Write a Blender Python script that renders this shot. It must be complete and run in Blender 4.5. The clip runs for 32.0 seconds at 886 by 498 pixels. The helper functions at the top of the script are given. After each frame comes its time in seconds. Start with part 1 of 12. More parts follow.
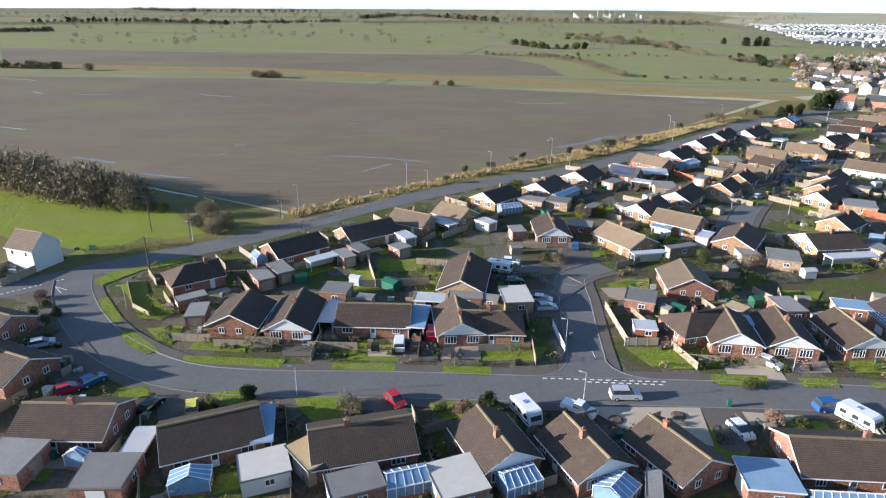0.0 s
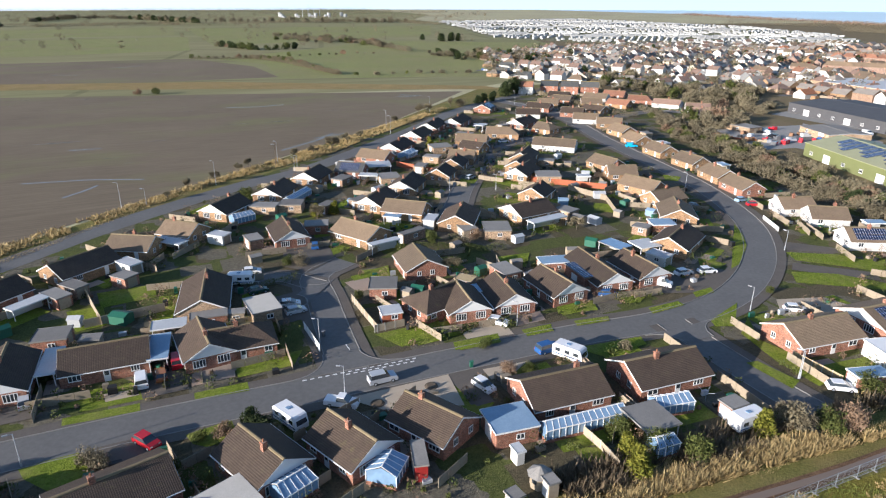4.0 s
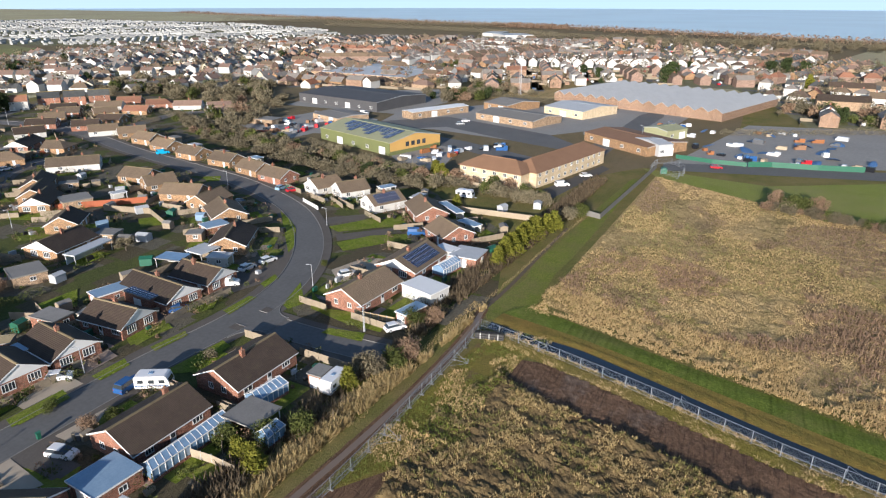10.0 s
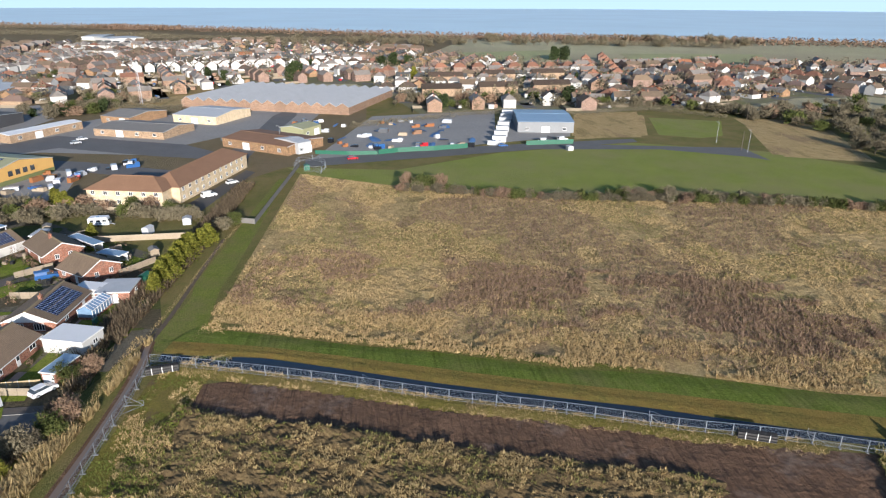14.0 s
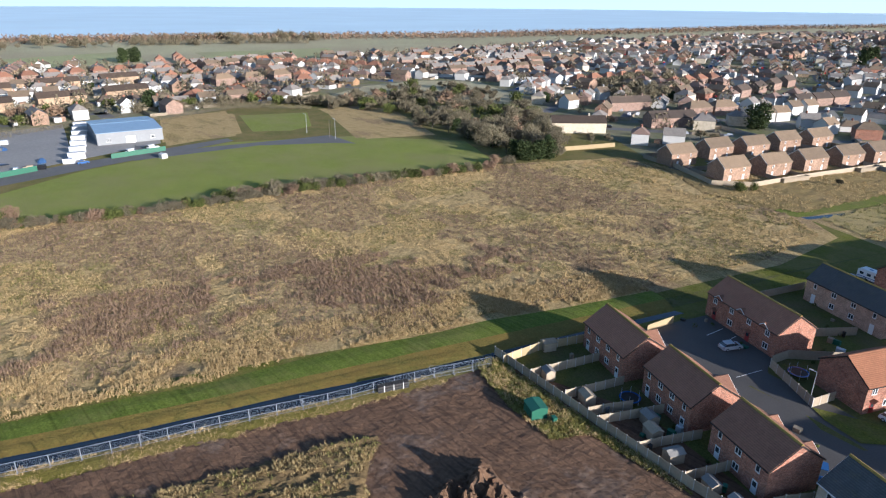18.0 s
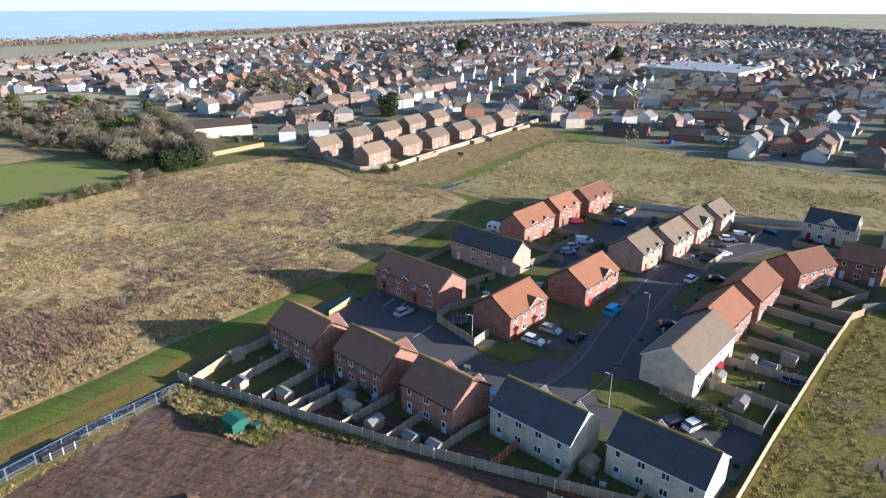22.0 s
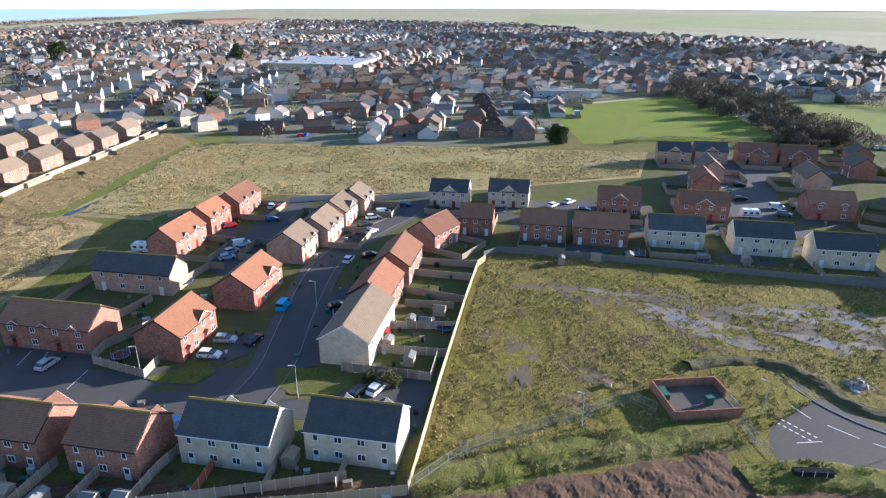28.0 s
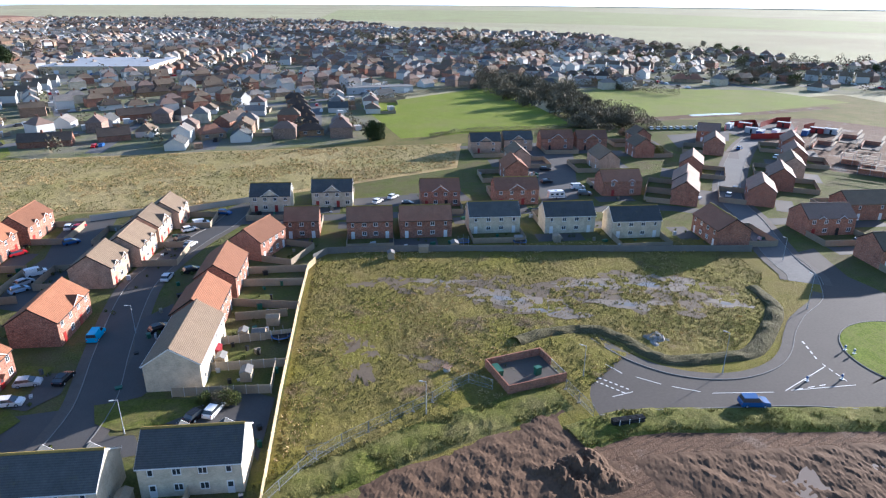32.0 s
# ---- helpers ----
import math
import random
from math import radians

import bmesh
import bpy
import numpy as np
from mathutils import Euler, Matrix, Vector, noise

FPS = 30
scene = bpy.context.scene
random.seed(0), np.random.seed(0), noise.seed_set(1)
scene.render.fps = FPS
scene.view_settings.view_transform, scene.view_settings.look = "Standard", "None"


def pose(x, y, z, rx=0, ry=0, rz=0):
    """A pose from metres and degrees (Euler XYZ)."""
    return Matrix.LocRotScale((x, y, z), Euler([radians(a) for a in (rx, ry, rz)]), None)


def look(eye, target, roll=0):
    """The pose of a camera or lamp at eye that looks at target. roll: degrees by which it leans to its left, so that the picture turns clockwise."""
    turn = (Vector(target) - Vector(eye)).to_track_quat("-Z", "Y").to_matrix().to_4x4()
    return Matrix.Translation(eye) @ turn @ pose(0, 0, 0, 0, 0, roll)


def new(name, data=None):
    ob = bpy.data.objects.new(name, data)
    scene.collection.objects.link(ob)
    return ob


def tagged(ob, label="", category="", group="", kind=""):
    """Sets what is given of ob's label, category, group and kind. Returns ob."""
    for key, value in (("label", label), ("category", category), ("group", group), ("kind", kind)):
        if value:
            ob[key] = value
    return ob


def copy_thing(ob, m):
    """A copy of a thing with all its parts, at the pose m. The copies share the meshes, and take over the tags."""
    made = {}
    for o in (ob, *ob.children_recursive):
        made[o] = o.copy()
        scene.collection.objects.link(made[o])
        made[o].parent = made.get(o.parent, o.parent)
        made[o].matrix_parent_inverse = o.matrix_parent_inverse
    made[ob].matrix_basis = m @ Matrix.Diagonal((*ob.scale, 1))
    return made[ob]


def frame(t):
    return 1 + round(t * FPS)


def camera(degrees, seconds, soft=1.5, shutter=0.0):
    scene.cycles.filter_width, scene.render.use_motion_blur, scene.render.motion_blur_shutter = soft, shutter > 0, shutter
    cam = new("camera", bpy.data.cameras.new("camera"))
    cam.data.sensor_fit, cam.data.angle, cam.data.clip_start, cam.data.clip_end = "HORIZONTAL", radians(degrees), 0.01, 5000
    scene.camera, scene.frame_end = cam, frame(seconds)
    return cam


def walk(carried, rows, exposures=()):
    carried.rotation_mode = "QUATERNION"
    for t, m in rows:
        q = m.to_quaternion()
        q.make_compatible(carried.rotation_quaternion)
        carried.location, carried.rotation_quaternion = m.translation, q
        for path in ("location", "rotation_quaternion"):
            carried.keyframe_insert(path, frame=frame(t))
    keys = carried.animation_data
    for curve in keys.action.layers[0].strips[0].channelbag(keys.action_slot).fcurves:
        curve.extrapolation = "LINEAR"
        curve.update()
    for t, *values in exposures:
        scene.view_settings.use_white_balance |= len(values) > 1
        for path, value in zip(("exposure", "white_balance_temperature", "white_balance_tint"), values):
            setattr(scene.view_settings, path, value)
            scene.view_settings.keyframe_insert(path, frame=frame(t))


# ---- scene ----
cam = camera(69.27, 32.0, soft=1.2)
# seconds, place, yaw, pitch, roll
ROWS = [
    (0.0, 0.00, -0.00, 55.00, 0.00, -21.18, 0.33),
    (0.5, 0.03, -0.22, 55.10, -3.03, -21.22, 0.41),
    (1.0, 0.06, -0.44, 55.21, -6.04, -21.20, 0.33),
    (1.5, 0.10, -0.65, 55.31, -9.09, -21.19, 0.26),
    (2.0, 0.13, -0.87, 55.42, -12.10, -21.19, 0.23),
    (2.5, 0.16, -1.09, 55.52, -15.11, -21.18, 0.17),
    (3.0, 0.19, -1.31, 55.63, -18.12, -21.17, 0.14),
    (3.5, 0.23, -1.52, 55.73, -21.20, -21.16, 0.12),
    (5.5, 0.31, -2.35, 56.15, -33.44, -21.20, 0.09),
    (6.0, 0.22, -2.44, 56.26, -36.54, -21.21, 0.09),
    (6.5, 0.12, -2.54, 56.37, -39.65, -21.24, 0.02),
    (7.0, 0.03, -2.63, 56.48, -42.76, -21.24, 0.05),
    (7.5, -0.07, -2.72, 56.59, -46.03, -21.27, -0.05),
    (8.0, -0.16, -2.81, 56.70, -49.34, -21.27, -0.03),
    (8.5, -0.26, -2.90, 56.81, -52.64, -21.29, -0.02),
    (9.0, -0.35, -2.99, 56.91, -56.61, -21.28, 0.04),
    (9.5, -0.45, -3.08, 57.02, -60.70, -21.29, 0.04),
    (10.0, -0.54, -3.18, 57.13, -64.60, -21.29, 0.09),
    (10.5, -0.63, -3.27, 57.24, -68.45, -21.28, 0.12),
    (11.0, -0.83, -3.34, 57.43, -72.40, -21.27, 0.12),
    (11.5, -1.09, -3.41, 57.66, -76.37, -21.28, 0.16),
    (12.0, -1.34, -3.47, 57.88, -80.32, -21.29, 0.15),
    (12.5, -1.60, -3.54, 58.11, -84.28, -21.29, 0.24),
    (13.0, -1.85, -3.60, 58.34, -88.17, -21.29, 0.26),
    (13.5, -2.10, -3.67, 58.57, -92.16, -21.29, 0.25),
    (15.5, -3.12, -3.93, 59.48, -108.88, -21.38, 0.25),
    (16.0, -3.37, -4.00, 59.71, -113.34, -21.42, 0.19),
    (16.5, -3.50, -3.98, 59.65, -117.81, -21.39, 0.31),
    (17.0, -3.62, -3.96, 59.59, -122.31, -21.38, 0.44),
    (17.5, -3.75, -3.94, 59.53, -126.76, -21.35, 0.48),
    (18.0, -3.88, -3.92, 59.47, -131.33, -21.32, 0.49),
    (18.5, -4.01, -3.89, 59.42, -135.96, -21.28, 0.52),
    (19.0, -4.13, -3.87, 59.36, -140.54, -21.26, 0.49),
    (19.5, -4.26, -3.85, 59.30, -145.06, -21.22, 0.33),
    (20.0, -4.39, -3.83, 59.24, -149.16, -21.20, 0.33),
    (20.5, -4.52, -3.81, 59.18, -152.59, -21.21, 0.34),
    (21.0, -4.64, -3.79, 59.13, -155.87, -21.18, 0.31),
    (21.5, -4.75, -3.71, 59.11, -158.98, -21.13, 0.18),
    (22.0, -4.82, -3.52, 59.16, -162.02, -21.11, 0.23),
    (22.5, -4.89, -3.32, 59.22, -165.13, -21.11, 0.15),
    (23.0, -4.96, -3.13, 59.27, -168.23, -21.15, 0.13),
    (23.5, -5.03, -2.94, 59.33, -171.33, -21.17, 0.18),
    (24.0, -5.09, -2.74, 59.39, -174.53, -21.18, 0.19),
    (24.5, -5.16, -2.55, 59.44, -177.72, -21.19, 0.19),
    (25.0, -5.23, -2.36, 59.50, -180.86, -21.21, 0.13),
    (25.5, -5.30, -2.17, 59.56, -183.75, -21.22, 0.16),
    (26.0, -5.37, -1.97, 59.61, -186.18, -21.24, 0.13),
    (26.5, -5.43, -1.78, 59.67, -188.42, -21.22, 0.14),
    (28.5, -5.30, -1.47, 60.00, -195.40, -21.35, 0.21),
    (29.0, -5.26, -1.40, 60.09, -197.35, -21.39, 0.28),
    (29.5, -5.22, -1.34, 60.17, -199.45, -21.41, 0.27),
    (30.0, -5.18, -1.27, 60.26, -201.46, -21.43, 0.30),
    (30.5, -5.14, -1.20, 60.35, -203.41, -21.46, 0.31),
    (31.0, -5.09, -1.14, 60.43, -205.07, -21.50, 0.35),
    (31.5, -5.05, -1.07, 60.52, -207.26, -21.53, 0.45),
    (32.0, -5.01, -1.00, 60.60, -209.98, -21.54, 0.41),
]
EXPOSURES = [(0, 1.42, 5480, 12), (5, 1.06, 5680, 13), (9, 0.8, 5720, 12), (13, 0.79, 5640, 12), (19, 1.13, 5350, 14), (26, 1.54, 5230, 15), (32, 1.64, 5260, 15)]
walk(cam, [(t, pose(x, y, z, 90 + pitch, 0, yaw) @ pose(0, 0, 0, 0, 0, roll)) for t, x, y, z, yaw, pitch, roll in ROWS], EXPOSURES)

# ---------------- world, sun ----------------
SUN_AZ, SUN_EL = math.radians(188.0), math.radians(12.9)
SUN_DIR = Vector((math.cos(SUN_AZ) * math.cos(SUN_EL), math.sin(SUN_AZ) * math.cos(SUN_EL), math.sin(SUN_EL)))
world = bpy.data.worlds.new("sky")
scene.world = world
world.use_nodes = True
sky = world.node_tree.nodes.new("ShaderNodeTexSky")
sky.sky_type, sky.sun_disc = "NISHITA", False
sky.sun_elevation, sky.sun_rotation = SUN_EL, math.atan2(SUN_DIR.x, SUN_DIR.y)
sky.air_density, sky.dust_density, sky.ozone_density = 1.0, 0.7, 2.0
back = world.node_tree.nodes["Background"]
world.node_tree.links.new(sky.outputs[0], back.inputs[0])
back.inputs[1].default_value = 0.085
sun = new("sun", bpy.data.lights.new("sun", "SUN"))
sun.data.energy, sun.data.angle, sun.data.color = 5.0, radians(0.6), (1.0, 0.86, 0.68)
sun.matrix_world = look((0, 0, 0), -SUN_DIR)


# ---------------- materials ----------------
class Mat:
    """A small builder for node materials."""

    def __init__(self, name, rough=0.8, metal=0.0, spec=0.3):
        self.m = bpy.data.materials.new(name)
        self.m.use_nodes = True
        self.t = self.m.node_tree
        self.b = self.t.nodes["Principled BSDF"]
        self.b.inputs["Roughness"].default_value = rough
        self.b.inputs["Metallic"].default_value = metal
        self.b.inputs["Specular IOR Level"].default_value = spec
        self.co = self.t.nodes.new("ShaderNodeTexCoord")
        self.geo = self.t.nodes.new("ShaderNodeNewGeometry")

    def node(self, kind, **values):
        n = self.t.nodes.new(kind)
        for k, v in values.items():
            n.inputs[k.replace("_", " ")].default_value = v
        return n

    def link(self, a, b):
        self.t.links.new(a, b)

    def place(self, where="world"):
        return self.geo.outputs["Position"] if where == "world" else self.co.outputs["Object"]

    def noise(self, scale, detail=3.0, where="world", rough=0.55, stretch=None):
        n = self.node("ShaderNodeTexNoise", Scale=scale, Detail=detail, Roughness=rough)
        src = self.place(where)
        if stretch:
            mp = self.t.nodes.new("ShaderNodeMapping")
            mp.inputs["Scale"].default_value = stretch[:3]
            if len(stretch) > 3:
                mp.inputs["Rotation"].default_value = (0, 0, radians(stretch[3]))
            self.link(src, mp.inputs["Vector"])
            src = mp.outputs[0]
        self.link(src, n.inputs["Vector"])
        return n.outputs["Fac"]

    def ramp(self, fac, *stops):
        r = self.t.nodes.new("ShaderNodeValToRGB")
        e = r.color_ramp.elements
        while len(e) < len(stops):
            e.new(0.5)
        for el, (p, c) in zip(e, stops):
            el.position, el.color = p, (*c, 1) if len(c) == 3 else c
        self.link(fac, r.inputs["Fac"])
        return r.outputs["Color"]

    def mix(self, fac, a, b, mode="MIX"):
        n = self.t.nodes.new("ShaderNodeMix")
        n.data_type, n.blend_type = "RGBA", mode
        for v, s in ((fac, n.inputs[0]), (a, n.inputs[6]), (b, n.inputs[7])):
            if isinstance(v, (int, float)):
                s.default_value = v
            elif isinstance(v, tuple):
                s.default_value = (*v, 1)
            else:
                self.link(v, s)
        return n.outputs[2]

    def random(self, island=False):
        if island:
            return self.geo.outputs["Random Per Island"]
        return self.t.nodes.new("ShaderNodeObjectInfo").outputs["Random"]

    def color(self, c):
        if isinstance(c, tuple):
            self.b.inputs["Base Color"].default_value = (*c, 1)
        else:
            self.link(c, self.b.inputs["Base Color"])
        return self

    def bump(self, fac, strength=0.3, distance=0.05):
        n = self.node("ShaderNodeBump", Strength=strength, Distance=distance)
        self.link(fac, n.inputs["Height"])
        self.link(n.outputs[0], self.b.inputs["Normal"])
        return self

    def wave(self, scale, axis="Y", where="object", dist=0.0):
        n = self.node("ShaderNodeTexWave", Scale=scale, Distortion=dist)
        n.bands_direction = axis
        self.link(self.place(where), n.inputs["Vector"])
        return n.outputs["Fac"]

    def math(self, op, a, b):
        n = self.t.nodes.new("ShaderNodeMath")
        n.operation = op
        for v, s in zip((a, b), n.inputs):
            if isinstance(v, (int, float)):
                s.default_value = v
            else:
                self.link(v, s)
        return n.outputs[0]


def mottled(name, dark, light, scale=0.5, fine=6.0, rough=0.85, bump=0.3, spread=0.0, where="world", distance=0.04, spec=0.25):
    """Two scales of noise between two colours, shifted a little from object to object."""
    k = Mat(name, rough, spec=spec)
    big, small = k.noise(scale, 4, where), k.noise(fine, 3, where)
    c = k.mix(big, dark, light)
    c = k.mix(0.35, c, k.ramp(small, (0.3, dark), (0.7, light)))
    if spread:
        c = k.mix(1.0, c, k.ramp(k.random(), (0, (1 - spread,) * 3), (1, (1 + spread,) * 3)), "MULTIPLY")
    k.color(c).bump(small, bump, distance)
    return k.m


def brickwork(name, a, b, mortar, spread=0.12, blotchy=1.0):
    k = Mat(name, 0.85, spec=0.2)
    n = k.node("ShaderNodeTexBrick", Scale=1.0, Mortar_Size=0.012, Brick_Width=0.225, Row_Height=0.075, Mortar_Smooth=0.2, Bias=0.0)
    n.inputs["Color1"].default_value, n.inputs["Color2"].default_value, n.inputs["Mortar"].default_value = (*a, 1), (*b, 1), (*mortar, 1)
    sep = k.t.nodes.new("ShaderNodeSeparateXYZ")
    com = k.t.nodes.new("ShaderNodeCombineXYZ")
    k.link(k.co.outputs["Object"], sep.inputs[0])
    k.link(k.math("ADD", sep.outputs[0], sep.outputs[1]), com.inputs[0])
    k.link(sep.outputs[2], com.inputs[1])
    k.link(com.outputs[0], n.inputs["Vector"])
    c = k.mix(0.6, n.outputs["Color"], k.ramp(k.noise(0.7, 4), (0.3, tuple(v * 0.72 for v in a)), (0.75, tuple(min(1, v * 1.2) for v in b))))
    patch = k.noise(9.0, 1, "object", stretch=(1, 1, 3.2))
    c = k.mix(1.0, c, k.ramp(patch, (0.32, (1 - 0.5 * blotchy,) * 3), (0.5, (1, 1, 1)), (0.66, (1 + 0.5 * blotchy, 1 + 0.4 * blotchy, 1 + 0.3 * blotchy))), "MULTIPLY")
    blotch = k.noise(2.4, 5, "object", 0.75, (1, 1, 2.4))
    c = k.mix(1.0, c, k.ramp(blotch, (0.36, (1 - 0.46 * blotchy,) * 3), (0.5, (1, 1, 1)), (0.64, (1 + 0.42 * blotchy, 1 + 0.38 * blotchy, 1 + 0.34 * blotchy))), "MULTIPLY")
    c = k.mix(1.0, c, k.ramp(k.random(), (0, (1 - spread,) * 3), (1, (1 + spread,) * 3)), "MULTIPLY")
    k.color(c).bump(n.outputs["Fac"], -0.25, 0.01)
    return k.m


def tiled(name, dark, light, moss=0.25):
    """Concrete or clay roof tiles: courses along the slope, tile edges along the eaves, lichen in patches."""
    k = Mat(name, 0.82, spec=0.22)
    course = k.wave(1.25, "Y")
    roll = k.wave(1.3, "X")
    tile = k.node("ShaderNodeTexVoronoi", Scale=4.2)
    k.link(k.co.outputs["Object"], tile.inputs["Vector"])
    c = k.mix(k.noise(0.45, 5), dark, light)
    c = k.mix(1.0, c, k.ramp(tile.outputs["Color"], (0.1, (0.89, 0.89, 0.89)), (0.9, (1.1, 1.09, 1.08))), "MULTIPLY")
    c = k.mix(1.0, c, k.ramp(k.random(), (0, (0.72, 0.73, 0.75)), (1, (1.25, 1.2, 1.14))), "MULTIPLY")
    c = k.mix(k.ramp(k.noise(0.8, 6, rough=0.7), (0.56, (0, 0, 0)), (0.74, (moss, moss, moss))), c, (0.17, 0.16, 0.06))
    c = k.mix(1.0, c, k.ramp(course, (0.0, (0.78, 0.78, 0.78)), (0.4, (1.04, 1.04, 1.04))), "MULTIPLY")
    k.color(c)
    k.bump(k.math("ADD", course, k.math("MULTIPLY", roll, 0.6)), 0.55, 0.05)
    return k.m


def grassy(name, greens, straw=0.0, straw_color=(0.42, 0.33, 0.16), big=0.05, mid=0.5, mud=None, streak=None):
    k = Mat(name, 0.95, spec=0.08)
    c = k.ramp(k.noise(mid, 6, rough=0.65), (0.3, greens[0]), (0.7, greens[1]))
    c = k.mix(0.55, c, k.ramp(k.noise(2.6, 7, rough=0.78), (0.34, tuple(v * 0.4 for v in greens[0])), (0.66, tuple(v * 1.4 for v in greens[1]))))
    if straw:
        c = k.mix(k.ramp(k.noise(big, 7, rough=0.68), (0.5 - straw * 0.3, (0, 0, 0)), (0.5 + 0.35 * (1 - straw), (1, 1, 1))), c,
                  k.ramp(k.noise(3.0, 5, rough=0.7), (0.25, tuple(v * 0.4 for v in straw_color)), (0.75, straw_color)))
    if streak:
        c = k.mix(k.ramp(k.noise(0.6, 4, stretch=streak), (0.45, (0, 0, 0)), (0.7, (0.5, 0.5, 0.5))), c, tuple(v * 0.5 for v in greens[0]))
    if mud:
        c = k.mix(k.ramp(k.noise(0.07, 6, rough=0.7), (0.58, (0, 0, 0)), (0.68, (1, 1, 1))), c, mud)
    k.color(c).bump(k.noise(2.5, 6, rough=0.75), 0.9, 0.25)
    return k.m


RED_BRICK = brickwork("red brick", (0.215, 0.088, 0.056), (0.285, 0.127, 0.082), (0.36, 0.31, 0.26))
NEW_BRICK = brickwork("orange-red multi brick", (0.25, 0.102, 0.066), (0.335, 0.155, 0.102), (0.38, 0.33, 0.28))
PALE_BRICK = brickwork("pale cream brick", (0.51, 0.44, 0.325), (0.59, 0.52, 0.395), (0.52, 0.465, 0.385), 0.05, 0.25)
PINK_BUFF = brickwork("pinkish buff brick", (0.38, 0.25, 0.18), (0.46, 0.32, 0.235), (0.46, 0.39, 0.32), 0.08, 0.6)
TAN_BRICK = brickwork("tan-brown brick", (0.20, 0.125, 0.083), (0.275, 0.178, 0.12), (0.42, 0.36, 0.3))
BUFF_BRICK = brickwork("buff brick", (0.29, 0.205, 0.13), (0.365, 0.265, 0.175), (0.42, 0.35, 0.27))
YELLOW_BRICK = brickwork("yellow-brown brick", (0.255, 0.155, 0.08), (0.32, 0.20, 0.107), (0.36, 0.29, 0.22))
CREAM_BRICK = brickwork("cream brick", (0.53, 0.42, 0.27), (0.61, 0.50, 0.34), (0.55, 0.48, 0.37), 0.08, 0.35)
WHITE_WALL = mottled("white render", (0.47, 0.46, 0.435), (0.60, 0.59, 0.56), 0.6, 8, 0.8, 0.1)
TILE_BROWN = tiled("brown concrete tile", (0.052, 0.039, 0.031), (0.092, 0.07, 0.055))
TILE_DARK = tiled("dark brown concrete tile", (0.07, 0.055, 0.046), (0.11, 0.087, 0.071))
TILE_MAROON = tiled("maroon-brown tile", (0.215, 0.108, 0.07), (0.32, 0.165, 0.108), 0.25)
TILE_ORANGE = tiled("orange clay-red tile", (0.212, 0.095, 0.052), (0.272, 0.128, 0.072), 0.1)
TILE_GREY = tiled("dark grey slate tile", (0.06, 0.065, 0.068), (0.11, 0.115, 0.115), 0.3)
TILE_TAN = tiled("grey-brown tile", (0.15, 0.113, 0.078), (0.225, 0.172, 0.12), 0.1)
# greys lifted to stand in for haze over the far town
TILE_FAR = tiled("haze-paled grey roof tile", (0.14, 0.132, 0.124), (0.235, 0.22, 0.205), 0.1)
TILE_PINK = tiled("faded pink-brown tile", (0.22, 0.15, 0.118), (0.30, 0.212, 0.168), 0.1)
WHITE = mottled("white upvc", (0.66, 0.66, 0.65), (0.75, 0.75, 0.74), 0.8, 5, 0.45, 0.03, spec=0.5)
PALE = mottled("pale grey sheet", (0.34, 0.355, 0.37), (0.52, 0.53, 0.54), 0.5, 4, 0.5, 0.1)
FELT = mottled("grey roofing felt", (0.135, 0.13, 0.122), (0.25, 0.24, 0.225), 0.5, 5, 0.9, 0.15, 0.25)
BLACK = mottled("black plastic", (0.015, 0.015, 0.016), (0.03, 0.03, 0.03), 1, 8, 0.5, 0.05)
RUBBER = mottled("black rubber", (0.012, 0.012, 0.012), (0.025, 0.025, 0.025), 2, 9, 0.8, 0.05)
STEEL = mottled("galvanised steel", (0.30, 0.32, 0.34), (0.44, 0.46, 0.48), 1.5, 12, 0.4, 0.05, spec=0.6)
FENCE_STEEL = mottled("dull galvanised mesh", (0.17, 0.185, 0.20), (0.27, 0.29, 0.31), 1.5, 12, 0.5, 0.05, spec=0.5)
WOOD = mottled("weathered fence boards", (0.23, 0.185, 0.13), (0.40, 0.335, 0.245), 0.5, 3, 0.9, 0.2, 0.2)
NEW_WOOD = mottled("fresh fence boards", (0.31, 0.235, 0.125), (0.44, 0.345, 0.20), 0.5, 3, 0.9, 0.2, 0.15)
RED_WOOD = mottled("red-stained boards", (0.27, 0.082, 0.04), (0.36, 0.12, 0.062), 0.5, 3, 0.85, 0.2, 0.15)
CONCRETE = mottled("concrete", (0.36, 0.34, 0.30), (0.50, 0.475, 0.43), 0.7, 6, 0.9, 0.15, 0.1)
ASPHALT = mottled("old asphalt", (0.092, 0.09, 0.087), (0.166, 0.162, 0.156), 0.12, 1.3, 0.8, 0.2)
WORN_ASPHALT = mottled("worn brown-grey asphalt", (0.062, 0.053, 0.046), (0.105, 0.093, 0.082), 0.1, 2.0, 0.85, 0.2)
TARMAC = mottled("dark tarmac", (0.062, 0.059, 0.056), (0.108, 0.101, 0.094), 0.2, 4.0, 0.8, 0.25)
PAVING = mottled("worn pavement", (0.08, 0.069, 0.06), (0.145, 0.128, 0.11), 0.35, 4.0, 0.9, 0.2)
PAVERS = mottled("block-paved drive", (0.27, 0.20, 0.155), (0.38, 0.30, 0.235), 0.5, 4.0, 0.9, 0.2)
GRAVEL = mottled("tan gravel", (0.33, 0.27, 0.20), (0.46, 0.39, 0.30), 0.6, 12.0, 0.95, 0.5)
KERB = mottled("kerb concrete", (0.17, 0.165, 0.155), (0.27, 0.26, 0.24), 0.8, 5.0, 0.9, 0.1)
LINE = mottled("road paint", (0.6, 0.6, 0.58), (0.78, 0.78, 0.76), 0.9, 7.0, 0.7, 0.05)
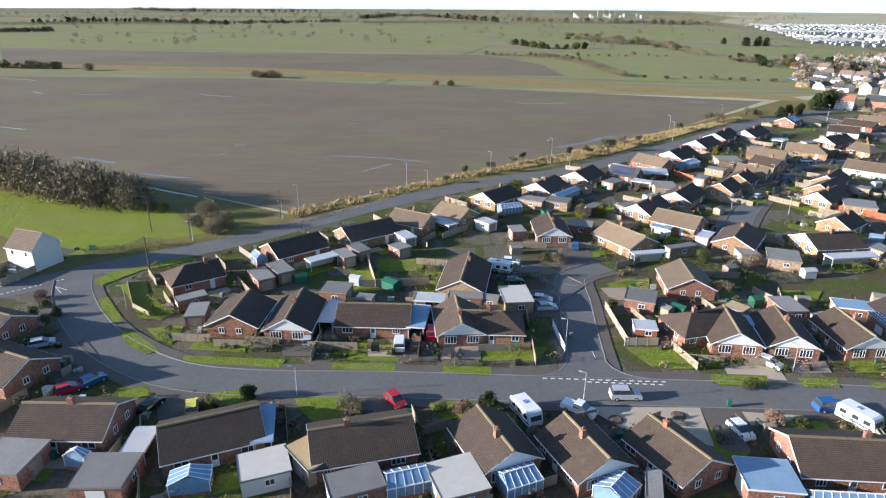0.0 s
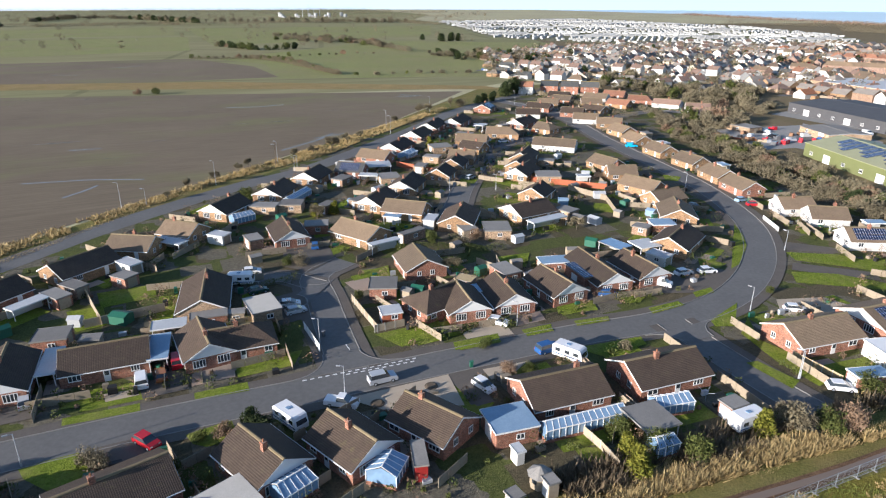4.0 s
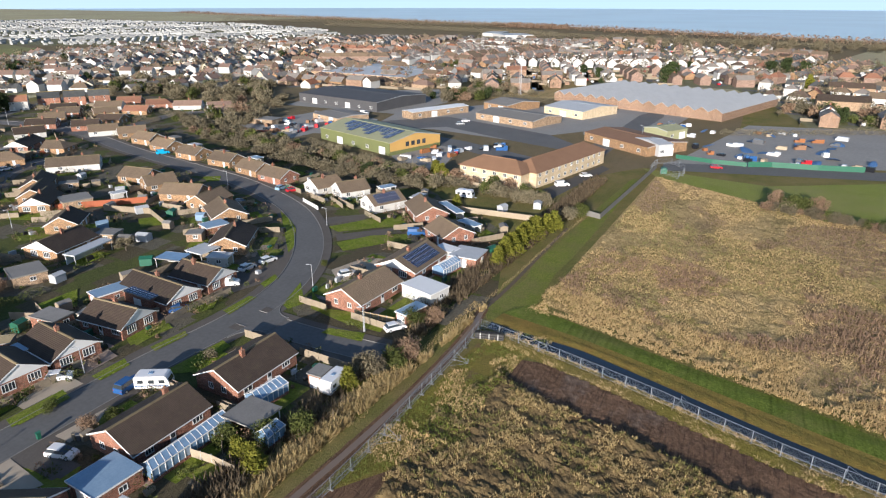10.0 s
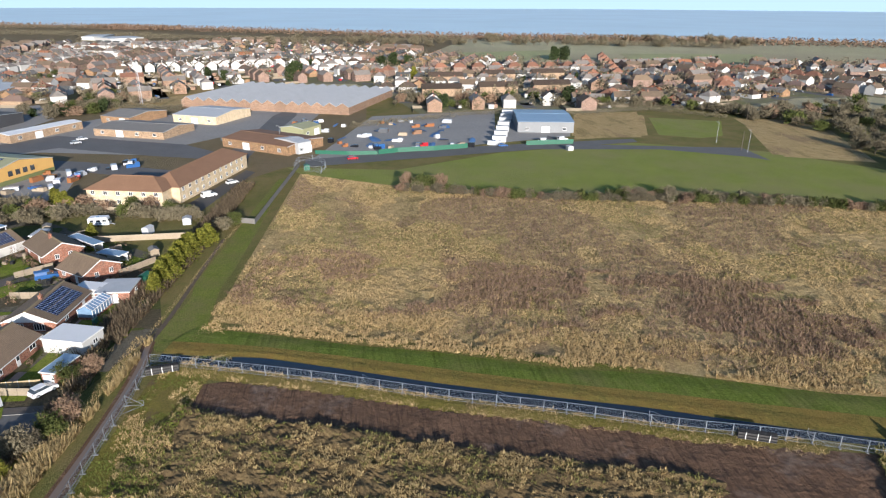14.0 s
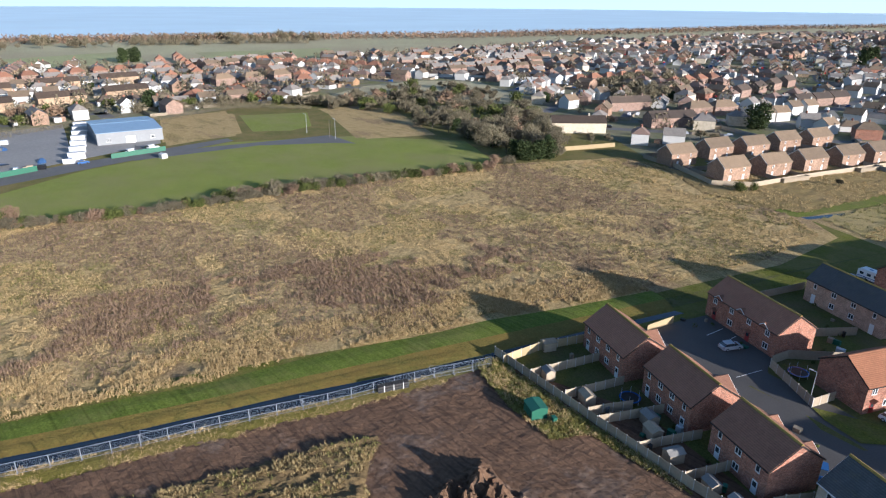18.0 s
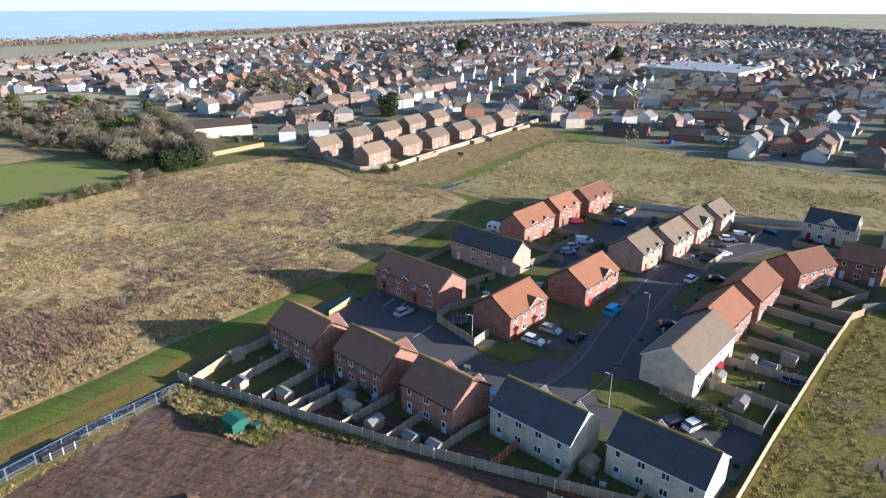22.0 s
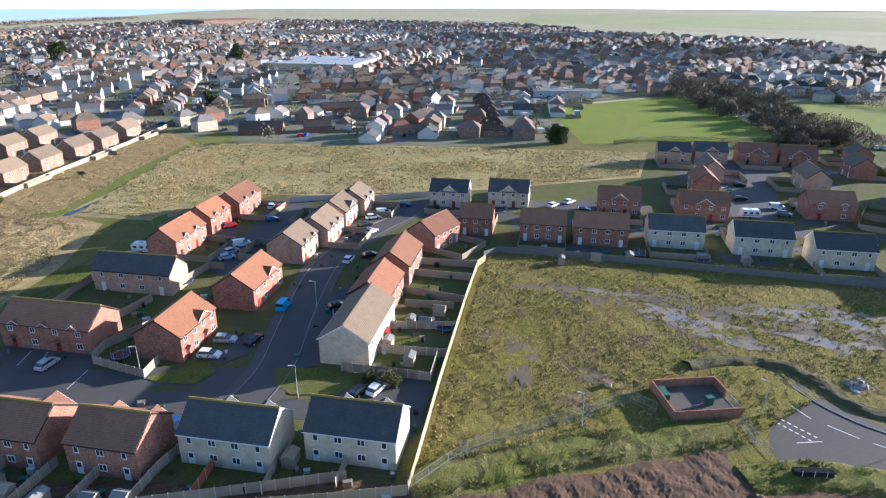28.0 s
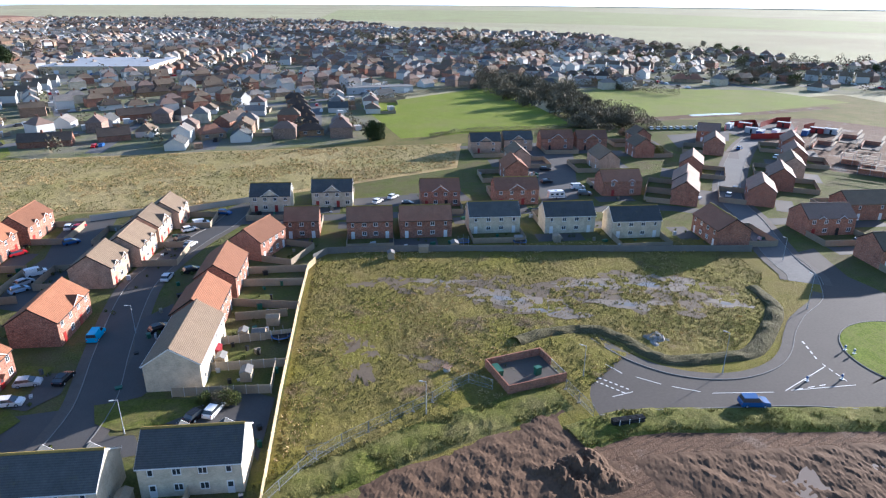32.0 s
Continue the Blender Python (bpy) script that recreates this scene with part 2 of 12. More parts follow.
SOIL = mottled("garden soil", (0.075, 0.058, 0.041), (0.16, 0.125, 0.088), 0.4, 5.0, 0.95, 0.6, distance=0.1)


def plots():
    """Back gardens: small plots of worn grass, bare earth, gravel and grey paving, each mottled."""
    k = Mat("patchy garden plots", 0.95, spec=0.1)
    cell = k.node("ShaderNodeTexVoronoi", Scale=0.16, Randomness=0.8)
    cell.distance = "CHEBYCHEV"
    k.link(k.place(), cell.inputs["Vector"])
    pick = k.math("FRACT", k.math("MULTIPLY", cell.outputs["Color"], 3.7), 0.0)
    grass = k.ramp(k.noise(0.9, 6, rough=0.7), (0.3, (0.045, 0.064, 0.012)), (0.7, (0.125, 0.15, 0.032)))
    earth = k.ramp(k.noise(1.4, 6, rough=0.75), (0.3, (0.055, 0.044, 0.03)), (0.7, (0.155, 0.122, 0.083)))
    slab = k.ramp(k.noise(1.1, 5, rough=0.7), (0.3, (0.095, 0.085, 0.073)), (0.7, (0.235, 0.205, 0.168)))
    c = k.mix(k.ramp(pick, (0.36, (0, 0, 0)), (0.38, (1, 1, 1))), grass, earth)
    c = k.mix(k.ramp(pick, (0.66, (0, 0, 0)), (0.68, (1, 1, 1))), c, slab)
    c = k.mix(0.45, c, k.ramp(k.noise(3.2, 6, rough=0.8), (0.38, (0.016, 0.017, 0.009)), (0.66, (0.15, 0.14, 0.07))))
    k.color(c).bump(k.noise(2.5, 6, rough=0.75), 0.8, 0.2)
    return k.m


GARDEN = plots()
ESTATE_GARDEN = grassy("young garden grass", ((0.06, 0.076, 0.017), (0.135, 0.145, 0.04)), 0.35, (0.19, 0.15, 0.088), 0.12, 0.35)
YARD = mottled("worn yard surface", (0.19, 0.185, 0.175), (0.34, 0.325, 0.30), 0.06, 0.8, 0.85, 0.15)
SPARE_BRICK = brickwork("dull brown-red brick", (0.19, 0.125, 0.098), (0.26, 0.178, 0.14), (0.34, 0.29, 0.25))
LAWN = grassy("lawn", ((0.09, 0.13, 0.013), (0.19, 0.235, 0.03)), 0.15, (0.28, 0.26, 0.09), 0.2, 0.4)
ROUGH_LAWN = grassy("unmown rough lawn", ((0.07, 0.088, 0.014), (0.15, 0.162, 0.032)), 0.3, (0.22, 0.185, 0.08), 0.3, 0.5)
PASTURE = grassy("bright pasture", ((0.145, 0.185, 0.02), (0.215, 0.25, 0.038)), 0.12, (0.3, 0.28, 0.10), 0.04, 0.15)
PLAYING = grassy("playing field", ((0.16, 0.195, 0.035), (0.24, 0.265, 0.065)), 0.25, (0.33, 0.30, 0.13), 0.03, 0.1)
# next two: paler than real grass, distance haze is mixed into the colours
HAZED_FARMLAND = grassy("far farmland paled for haze", ((0.35, 0.335, 0.19), (0.46, 0.425, 0.265)), 0.3, (0.46, 0.39, 0.26), 0.004, 0.006)
HAZY = grassy("far grass paled for haze", ((0.30, 0.325, 0.15), (0.39, 0.39, 0.205)), 0.2, (0.40, 0.36, 0.21), 0.01, 0.02)
EDGE_GRASS = grassy("field edge grass", ((0.085, 0.095, 0.025), (0.17, 0.16, 0.05)), 0.4, (0.30, 0.23, 0.10), 0.08, 0.35)
TOWN_GROUND = grassy("mixed town ground", ((0.10, 0.12, 0.038), (0.20, 0.20, 0.08)), 0.5, (0.30, 0.27, 0.22), 0.05, 0.15)
DAMP_EARTH = mottled("damp brown earth", (0.085, 0.06, 0.038), (0.19, 0.145, 0.095), 0.4, 4.0, 0.75, 0.4)
SILT = mottled("pale silty mud", (0.15, 0.118, 0.085), (0.29, 0.24, 0.185), 0.35, 3.0, 0.6, 0.25)
SCRUB = grassy("short rough grass", ((0.094, 0.095, 0.015), (0.212, 0.184, 0.036)), 0.45, (0.27, 0.205, 0.075), 0.06, 0.3, (0.15, 0.105, 0.065))
CUT_BANK = grassy("cut olive and ochre bank", ((0.11, 0.10, 0.025), (0.21, 0.17, 0.045)), 0.45, (0.30, 0.20, 0.055), 0.15, 0.6)
MOWN = grassy("mown green strip", ((0.085, 0.12, 0.018), (0.17, 0.21, 0.036)), 0.12, (0.24, 0.21, 0.08), 0.1, 0.4, None, (0.06, 2.4, 1, -72))
MOWN_PATH = grassy("worn mown path", ((0.10, 0.128, 0.02), (0.195, 0.215, 0.045)), 0.25, (0.24, 0.2, 0.09), 0.1, 0.4)
BACK_ROUGH = grassy("olive and straw rough grass", ((0.20, 0.175, 0.055), (0.33, 0.275, 0.105)), 0.6, (0.46, 0.36, 0.17), 0.05, 0.3)
SCRUBLAND = grassy("brown winter scrubland", ((0.10, 0.088, 0.045), (0.19, 0.155, 0.085)), 0.55, (0.26, 0.20, 0.12), 0.05, 0.3)


def fields():
    """A patchwork of large fields, each its own tone, with drilled lines and damp patches."""
    k = Mat("patchwork of winter fields", 0.95, spec=0.06)
    n = k.node("ShaderNodeTexBrick", Scale=1.0, Mortar_Size=3.5, Brick_Width=420.0, Row_Height=170.0, Bias=0.0)
    n.offset = 0.37
    n.inputs["Color1"].default_value, n.inputs["Color2"].default_value, n.inputs["Mortar"].default_value = (0.195, 0.205, 0.085, 1), (0.25, 0.215, 0.125, 1), (0.09, 0.082, 0.048, 1)
    mp = k.t.nodes.new("ShaderNodeMapping")
    mp.inputs["Rotation"].default_value = (0, 0, radians(14))
    k.link(k.place(), mp.inputs["Vector"])
    k.link(mp.outputs[0], n.inputs["Vector"])
    c = k.mix(0.5, n.outputs["Color"], k.ramp(k.noise(0.006, 6, rough=0.6, stretch=(0.6, 1.6, 1, 14)), (0.35, (0.16, 0.165, 0.07)), (0.65, (0.30, 0.28, 0.15))))
    c = k.mix(0.35, c, k.ramp(k.noise(0.05, 6, rough=0.65, stretch=(0.15, 2.5, 1, 14)), (0.35, (0.15, 0.145, 0.07)), (0.65, (0.30, 0.27, 0.15))))
    k.color(c)
    return k.m


FIELDS = fields()
NORTH_GRASS = grassy("winter wheat field", ((0.185, 0.20, 0.07), (0.265, 0.265, 0.11)), 0.25, (0.32, 0.28, 0.15), 0.01, 0.02)
SPOIL = grassy("spoil grown with thin grass", ((0.05, 0.045, 0.028), (0.11, 0.10, 0.045)), 0.4, (0.16, 0.14, 0.08), 0.3, 0.8)
BANK = grassy("rank dark green grass", ((0.078, 0.092, 0.015), (0.155, 0.16, 0.032)), 0.35, (0.26, 0.215, 0.09), 0.1, 0.4)
STRAW = grassy("straw bank", ((0.16, 0.13, 0.05), (0.26, 0.20, 0.08)), 0.7, (0.40, 0.29, 0.13), 0.08, 0.4)


def ploughed():
    k = Mat("ploughed soil with puddles", 0.9, spec=0.15)
    c = k.ramp(k.noise(0.012, 6, rough=0.6), (0.3, (0.132, 0.103, 0.069)), (0.7, (0.198, 0.158, 0.107)))
    c = k.mix(0.45, c, k.ramp(k.noise(0.5, 5, rough=0.65, stretch=(0.1, 2.2, 1, 14)), (0.3, (0.085, 0.066, 0.045)), (0.7, (0.235, 0.188, 0.13))))
    c = k.mix(k.ramp(k.noise(0.016, 6, rough=0.62, stretch=(0.7, 1.6, 1, 14)), (0.5, (0, 0, 0)), (0.74, (0.7, 0.7, 0.7))), c, (0.175, 0.18, 0.07))
    wet = k.ramp(k.noise(0.05, 6, rough=0.66, stretch=(0.3, 3.4, 1, 14)), (0.655, (0, 0, 0)), (0.69, (1, 1, 1)))
    k.color(k.mix(wet, c, (0.08, 0.075, 0.07)))
    k.link(k.mix(wet, (0.9, 0.9, 0.9), (0.06, 0.06, 0.06)), k.b.inputs["Roughness"])
    k.bump(k.noise(1.2, 5), 0.3, 0.15)
    return k.m


def muddy():
    k = Mat("churned wet mud", 0.9, spec=0.1)
    c = k.ramp(k.noise(0.12, 7, rough=0.65), (0.3, (0.09, 0.051, 0.03)), (0.7, (0.182, 0.108, 0.065)))
    c = k.mix(0.45, c, k.ramp(k.noise(1.6, 6, rough=0.72), (0.3, (0.065, 0.04, 0.025)), (0.7, (0.23, 0.15, 0.098))))
    track = k.noise(0.9, 4, stretch=(0.18, 1.8, 1, 20))
    c = k.mix(k.ramp(track, (0.52, (0, 0, 0)), (0.6, (0.45, 0.45, 0.45))), c, (0.04, 0.026, 0.02))
    wet = k.ramp(k.noise(0.1, 6, rough=0.6), (0.54, (0, 0, 0)), (0.64, (1, 1, 1)))
    k.color(k.mix(wet, c, k.ramp(k.noise(0.8, 4), (0.35, (0.085, 0.055, 0.037)), (0.65, (0.185, 0.128, 0.09)))))
    k.link(k.mix(wet, (0.9, 0.9, 0.9), (0.38, 0.38, 0.38)), k.b.inputs["Roughness"])
    k.bump(k.math("ADD", k.noise(1.3, 7, rough=0.75), k.math("MULTIPLY", track, 0.35)), 0.8, 0.35)
    return k.m


def glassy(name, tint, rough=0.06):
    k = Mat(name, rough, spec=0.8)
    k.color(k.mix(k.noise(0.9, 2), tuple(v * 0.6 for v in tint), tint))
    k.b.inputs["Coat Weight"].default_value = 0.3
    return k.m


def panelled():
    k = Mat("blue-black solar cells", 0.15, spec=0.6)
    c = k.ramp(k.wave(0.52, "X"), (0.02, (0.3, 0.32, 0.36)), (0.08, (0.012, 0.02, 0.055)))
    c = k.mix(1.0, c, k.ramp(k.wave(0.34, "Y"), (0.02, (3, 3, 3)), (0.07, (1, 1, 1))), "MULTIPLY")
    k.color(c)
    return k.m


def water(name, deep, rough, spec=0.5):
    k = Mat(name, rough, spec=spec)
    k.color(k.mix(k.noise(0.004, 5), deep, tuple(min(1, v * 1.3) for v in deep)))
    k.bump(k.noise(0.25, 4, stretch=(1, 0.3, 1)), 0.15, 0.3)
    return k.m


def meadow():
    """Dead grass: straw, olive flecks, broad mauve-brown bramble patches and thin dark gaps."""
    k = Mat("rough straw meadow", 0.95, spec=0.08)
    c = k.ramp(k.noise(0.3, 6, rough=0.7), (0.3, (0.31, 0.225, 0.095)), (0.7, (0.60, 0.455, 0.22)))
    c = k.mix(k.ramp(k.noise(0.09, 6, rough=0.7, stretch=(0.6, 1.5, 1, 20)), (0.52, (0, 0, 0)), (0.6, (0.7, 0.7, 0.7))), c, k.ramp(k.noise(2.0, 4), (0.3, (0.085, 0.08, 0.022)), (0.7, (0.22, 0.20, 0.065))))
    c = k.mix(k.ramp(k.noise(0.035, 6, rough=0.66, stretch=(0.6, 1.6, 1, 15)), (0.54, (0, 0, 0)), (0.61, (0.8, 0.8, 0.8))), c, k.ramp(k.noise(1.2, 5, rough=0.75), (0.3, (0.125, 0.08, 0.053)), (0.7, (0.29, 0.20, 0.13))))
    c = k.mix(0.5, c, k.ramp(k.noise(1.5, 7, rough=0.8), (0.36, (0.07, 0.05, 0.024)), (0.5, (0.27, 0.195, 0.09)), (0.64, (0.62, 0.46, 0.24))))
    k.color(c).bump(k.noise(2.2, 6, rough=0.75), 1.0, 0.35)
    return k.m


ROUGH = meadow()
WET_MUD = mottled("dark wet churned mud", (0.068, 0.04, 0.025), (0.165, 0.105, 0.066), 0.35, 2.2, 0.92, 0.45, 0.1, spec=0.12)
PLOUGHED, MUD = ploughed(), muddy()
PANE = glassy("dark window glass", (0.05, 0.06, 0.07))
CONSERVATORY = glassy("blue-tinted roof glazing", (0.22, 0.34, 0.50), 0.2)
BLUE_SHEET = mottled("blue-grey roof sheet", (0.16, 0.25, 0.36), (0.27, 0.37, 0.48), 0.5, 4, 0.4, 0.05)
SOLAR = panelled()
# sea colour brightened so that it carries the haze over far water
SEA = water("haze-paled blue sea", (0.46, 0.59, 0.66), 0.6)
PUDDLE = water("shallow puddle", (0.20, 0.19, 0.175), 0.08)
RIDGE_OLD = mottled("lichened ridge tiles", (0.12, 0.095, 0.06), (0.26, 0.205, 0.12), 0.9, 5, 0.9, 0.3, 0.2)
RIDGE_MOSS = mottled("mossy golden ridge tiles", (0.15, 0.115, 0.035), (0.36, 0.25, 0.065), 0.8, 4, 0.95, 0.5, 0.2)
MUD_WATER = water("muddy standing water", (0.17, 0.13, 0.10), 0.3, 0.2)
DITCH = water("still ditch water", (0.012, 0.018, 0.026), 0.05)
SAND = mottled("beach sand", (0.42, 0.36, 0.27), (0.55, 0.48, 0.38), 0.02, 0.3, 0.9, 0.1)


def foliage(name, dark, light, rough=0.8):
    k = Mat(name, rough, spec=0.12)
    c = k.mix(k.random(True), dark, light)
    c = k.mix(0.4, c, k.ramp(k.noise(0.9, 3), (0.35, dark), (0.65, light)))
    c = k.mix(1.0, c, k.ramp(k.random(), (0, (0.8, 0.8, 0.8)), (1, (1.2, 1.2, 1.15))), "MULTIPLY")
    k.color(c)
    return k.m


TWIG = foliage("bare grey-brown twigs", (0.10, 0.087, 0.056), (0.22, 0.188, 0.125))
BARK = mottled("bark", (0.07, 0.055, 0.042), (0.14, 0.115, 0.09), 1, 8, 0.95, 0.4)
EVERGREEN = foliage("dark evergreen leaves", (0.022, 0.036, 0.014), (0.055, 0.07, 0.026))
CONIFER = foliage("golden green conifer", (0.075, 0.085, 0.012), (0.20, 0.19, 0.03))
HEDGE = foliage("olive hedge leaves", (0.045, 0.06, 0.016), (0.11, 0.12, 0.035))
REED = foliage("dry straw reeds", (0.26, 0.19, 0.085), (0.47, 0.36, 0.18))
TUSSOCK = foliage("pale straw tussocks", (0.31, 0.22, 0.10), (0.62, 0.46, 0.235))
TUSSOCK_GREEN = foliage("olive grass clumps", (0.12, 0.12, 0.034), (0.26, 0.23, 0.08))
GREEN_BLADES = foliage("short green grass blades", (0.08, 0.10, 0.017), (0.175, 0.187, 0.04))
SCRUB_STEM = foliage("dark brown scrub stems", (0.082, 0.062, 0.04), (0.19, 0.145, 0.092))
BRAMBLE = foliage("brown bramble stems", (0.145, 0.095, 0.064), (0.29, 0.20, 0.135))


def paint(name, c, rough=0.3):
    return mottled(name, tuple(v * 0.88 for v in c), c, 0.7, 5, rough, 0.02, spec=0.5)


RED_DOOR = paint("red door paint", (0.27, 0.025, 0.022))
GREEN_PAINT = paint("green cabinet paint", (0.02, 0.115, 0.07), 0.5)
BLUE_TARP = paint("bright blue tarpaulin", (0.05, 0.11, 0.24), 0.5)
CAR = {n: paint(n + " car paint", c, 0.25) for n, c in {
    "white": (0.78, 0.78, 0.78), "silver": (0.45, 0.47, 0.5), "black": (0.015, 0.016, 0.02), "grey": (0.12, 0.125, 0.135),
    "blue": (0.03, 0.10, 0.28), "pale blue": (0.28, 0.42, 0.58), "red": (0.42, 0.02, 0.03), "cyan": (0.03, 0.42, 0.72),
    "yellow": (0.65, 0.60, 0.08), "green": (0.02, 0.06, 0.05), "orange": (0.28, 0.12, 0.05)}.items()}
WALLS = {"r": (RED_BRICK, "red brick"), "n": (NEW_BRICK, "orange-red brick"), "b": (BUFF_BRICK, "buff brick"), "y": (YELLOW_BRICK, "yellow-brown brick"),
         "t": (TAN_BRICK, "tan-brown brick"), "c": (PALE_BRICK, "pale cream brick"), "q": (PINK_BUFF, "pinkish buff brick"), "w": (WHITE_WALL, "white rendered"), "x": (SPARE_BRICK, "dull brown-red brick")}
ROOFS = {"k": (TILE_BROWN, "brown tiled"), "d": (TILE_DARK, "dark brown tiled"), "m": (TILE_MAROON, "maroon-brown tiled"), "o": (TILE_ORANGE, "orange-red tiled"),
         "g": (TILE_GREY, "dark grey tiled"), "n": (TILE_TAN, "grey-brown tiled"), "f": (TILE_FAR, "haze-paled grey tiled"), "p": (TILE_PINK, "faded pink-brown tiled")}

# ---------------- shape helpers ----------------
class Shape:
    """Vertices and faces of one mesh, gathered from simple solids."""

    def __init__(self):
        self.v, self.f = [], []

    def solid(self, ring, shift):
        """A prism: a planar ring of points pushed along a vector."""
        n, k = len(ring), len(self.v)
        d = Vector(shift)
        self.v += [Vector(p) for p in ring] + [Vector(p) + d for p in ring]
        self.f += [tuple(range(k + n - 1, k - 1, -1)), tuple(range(k + n, k + 2 * n))]
        self.f += [(k + i, k + (i + 1) % n, k + n + (i + 1) % n, k + n + i) for i in range(n)]
        return self

    def box(self, x0, x1, y0, y1, z0, z1):
        return self.solid([(x0, y0, z0), (x1, y0, z0), (x1, y1, z0), (x0, y1, z0)], (0, 0, z1 - z0))

    def bar(self, a, b, w, h=None):
        """A square bar from a to b."""
        a, b = Vector(a), Vector(b)
        d = (b - a).normalized()
        s = d.cross(Vector((0, 0, 1)))
        s = s.normalized() if s.length > 1e-3 else Vector((1, 0, 0))
        u = s.cross(d).normalized()
        s, u = s * w / 2, u * (h or w) / 2
        return self.solid([a - s - u, a + s - u, a + s + u, a - s + u], b - a)

    def tube(self, a, b, r0, r1, n=6):
        a, b = Vector(a), Vector(b)
        d = (b - a).normalized()
        s = d.orthogonal().normalized()
        u = d.cross(s)
        k = len(self.v)
        for p, r in ((a, r0), (b, r1)):
            self.v += [p + (s * math.cos(2 * math.pi * i / n) + u * math.sin(2 * math.pi * i / n)) * r for i in range(n)]
        self.f += [(k + i, k + (i + 1) % n, k + n + (i + 1) % n, k + n + i) for i in range(n)]
        self.f += [tuple(range(k + n - 1, k - 1, -1)), tuple(range(k + n, k + 2 * n))]
        return self

    def face(self, *pts):
        k = len(self.v)
        self.v += [Vector(p) for p in pts]
        self.f.append(tuple(range(k, k + len(pts))))
        return self

    def mesh(self, name, material, smooth=False):
        me = bpy.data.meshes.new(name)
        me.from_pydata([tuple(p) for p in self.v], [], self.f)
        me.materials.append(material)
        if smooth:
            me.polygons.foreach_set("use_smooth", [True] * len(me.polygons))
        return me


def part(name, shape, material, parent, label="", m=None):
    """Links a shape or a mesh as ONE object under a thing or a part."""
    me = shape if isinstance(shape, bpy.types.Mesh) else shape.mesh(name, material)
    ob = new(name, me)
    ob.parent = parent
    if m is not None:
        ob.matrix_basis = m
    if label:
        tagged(ob, label)
    return ob


def root(name, m, label, category, group=""):
    ob = new(name)
    ob.empty_display_size = 0.5
    ob.matrix_basis = m
    return tagged(ob, label, category, group)


def lone(name, shape, material, label, category, group="", kind="", m=None):
    """A thing that is one mesh."""
    me = shape if isinstance(shape, bpy.types.Mesh) else shape.mesh(name, material)
    ob = new(name, me)
    if m is not None:
        ob.matrix_basis = m
    return tagged(ob, label, category, group, kind)


MESHES = {}


def kept(key, make):
    if key not in MESHES:
        MESHES[key] = make()
    return MESHES[key]


def lattice(xs, zs, y0, y1):
    """One connected frame: bars along the given pairs of lines, pushed from y0 to y1."""
    s = Shape()
    gx = sorted({v for p in xs for v in p})
    gz = sorted({v for p in zs for v in p})
    full = lambda i, k: any(p[0] <= gx[i] and gx[i + 1] <= p[1] for p in xs) or any(p[0] <= gz[k] and gz[k + 1] <= p[1] for p in zs)
    idx = lambda i, k, d: (i * len(gz) + k) * 2 + d
    s.v = [Vector((x, y, z)) for x in gx for z in gz for y in (y0, y1)]
    nx, nz = len(gx) - 1, len(gz) - 1
    for i in range(nx):
        for k in range(nz):
            if not full(i, k):
                continue
            s.f.append((idx(i, k, 0), idx(i + 1, k, 0), idx(i + 1, k + 1, 0), idx(i, k + 1, 0)))
            for di, dk, e in ((-1, 0, ((i, k), (i, k + 1))), (1, 0, ((i + 1, k + 1), (i + 1, k))), (0, -1, ((i + 1, k), (i, k))), (0, 1, ((i, k + 1), (i + 1, k + 1)))):
                ii, kk = i + di, k + dk
                if not (0 <= ii < nx and 0 <= kk < nz and full(ii, kk)):
                    (a, b), (c, d) = e
                    s.f.append((idx(a, b, 0), idx(c, d, 0), idx(c, d, 1), idx(a, b, 1)))
    used = sorted({v for f in s.f for v in f})
    re = {v: n for n, v in enumerate(used)}
    s.v, s.f = [s.v[v] for v in used], [tuple(re[v] for v in f) for f in s.f]
    return s


def window(parent, m, w, h, cross=1, lite=False):
    """A white framed window, its outer face looking along local -y; origin at its lower middle."""
    def frame_mesh():
        t = 0.09
        xs = [(-w / 2, -w / 2 + t), (w / 2 - t, w / 2)] + [(-w / 2 + w * (i + 1) / (cross + 1) - t / 2, -w / 2 + w * (i + 1) / (cross + 1) + t / 2) for i in range(cross)]
        s = lattice(xs, [(-0.07, t), (h - t, h)], -0.06, 0.05)
        n = len(s.f)
        if lite:
            s.face((-w / 2 + t, -0.02, t), (w / 2 - t, -0.02, t), (w / 2 - t, -0.02, h - t), (-w / 2 + t, -0.02, h - t))
        me = s.mesh("window", WHITE)
        if lite:
            me.materials.append(PANE)
            me.polygons[n].material_index = 1
        return me
    ob = part("window", kept(("wf", w, h, cross, lite), frame_mesh), WHITE, parent, m=m)
    if not lite:
        part("pane", kept(("wp", w, h), lambda: Shape().box(-w / 2 + 0.05, w / 2 - 0.05, -0.02, 0.03, 0.0, h - 0.05).mesh("pane", PANE)), PANE, ob)
    return ob


def door(parent, m, color=None, w=0.95, h=2.05, lite=False):
    mat = color or WHITE
    ob = part("door", kept(("door", mat.name, w), lambda: Shape().box(-w / 2, w / 2, -0.05, 0.06, 0, h).mesh("door", mat)), mat, parent, m=m)
    if not lite:
        part("pane", kept(("dp", w), lambda: Shape().box(-w / 2 + 0.15, w / 2 - 0.15, -0.07, -0.05, 1.1, h - 0.2).mesh("pane", PANE)), PANE, ob)
    return ob


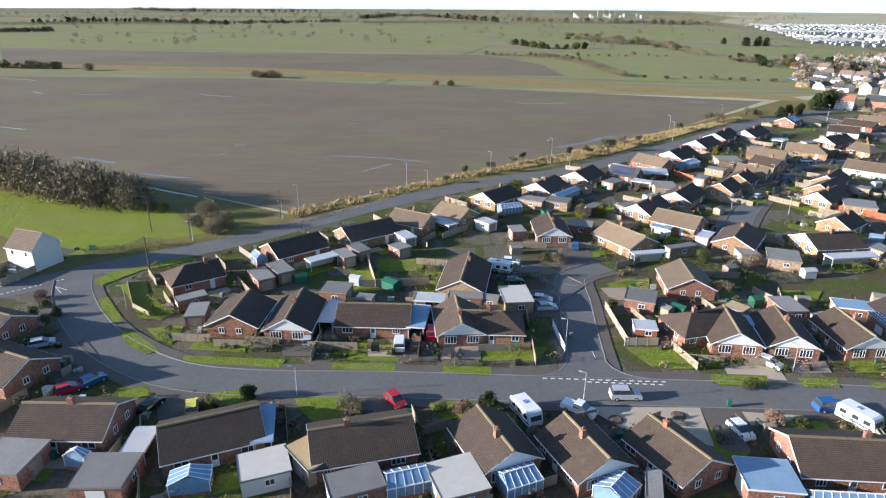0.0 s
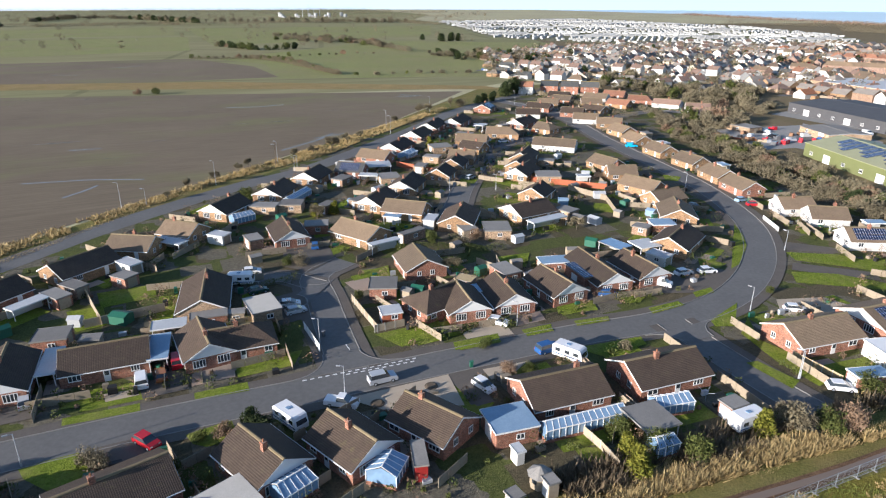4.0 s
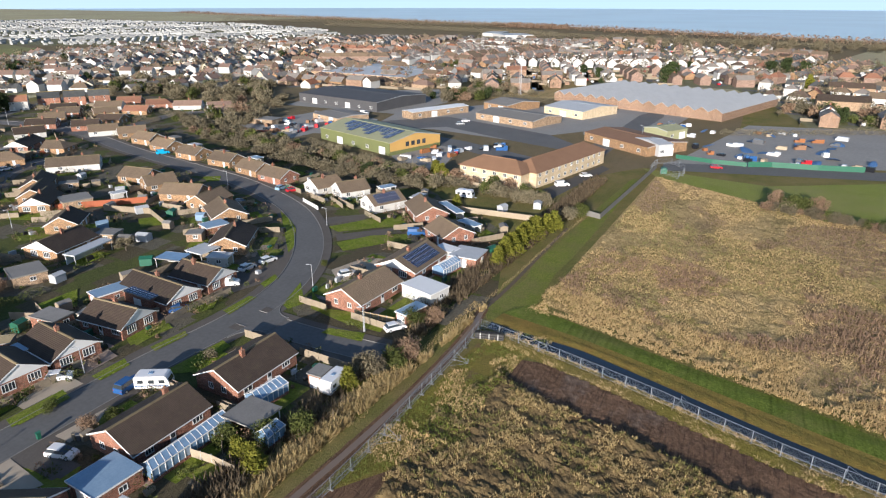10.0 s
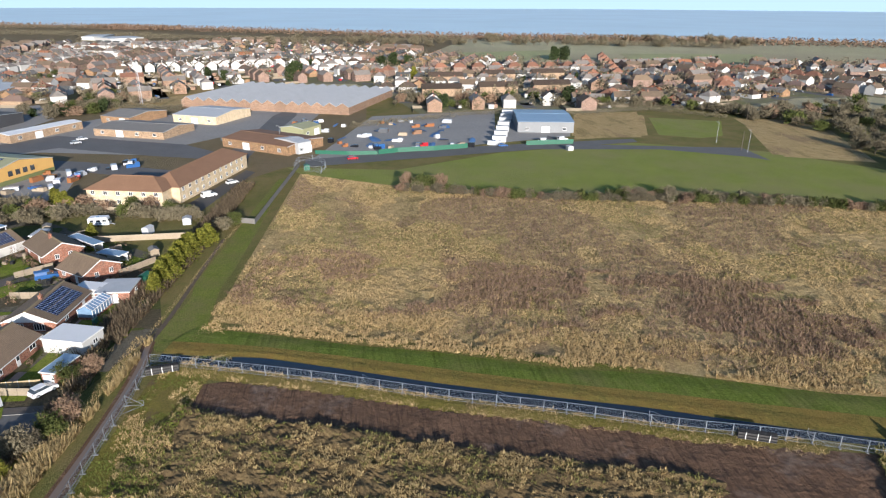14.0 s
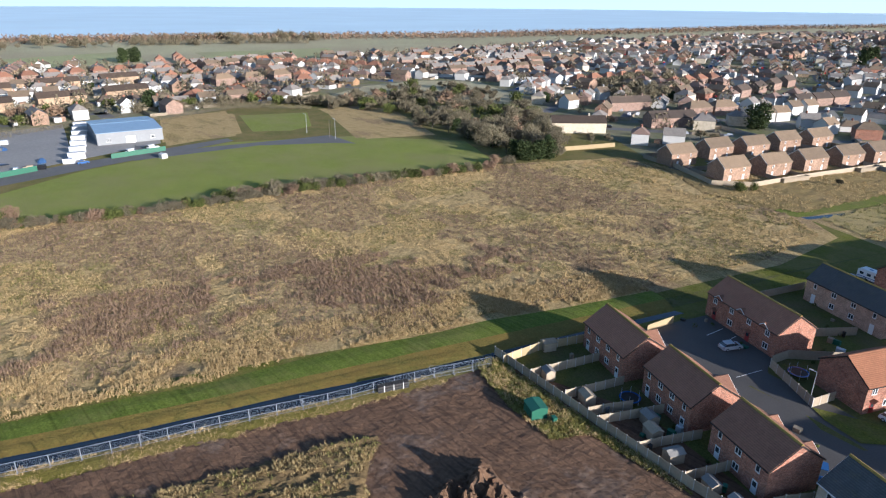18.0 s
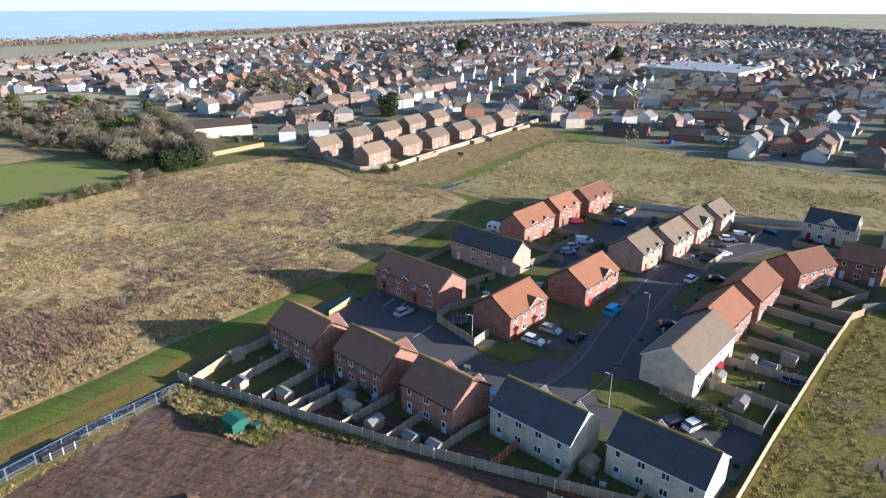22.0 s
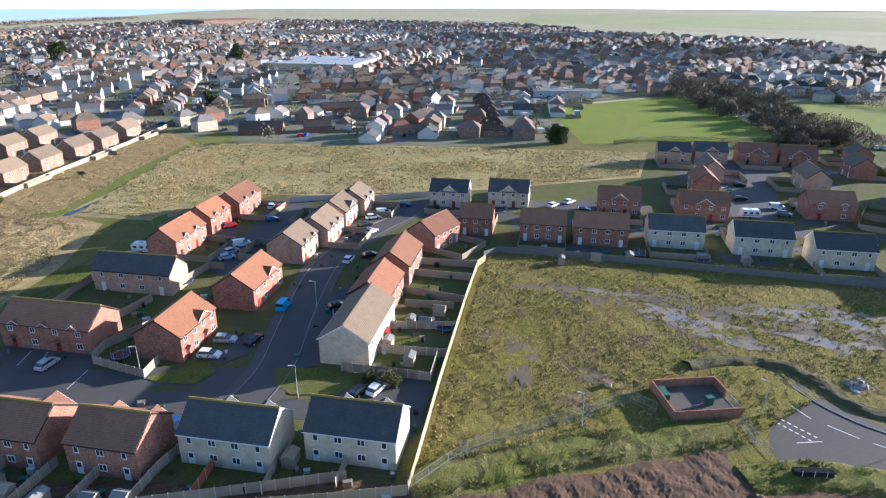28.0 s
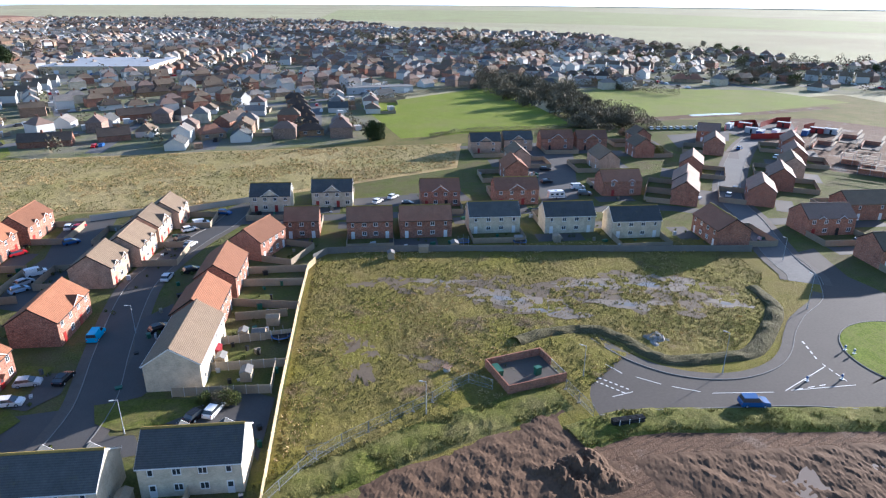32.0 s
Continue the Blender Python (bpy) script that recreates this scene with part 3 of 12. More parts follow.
def side_pose(L, W, side, a, z):
    """The pose on a wall of an L by W house: side 's' (-y), 'n' (+y), 'e' (+x), 'w' (-x); a along that wall."""
    if side == "s":
        return pose(a, -W / 2, z)
    if side == "n":
        return pose(a, W / 2, z, 0, 0, 180)
    if side == "e":
        return pose(L / 2, a, z, 0, 0, 90)
    return pose(-L / 2, a, z, 0, 0, -90)


def shell(r, L, W, eave, ridge, wall, roof, hip=(False, False), over=0.35, verge=0.2, trim=WHITE, cap=None):
    """Walls and a pitched roof with its ridge along x, with tiles' thickness, ridge tiles and gutters."""
    rise, t = ridge - eave, 0.16
    h0, h1 = (L / 2 - W / 2 * 0.9 if hip[0] else L / 2 + verge), (L / 2 - W / 2 * 0.9 if hip[1] else L / 2 + verge)
    s = Shape()
    if hip[0] or hip[1]:
        s.box(-L / 2, L / 2, -W / 2, W / 2, -0.3, eave)
        if not hip[0] or not hip[1]:
            x0 = 0 if hip[0] else -L / 2
            x1 = 0 if hip[1] else L / 2
            s.solid([(x0, -W / 2, eave), (x0, W / 2, eave), (x0, 0, ridge - 0.1)], (x1 - x0, 0, 0))
    else:
        s.solid([(-L / 2, -W / 2, -0.3), (-L / 2, W / 2, -0.3), (-L / 2, W / 2, eave), (-L / 2, 0, ridge - 0.08), (-L / 2, -W / 2, eave)], (L, 0, 0))
    part("wall", s, wall, r)
    low = eave - over * rise / (W / 2)
    close = Vector(r.matrix_basis.translation).length < 190
    for y in (-1, 1):
        e = y * (W / 2 + over)
        ex0, ex1 = -(L / 2 + (over if hip[0] else verge)), L / 2 + (over if hip[1] else verge)
        ring = [(ex0, e, low), (ex1, e, low), (h1, 0, ridge), (-h0, 0, ridge)]
        part("roof_slope", Shape().solid(ring, (0, 0, t)), roof, r)
        if close:
            part("gutter", Shape().bar((ex0, e + y * 0.05, low + 0.02), (ex1, e + y * 0.05, low + 0.02), 0.12), trim, r)
    for sgn, on, h in ((-1, hip[0], h0), (1, hip[1], h1)):
        if on:
            ex = sgn * (L / 2 + over)
            part("roof_slope", Shape().solid([(ex, -W / 2 - over, low), (ex, W / 2 + over, low), (sgn * h, 0, ridge)], (0, 0, t)), roof, r)
        else:
            x = sgn * (L / 2 + verge)
            ring = [(x, -W / 2 - over, low - 0.12), (x, -W / 2 - over, low + 0.1), (x, 0, ridge + 0.1), (x, W / 2 + over, low + 0.1), (x, W / 2 + over, low - 0.12), (x, 0, ridge - 0.14)]
            part("bargeboard", Shape().solid(ring, (sgn * 0.04, 0, 0)), trim, r)
    part("ridge_tile", Shape().solid([(-h0, -0.26, ridge + t - 0.1), (-h0, -0.2, ridge + t + 0.03), (-h0, 0, ridge + t + 0.11), (-h0, 0.2, ridge + t + 0.03), (-h0, 0.26, ridge + t - 0.1)], (h0 + h1, 0, 0)), cap or roof, r)


def chimney(r, x, y, top, mat, base):
    c = part("chimney", Shape().box(-0.35, 0.35, -0.3, 0.3, base, top).box(-0.4, 0.4, -0.35, 0.35, top - 0.25, top - 0.1), mat, r, m=pose(x, y, 0))
    part("chimney_pot", kept("pot", lambda: Shape().tube((0, 0, 0), (0, 0, 0.4), 0.13, 0.11, 8).mesh("chimney_pot", TILE_ORANGE)), TILE_ORANGE, c, m=pose(0, 0, top - 0.02))


def gable_panel(r, L, W, eave, ridge, end, mat):
    x = end * (L / 2 + 0.03)
    k = 0.985
    part("gable_cladding", Shape().solid([(x, -W / 2 * k, eave + 0.05), (x, W / 2 * k, eave + 0.05), (x, 0, ridge - 0.1)], (end * 0.03, 0, 0)), mat, r, "white clad gable")


HOMES, ESTATE = [], []


def bungalow(x, y, h, L, W, wall="r", roof="k", white=0, hip=0, solar=0, name_group="estate bungalows"):
    """A single-storey house; its ridge along heading h. white, hip: 1 the first end, 2 the second."""
    eave, ridge = 2.35, 4.55
    HOMES.append((x, y, h, L, W))
    r = root("bungalow", pose(x, y, 0, 0, 0, h), f"{WALLS[wall][1]} bungalow with a {ROOFS[roof][1]} roof" + (" and white gable" if white else " beside the road"), "bungalow", name_group)
    shell(r, L, W, eave, ridge, WALLS[wall][0], ROOFS[roof][0], (hip == 1, hip == 2), cap=RIDGE_OLD)
    rng = random.Random(int(abs(x * 7 + y * 13)))
    lite = math.hypot(x, y) > 128
    if white:
        gable_panel(r, L, W, eave, ridge, -1 if white == 1 else 1, WHITE)
    for side in "sn":
        n = 2 if lite else 4 if L > 15 else 3
        for i in range(n):
            a = -L / 2 + L * (i + 0.5) / n + rng.uniform(-0.4, 0.4)
            if i == n // 2 and side == "s":
                door(r, side_pose(L, W, side, a, 0), lite=lite)
            else:
                window(r, side_pose(L, W, side, a, 0.95), rng.choice((1.3, 1.8)), 1.15, rng.choice((1, 2)), lite)
    for side in "ew":
        wide = (white == 1 and side == "w") or (white == 2 and side == "e")
        for a in ((-1.9, 1.9) if wide else (rng.uniform(-2, -1), rng.uniform(1.2, 2.2))):
            window(r, side_pose(L, W, side, a, 0.75 if wide else 0.95), 2.0 if wide else 1.0, 1.4 if wide else 1.1, 3 if wide else 1, lite)
    if rng.random() < 0.9:
        chimney(r, rng.uniform(-L * 0.25, L * 0.25), rng.choice((-0.5, 0.0, 0.4)), ridge + 1.0, WALLS["r"][0], ridge - 1.2)
    if solar:
        p = solar * (W / 2 + 0.1)
        k = (ridge - eave) / (W / 2)
        for i in range(2):
            z0, z1 = ridge - 0.2 + 0.22, 0
            ring = [(-L * 0.36, p * (0.12 + 0.4 * i), ridge - abs(p) * (0.12 + 0.4 * i) * k + 0.24), (L * 0.36, p * (0.12 + 0.4 * i), ridge - abs(p) * (0.12 + 0.4 * i) * k + 0.24),
                    (L * 0.36, p * (0.49 + 0.4 * i), ridge - abs(p) * (0.49 + 0.4 * i) * k + 0.24), (-L * 0.36, p * (0.49 + 0.4 * i), ridge - abs(p) * (0.49 + 0.4 * i) * k + 0.24)]
            part("solar_panel", Shape().solid(ring, (0, 0, 0.05)), SOLAR, r, "blue-black solar panel row")
    return r


def canopy(r, m):
    c = part("door_canopy", kept("canopy", lambda: Shape().solid([(-0.8, 0.05, 0), (0, 0.05, 0.5), (0.8, 0.05, 0), (0.66, 0.05, 0), (0, 0.05, 0.4), (-0.66, 0.05, 0)], (0, -0.9, 0)).mesh("door_canopy", TILE_MAROON)), TILE_MAROON, r, m=m)
    return c


def new_house(x, y, h, L, W, wall="r", roof="m", front="n", gablets=(), wide=1.3, big=0, group="new estate houses"):
    """A two-storey house: front door side 'n' or 's' with small gables on the eaves at the given places."""
    eave, ridge = 4.9, 7.85
    ESTATE.append((x, y, h, L, W))
    wm, wn = WALLS["n" if wall == "r" else wall]
    r = root("house", pose(x, y, 0, 0, 0, h), f"two-storey {wn} house with {ROOFS[roof][1]} roof", "house", group)
    shell(r, L, W, eave, ridge, wm, ROOFS[roof][0], over=0.25, verge=0.12, trim=BLACK if wall in "rbq" else WHITE, cap=RIDGE_MOSS if roof in "mg" else None)
    rear = "s" if front == "n" else "n"
    lite = math.hypot(x, y) > 128
    n = 2 if math.hypot(x, y) > 215 else max(2, min(4, round(L / 3.2)))
    for i in range(n):
        a = -L / 2 + L * (i + 0.5) / n
        small = i in (0, n - 1)
        window(r, side_pose(L, W, rear, a, 3.4), 0.75 if small else 1.15, 1.05, 0 if small else 1, lite)
        if small:
            door(r, side_pose(L, W, rear, a, 0), lite=lite)
        else:
            window(r, side_pose(L, W, rear, a, 0.95), 1.2, 1.1, 1, lite)
        window(r, side_pose(L, W, front, a, 3.4), 1.05, 1.1, 1, lite)
        if i % 2 == 0:
            door(r, side_pose(L, W, front, a + 0.2, 0), RED_DOOR if (i + int(abs(x))) % 3 else BLACK, lite=lite)
            if not lite:
                canopy(r, side_pose(L, W, front, a + 0.2, 2.2))
        else:
            window(r, side_pose(L, W, front, a, 0.9), 1.25, 1.2, 1, lite)
    sg = 1 if front == "n" else -1
    k = (ridge - eave) / (W / 2)
    for a in gablets:
        hgt = wide * k * 0.95
        y0 = sg * (W / 2 + 0.04)
        deep = sg * (W / 2 - hgt / k)
        g = part("gablet", Shape().solid([(a - wide + 0.1, y0, eave - 0.3), (a + wide - 0.1, y0, eave - 0.3), (a, y0, eave + hgt - 0.12)], (0, -sg * 0.3, 0)), wm, r)
        yb = y0 + sg * 0.2
        part("bargeboard", Shape().solid([(a - wide - 0.15, yb, eave - 0.18), (a, yb, eave + hgt - 0.06), (a + wide + 0.15, yb, eave - 0.18), (a + wide + 0.15, yb, eave - 0.02), (a, yb, eave + hgt + 0.12), (a - wide - 0.15, yb, eave - 0.02)], (0, sg * 0.04, 0)), WHITE, g)
        for sx in (-1, 1):
            part("roof_slope", Shape().solid([(a + sx * (wide + 0.15), y0 + sg * 0.18, eave - 0.12), (a, y0 + sg * 0.18, eave + hgt), (a, deep - sg * 0.15, eave + hgt), (a + sx * (wide + 0.15), y0 - sg * 0.25, eave - 0.12)], (0, 0, 0.13)), ROOFS[roof][0], g)
    return r


# ---------------- ground ----------------
def flat(name, pts, z, material, label, category, kind="structure", thick=0.0):
    """A level sheet or slab with the given outline."""
    s = Shape()
    pts = [(p[0], p[1], z) for p in pts]
    area = sum(a[0] * b[1] - b[0] * a[1] for a, b in zip(pts, pts[1:] + pts[:1]))
    if area < 0:
        pts.reverse()
    if thick:
        s.solid([(p[0], p[1], z - thick) for p in pts], (0, 0, thick))
    else:
        s.face(*pts)
    return lone(name, s, material, label, category, kind=kind)


def smooth_line(pts, step=3.0):
    """A Catmull-Rom line through the points, in even short steps."""
    p = [Vector((*q, 0)) for q in pts]
    p = [p[0] * 2 - p[1]] + p + [p[-1] * 2 - p[-2]]
    out = []
    for i in range(1, len(p) - 2):
        n = max(1, int((p[i + 1] - p[i]).length / step))
        for j in range(n):
            t = j / n
            a, b, c, d = p[i - 1:i + 3]
            out.append(0.5 * (2 * b + (c - a) * t + (2 * a - 5 * b + 4 * c - d) * t * t + (3 * b - 3 * c + d - a) * t ** 3))
    return out + [p[-2]]


def sides(line, off):
    """The line shifted sideways (left positive)."""
    out = []
    for i, q in enumerate(line):
        d = (line[min(i + 1, len(line) - 1)] - line[max(i - 1, 0)]).normalized()
        out.append(q + Vector((-d.y, d.x, 0)) * off)
    return out


def ribbon(name, line, a, b, z, material, label, category, kind="structure", thick=0.0):
    """A strip between two offsets of a line."""
    s = Shape()
    l, r = sides(line, a), sides(line, b)
    if thick:
        for i in range(len(line) - 1):
            s.solid([(r[i].x, r[i].y, z - thick), (r[i + 1].x, r[i + 1].y, z - thick), (l[i + 1].x, l[i + 1].y, z - thick), (l[i].x, l[i].y, z - thick)], (0, 0, thick))
    else:
        n = len(line)
        s.v = [Vector((p.x, p.y, z)) for p in r] + [Vector((p.x, p.y, z)) for p in l]
        s.f = [(i, i + 1, n + i + 1, n + i) for i in range(n - 1)]
    return lone(name, s, material, label, category, kind=kind)


def street(name, pts, width, material, label, pavement=2.0, z=0.03):
    line = smooth_line(pts)
    ribbon(name, line, width / 2, -width / 2, z, material, label, "road")
    if pavement:
        for sg in (1, -1):
            ribbon("kerb", line, sg * (width / 2 + 0.15), sg * width / 2, z + 0.11, KERB, "pale concrete kerb along the road", "kerb", thick=0.14) if sg > 0 else \
                ribbon("kerb", line, -width / 2, -width / 2 - 0.15, z + 0.11, KERB, "pale concrete kerb along the road", "kerb", thick=0.14)
            a, b = (width / 2 + 0.15 + pavement, width / 2 + 0.15) if sg > 0 else (-width / 2 - 0.15, -width / 2 - 0.15 - pavement)
            ribbon("pavement", line, a, b, z + 0.075, PAVING, "worn brown-grey pavement beside the road", "pavement")
    return line

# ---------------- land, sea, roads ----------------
flat("ground", [(-4500, -4500), (4500, -4500), (4500, 4500), (-4500, 4500)], 0.0, HAZED_FARMLAND, "flat green and brown farmland to the horizon, paled for haze", "ground")
flat("scrubland", [(196, 352), (290, 412), (360, 425), (400, 330), (368, 250), (300, 225), (240, 205), (200, 180), (190, 200), (205, 240)], 0.0065, SCRUBLAND, "brown scrub ground behind the bungalows", "ground")
flat("rough_ground", [(-240, 285), (-43, 168), (-11, 195), (100, 291), (205, 395), (260, 400), (420, 330), (470, 120), (430, -60), (330, -260), (200, -330), (60, -345), (-160, -300), (-300, -275), (-460, -250), (-420, -120), (-250, -20), (-180, 60), (-220, 170)], 0.004, EDGE_GRASS, "rough olive and straw grass between the fields", "ground")
flat("north_fields", [(-4400, 900), (-900, 640), (-380, 505), (200, 400), (300, 445), (520, 790), (700, 1300), (800, 2000), (1150, 2700), (1400, 4400), (-4400, 4400)], 0.014, FIELDS, "broad winter fields of olive grass and plough", "field")
COAST = [(2500, 4400), (2300, 2300), (1830, 1250), (1560, 560), (1480, 374), (1165, -173), (1090, -420), (930, -800), (850, -1161), (770, -1673), (560, -2300), (400, -3504), (100, -4400)]
flat("sea", COAST + [(4490, -4400), (4490, 4400)], 0.4, SEA, "calm pale blue sea to the horizon", "sea")
ribbon("beach", [Vector((*p, 0)) for p in COAST], 0, -26, 0.5, SAND, "pale sandy beach along the sea", "beach")
flat("ploughed_field", [(-380, 500), (-141, 489), (43, 436), (190, 388), (101, 291), (23, 226), (-11, 197), (-43, 170), (-93, 197), (-160, 228), (-230, 258)], 0.02, PLOUGHED, "dark ploughed field with wet furrows", "field")
flat("ploughed_field", [(-525, 792), (-306, 746), (45, 724), (91, 616), (95, 521), (-38, 525), (-226, 549), (-392, 590)], 0.02, PLOUGHED, "distant dark ploughed field with puddles", "field")
flat("pasture", [(-175, 205), (-134, 188), (-75, 170), (-60, 152), (-78, 141), (-86, 135), (-114, 152), (-180, 175)], 0.02, PASTURE, "bright green pasture beside the white house", "field")
flat("garden_ground", [(-120, 128), (-88, 122), (-50, 152), (-12, 188), (22, 212), (60, 240), (95, 276), (150, 322), (200, 352), (240, 300), (215, 230), (200, 150), (180, 90), (150, 50), (112, 38), (60, 52), (0, 44), (-80, 44), (-140, 70)], 0.01, GARDEN, "patchy green and earthy garden ground", "ground")
flat("rough_meadow", [(113, 29), (227, 23), (206, -13), (195, -54), (180, -130), (165, -180), (140, -228), (118, -222), (92, -203), (62, -205), (48, -192), (50, -160), (61, -122), (70, -96), (77, -77), (98, -23)], 0.02, ROUGH, "wide meadow of straw-coloured dead grass", "field")
flat("playing_field", [(236, 29), (229, -12), (254, -56), (268, -117), (246, -166), (205, -200), (168, -182), (180, -130), (195, -54), (206, -13), (226, 23)], 0.03, PLAYING, "mown green playing field beyond the meadow", "field")
flat("rough_meadow", [(61, -203), (36, -302), (-58, -274), (-152, -240), (-128, -204), (-39, -200), (0, -211), (35, -192)], 0.02, ROUGH, "rough olive and straw meadow behind the estate", "field")
flat("playing_field", [(-154, -358), (-275, -395), (-225, -250), (-133, -262)], 0.03, PASTURE, "bright mown green sports field", "field")
flat("rough_grass", [(-18, -70), (-49, -142), (-54, -146), (-72, -141), (-150, -106), (-150, -60), (-120, -34), (-90, -48), (-66, -60), (-30, -66)], 0.022, SCRUB, "short rough grass with bare muddy patches", "ground")
flat("mud", [(90, 30), (91.5, 20.5), (86.3, 4.5), (80, -13.5), (74.8, -33), (69.5, -47.5), (66, -61), (62.5, -76), (38, -82.5), (-17, -68.5), (-30, -62), (-60, -64), (-68, -61), (-90, -46), (-118, -30), (-150, -5), (-150, 30), (-30, 40), (60, 40)], 0.015, MUD, "bare churned brown building-site mud", "ground")
flat("estate_ground", [(66, -75), (38, -82), (-17, -68), (-50, -141), (-72, -141), (-118, -118), (-160, -100), (-150, -60), (-185, -40), (-260, -80), (-345, -160), (-335, -215), (-285, -235), (-225, -252), (-150, -240), (-128, -204), (-39, -199), (0, -210), (36, -190), (46, -160), (58, -122)], 0.012, ESTATE_GARDEN, "dim garden ground between the new houses", "ground")

flat("building_plot", [(-262, -112), (-330, -146), (-362, -170), (-352, -206), (-316, -218), (-288, -198), (-270, -168), (-250, -132)], 0.02, MUD, "bare brown ground of a far building plot", "ground")
flat("track", [(-255, -250), (-300, -245), (-345, -232), (-400, -226), (-398, -219), (-345, -224), (-300, -236), (-256, -240)], 0.02, MUD, "muddy track along the far green field", "track")
flat("far_field", [(-240, -262), (-285, -330), (-340, -352), (-430, -290), (-430, -228), (-345, -233), (-290, -246)], 0.015, PLAYING, "green field beyond the tree belt", "field")

main_road = street("road", [(-180, 60), (-120, 96), (-89, 117), (-73, 130), (-50, 147), (-34, 162), (-11, 183), (22, 207), (52, 224), (105, 271), (152, 316), (198, 348), (272, 383), (420, 430)], 8.0, ASPHALT, "grey asphalt main road past the ploughed field", 0)
flat("green_strip", [(98, -23), (77, -77), (70, -96), (61, -122), (50, -160), (48, -192), (62, -205), (36, -196), (40, -160), (53, -122), (60, -96), (64, -78), (90, -20)], 0.011, BANK, "dark green strip between meadow and estate", "grass")
flat("rough_strip", [(142, -228), (118, -222), (92, -202), (62, -204), (36, -302), (50, -340), (78, -290), (108, -225)], 0.009, STRAW, "straw-coloured strip below the garden walls", "grass")
flat("industrial_ground", [(170, 165), (205, 215), (260, 330), (420, 330), (470, 120), (420, 0), (250, 0), (236, 30), (190, 60), (205, 100)], 0.008, SCRUBLAND, "brown scrubby ground of the industrial estate", "ground")
estate_road = street("road", [(-78, 124), (-74, 116), (-66, 105), (-56, 95), (-43, 87), (-29, 84.5), (-7, 84.2), (20, 83), (44, 82), (64, 81), (83, 79), (100, 81), (117, 89), (133, 102), (146, 119), (159, 148), (167, 180), (177, 221), (192, 270), (196, 307), (190, 345)], 7.0, ASPHALT, "grey asphalt estate road curving between bungalows", 2.0, 0.036)
street("road", [(23.4, 86), (24.5, 100), (26, 114), (27.5, 126), (36, 132)], 6.0, ASPHALT, "grey asphalt side road of the estate", 1.8, 0.024)
street("road", [(27, 121), (20, 129), (10, 126)], 5.0, ASPHALT, "short asphalt turning off the side road", 1.2, 0.018)
street("road", [(66, 150), (75, 157), (86, 174), (103, 197.5), (119, 217), (132, 229.5), (146, 234), (158, 233)], 6.4, ASPHALT, "grey asphalt cul-de-sac between bungalows", 1.8, 0.024)
street("road", [(83, 78), (82, 65), (82, 53), (82.4, 44)], 6.0, ASPHALT, "asphalt stub road ending at the hedge", 1.8, 0.024)
street("road", [(6.5, -89.5), (0.3, -101.6), (-3.5, -118), (-7.7, -135), (-12, -148), (-18.8, -159.3), (-28, -171), (-36, -179), (-43, -189)], 6.0, TARMAC, "dark tarmac road through the new estate", 1.8, 0.024)
street("road", [(0.5, -99), (17, -103.3), (32, -106), (42, -110)], 6.0, TARMAC, "dark tarmac branch to a parking court", 0, 0.02)
street("road", [(-40, -183), (-52, -176), (-66, -171.5), (-99, -158), (-140, -140), (-160, -130), (-172, -112)], 5.5, TARMAC, "tarmac lane behind the house row", 0, 0.02)
street("road", [(-144, -75.5), (-147, -78), (-154, -89), (-172, -110), (-192, -133), (-247, -170), (-290, -192)], 7.0, ASPHALT, "pale grey road leading to the far building site", 1.8)


def mouth(x, y, heading, width, flare):
    """The rounded mouth of a side road, with its kerbs; heading points into the side road."""
    m = pose(x, y, 0, 0, 0, heading)
    bend = [(flare - flare * math.cos(a / 16 * math.pi), flare - flare * math.sin(a / 16 * math.pi)) for a in range(9)]
    side = [[m @ Vector((u, sg * (width / 2 + v), 0)) for u, v in bend] for sg in (1, -1)]
    flat("road", [(p.x, p.y) for p in side[0]] + [(p.x, p.y) for p in side[1][::-1]], 0.152, ASPHALT, "rounded asphalt mouth of a side road", "road")
    for sg, line in zip((1, -1), side):
        ribbon("kerb", line, 0.16 if sg > 0 else 0.0, 0.0 if sg > 0 else -0.16, 0.19, KERB, "pale concrete kerb round the corner", "kerb", thick=0.19)


mouth(23.4, 86.4, 88, 6.0, 6.0)
mouth(82.9, 75.6, 269, 6.0, 5.0)
mouth(26.5, 117.5, 140, 5.0, 4.0)
DITCH_FAR = [(101.5, 35.0), (100.3, 30.0), (98.2, 17.0), (93.2, 3.0), (87.0, -13.5), (81.5, -30.5), (77.4, -44.0), (73.7, -54.0), (69.8, -65.0), (66.0, -77.0), (61.0, -94.0), (53.5, -118.0)]
DITCH_NEAR = [(98.9, 35.0), (97.6, 29.0), (94.2, 18.0), (89.6, 4.0), (83.5, -13.0), (78.0, -30.5), (73.4, -44.3), (70.2, -55.2), (67.2, -66.0), (64.0, -77.5), (59.0, -94.5), (51.6, -118.5)]
flat("ditch", DITCH_FAR + DITCH_NEAR[::-1], 0.036, DITCH, "wide ditch of still water reflecting the sky", "ditch")


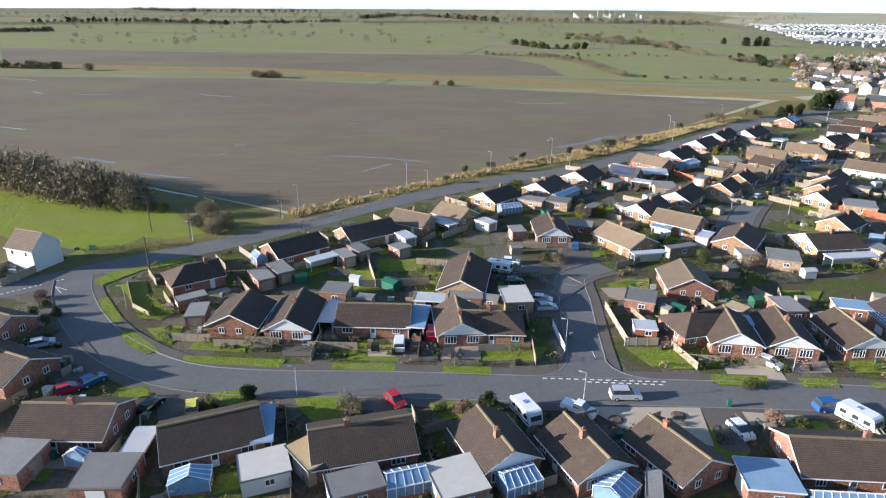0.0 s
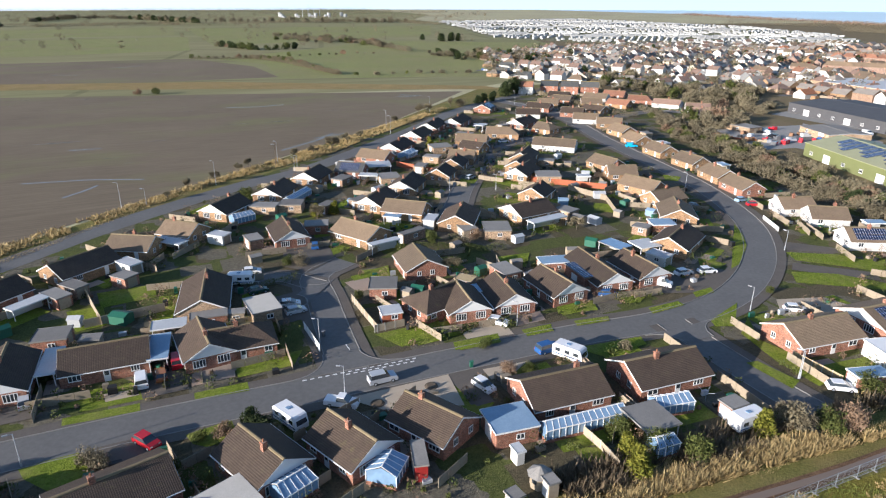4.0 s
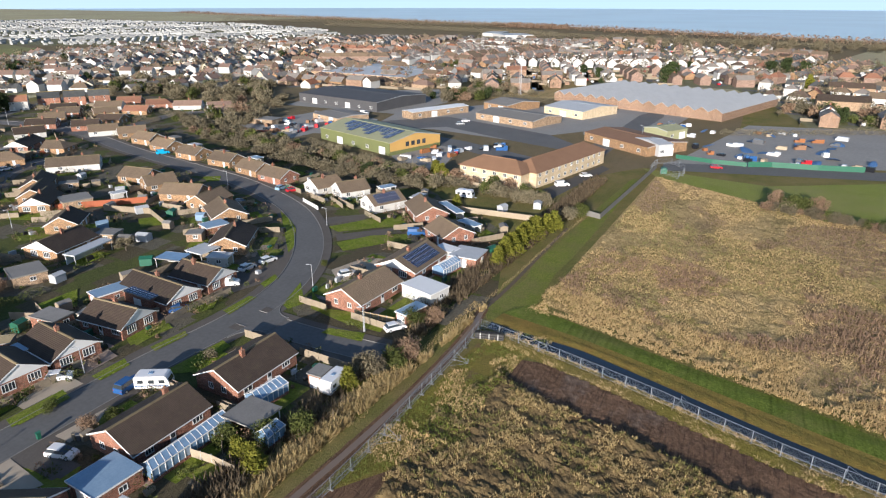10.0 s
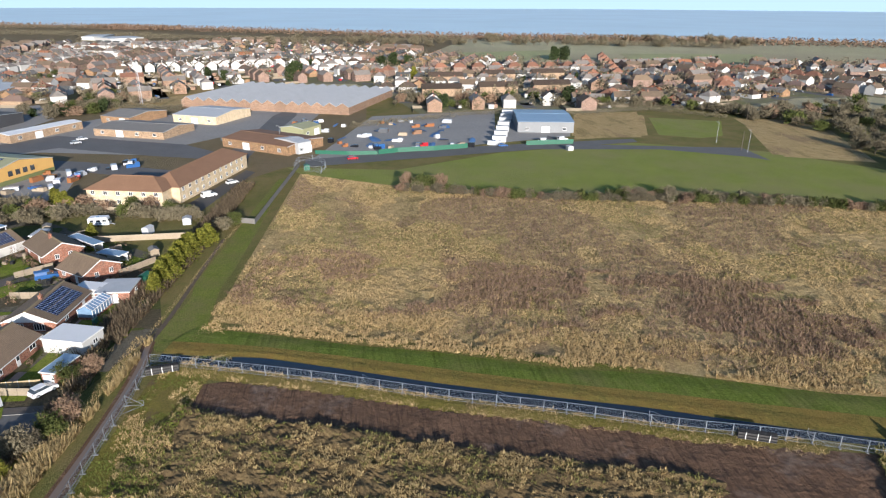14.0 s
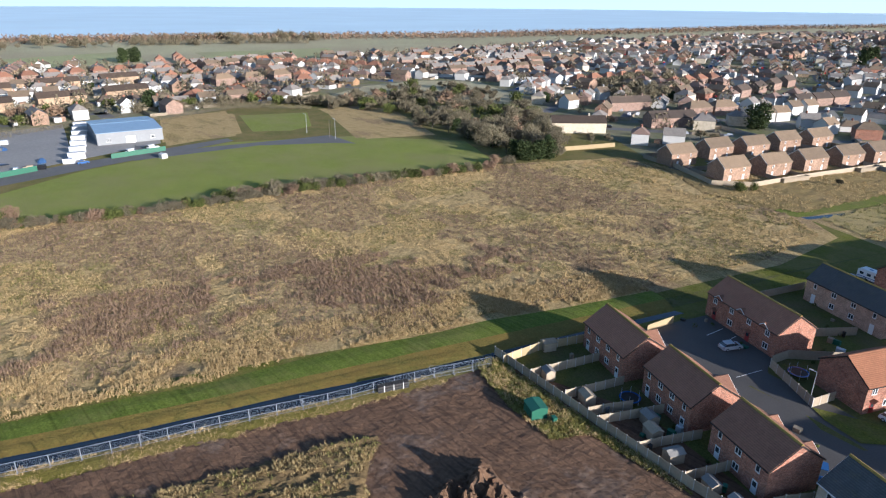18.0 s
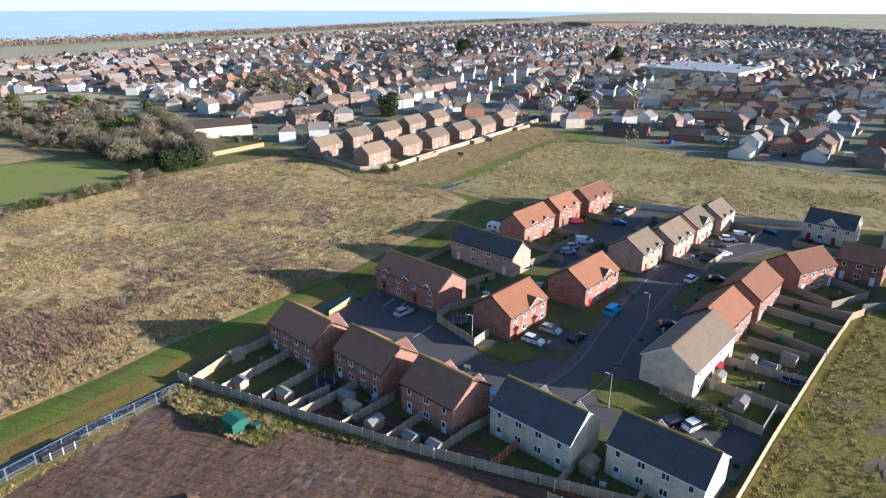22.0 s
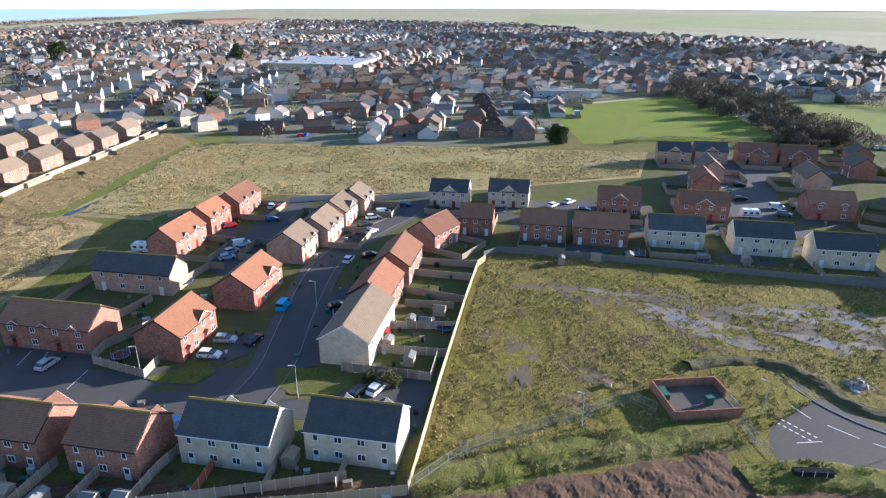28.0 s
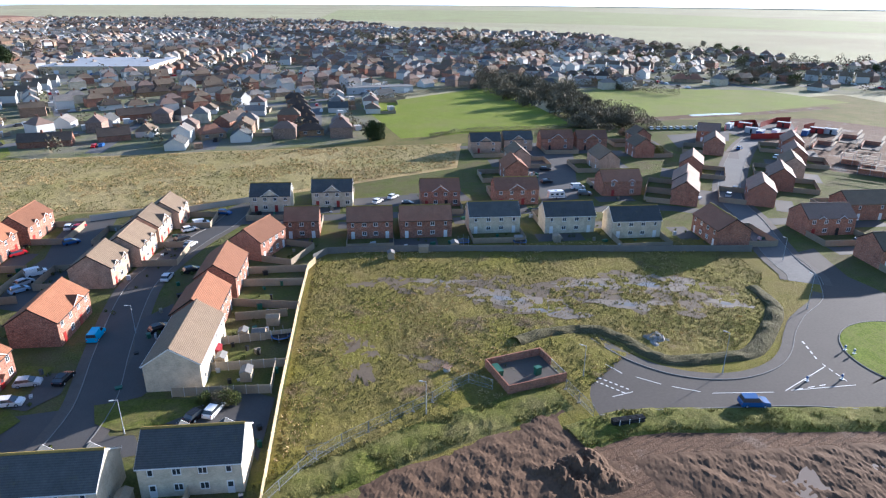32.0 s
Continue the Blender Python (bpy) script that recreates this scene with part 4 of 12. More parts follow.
def raised_strip(name, rows, heights, material, label):
    """A strip of land through several edge lines, each at its own height."""
    lines = [smooth_line(r, 2.0) for r in rows]
    n = 70
    s = Shape()
    for line, z in zip(lines, heights):
        for i in range(n + 1):
            f = i / n * (len(line) - 1)
            p = line[int(f)].lerp(line[min(int(f) + 1, len(line) - 1)], f % 1)
            s.v.append(Vector((p.x, p.y, z + 0.05 * noise.noise(Vector((p.x * 0.7, p.y * 0.7, z))))))
    s.f = [(j * (n + 1) + i, j * (n + 1) + i + 1, (j + 1) * (n + 1) + i + 1, (j + 1) * (n + 1) + i) for j in range(len(rows) - 1) for i in range(n)]
    return lone(name, s, material, label, "bank", kind="structure")


BANK_TOP = [(105.2, 34.0), (104.2, 29.0), (101.6, 17.5), (96.9, 3.0), (91.0, -14.0), (85.3, -31.0), (81.0, -46.0), (77.5, -57.0), (74.2, -68.0), (70.4, -80.0), (65.0, -97.0), (57.5, -121.0)]
STRIP_FAR = [(111.5, 31.0), (109.4, 26.5), (106.8, 17.5), (101.6, 2.5), (96.6, -15.0), (90.2, -33.0), (86.4, -49.5), (83.0, -61.0), (78.9, -73.0), (75.5, -85.5), (69.5, -101.0), (62.0, -123.0)]
STRIP_MID = [((a[0] + b[0]) / 2, (a[1] + b[1]) / 2) for a, b in zip(BANK_TOP, STRIP_FAR)]
raised_strip("ditch_bank", [DITCH_FAR, [((a[0] * 2 + b[0]) / 3, (a[1] * 2 + b[1]) / 3) for a, b in zip(DITCH_FAR, BANK_TOP)], BANK_TOP], [0.03, 0.26, 0.36], CUT_BANK, "cut olive and ochre bank of the ditch")
raised_strip("green_strip", [BANK_TOP, STRIP_MID, STRIP_FAR], [0.36, 0.3, 0.02], MOWN, "mown dark green strip with wheel marks")
raised_strip("ditch_verge", [[(p[0] - 4.0, p[1] + 1.0) for p in DITCH_NEAR[:9]], [(p[0] - 1.8, p[1] + 0.5) for p in DITCH_NEAR[:9]], DITCH_NEAR[:9]], [0.02, 0.2, 0.03], SCRUB, "rough grass verge under the site fence")
flat("green_strip", [(106.0, 38.4), (111.3, 37.2), (123.9, 35.7), (132.2, 36.6), (154.9, 34.8), (185.0, 32.7), (219.0, 29.8), (222.0, 26.2), (191.2, 28.1), (164.2, 28.6), (140.0, 29.5), (128.7, 30.5), (111.0, 29.5), (104.6, 31.0), (102.0, 36.0)], 0.031, MOWN_PATH, "worn light green mown path beside the meadow", "green strip")



flat("rough_grass", [(92.9, 34.3), (93.1, 29.9), (79.9, 30.4), (60.5, 29.7), (60.3, 36.7), (76.8, 35.4)], 0.0260, SCRUB, "rough green grass beside the footpath", "rough grass")

flat("green_strip", [(67.4, -71.7), (56.6, -94.2), (48.2, -124.8), (42.9, -150.3), (29.9, -190.6), (32.4, -201.1), (47.1, -153.9), (52.1, -127.3), (61.0, -96.6), (68.5, -77.1)], 0.0290, BANK, "shaded green strip beside the estate", "green strip")

flat("ditch", [(61.8, -202.6), (52.8, -221.4), (30.2, -293.8), (29.4, -288.6), (50.9, -217.9), (59.8, -202.0)], 0.0350, DITCH, "narrow drain across the grass", "ditch")
flat("green_strip", [(71.3, -200.9), (57.0, -241.3), (23.4, -343.7), (19.2, -308.5), (52.9, -227.6), (62.5, -202.0)], 0.0300, MOWN_PATH, "mown green strip beside the drain", "green strip")
flat("road", [(287.1, -83.8), (267.4, -88.9), (256.3, -145.1), (253.9, -160.1), (230.7, -158.9), (237.8, -152.5), (253.9, -123.9), (258.1, -74.6)], 0.0500, ASPHALT, "narrow asphalt lane beyond the playing field", "road")
flat("rough_grass", [(347.7, -117.6), (335.1, -150.0), (283.3, -130.5), (276.5, -93.2)], 0.0400, ROUGH, "straw-coloured waste ground", "rough grass")
flat("far_field", [(330.0, -150.5), (316.0, -184.0), (279.0, -165.0), (274.5, -152.0), (283.5, -136.0)], 0.0435, PLAYING, "small green field behind the lane", "field")
flat("rough_grass", [(303.5, -190.0), (297.7, -219.7), (230.1, -195.2), (240.5, -165.6)], 0.0400, ROUGH, "straw-coloured waste ground", "rough grass")
flat("road", [(248.4, 23.4), (268.2, -56.0), (268.5, -60.8), (276.1, -120.3), (269.4, -120.1), (254.4, -53.6), (236.2, 22.2)], 0.0580, ASPHALT, "narrow asphalt lane past the depot", "road")
flat("yard", [(245.5, 23.1), (253.6, 19.4), (345.7, -3.1), (358.9, -71.9), (272.7, -56.8)], 0.0450, YARD, "asphalt depot yard strewn with blue and red", "yard")
flat("yard", [(288.3, 63.8), (260.7, 24.7), (303.7, 31.8), (373.1, 23.1), (392.9, 59.0), (324.2, 71.7)], 0.0450, YARD, "asphalt yard between industrial units", "yard")
flat("yard", [(272.8, -58.0), (284.1, -93.7), (352.1, -113.3), (349.8, -73.3)], 0.0450, YARD, "concrete yard of the grey unit", "yard")
flat("parking_court", [(208.5, 89.3), (224.5, 83.1), (189.2, 70.7), (191.9, 80.7)], 0.0450, TARMAC, "dark car park of the brown-roofed block", "parking court")
flat("parking_court", [(188.8, 54.5), (233.4, 43.2), (230.1, 39.5), (184.3, 48.0)], 0.0460, TARMAC, "dark car park of the brown-roofed block", "parking court")
flat("road", [(276.4, 164.9), (304.9, 139.2), (281.1, 77.5), (262.2, 58.1), (251.6, 59.2), (260.7, 86.3), (278.4, 127.6), (257.3, 151.8)], 0.0480, ASPHALT, "asphalt road through the industrial estate", "road")
flat("yard", [(214.5, 122.0), (245.5, 117.8), (232.3, 101.0), (201.2, 93.9), (194.1, 101.9)], 0.0470, YARD, "yard with coloured machinery", "yard")
flat("yard", [(290.8, 213.4), (282.6, 168.4), (244.0, 146.7), (237.6, 176.7)], 0.0470, YARD, "yard full of parked cars", "yard")
flat("rough_grass", [(422.3, 190.4), (475.4, 71.5), (417.2, 62.7), (364.6, 165.2)], 0.0300, ROUGH, "straw-coloured waste ground", "rough grass")
flat("rough_grass", [(346.8, -114.8), (348.9, -151.4), (286.1, -130.4), (281.8, -95.5)], 0.0430, ROUGH, "straw-coloured waste ground", "rough grass")
street("road", [(186, 262), (206, 262), (226, 268), (250, 272), (262, 262)], 5.5, ASPHALT, "grey asphalt close among far bungalows", 1.5, 0.024)
street("road", [(200, 300), (214, 300), (232, 308), (246, 300)], 5.0, ASPHALT, "grey asphalt close among far bungalows", 1.2, 0.02)
flat("garden_ground", [(186, 350), (262, 372), (300, 350), (296, 250), (262, 230), (205, 236), (186, 250)], 0.011, GARDEN, "patchy gardens round the far bungalows", "ground")
flat("road", [(274.3, 202.0), (264.9, 153.6), (251.2, 105.3), (233.9, 67.0), (217.5, 60.4), (236.6, 102.8), (246.9, 148.3), (255.2, 188.9)], 0.053, ASPHALT, "pale asphalt road before the factory sheds", "road")
flat("road", [(233.9, 67.0), (255.8, 56.7), (295.5, 52.1), (351.7, 49.6), (382.7, 40.6), (352.4, 37.3), (289.3, 43.2), (249.2, 46.2), (226.1, 50.2)], 0.055, ASPHALT, "pale asphalt road between the yards", "road")
flat("waste_field", [(434.5, 215.2), (542.0, 204.6), (582.0, 168.5), (550.3, 92.5), (446.9, 108.7), (400.7, 150.7)], 0.05, STRAW, "tan waste field behind the factory", "field")
flat("yard", [(238.3, 220.0), (286.9, 210.3), (262.3, 171.3), (222.6, 178.1)], 0.049, YARD, "scrapyard ground crowded with cars", "yard")
flat("yard", [(262, 160), (300, 168), (362, 130), (352, 60), (300, 62), (262, 90), (270, 130)], 0.043, YARD, "worn grey forecourts of the small units", "yard")
flat("yard", [(300, 240), (360, 250), (400, 190), (350, 160), (300, 165)], 0.042, YARD, "worn grey yard round the black factory", "yard")
flat("far_field", [(68.6, 710.7), (328.4, 944.5), (535.1, 811.6), (299.3, 444.3), (93.3, 508.6), (104.4, 633.7)], 0.0200, NORTH_GRASS, "olive-green field beyond the plough", "field")
flat("far_field", [(-732.7, 1113.0), (72.2, 1169.2), (53.0, 851.0), (-320.1, 780.4), (-556.7, 840.6)], 0.0200, NORTH_GRASS, "olive-green far field", "field")
flat("far_field", [(-1071.3, 1637.0), (-372.0, 1560.3), (72.9, 1632.1), (56.2, 1251.1), (-782.1, 1189.5)], 0.0200, NORTH_GRASS, "thin green far field", "field")
flat("far_field", [(-376.0, 561.0), (-153.9, 536.6), (45.5, 463.5), (221.6, 384.6), (216.8, 408.1), (49.5, 506.3), (-164.2, 573.6), (-402.1, 601.4)], 0.0300, STRAW, "straw-coloured field edge", "field")
flat("far_field", [(93.9, 1529.1), (634.6, 1482.1), (460.9, 1070.5), (88.3, 922.4)], 0.0200, NORTH_GRASS, "far olive-green field", "field")
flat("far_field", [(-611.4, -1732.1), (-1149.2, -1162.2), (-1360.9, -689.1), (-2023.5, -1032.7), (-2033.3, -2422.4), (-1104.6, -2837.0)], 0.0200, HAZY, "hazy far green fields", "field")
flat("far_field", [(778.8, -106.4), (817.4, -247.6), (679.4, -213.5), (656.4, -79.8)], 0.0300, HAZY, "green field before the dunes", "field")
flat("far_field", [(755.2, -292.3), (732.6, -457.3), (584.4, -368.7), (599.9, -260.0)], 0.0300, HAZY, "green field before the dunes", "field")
ribbon("puddle", [Vector((*p, 0)) for p in [(-253.8, 506.1), (-237.2, 503.0), (-218.5, 496.3)]], 0.45, -0.45, 0.05, PUDDLE, "thin bright puddle in a furrow", "puddle")
ribbon("puddle", [Vector((*p, 0)) for p in [(-322.5, 483.4), (-305.3, 477.0), (-292.5, 470.7)]], 0.45, -0.45, 0.05, PUDDLE, "thin bright puddle in a furrow", "puddle")
ribbon("puddle", [Vector((*p, 0)) for p in [(-258.6, 411.3), (-247.9, 403.9)]], 0.45, -0.45, 0.05, PUDDLE, "thin bright puddle in a furrow", "puddle")
ribbon("puddle", [Vector((*p, 0)) for p in [(-152.7, 405.4), (-139.8, 398.3), (-127.4, 393.9)]], 0.45, -0.45, 0.05, PUDDLE, "thin bright puddle in a furrow", "puddle")
ribbon("puddle", [Vector((*p, 0)) for p in [(-137.6, 233.7), (-128.1, 230.3), (-117.5, 225.3)]], 0.45, -0.45, 0.05, PUDDLE, "thin bright puddle in a furrow", "puddle")
ribbon("puddle", [Vector((*p, 0)) for p in [(-147.4, 222.9), (-135.7, 219.8), (-120.5, 215.4)]], 0.45, -0.45, 0.05, PUDDLE, "thin bright puddle in a furrow", "puddle")
ribbon("puddle", [Vector((*p, 0)) for p in [(-102.5, 211.1), (-90.9, 206.9), (-82.7, 204.9)]], 0.45, -0.45, 0.05, PUDDLE, "thin bright puddle in a furrow", "puddle")
ribbon("puddle", [Vector((*p, 0)) for p in [(-92.4, 193.8), (-83.7, 188.9), (-73.2, 183.7)]], 0.45, -0.45, 0.05, PUDDLE, "thin bright puddle in a furrow", "puddle")
ribbon("puddle", [Vector((*p, 0)) for p in [(-41.7, 238.9), (-22.2, 235.7), (-5.1, 228.9)]], 0.45, -0.45, 0.05, PUDDLE, "thin bright puddle in a furrow", "puddle")
ribbon("puddle", [Vector((*p, 0)) for p in [(-28.1, 215.2), (-22.9, 220.9), (-18.9, 226.9)]], 0.45, -0.45, 0.05, PUDDLE, "thin bright puddle in a furrow", "puddle")
ribbon("puddle", [Vector((*p, 0)) for p in [(-84.3, 256.0), (-79.0, 257.2)]], 0.45, -0.45, 0.05, PUDDLE, "thin bright puddle in a furrow", "puddle")
ribbon("puddle", [Vector((*p, 0)) for p in [(-202.9, 293.2), (-187.4, 286.8)]], 0.45, -0.45, 0.05, PUDDLE, "thin bright puddle in a furrow", "puddle")
ribbon("puddle", [Vector((*p, 0)) for p in [(-71.4, 300.2), (-63.8, 301.9)]], 0.45, -0.45, 0.05, PUDDLE, "thin bright puddle in a furrow", "puddle")
ribbon("puddle", [Vector((*p, 0)) for p in [(-26.4, 649.6), (-1.1, 664.1)]], 0.45, -0.45, 0.05, PUDDLE, "thin bright puddle in a furrow", "puddle")
ribbon("puddle", [Vector((*p, 0)) for p in [(-70.0, 605.6), (-48.6, 596.1)]], 0.45, -0.45, 0.05, PUDDLE, "thin bright puddle in a furrow", "puddle")
ribbon("puddle", [Vector((*p, 0)) for p in [(-31.9, 288.9), (-20.4, 287.9)]], 0.45, -0.45, 0.05, PUDDLE, "thin bright puddle in a furrow", "puddle")
ribbon("puddle", [Vector((*p, 0)) for p in [(-87.6, 236.8), (-82.9, 240.7)]], 0.45, -0.45, 0.05, PUDDLE, "thin bright puddle in a furrow", "puddle")
ribbon("puddle", [Vector((*p, 0)) for p in [(63.0, 273.9), (77.7, 279.2)]], 0.45, -0.45, 0.05, PUDDLE, "thin bright puddle in a furrow", "puddle")
ribbon("puddle", [Vector((*p, 0)) for p in [(45.4, 255.3), (63.2, 269.1), (73.4, 281.6)]], 0.45, -0.45, 0.05, PUDDLE, "thin bright puddle in a furrow", "puddle")
ribbon("puddle", [Vector((*p, 0)) for p in [(39.1, 377.4), (56.6, 373.8), (70.1, 376.5)]], 0.45, -0.45, 0.05, PUDDLE, "thin bright puddle in a furrow", "puddle")
ribbon("puddle", [Vector((*p, 0)) for p in [(146.4, 390.8), (151.4, 384.1)]], 0.45, -0.45, 0.05, PUDDLE, "thin bright puddle in a furrow", "puddle")
ribbon("puddle", [Vector((*p, 0)) for p in [(-301.3, -242.1), (-315.0, -239.0), (-332.6, -234.0)]], 2.5, -2.5, 0.05, PUDDLE, "wide puddle by the far track", "puddle")
BROOK = smooth_line([(20.0, 41.0), (41.0, 40.6), (60.9, 38.6), (77.0, 37.4), (94.0, 37.2), (106.0, 38.4)], 2.0)
ribbon("footpath", smooth_line([(105.0, 38.3), (119.0, 37.4), (136.0, 37.0), (160.0, 36.2)], 2.0), 0.45, -0.45, 0.05, SOIL, "thin trodden dirt path beside the scrub", "footpath")
ribbon("bank", BROOK, 1.1, -1.0, 0.052, MUD, "muddy edge of the brown ditch", "bank")
ribbon("ditch", BROOK, 0.5, -0.5, 0.058, MUD_WATER, "narrow ditch of still brown water", "ditch")
flat("rough_grass", [(323.6, -195.1), (317.8, -220.3), (293.8, -226.8), (245.3, -207.9), (223.6, -198.7), (236.2, -168.1), (265.7, -181.1)], 0.044, ROUGH, "straw-coloured waste ground beyond the playing field", "grass")
flat("rough_grass", [(347.7, -114.9), (337.6, -150.2), (279.1, -125.7), (280.0, -101.9), (285.8, -94.9)], 0.049, ROUGH, "straw-coloured waste ground beyond the playing field", "grass")
ribbon("kerb", smooth_line([(-83.2, -80.0), (-83.3, -74.9), (-84.1, -69.9), (-86.5, -64.4), (-90.2, -60.3), (-95.2, -57.3), (-100.8, -56.0), (-106.9, -56.3), (-113.0, -58.5), (-119.7, -62.2), (-128.0, -65.6), (-136.3, -67.6), (-141.8, -70.2), (-152.7, -79.3), (-157.7, -88.2)], 1.5), 0.08, -0.08, 0.15, KERB, "pale kerb along the approach road", "kerb", thick=0.13)
ribbon("pavement", smooth_line([(-83.2, -80.0), (-83.3, -74.9), (-84.1, -69.9), (-86.5, -64.4), (-90.2, -60.3), (-95.2, -57.3), (-100.8, -56.0), (-106.9, -56.3), (-113.0, -58.5), (-119.7, -62.2), (-128.0, -65.6), (-136.3, -67.6), (-141.8, -70.2)], 1.5), 2.0, 0.1, 0.1, PAVING, "dark pavement along the approach road", "pavement")
ribbon("kerb", smooth_line([(-68.0, -60.9), (-75.7, -58.0), (-88.1, -52.0), (-97.9, -46.9), (-103.6, -43.0), (-108.4, -39.6)], 1.5), 0.08, -0.08, 0.14, KERB, "pale kerb along the approach road", "kerb", thick=0.13)
flat("rough_grass", [(48.8, 38.2), (61.9, 37.4), (80.6, 34.9), (93.8, 33.4), (107.5, 31.9), (115.3, 28.3), (98.7, 22.1), (90.5, 25.3), (84.9, 25.8), (76.5, 26.2), (67.5, 24.3)], 0.027, SCRUB, "rough green grass inside the site fence", "grass")
flat("lawn", [(-67.0, 120.3), (-61.8, 122.1), (-58.3, 115.5), (-52.8, 110.3), (-50.1, 107.5), (-51.8, 104.7), (-55.8, 105.3), (-63.3, 116.2)], 0.1186, LAWN, "clipped green lawn or verge by the road", "lawn")
flat("lawn", [(-67.8, 113.1), (-66.0, 114.4), (-58.3, 104.6), (-60.0, 103.7)], 0.1192, LAWN, "clipped green lawn or verge by the road", "lawn")
flat("lawn", [(-57.4, 100.2), (-55.5, 101.2), (-47.3, 93.8), (-49.1, 92.7), (-53.1, 95.4)], 0.1198, LAWN, "clipped green lawn or verge by the road", "lawn")
flat("lawn", [(-52.9, 101.5), (-46.7, 102.8), (-45.7, 97.9), (-46.5, 96.1), (-50.6, 99.0)], 0.1204, LAWN, "clipped green lawn or verge by the road", "lawn")
flat("lawn", [(-42.8, 92.4), (-25.6, 91.2), (-26.1, 88.7), (-42.0, 90.3)], 0.1210, LAWN, "clipped green lawn or verge by the road", "lawn")
flat("lawn", [(-42.6, 97.3), (-33.9, 98.0), (-32.9, 93.4), (-42.7, 94.4)], 0.1216, LAWN, "clipped green lawn or verge by the road", "lawn")
flat("lawn", [(-34.6, 81.5), (-29.1, 82.9), (-27.5, 79.0), (-33.4, 78.1)], 0.1222, LAWN, "clipped green lawn or verge by the road", "lawn")
flat("lawn", [(-22.0, 80.8), (-15.0, 81.1), (-13.2, 75.5), (-17.8, 74.3), (-21.0, 78.2)], 0.1228, LAWN, "clipped green lawn or verge by the road", "lawn")
flat("lawn", [(-17.9, 96.4), (-12.9, 96.5), (-12.4, 92.4), (-18.2, 92.9)], 0.1234, LAWN, "clipped green lawn or verge by the road", "lawn")
flat("lawn", [(-17.8, 90.4), (-7.6, 90.0), (-7.6, 87.9), (-17.7, 88.5)], 0.1240, LAWN, "clipped green lawn or verge by the road", "lawn")
flat("lawn", [(-0.1, 89.5), (7.8, 89.4), (7.7, 86.8), (-0.1, 87.5)], 0.1246, LAWN, "clipped green lawn or verge by the road", "lawn")
flat("lawn", [(6.8, 95.6), (17.9, 95.7), (15.5, 91.3), (6.6, 91.2)], 0.1252, LAWN, "clipped green lawn or verge by the road", "lawn")
flat("lawn", [(-20.3, 128.4), (-13.9, 128.4), (-12.8, 119.4), (-17.9, 118.5)], 0.1258, LAWN, "clipped green lawn or verge by the road", "lawn")
flat("lawn", [(-15.3, 135.3), (-4.1, 135.5), (-4.3, 128.6), (-14.2, 127.5)], 0.1264, LAWN, "clipped green lawn or verge by the road", "lawn")
flat("lawn", [(-2.0, 79.3), (4.2, 80.2), (4.6, 76.8), (0.7, 75.2), (-1.2, 76.8)], 0.1270, LAWN, "clipped green lawn or verge by the road", "lawn")
flat("lawn", [(30.9, 95.8), (42.6, 96.0), (42.2, 89.5), (33.7, 89.7)], 0.1276, LAWN, "clipped green lawn or verge by the road", "lawn")
flat("lawn", [(43.2, 95.4), (46.0, 94.3), (45.2, 89.5), (42.7, 89.5)], 0.1282, LAWN, "clipped green lawn or verge by the road", "lawn")
flat("lawn", [(42.5, 87.5), (51.2, 87.2), (50.3, 84.7), (41.7, 84.9)], 0.1288, LAWN, "clipped green lawn or verge by the road", "lawn")
flat("lawn", [(55.7, 86.6), (62.0, 86.4), (60.6, 83.9), (55.5, 84.1)], 0.1294, LAWN, "clipped green lawn or verge by the road", "lawn")
flat("lawn", [(34.3, 122.5), (44.0, 125.3), (42.7, 121.0), (34.4, 120.0)], 0.1300, LAWN, "clipped green lawn or verge by the road", "lawn")
flat("lawn", [(68.5, 119.7), (77.3, 119.0), (71.9, 111.7), (68.0, 112.8)], 0.1306, LAWN, "clipped green lawn or verge by the road", "lawn")
flat("lawn", [(68.0, 92.9), (73.4, 92.4), (70.7, 88.3), (65.8, 88.2)], 0.1312, LAWN, "clipped green lawn or verge by the road", "lawn")
flat("lawn", [(-72.9, 122.2), (-71.9, 126.1), (-58.7, 136.0), (-55.2, 134.3), (-65.3, 127.7), (-70.1, 119.7)], 0.1318, LAWN, "clipped green lawn or verge by the road", "lawn")
flat("lawn", [(-49.2, 82.4), (-45.1, 83.2), (-43.2, 81.0), (-46.9, 79.2)], 0.1324, LAWN, "clipped green lawn or verge by the road", "lawn")
flat("lawn", [(104.6, 185.5), (109.8, 176.6), (109.1, 172.3), (102.1, 171.2), (99.5, 178.0)], 0.1330, LAWN, "clipped green lawn or verge by the road", "lawn")
flat("lawn", [(138.3, 114.5), (134.7, 108.8), (128.5, 101.6), (117.6, 93.6), (113.2, 92.1)], 0.1336, LAWN, "clipped green lawn or verge by the road", "lawn")
flat("lawn", [(133.2, 94.4), (143.1, 88.2), (148.4, 78.4), (141.5, 78.5), (130.8, 89.8)], 0.1342, LAWN, "clipped green lawn or verge by the road", "lawn")
flat("lawn", [(124.0, 85.5), (132.1, 80.6), (137.4, 72.5), (133.7, 70.8), (119.9, 80.9)], 0.1348, LAWN, "clipped green lawn or verge by the road", "lawn")
flat("lawn", [(86.0, 61.3), (87.1, 54.2), (84.2, 53.1), (83.8, 61.6)], 0.1354, LAWN, "clipped green lawn or verge by the road", "lawn")
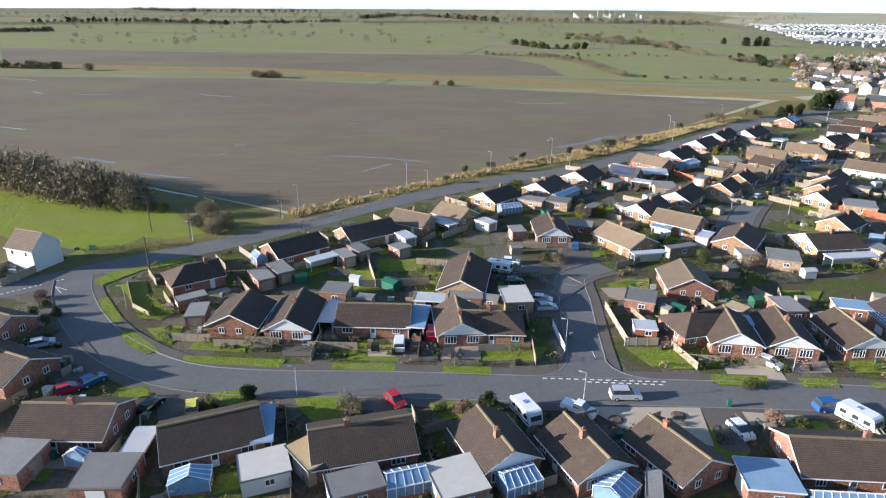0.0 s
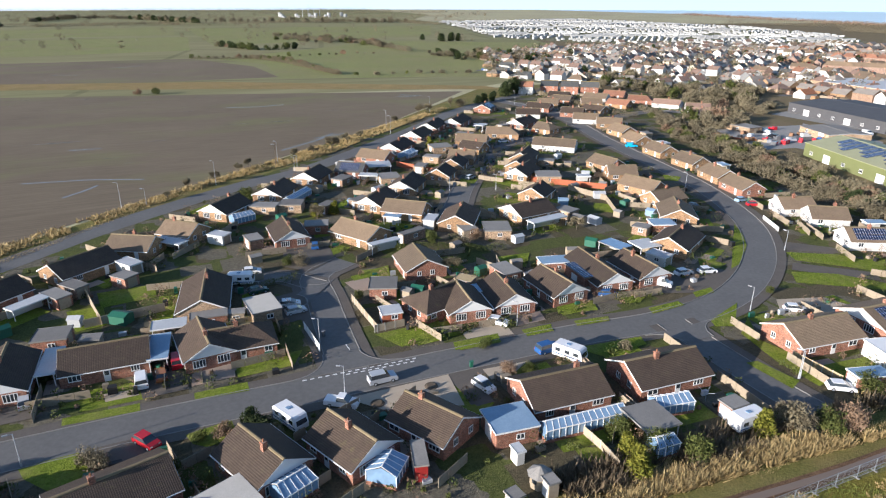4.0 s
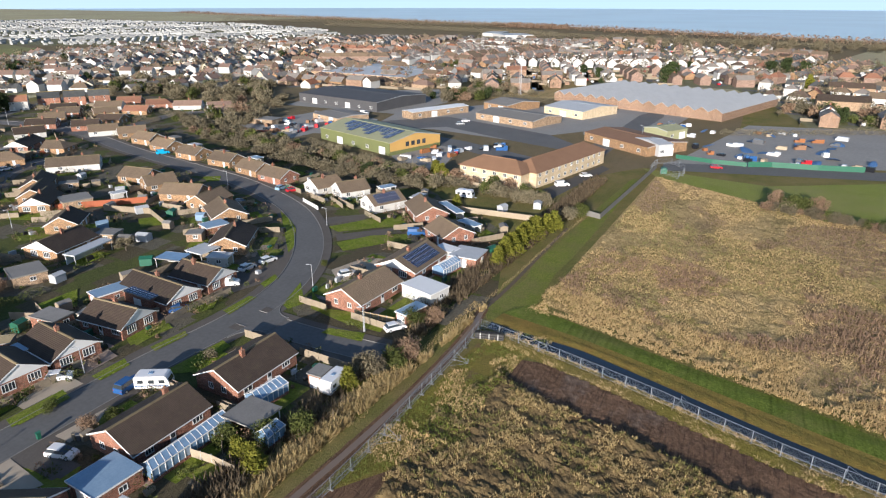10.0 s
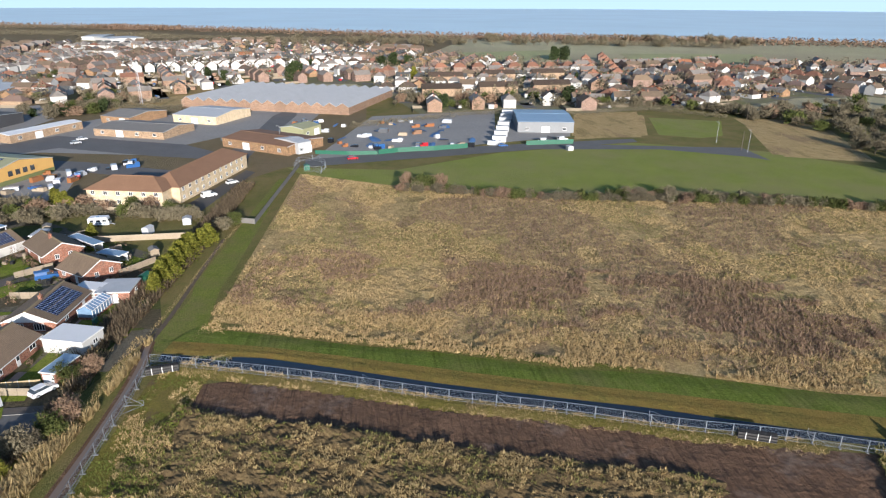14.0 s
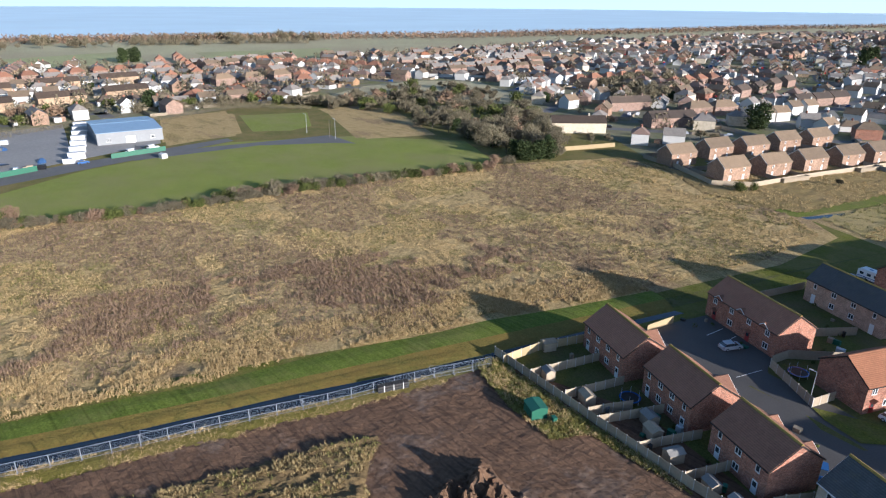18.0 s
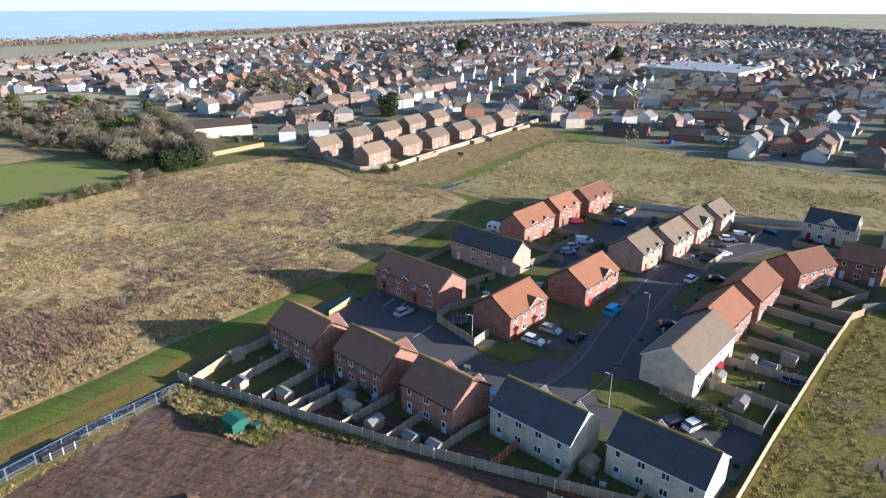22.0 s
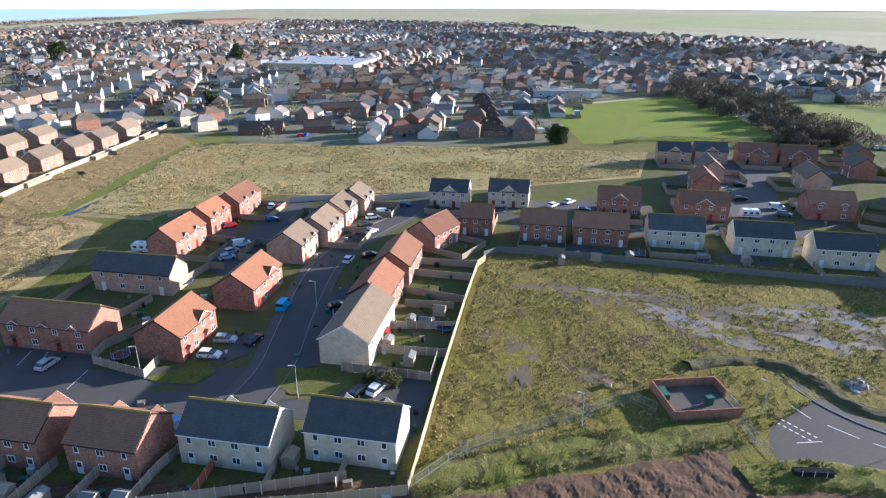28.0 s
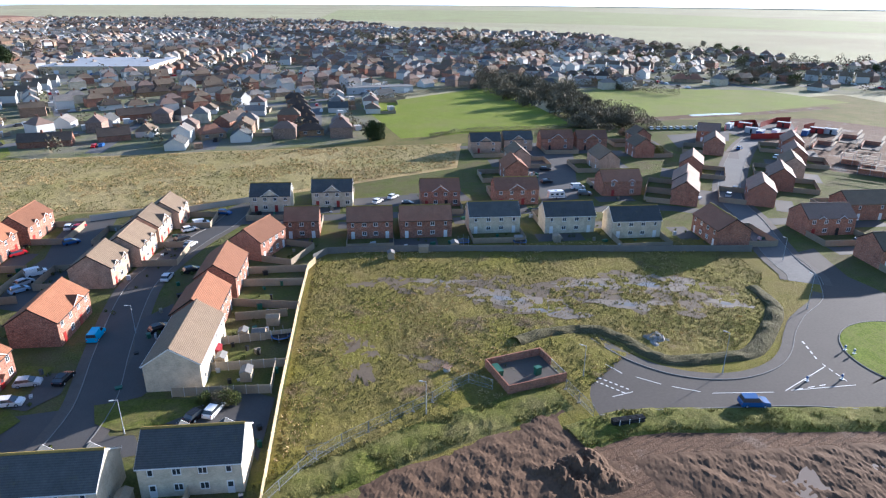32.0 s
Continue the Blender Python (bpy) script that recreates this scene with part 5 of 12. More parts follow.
flat("lawn", [(97.5, 73.5), (94.0, 68.7), (92.3, 66.0), (93.6, 59.4), (91.8, 52.2), (88.6, 51.9), (88.8, 60.0), (91.1, 69.3)], 0.1360, LAWN, "clipped green lawn or verge by the road", "lawn")
flat("lawn", [(114.4, 48.9), (116.0, 42.9), (107.7, 43.3), (109.3, 46.5)], 0.1366, LAWN, "clipped green lawn or verge by the road", "lawn")
flat("lawn", [(40.0, 96.7), (43.5, 96.3), (41.8, 89.1), (36.4, 88.9)], 0.1372, LAWN, "clipped green lawn or verge by the road", "lawn")
flat("lawn", [(43.2, 95.1), (45.9, 95.4), (45.7, 89.6), (42.7, 89.6)], 0.1378, LAWN, "clipped green lawn or verge by the road", "lawn")
flat("lawn", [(42.4, 86.7), (50.9, 86.3), (50.2, 84.1), (42.5, 84.5)], 0.1384, LAWN, "clipped green lawn or verge by the road", "lawn")
flat("lawn", [(55.9, 86.3), (61.5, 85.8), (60.9, 83.8), (55.5, 84.5)], 0.1390, LAWN, "clipped green lawn or verge by the road", "lawn")
flat("lawn", [(67.0, 92.3), (75.1, 91.6), (73.5, 87.5), (65.4, 89.1)], 0.1396, LAWN, "clipped green lawn or verge by the road", "lawn")
flat("lawn", [(66.5, 85.6), (73.6, 84.6), (72.6, 82.9), (65.9, 83.7)], 0.1402, LAWN, "clipped green lawn or verge by the road", "lawn")
flat("lawn", [(83.4, 93.4), (86.8, 89.0), (83.0, 86.8), (79.8, 88.1)], 0.1408, LAWN, "clipped green lawn or verge by the road", "lawn")
flat("lawn", [(82.9, 84.2), (90.4, 84.2), (90.4, 82.4), (82.0, 81.9)], 0.1414, LAWN, "clipped green lawn or verge by the road", "lawn")
flat("lawn", [(96.2, 86.2), (101.5, 86.6), (100.2, 84.4), (95.0, 84.1)], 0.1180, LAWN, "clipped green lawn or verge by the road", "lawn")
flat("lawn", [(62.9, 77.0), (73.9, 75.8), (73.0, 73.2), (63.4, 73.1), (61.8, 75.6)], 0.1186, LAWN, "clipped green lawn or verge by the road", "lawn")
flat("lawn", [(90.0, 75.4), (100.6, 78.9), (92.4, 71.7), (89.0, 73.2)], 0.1192, LAWN, "clipped green lawn or verge by the road", "lawn")
flat("lawn", [(45.1, 55.5), (48.6, 53.7), (47.9, 50.1), (44.8, 51.6)], 0.1198, LAWN, "clipped green lawn or verge by the road", "lawn")
flat("lawn", [(111.3, 100.2), (114.6, 94.8), (111.2, 93.6), (106.5, 94.3)], 0.1204, LAWN, "clipped green lawn or verge by the road", "lawn")
flat("lawn", [(116.0, 146.3), (119.7, 142.1), (115.2, 135.5), (111.3, 139.7)], 0.1210, LAWN, "clipped green lawn or verge by the road", "lawn")
flat("lawn", [(98.1, 153.5), (107.2, 154.2), (109.7, 149.4), (102.3, 147.7)], 0.1216, LAWN, "clipped green lawn or verge by the road", "lawn")
flat("lawn", [(157.7, 163.4), (161.4, 158.6), (156.1, 154.5), (153.4, 157.4)], 0.1222, LAWN, "clipped green lawn or verge by the road", "lawn")
flat("lawn", [(91.7, 162.6), (97.3, 158.5), (96.2, 153.6), (90.1, 158.0)], 0.1228, LAWN, "clipped green lawn or verge by the road", "lawn")
flat("lawn", [(150.4, 105.6), (156.8, 103.6), (150.8, 100.1), (148.2, 102.0)], 0.1234, LAWN, "clipped green lawn or verge by the road", "lawn")
flat("lawn", [(21.6, -103.8), (12.0, -107.2), (10.0, -103.0), (13.4, -99.8), (18.9, -101.7)], 0.1240, ROUGH_LAWN, "clipped green lawn or verge by the road", "lawn")
flat("lawn", [(0.1, -102.0), (-5.8, -100.6), (-15.4, -95.5), (-15.5, -92.9), (-8.7, -91.6), (-2.4, -93.1), (0.3, -96.7)], 0.1246, ROUGH_LAWN, "clipped green lawn or verge by the road", "lawn")
flat("lawn", [(11.8, -117.8), (9.3, -120.5), (5.2, -117.6), (7.2, -115.0), (11.1, -115.8)], 0.1252, ROUGH_LAWN, "clipped green lawn or verge by the road", "lawn")
flat("lawn", [(12.7, -78.4), (11.3, -79.5), (6.5, -75.2), (7.3, -72.1), (10.6, -72.3)], 0.1258, ROUGH_LAWN, "clipped green lawn or verge by the road", "lawn")
flat("lawn", [(-59.5, -139.7), (-71.1, -140.3), (-69.2, -135.9), (-59.6, -136.2)], 0.1264, ROUGH_LAWN, "clipped green lawn or verge by the road", "lawn")
flat("lawn", [(-90.2, -133.1), (-100.6, -129.3), (-99.0, -126.9), (-88.1, -129.3)], 0.1270, ROUGH_LAWN, "clipped green lawn or verge by the road", "lawn")
flat("drive", [(-12.6, 94.8), (-8.1, 94.3), (-7.7, 92.4), (-12.3, 92.4)], 0.1119, GRAVEL, "tan gravel front garden", "drive")
flat("drive", [(0.2, 96.1), (6.6, 96.7), (6.3, 91.7), (-0.3, 91.6)], 0.1119, PAVERS, "block-paved drive before a white gable", "drive")
flat("drive", [(57.2, 93.9), (63.6, 94.5), (62.0, 88.2), (55.9, 88.1)], 0.1080, PAVERS, "pale block-paved drive", "drive")
flat("drive", [(32.3, 120.0), (37.8, 120.9), (37.1, 114.5), (33.4, 114.4)], 0.1080, PAVERS, "pale paved parking corner", "drive")
flat("gravel_garden", [(20.8, 78.6), (37.4, 78.5), (36.1, 69.8), (33.6, 70.8), (29.5, 72.2), (27.2, 70.8), (22.3, 76.6)], 0.1445, GRAVEL, "tan gravel front garden with round beds", "gravel garden")
flat("drive", [(37.6, 77.9), (41.3, 77.8), (39.8, 68.9), (37.0, 69.6)], 0.1132, PAVING, "dark worn drive with a parked white van", "drive")
flat("gravel_garden", [(43.1, 77.6), (51.1, 76.8), (48.0, 75.0), (43.0, 74.4)], 0.1145, GRAVEL, "strip of tan gravel along the pavement", "gravel garden")
flat("drive", [(-8.2, 98.5), (-1.3, 98.6), (-0.7, 91.1), (-7.2, 91.0)], 0.1119, PAVING, "worn drive beside the bungalow", "drive")
flat("drive", [(-27.8, 98.3), (-22.0, 98.7), (-20.3, 92.3), (-26.4, 92.2)], 0.1119, PAVING, "worn drive beside the bungalow", "drive")
flat("drive", [(-43.3, 82.5), (-37.3, 82.5), (-36.5, 74.9), (-39.7, 74.8)], 0.1119, PAVING, "worn drive with parked cars", "drive")
flat("drive", [(-13.7, 81.3), (-7.0, 81.4), (-4.1, 73.3), (-11.3, 75.1)], 0.1119, PAVING, "worn drive with a parked red car", "drive")
flat("drive", [(-67.2, 90.3), (-62.0, 97.9), (-53.6, 88.8), (-55.6, 82.4), (-63.3, 85.4)], 0.1106, PAVING, "worn drive by the corner", "drive")
flat("drive", [(16.8, 118.7), (24.0, 120.1), (22.9, 107.5), (15.9, 106.2)], 0.1132, PAVING, "parking area behind a bungalow", "drive")
flat("drive", [(36.9, 76.9), (41.0, 76.9), (40.6, 68.9), (37.7, 68.9)], 0.1080, PAVING, "worn drive with a parked white car", "drive")
flat("drive", [(24.3, 146.5), (35.7, 148.7), (34.0, 134.0), (26.7, 129.0), (22.5, 133.8)], 0.1080, PAVING, "worn drive by the garages", "drive")
flat("drive", [(45.4, 89.8), (50.8, 91.6), (53.4, 87.4), (45.1, 86.8)], 0.1080, GRAVEL, "gravel drive with a parked white car", "drive")
flat("drive", [(51.2, 96.0), (55.0, 96.2), (53.7, 85.8), (49.4, 86.5)], 0.1119, GRAVEL, "pale gravel drive", "drive")
flat("drive", [(109.0, 76.8), (118.7, 73.6), (120.0, 68.7), (109.7, 67.2), (104.0, 71.4)], 0.1106, GRAVEL, "gravel drive with a parked car", "drive")
flat("drive", [(139.0, 99.7), (147.5, 90.5), (144.3, 88.4), (134.7, 95.4)], 0.1080, PAVING, "worn shared drive", "drive")
flat("drive", [(129.0, 89.1), (140.5, 77.7), (137.7, 74.1), (125.1, 86.2)], 0.1080, PAVING, "worn shared drive", "drive")
flat("drive", [(90.3, 98.4), (102.3, 96.0), (109.3, 95.4), (112.3, 91.0), (96.6, 85.9), (86.1, 89.9)], 0.1080, PAVING, "drive with parked white vehicles", "drive")
flat("drive", [(72.5, 99.9), (80.3, 94.2), (79.5, 87.7), (71.2, 92.1)], 0.1119, PAVING, "worn drive with a parked blue car", "drive")
flat("drive", [(155.1, 262.6), (172.0, 269.2), (170.3, 251.6), (152.7, 239.0)], 0.1119, PAVING, "worn turning area", "drive")
flat("road", [(44.0, -102.2), (33.0, -102.4), (21.8, -101.3), (18.4, -98.9), (12.6, -98.4), (9.3, -102.5), (3.5, -103.5), (1.0, -100.5), (-1.5, -92.4), (-4.6, -91.0), (-5.2, -86.0), (4.0, -87.5), (20.0, -91.0), (34.0, -96.5), (46.0, -100.2)], 0.0425, TARMAC, "dark tarmac lane in front of the new houses", "road")
flat("parking_court", [(54.0, -103.5), (48.3, -121.1), (31.9, -115.7), (31.3, -110.4), (28.5, -104.5), (33.4, -99.9), (44.4, -102.5)], 0.0440, TARMAC, "dark tarmac parking court", "parking court")
flat("parking_court", [(16.7, -150.4), (11.2, -169.0), (7.0, -175.6), (4.4, -191.2), (-0.6, -206.0), (-11.5, -201.7), (-4.1, -174.5), (4.7, -157.6), (9.3, -143.3)], 0.0410, TARMAC, "dark tarmac parking court with cars", "parking court")
flat("drive", [(-1.7, -101.4), (-7.1, -115.8), (-8.7, -128.9), (-16.6, -134.1), (-9.9, -104.5), (-6.7, -100.9)], 0.1145, TARMAC, "dark drives beside the road", "drive")
flat("drive", [(-8.7, -91.8), (-20.2, -96.7), (-25.3, -90.1), (-18.9, -76.4), (-18.4, -84.6)], 0.1132, TARMAC, "dark drive with two parked cars", "drive")
flat("drive", [(13.5, -109.0), (9.0, -110.6), (6.7, -116.1), (2.8, -114.5), (4.6, -108.1), (9.5, -105.5)], 0.1145, TARMAC, "dark drives with parked cars", "drive")
flat("parking_court", [(-35.6, -190.1), (-46.1, -198.2), (-55.8, -185.1), (-61.4, -180.1), (-52.5, -172.1), (-40.5, -178.4)], 0.0430, TARMAC, "dark tarmac turning head", "parking court")
flat("parking_court", [(-77.5, -185.9), (-113.0, -176.6), (-110.7, -166.2), (-75.3, -174.9)], 0.0400, TARMAC, "tarmac lane court with parked cars", "parking court")
flat("parking_court", [(-170.6, -223.2), (-198.1, -220.5), (-142.1, -151.2), (-128.7, -152.5), (-148.4, -188.0)], 0.0440, TARMAC, "pale tarmac court between houses", "parking court")
flat("road", [(-74.1, -78.4), (-77.1, -80.2), (-83.2, -80.0), (-83.1, -77.3), (-83.3, -74.9), (-83.7, -72.4), (-84.1, -69.9), (-85.2, -67.0), (-86.5, -64.4), (-88.1, -62.1), (-90.2, -60.3), (-92.5, -58.6), (-95.2, -57.3), (-97.7, -56.5), (-100.8, -56.0), (-103.9, -55.9), (-106.9, -56.3), (-109.8, -57.2), (-113.0, -58.5), (-116.3, -60.3), (-119.7, -62.2), (-123.8, -64.1), (-128.0, -65.6), (-132.6, -66.6), (-136.3, -67.6), (-141.8, -70.2), (-147.3, -74.1), (-152.7, -79.3), (-157.7, -88.2), (-166.6, -87.7), (-156.0, -72.9), (-154.2, -63.4), (-108.4, -39.6), (-103.6, -43.0), (-97.9, -46.9), (-88.1, -52.0), (-75.7, -58.0), (-68.0, -60.9), (-68.7, -63.2), (-70.4, -65.9), (-72.8, -68.3), (-74.6, -71.2), (-75.8, -74.3)], 0.0310, WORN_ASPHALT, "grey asphalt approach to the roundabout", "road")
flat("parking_court", [(-247.0, -209.8), (-282.9, -203.2), (-262.3, -187.3), (-230.4, -188.5)], 0.0400, TARMAC, "distant court full of parked cars", "parking court")
flat("yard", [(-294.4, -213.8), (-335.1, -205.0), (-305.4, -181.9), (-271.6, -182.4), (-278.1, -199.4)], 0.0440, TARMAC, "distant site compound behind red hoardings", "yard")

# roundabout: grass island, ring road and markings
RB = Vector((-132, -45, 0))
ring_line = [RB + Vector((math.cos(a / 30 * math.pi), math.sin(a / 30 * math.pi), 0)) * 18.4 for a in range(61)]
ribbon("road", ring_line, 4.6, -4.6, 0.034, WORN_ASPHALT, "pale worn asphalt ring of the roundabout", "road")
ribbon("kerb", ring_line, 4.75, 4.6, 0.15, KERB, "pale kerb round the roundabout island", "kerb", thick=0.14)
flat("traffic_island", [(RB.x + math.cos(a / 16 * math.pi) * 13.6, RB.y + math.sin(a / 16 * math.pi) * 13.6) for a in range(32)], 0.12, LAWN, "round grass island of the roundabout", "traffic island", thick=0.12)


def dashes(a, b, n, w, gap=0.45, z=0.062):
    """Painted road dashes from a to b, each one flat strip of the road."""
    a, b = Vector((*a, z)), Vector((*b, z))
    for i in range(n):
        p, q = a.lerp(b, i / n), a.lerp(b, (i + 1 - gap) / n)
        s = (q - p).normalized().cross(Vector((0, 0, 1))) * w / 2
        lone("road_marking", Shape().face(p - s, p + s, q + s, q - s), LINE, "worn white road marking", "road marking", kind="structure")


dashes((15.7, 86.2), (35.2, 85.3), 16, 0.28)
dashes((22.5, 85.2), (34.5, 84.5), 10, 0.28)
dashes((-88.0, 115.4), (-79.1, 123.3), 12, 0.28)
dashes((26.2, 91.4), (26.0, 88.0), 1, 0.15, 0.0)
dashes((26.2, 91.4), (27.4, 88.6), 1, 0.15, 0.0)
dashes((26.0, 88.0), (27.4, 88.6), 1, 0.15, 0.0)
dashes((-79.2, 119.3), (-76.0, 117.7), 1, 0.15, 0.0)
dashes((-79.2, 119.3), (-76.2, 116.1), 1, 0.15, 0.0)
dashes((25.2, 94.6), (25.4, 89.6), 1, 0.15, 0.0)
dashes((-79.0, -79.2), (-78.8, -74.4), 1, 0.15, 0.0)
dashes((-79.1, -72.5), (-79.7, -68.0), 1, 0.15, 0.0)
dashes((-80.9, -66.1), (-83.0, -62.4), 1, 0.15, 0.0)
dashes((-84.1, -61.0), (-87.0, -57.6), 1, 0.15, 0.0)
dashes((-88.3, -56.4), (-97.5, -51.6), 1, 0.15, 0.0)
dashes((-74.4, -70.9), (-77.3, -63.5), 8, 0.25)
dashes((-73.3, -70.3), (-75.9, -63.1), 8, 0.25)
dashes((-73.3, -63.7), (-77.2, -63.1), 1, 0.15, 0.0)
dashes((-101.6, -50.2), (-108.2, -48.4), 3, 0.2)
dashes((-117.7, -59.5), (-113.4, -53.8), 4, 0.3)
dashes((-113.1, -52.9), (-111.2, -46.8), 4, 0.2)
dashes((-99.6, -50.9), (-112.6, -52.1), 1, 0.15, 0.0)
dashes((-100.5, -50.5), (-111.6, -46.1), 1, 0.15, 0.0)
dashes((33.4, -103.2), (31.6, -108.8), 1, 0.12, 0.0)
dashes((40.5, -111.8), (40.2, -117.2), 1, 0.12, 0.0)
dashes((44.0, -113.2), (43.3, -118.2), 1, 0.12, 0.0)

# ---------------- bungalows of the old estate ----------------
bungalow(-49.7, 72.3, -1, 12.4, 9, "r", "k")
bungalow(-30.2, 69.7, 23, 12.3, 9, "r", "k")
bungalow(-10.4, 68.4, 15, 13.0, 9, "r", "k")
bungalow(6.7, 67.7, -67, 9.9, 8, "r", "k", white=2)
bungalow(18.0, 66.3, -67, 9.6, 8, "r", "k", white=2)
bungalow(29.5, 66.2, -62, 9.8, 8, "r", "k")
bungalow(49.7, 65.8, -4, 12.6, 9, "r", "k")
bungalow(67.1, 63.9, -4, 13.0, 9, "r", "k")
bungalow(-51.2, 121.0, 35, 10.3, 8, "r", "k", hip=1)
bungalow(-36.2, 103.5, -94, 10.2, 9, "r", "k")
bungalow(-26.4, 103.1, -92, 12.3, 8, "r", "k", white=2)
bungalow(-12.1, 103.0, -2, 12.8, 8.5, "r", "k")
bungalow(8.8, 100.4, -2, 10.3, 8, "r", "k", hip=2)
bungalow(2.8, 101.1, -85, 10.6, 8, "r", "k", white=2)
bungalow(4.6, 120.8, -99, 14.9, 9, "b", "k")
bungalow(-34.0, 137.0, 40, 12.3, 9, "r", "k")
bungalow(-18.6, 147.7, 35, 13.2, 9, "y", "k")
bungalow(-7.8, 156.6, -31, 10.7, 8, "y", "n")
bungalow(3.2, 162.6, -43, 9.5, 8, "y", "n")
bungalow(15.3, 178.6, 46, 11.9, 9, "y", "k", white=1)
bungalow(31.1, 189.9, 54, 12.2, 9, "y", "k", white=1)
bungalow(45.5, 203.4, 52, 12.1, 9, "y", "k", white=1)
bungalow(73.5, 221.4, -49, 12.0, 8, "r", "n")
bungalow(59.8, 205.9, -36, 9.5, 8, "r", "g", solar=-1)
bungalow(86.9, 234.8, 46, 14.4, 9, "r", "k", white=1)
bungalow(103.4, 253.9, 44, 13.7, 9, "r", "k", white=1)
bungalow(117.5, 270.6, 49, 17.1, 9, "r", "k", white=1)
bungalow(133.1, 276.8, 46, 17.2, 9, "r", "k", white=1)
bungalow(159.8, 261.1, 32, 15.5, 9, "r", "k", white=1)
bungalow(26.8, 150.7, -90, 12.0, 8, "r", "k", white=2)
bungalow(43.5, 144.2, -60, 12.5, 9, "y", "n")
bungalow(60.6, 156.9, -41, 11.6, 8, "y", "n")
bungalow(56.0, 168.6, 46, 12.5, 8, "y", "k", white=1)
bungalow(70.1, 181.1, 51, 13.0, 9, "y", "k", white=1)
bungalow(70.8, 144.3, -125, 12.4, 9, "y", "k")
bungalow(91.0, 142.5, 8, 12.3, 10, "y", "k", white=1)
bungalow(124.3, 200.0, 46, 13.0, 8, "y", "k")
bungalow(116.8, 189.4, 42, 12.6, 8, "y", "k")
bungalow(111.6, 180.2, 38, 12.6, 8, "y", "k", white=1)
bungalow(102.6, 156.7, 38, 9.5, 8, "y", "k")
bungalow(85.7, 189.4, 49, 9.8, 8, "y", "k")
bungalow(95.5, 200.1, 51, 9.5, 8, "y", "k")
bungalow(102.8, 208.4, -36, 9.5, 8, "y", "n")
bungalow(113.9, 221.2, -57, 9.5, 8, "y", "k")
bungalow(119.6, 233.8, -36, 12.7, 8, "y", "n")
bungalow(139.0, 242.6, -33, 14.0, 9, "y", "n", hip=2)
bungalow(162.4, 243.9, -67, 9.5, 9, "y", "n", hip=2)
bungalow(146.2, 212.8, -44, 17.0, 8, "w", "n", white=2)
bungalow(144.9, 178.3, -84, 11.4, 8, "y", "n")
bungalow(141.4, 165.8, -25, 9.5, 8, "y", "n")
bungalow(136.7, 149.7, -73, 12.3, 8, "y", "n")
bungalow(133.9, 136.9, 3, 10.6, 8, "y", "n")
bungalow(127.3, 124.7, -125, 12.2, 9, "y", "n")
bungalow(111.5, 107.6, -151, 13.0, 9, "y", "k")
bungalow(196.6, 243.2, -36, 11.5, 8, "y", "n")
bungalow(190.1, 225.8, -93, 11.5, 8, "y", "n")
bungalow(183.2, 207.6, -98, 11.5, 8, "y", "n")
bungalow(178.1, 187.8, -96, 11.5, 8, "y", "n")
bungalow(175.4, 168.9, -95, 11.5, 8, "y", "n")
bungalow(169.9, 150.9, -102, 11.5, 8, "y", "n")
bungalow(165.4, 137.0, -101, 11.5, 8, "r", "n")
bungalow(161.9, 116.0, -22, 9.5, 8, "w", "n", white=1)
bungalow(161.8, 105.8, -33, 9.5, 8, "w", "n", white=1)
bungalow(154.8, 90.1, -28, 10.6, 8, "w", "n", white=1, solar=-1)
bungalow(153.3, 75.1, -137, 12.7, 9, "r", "n")
bungalow(139.4, 61.5, -126, 9.5, 9, "r", "n")
bungalow(118.2, 61.0, -4, 13.7, 10, "r", "n", white=1, solar=-1)
bungalow(100.2, 62.4, -7, 13.5, 9, "r", "n")
bungalow(49.5, 119.9, -95, 10.2, 9, "r", "n")
bungalow(45.0, 100.7, 15, 10.5, 8, "r", "k", hip=1)
bungalow(49.4, 98.0, -98, 10.2, 8, "r", "k", white=2)
bungalow(58.4, 97.5, -98, 11.0, 8, "r", "k", white=2)
bungalow(70.0, 97.3, -88, 10.7, 8, "r", "k", white=2)
bungalow(82.0, 99.9, -96, 15.4, 8, "r", "k", white=2)
bungalow(91.4, 97.3, -92, 11.1, 8, "r", "k", white=2)
bungalow(-68.7, 86.4, -23, 14.4, 9, "r", "k")
bungalow(-78.7, 99.5, -20, 10.6, 9, "r", "k")
new_house(-89.9, 131.2, -19, 7.7, 7, "w", "n")
bungalow(192.9, 298.5, -48, 13.0, 9, "r", "k", white=1)
bungalow(176.4, 283.2, -30, 12.0, 9, "w", "k", white=2)
bungalow(164.6, 308.0, 46, 12.0, 9, "r", "g", solar=-1)
bungalow(219.3, 319.0, -50, 15.0, 9, "r", "n", hip=1)
bungalow(199.6, 277.0, -44, 11.5, 9, "r", "k")
bungalow(215.6, 279.4, -70, 12.5, 9, "y", "k")
bungalow(244.1, 316.4, -55, 14.0, 9, "w", "n", white=1)
bungalow(240.4, 290.6, -62, 12.5, 9, "y", "m")
bungalow(262.1, 298.0, -50, 14.0, 9, "r", "m", hip=2)
bungalow(265.8, 280.3, -57, 15.0, 9, "w", "p")
bungalow(270.2, 262.1, -40, 12.5, 9, "w", "p")
bungalow(259.8, 247.2, -62, 12.0, 9, "w", "p", white=1)
bungalow(228.6, 300.6, -30, 11.5, 9, "y", "n")
bungalow(205.4, 309.0, -40, 11.5, 8, "y", "n")
bungalow(228.4, 332.0, -48, 12.5, 8, "r", "k")
bungalow(194.4, 258.6, -38, 12.0, 8, "w", "n", white=1)
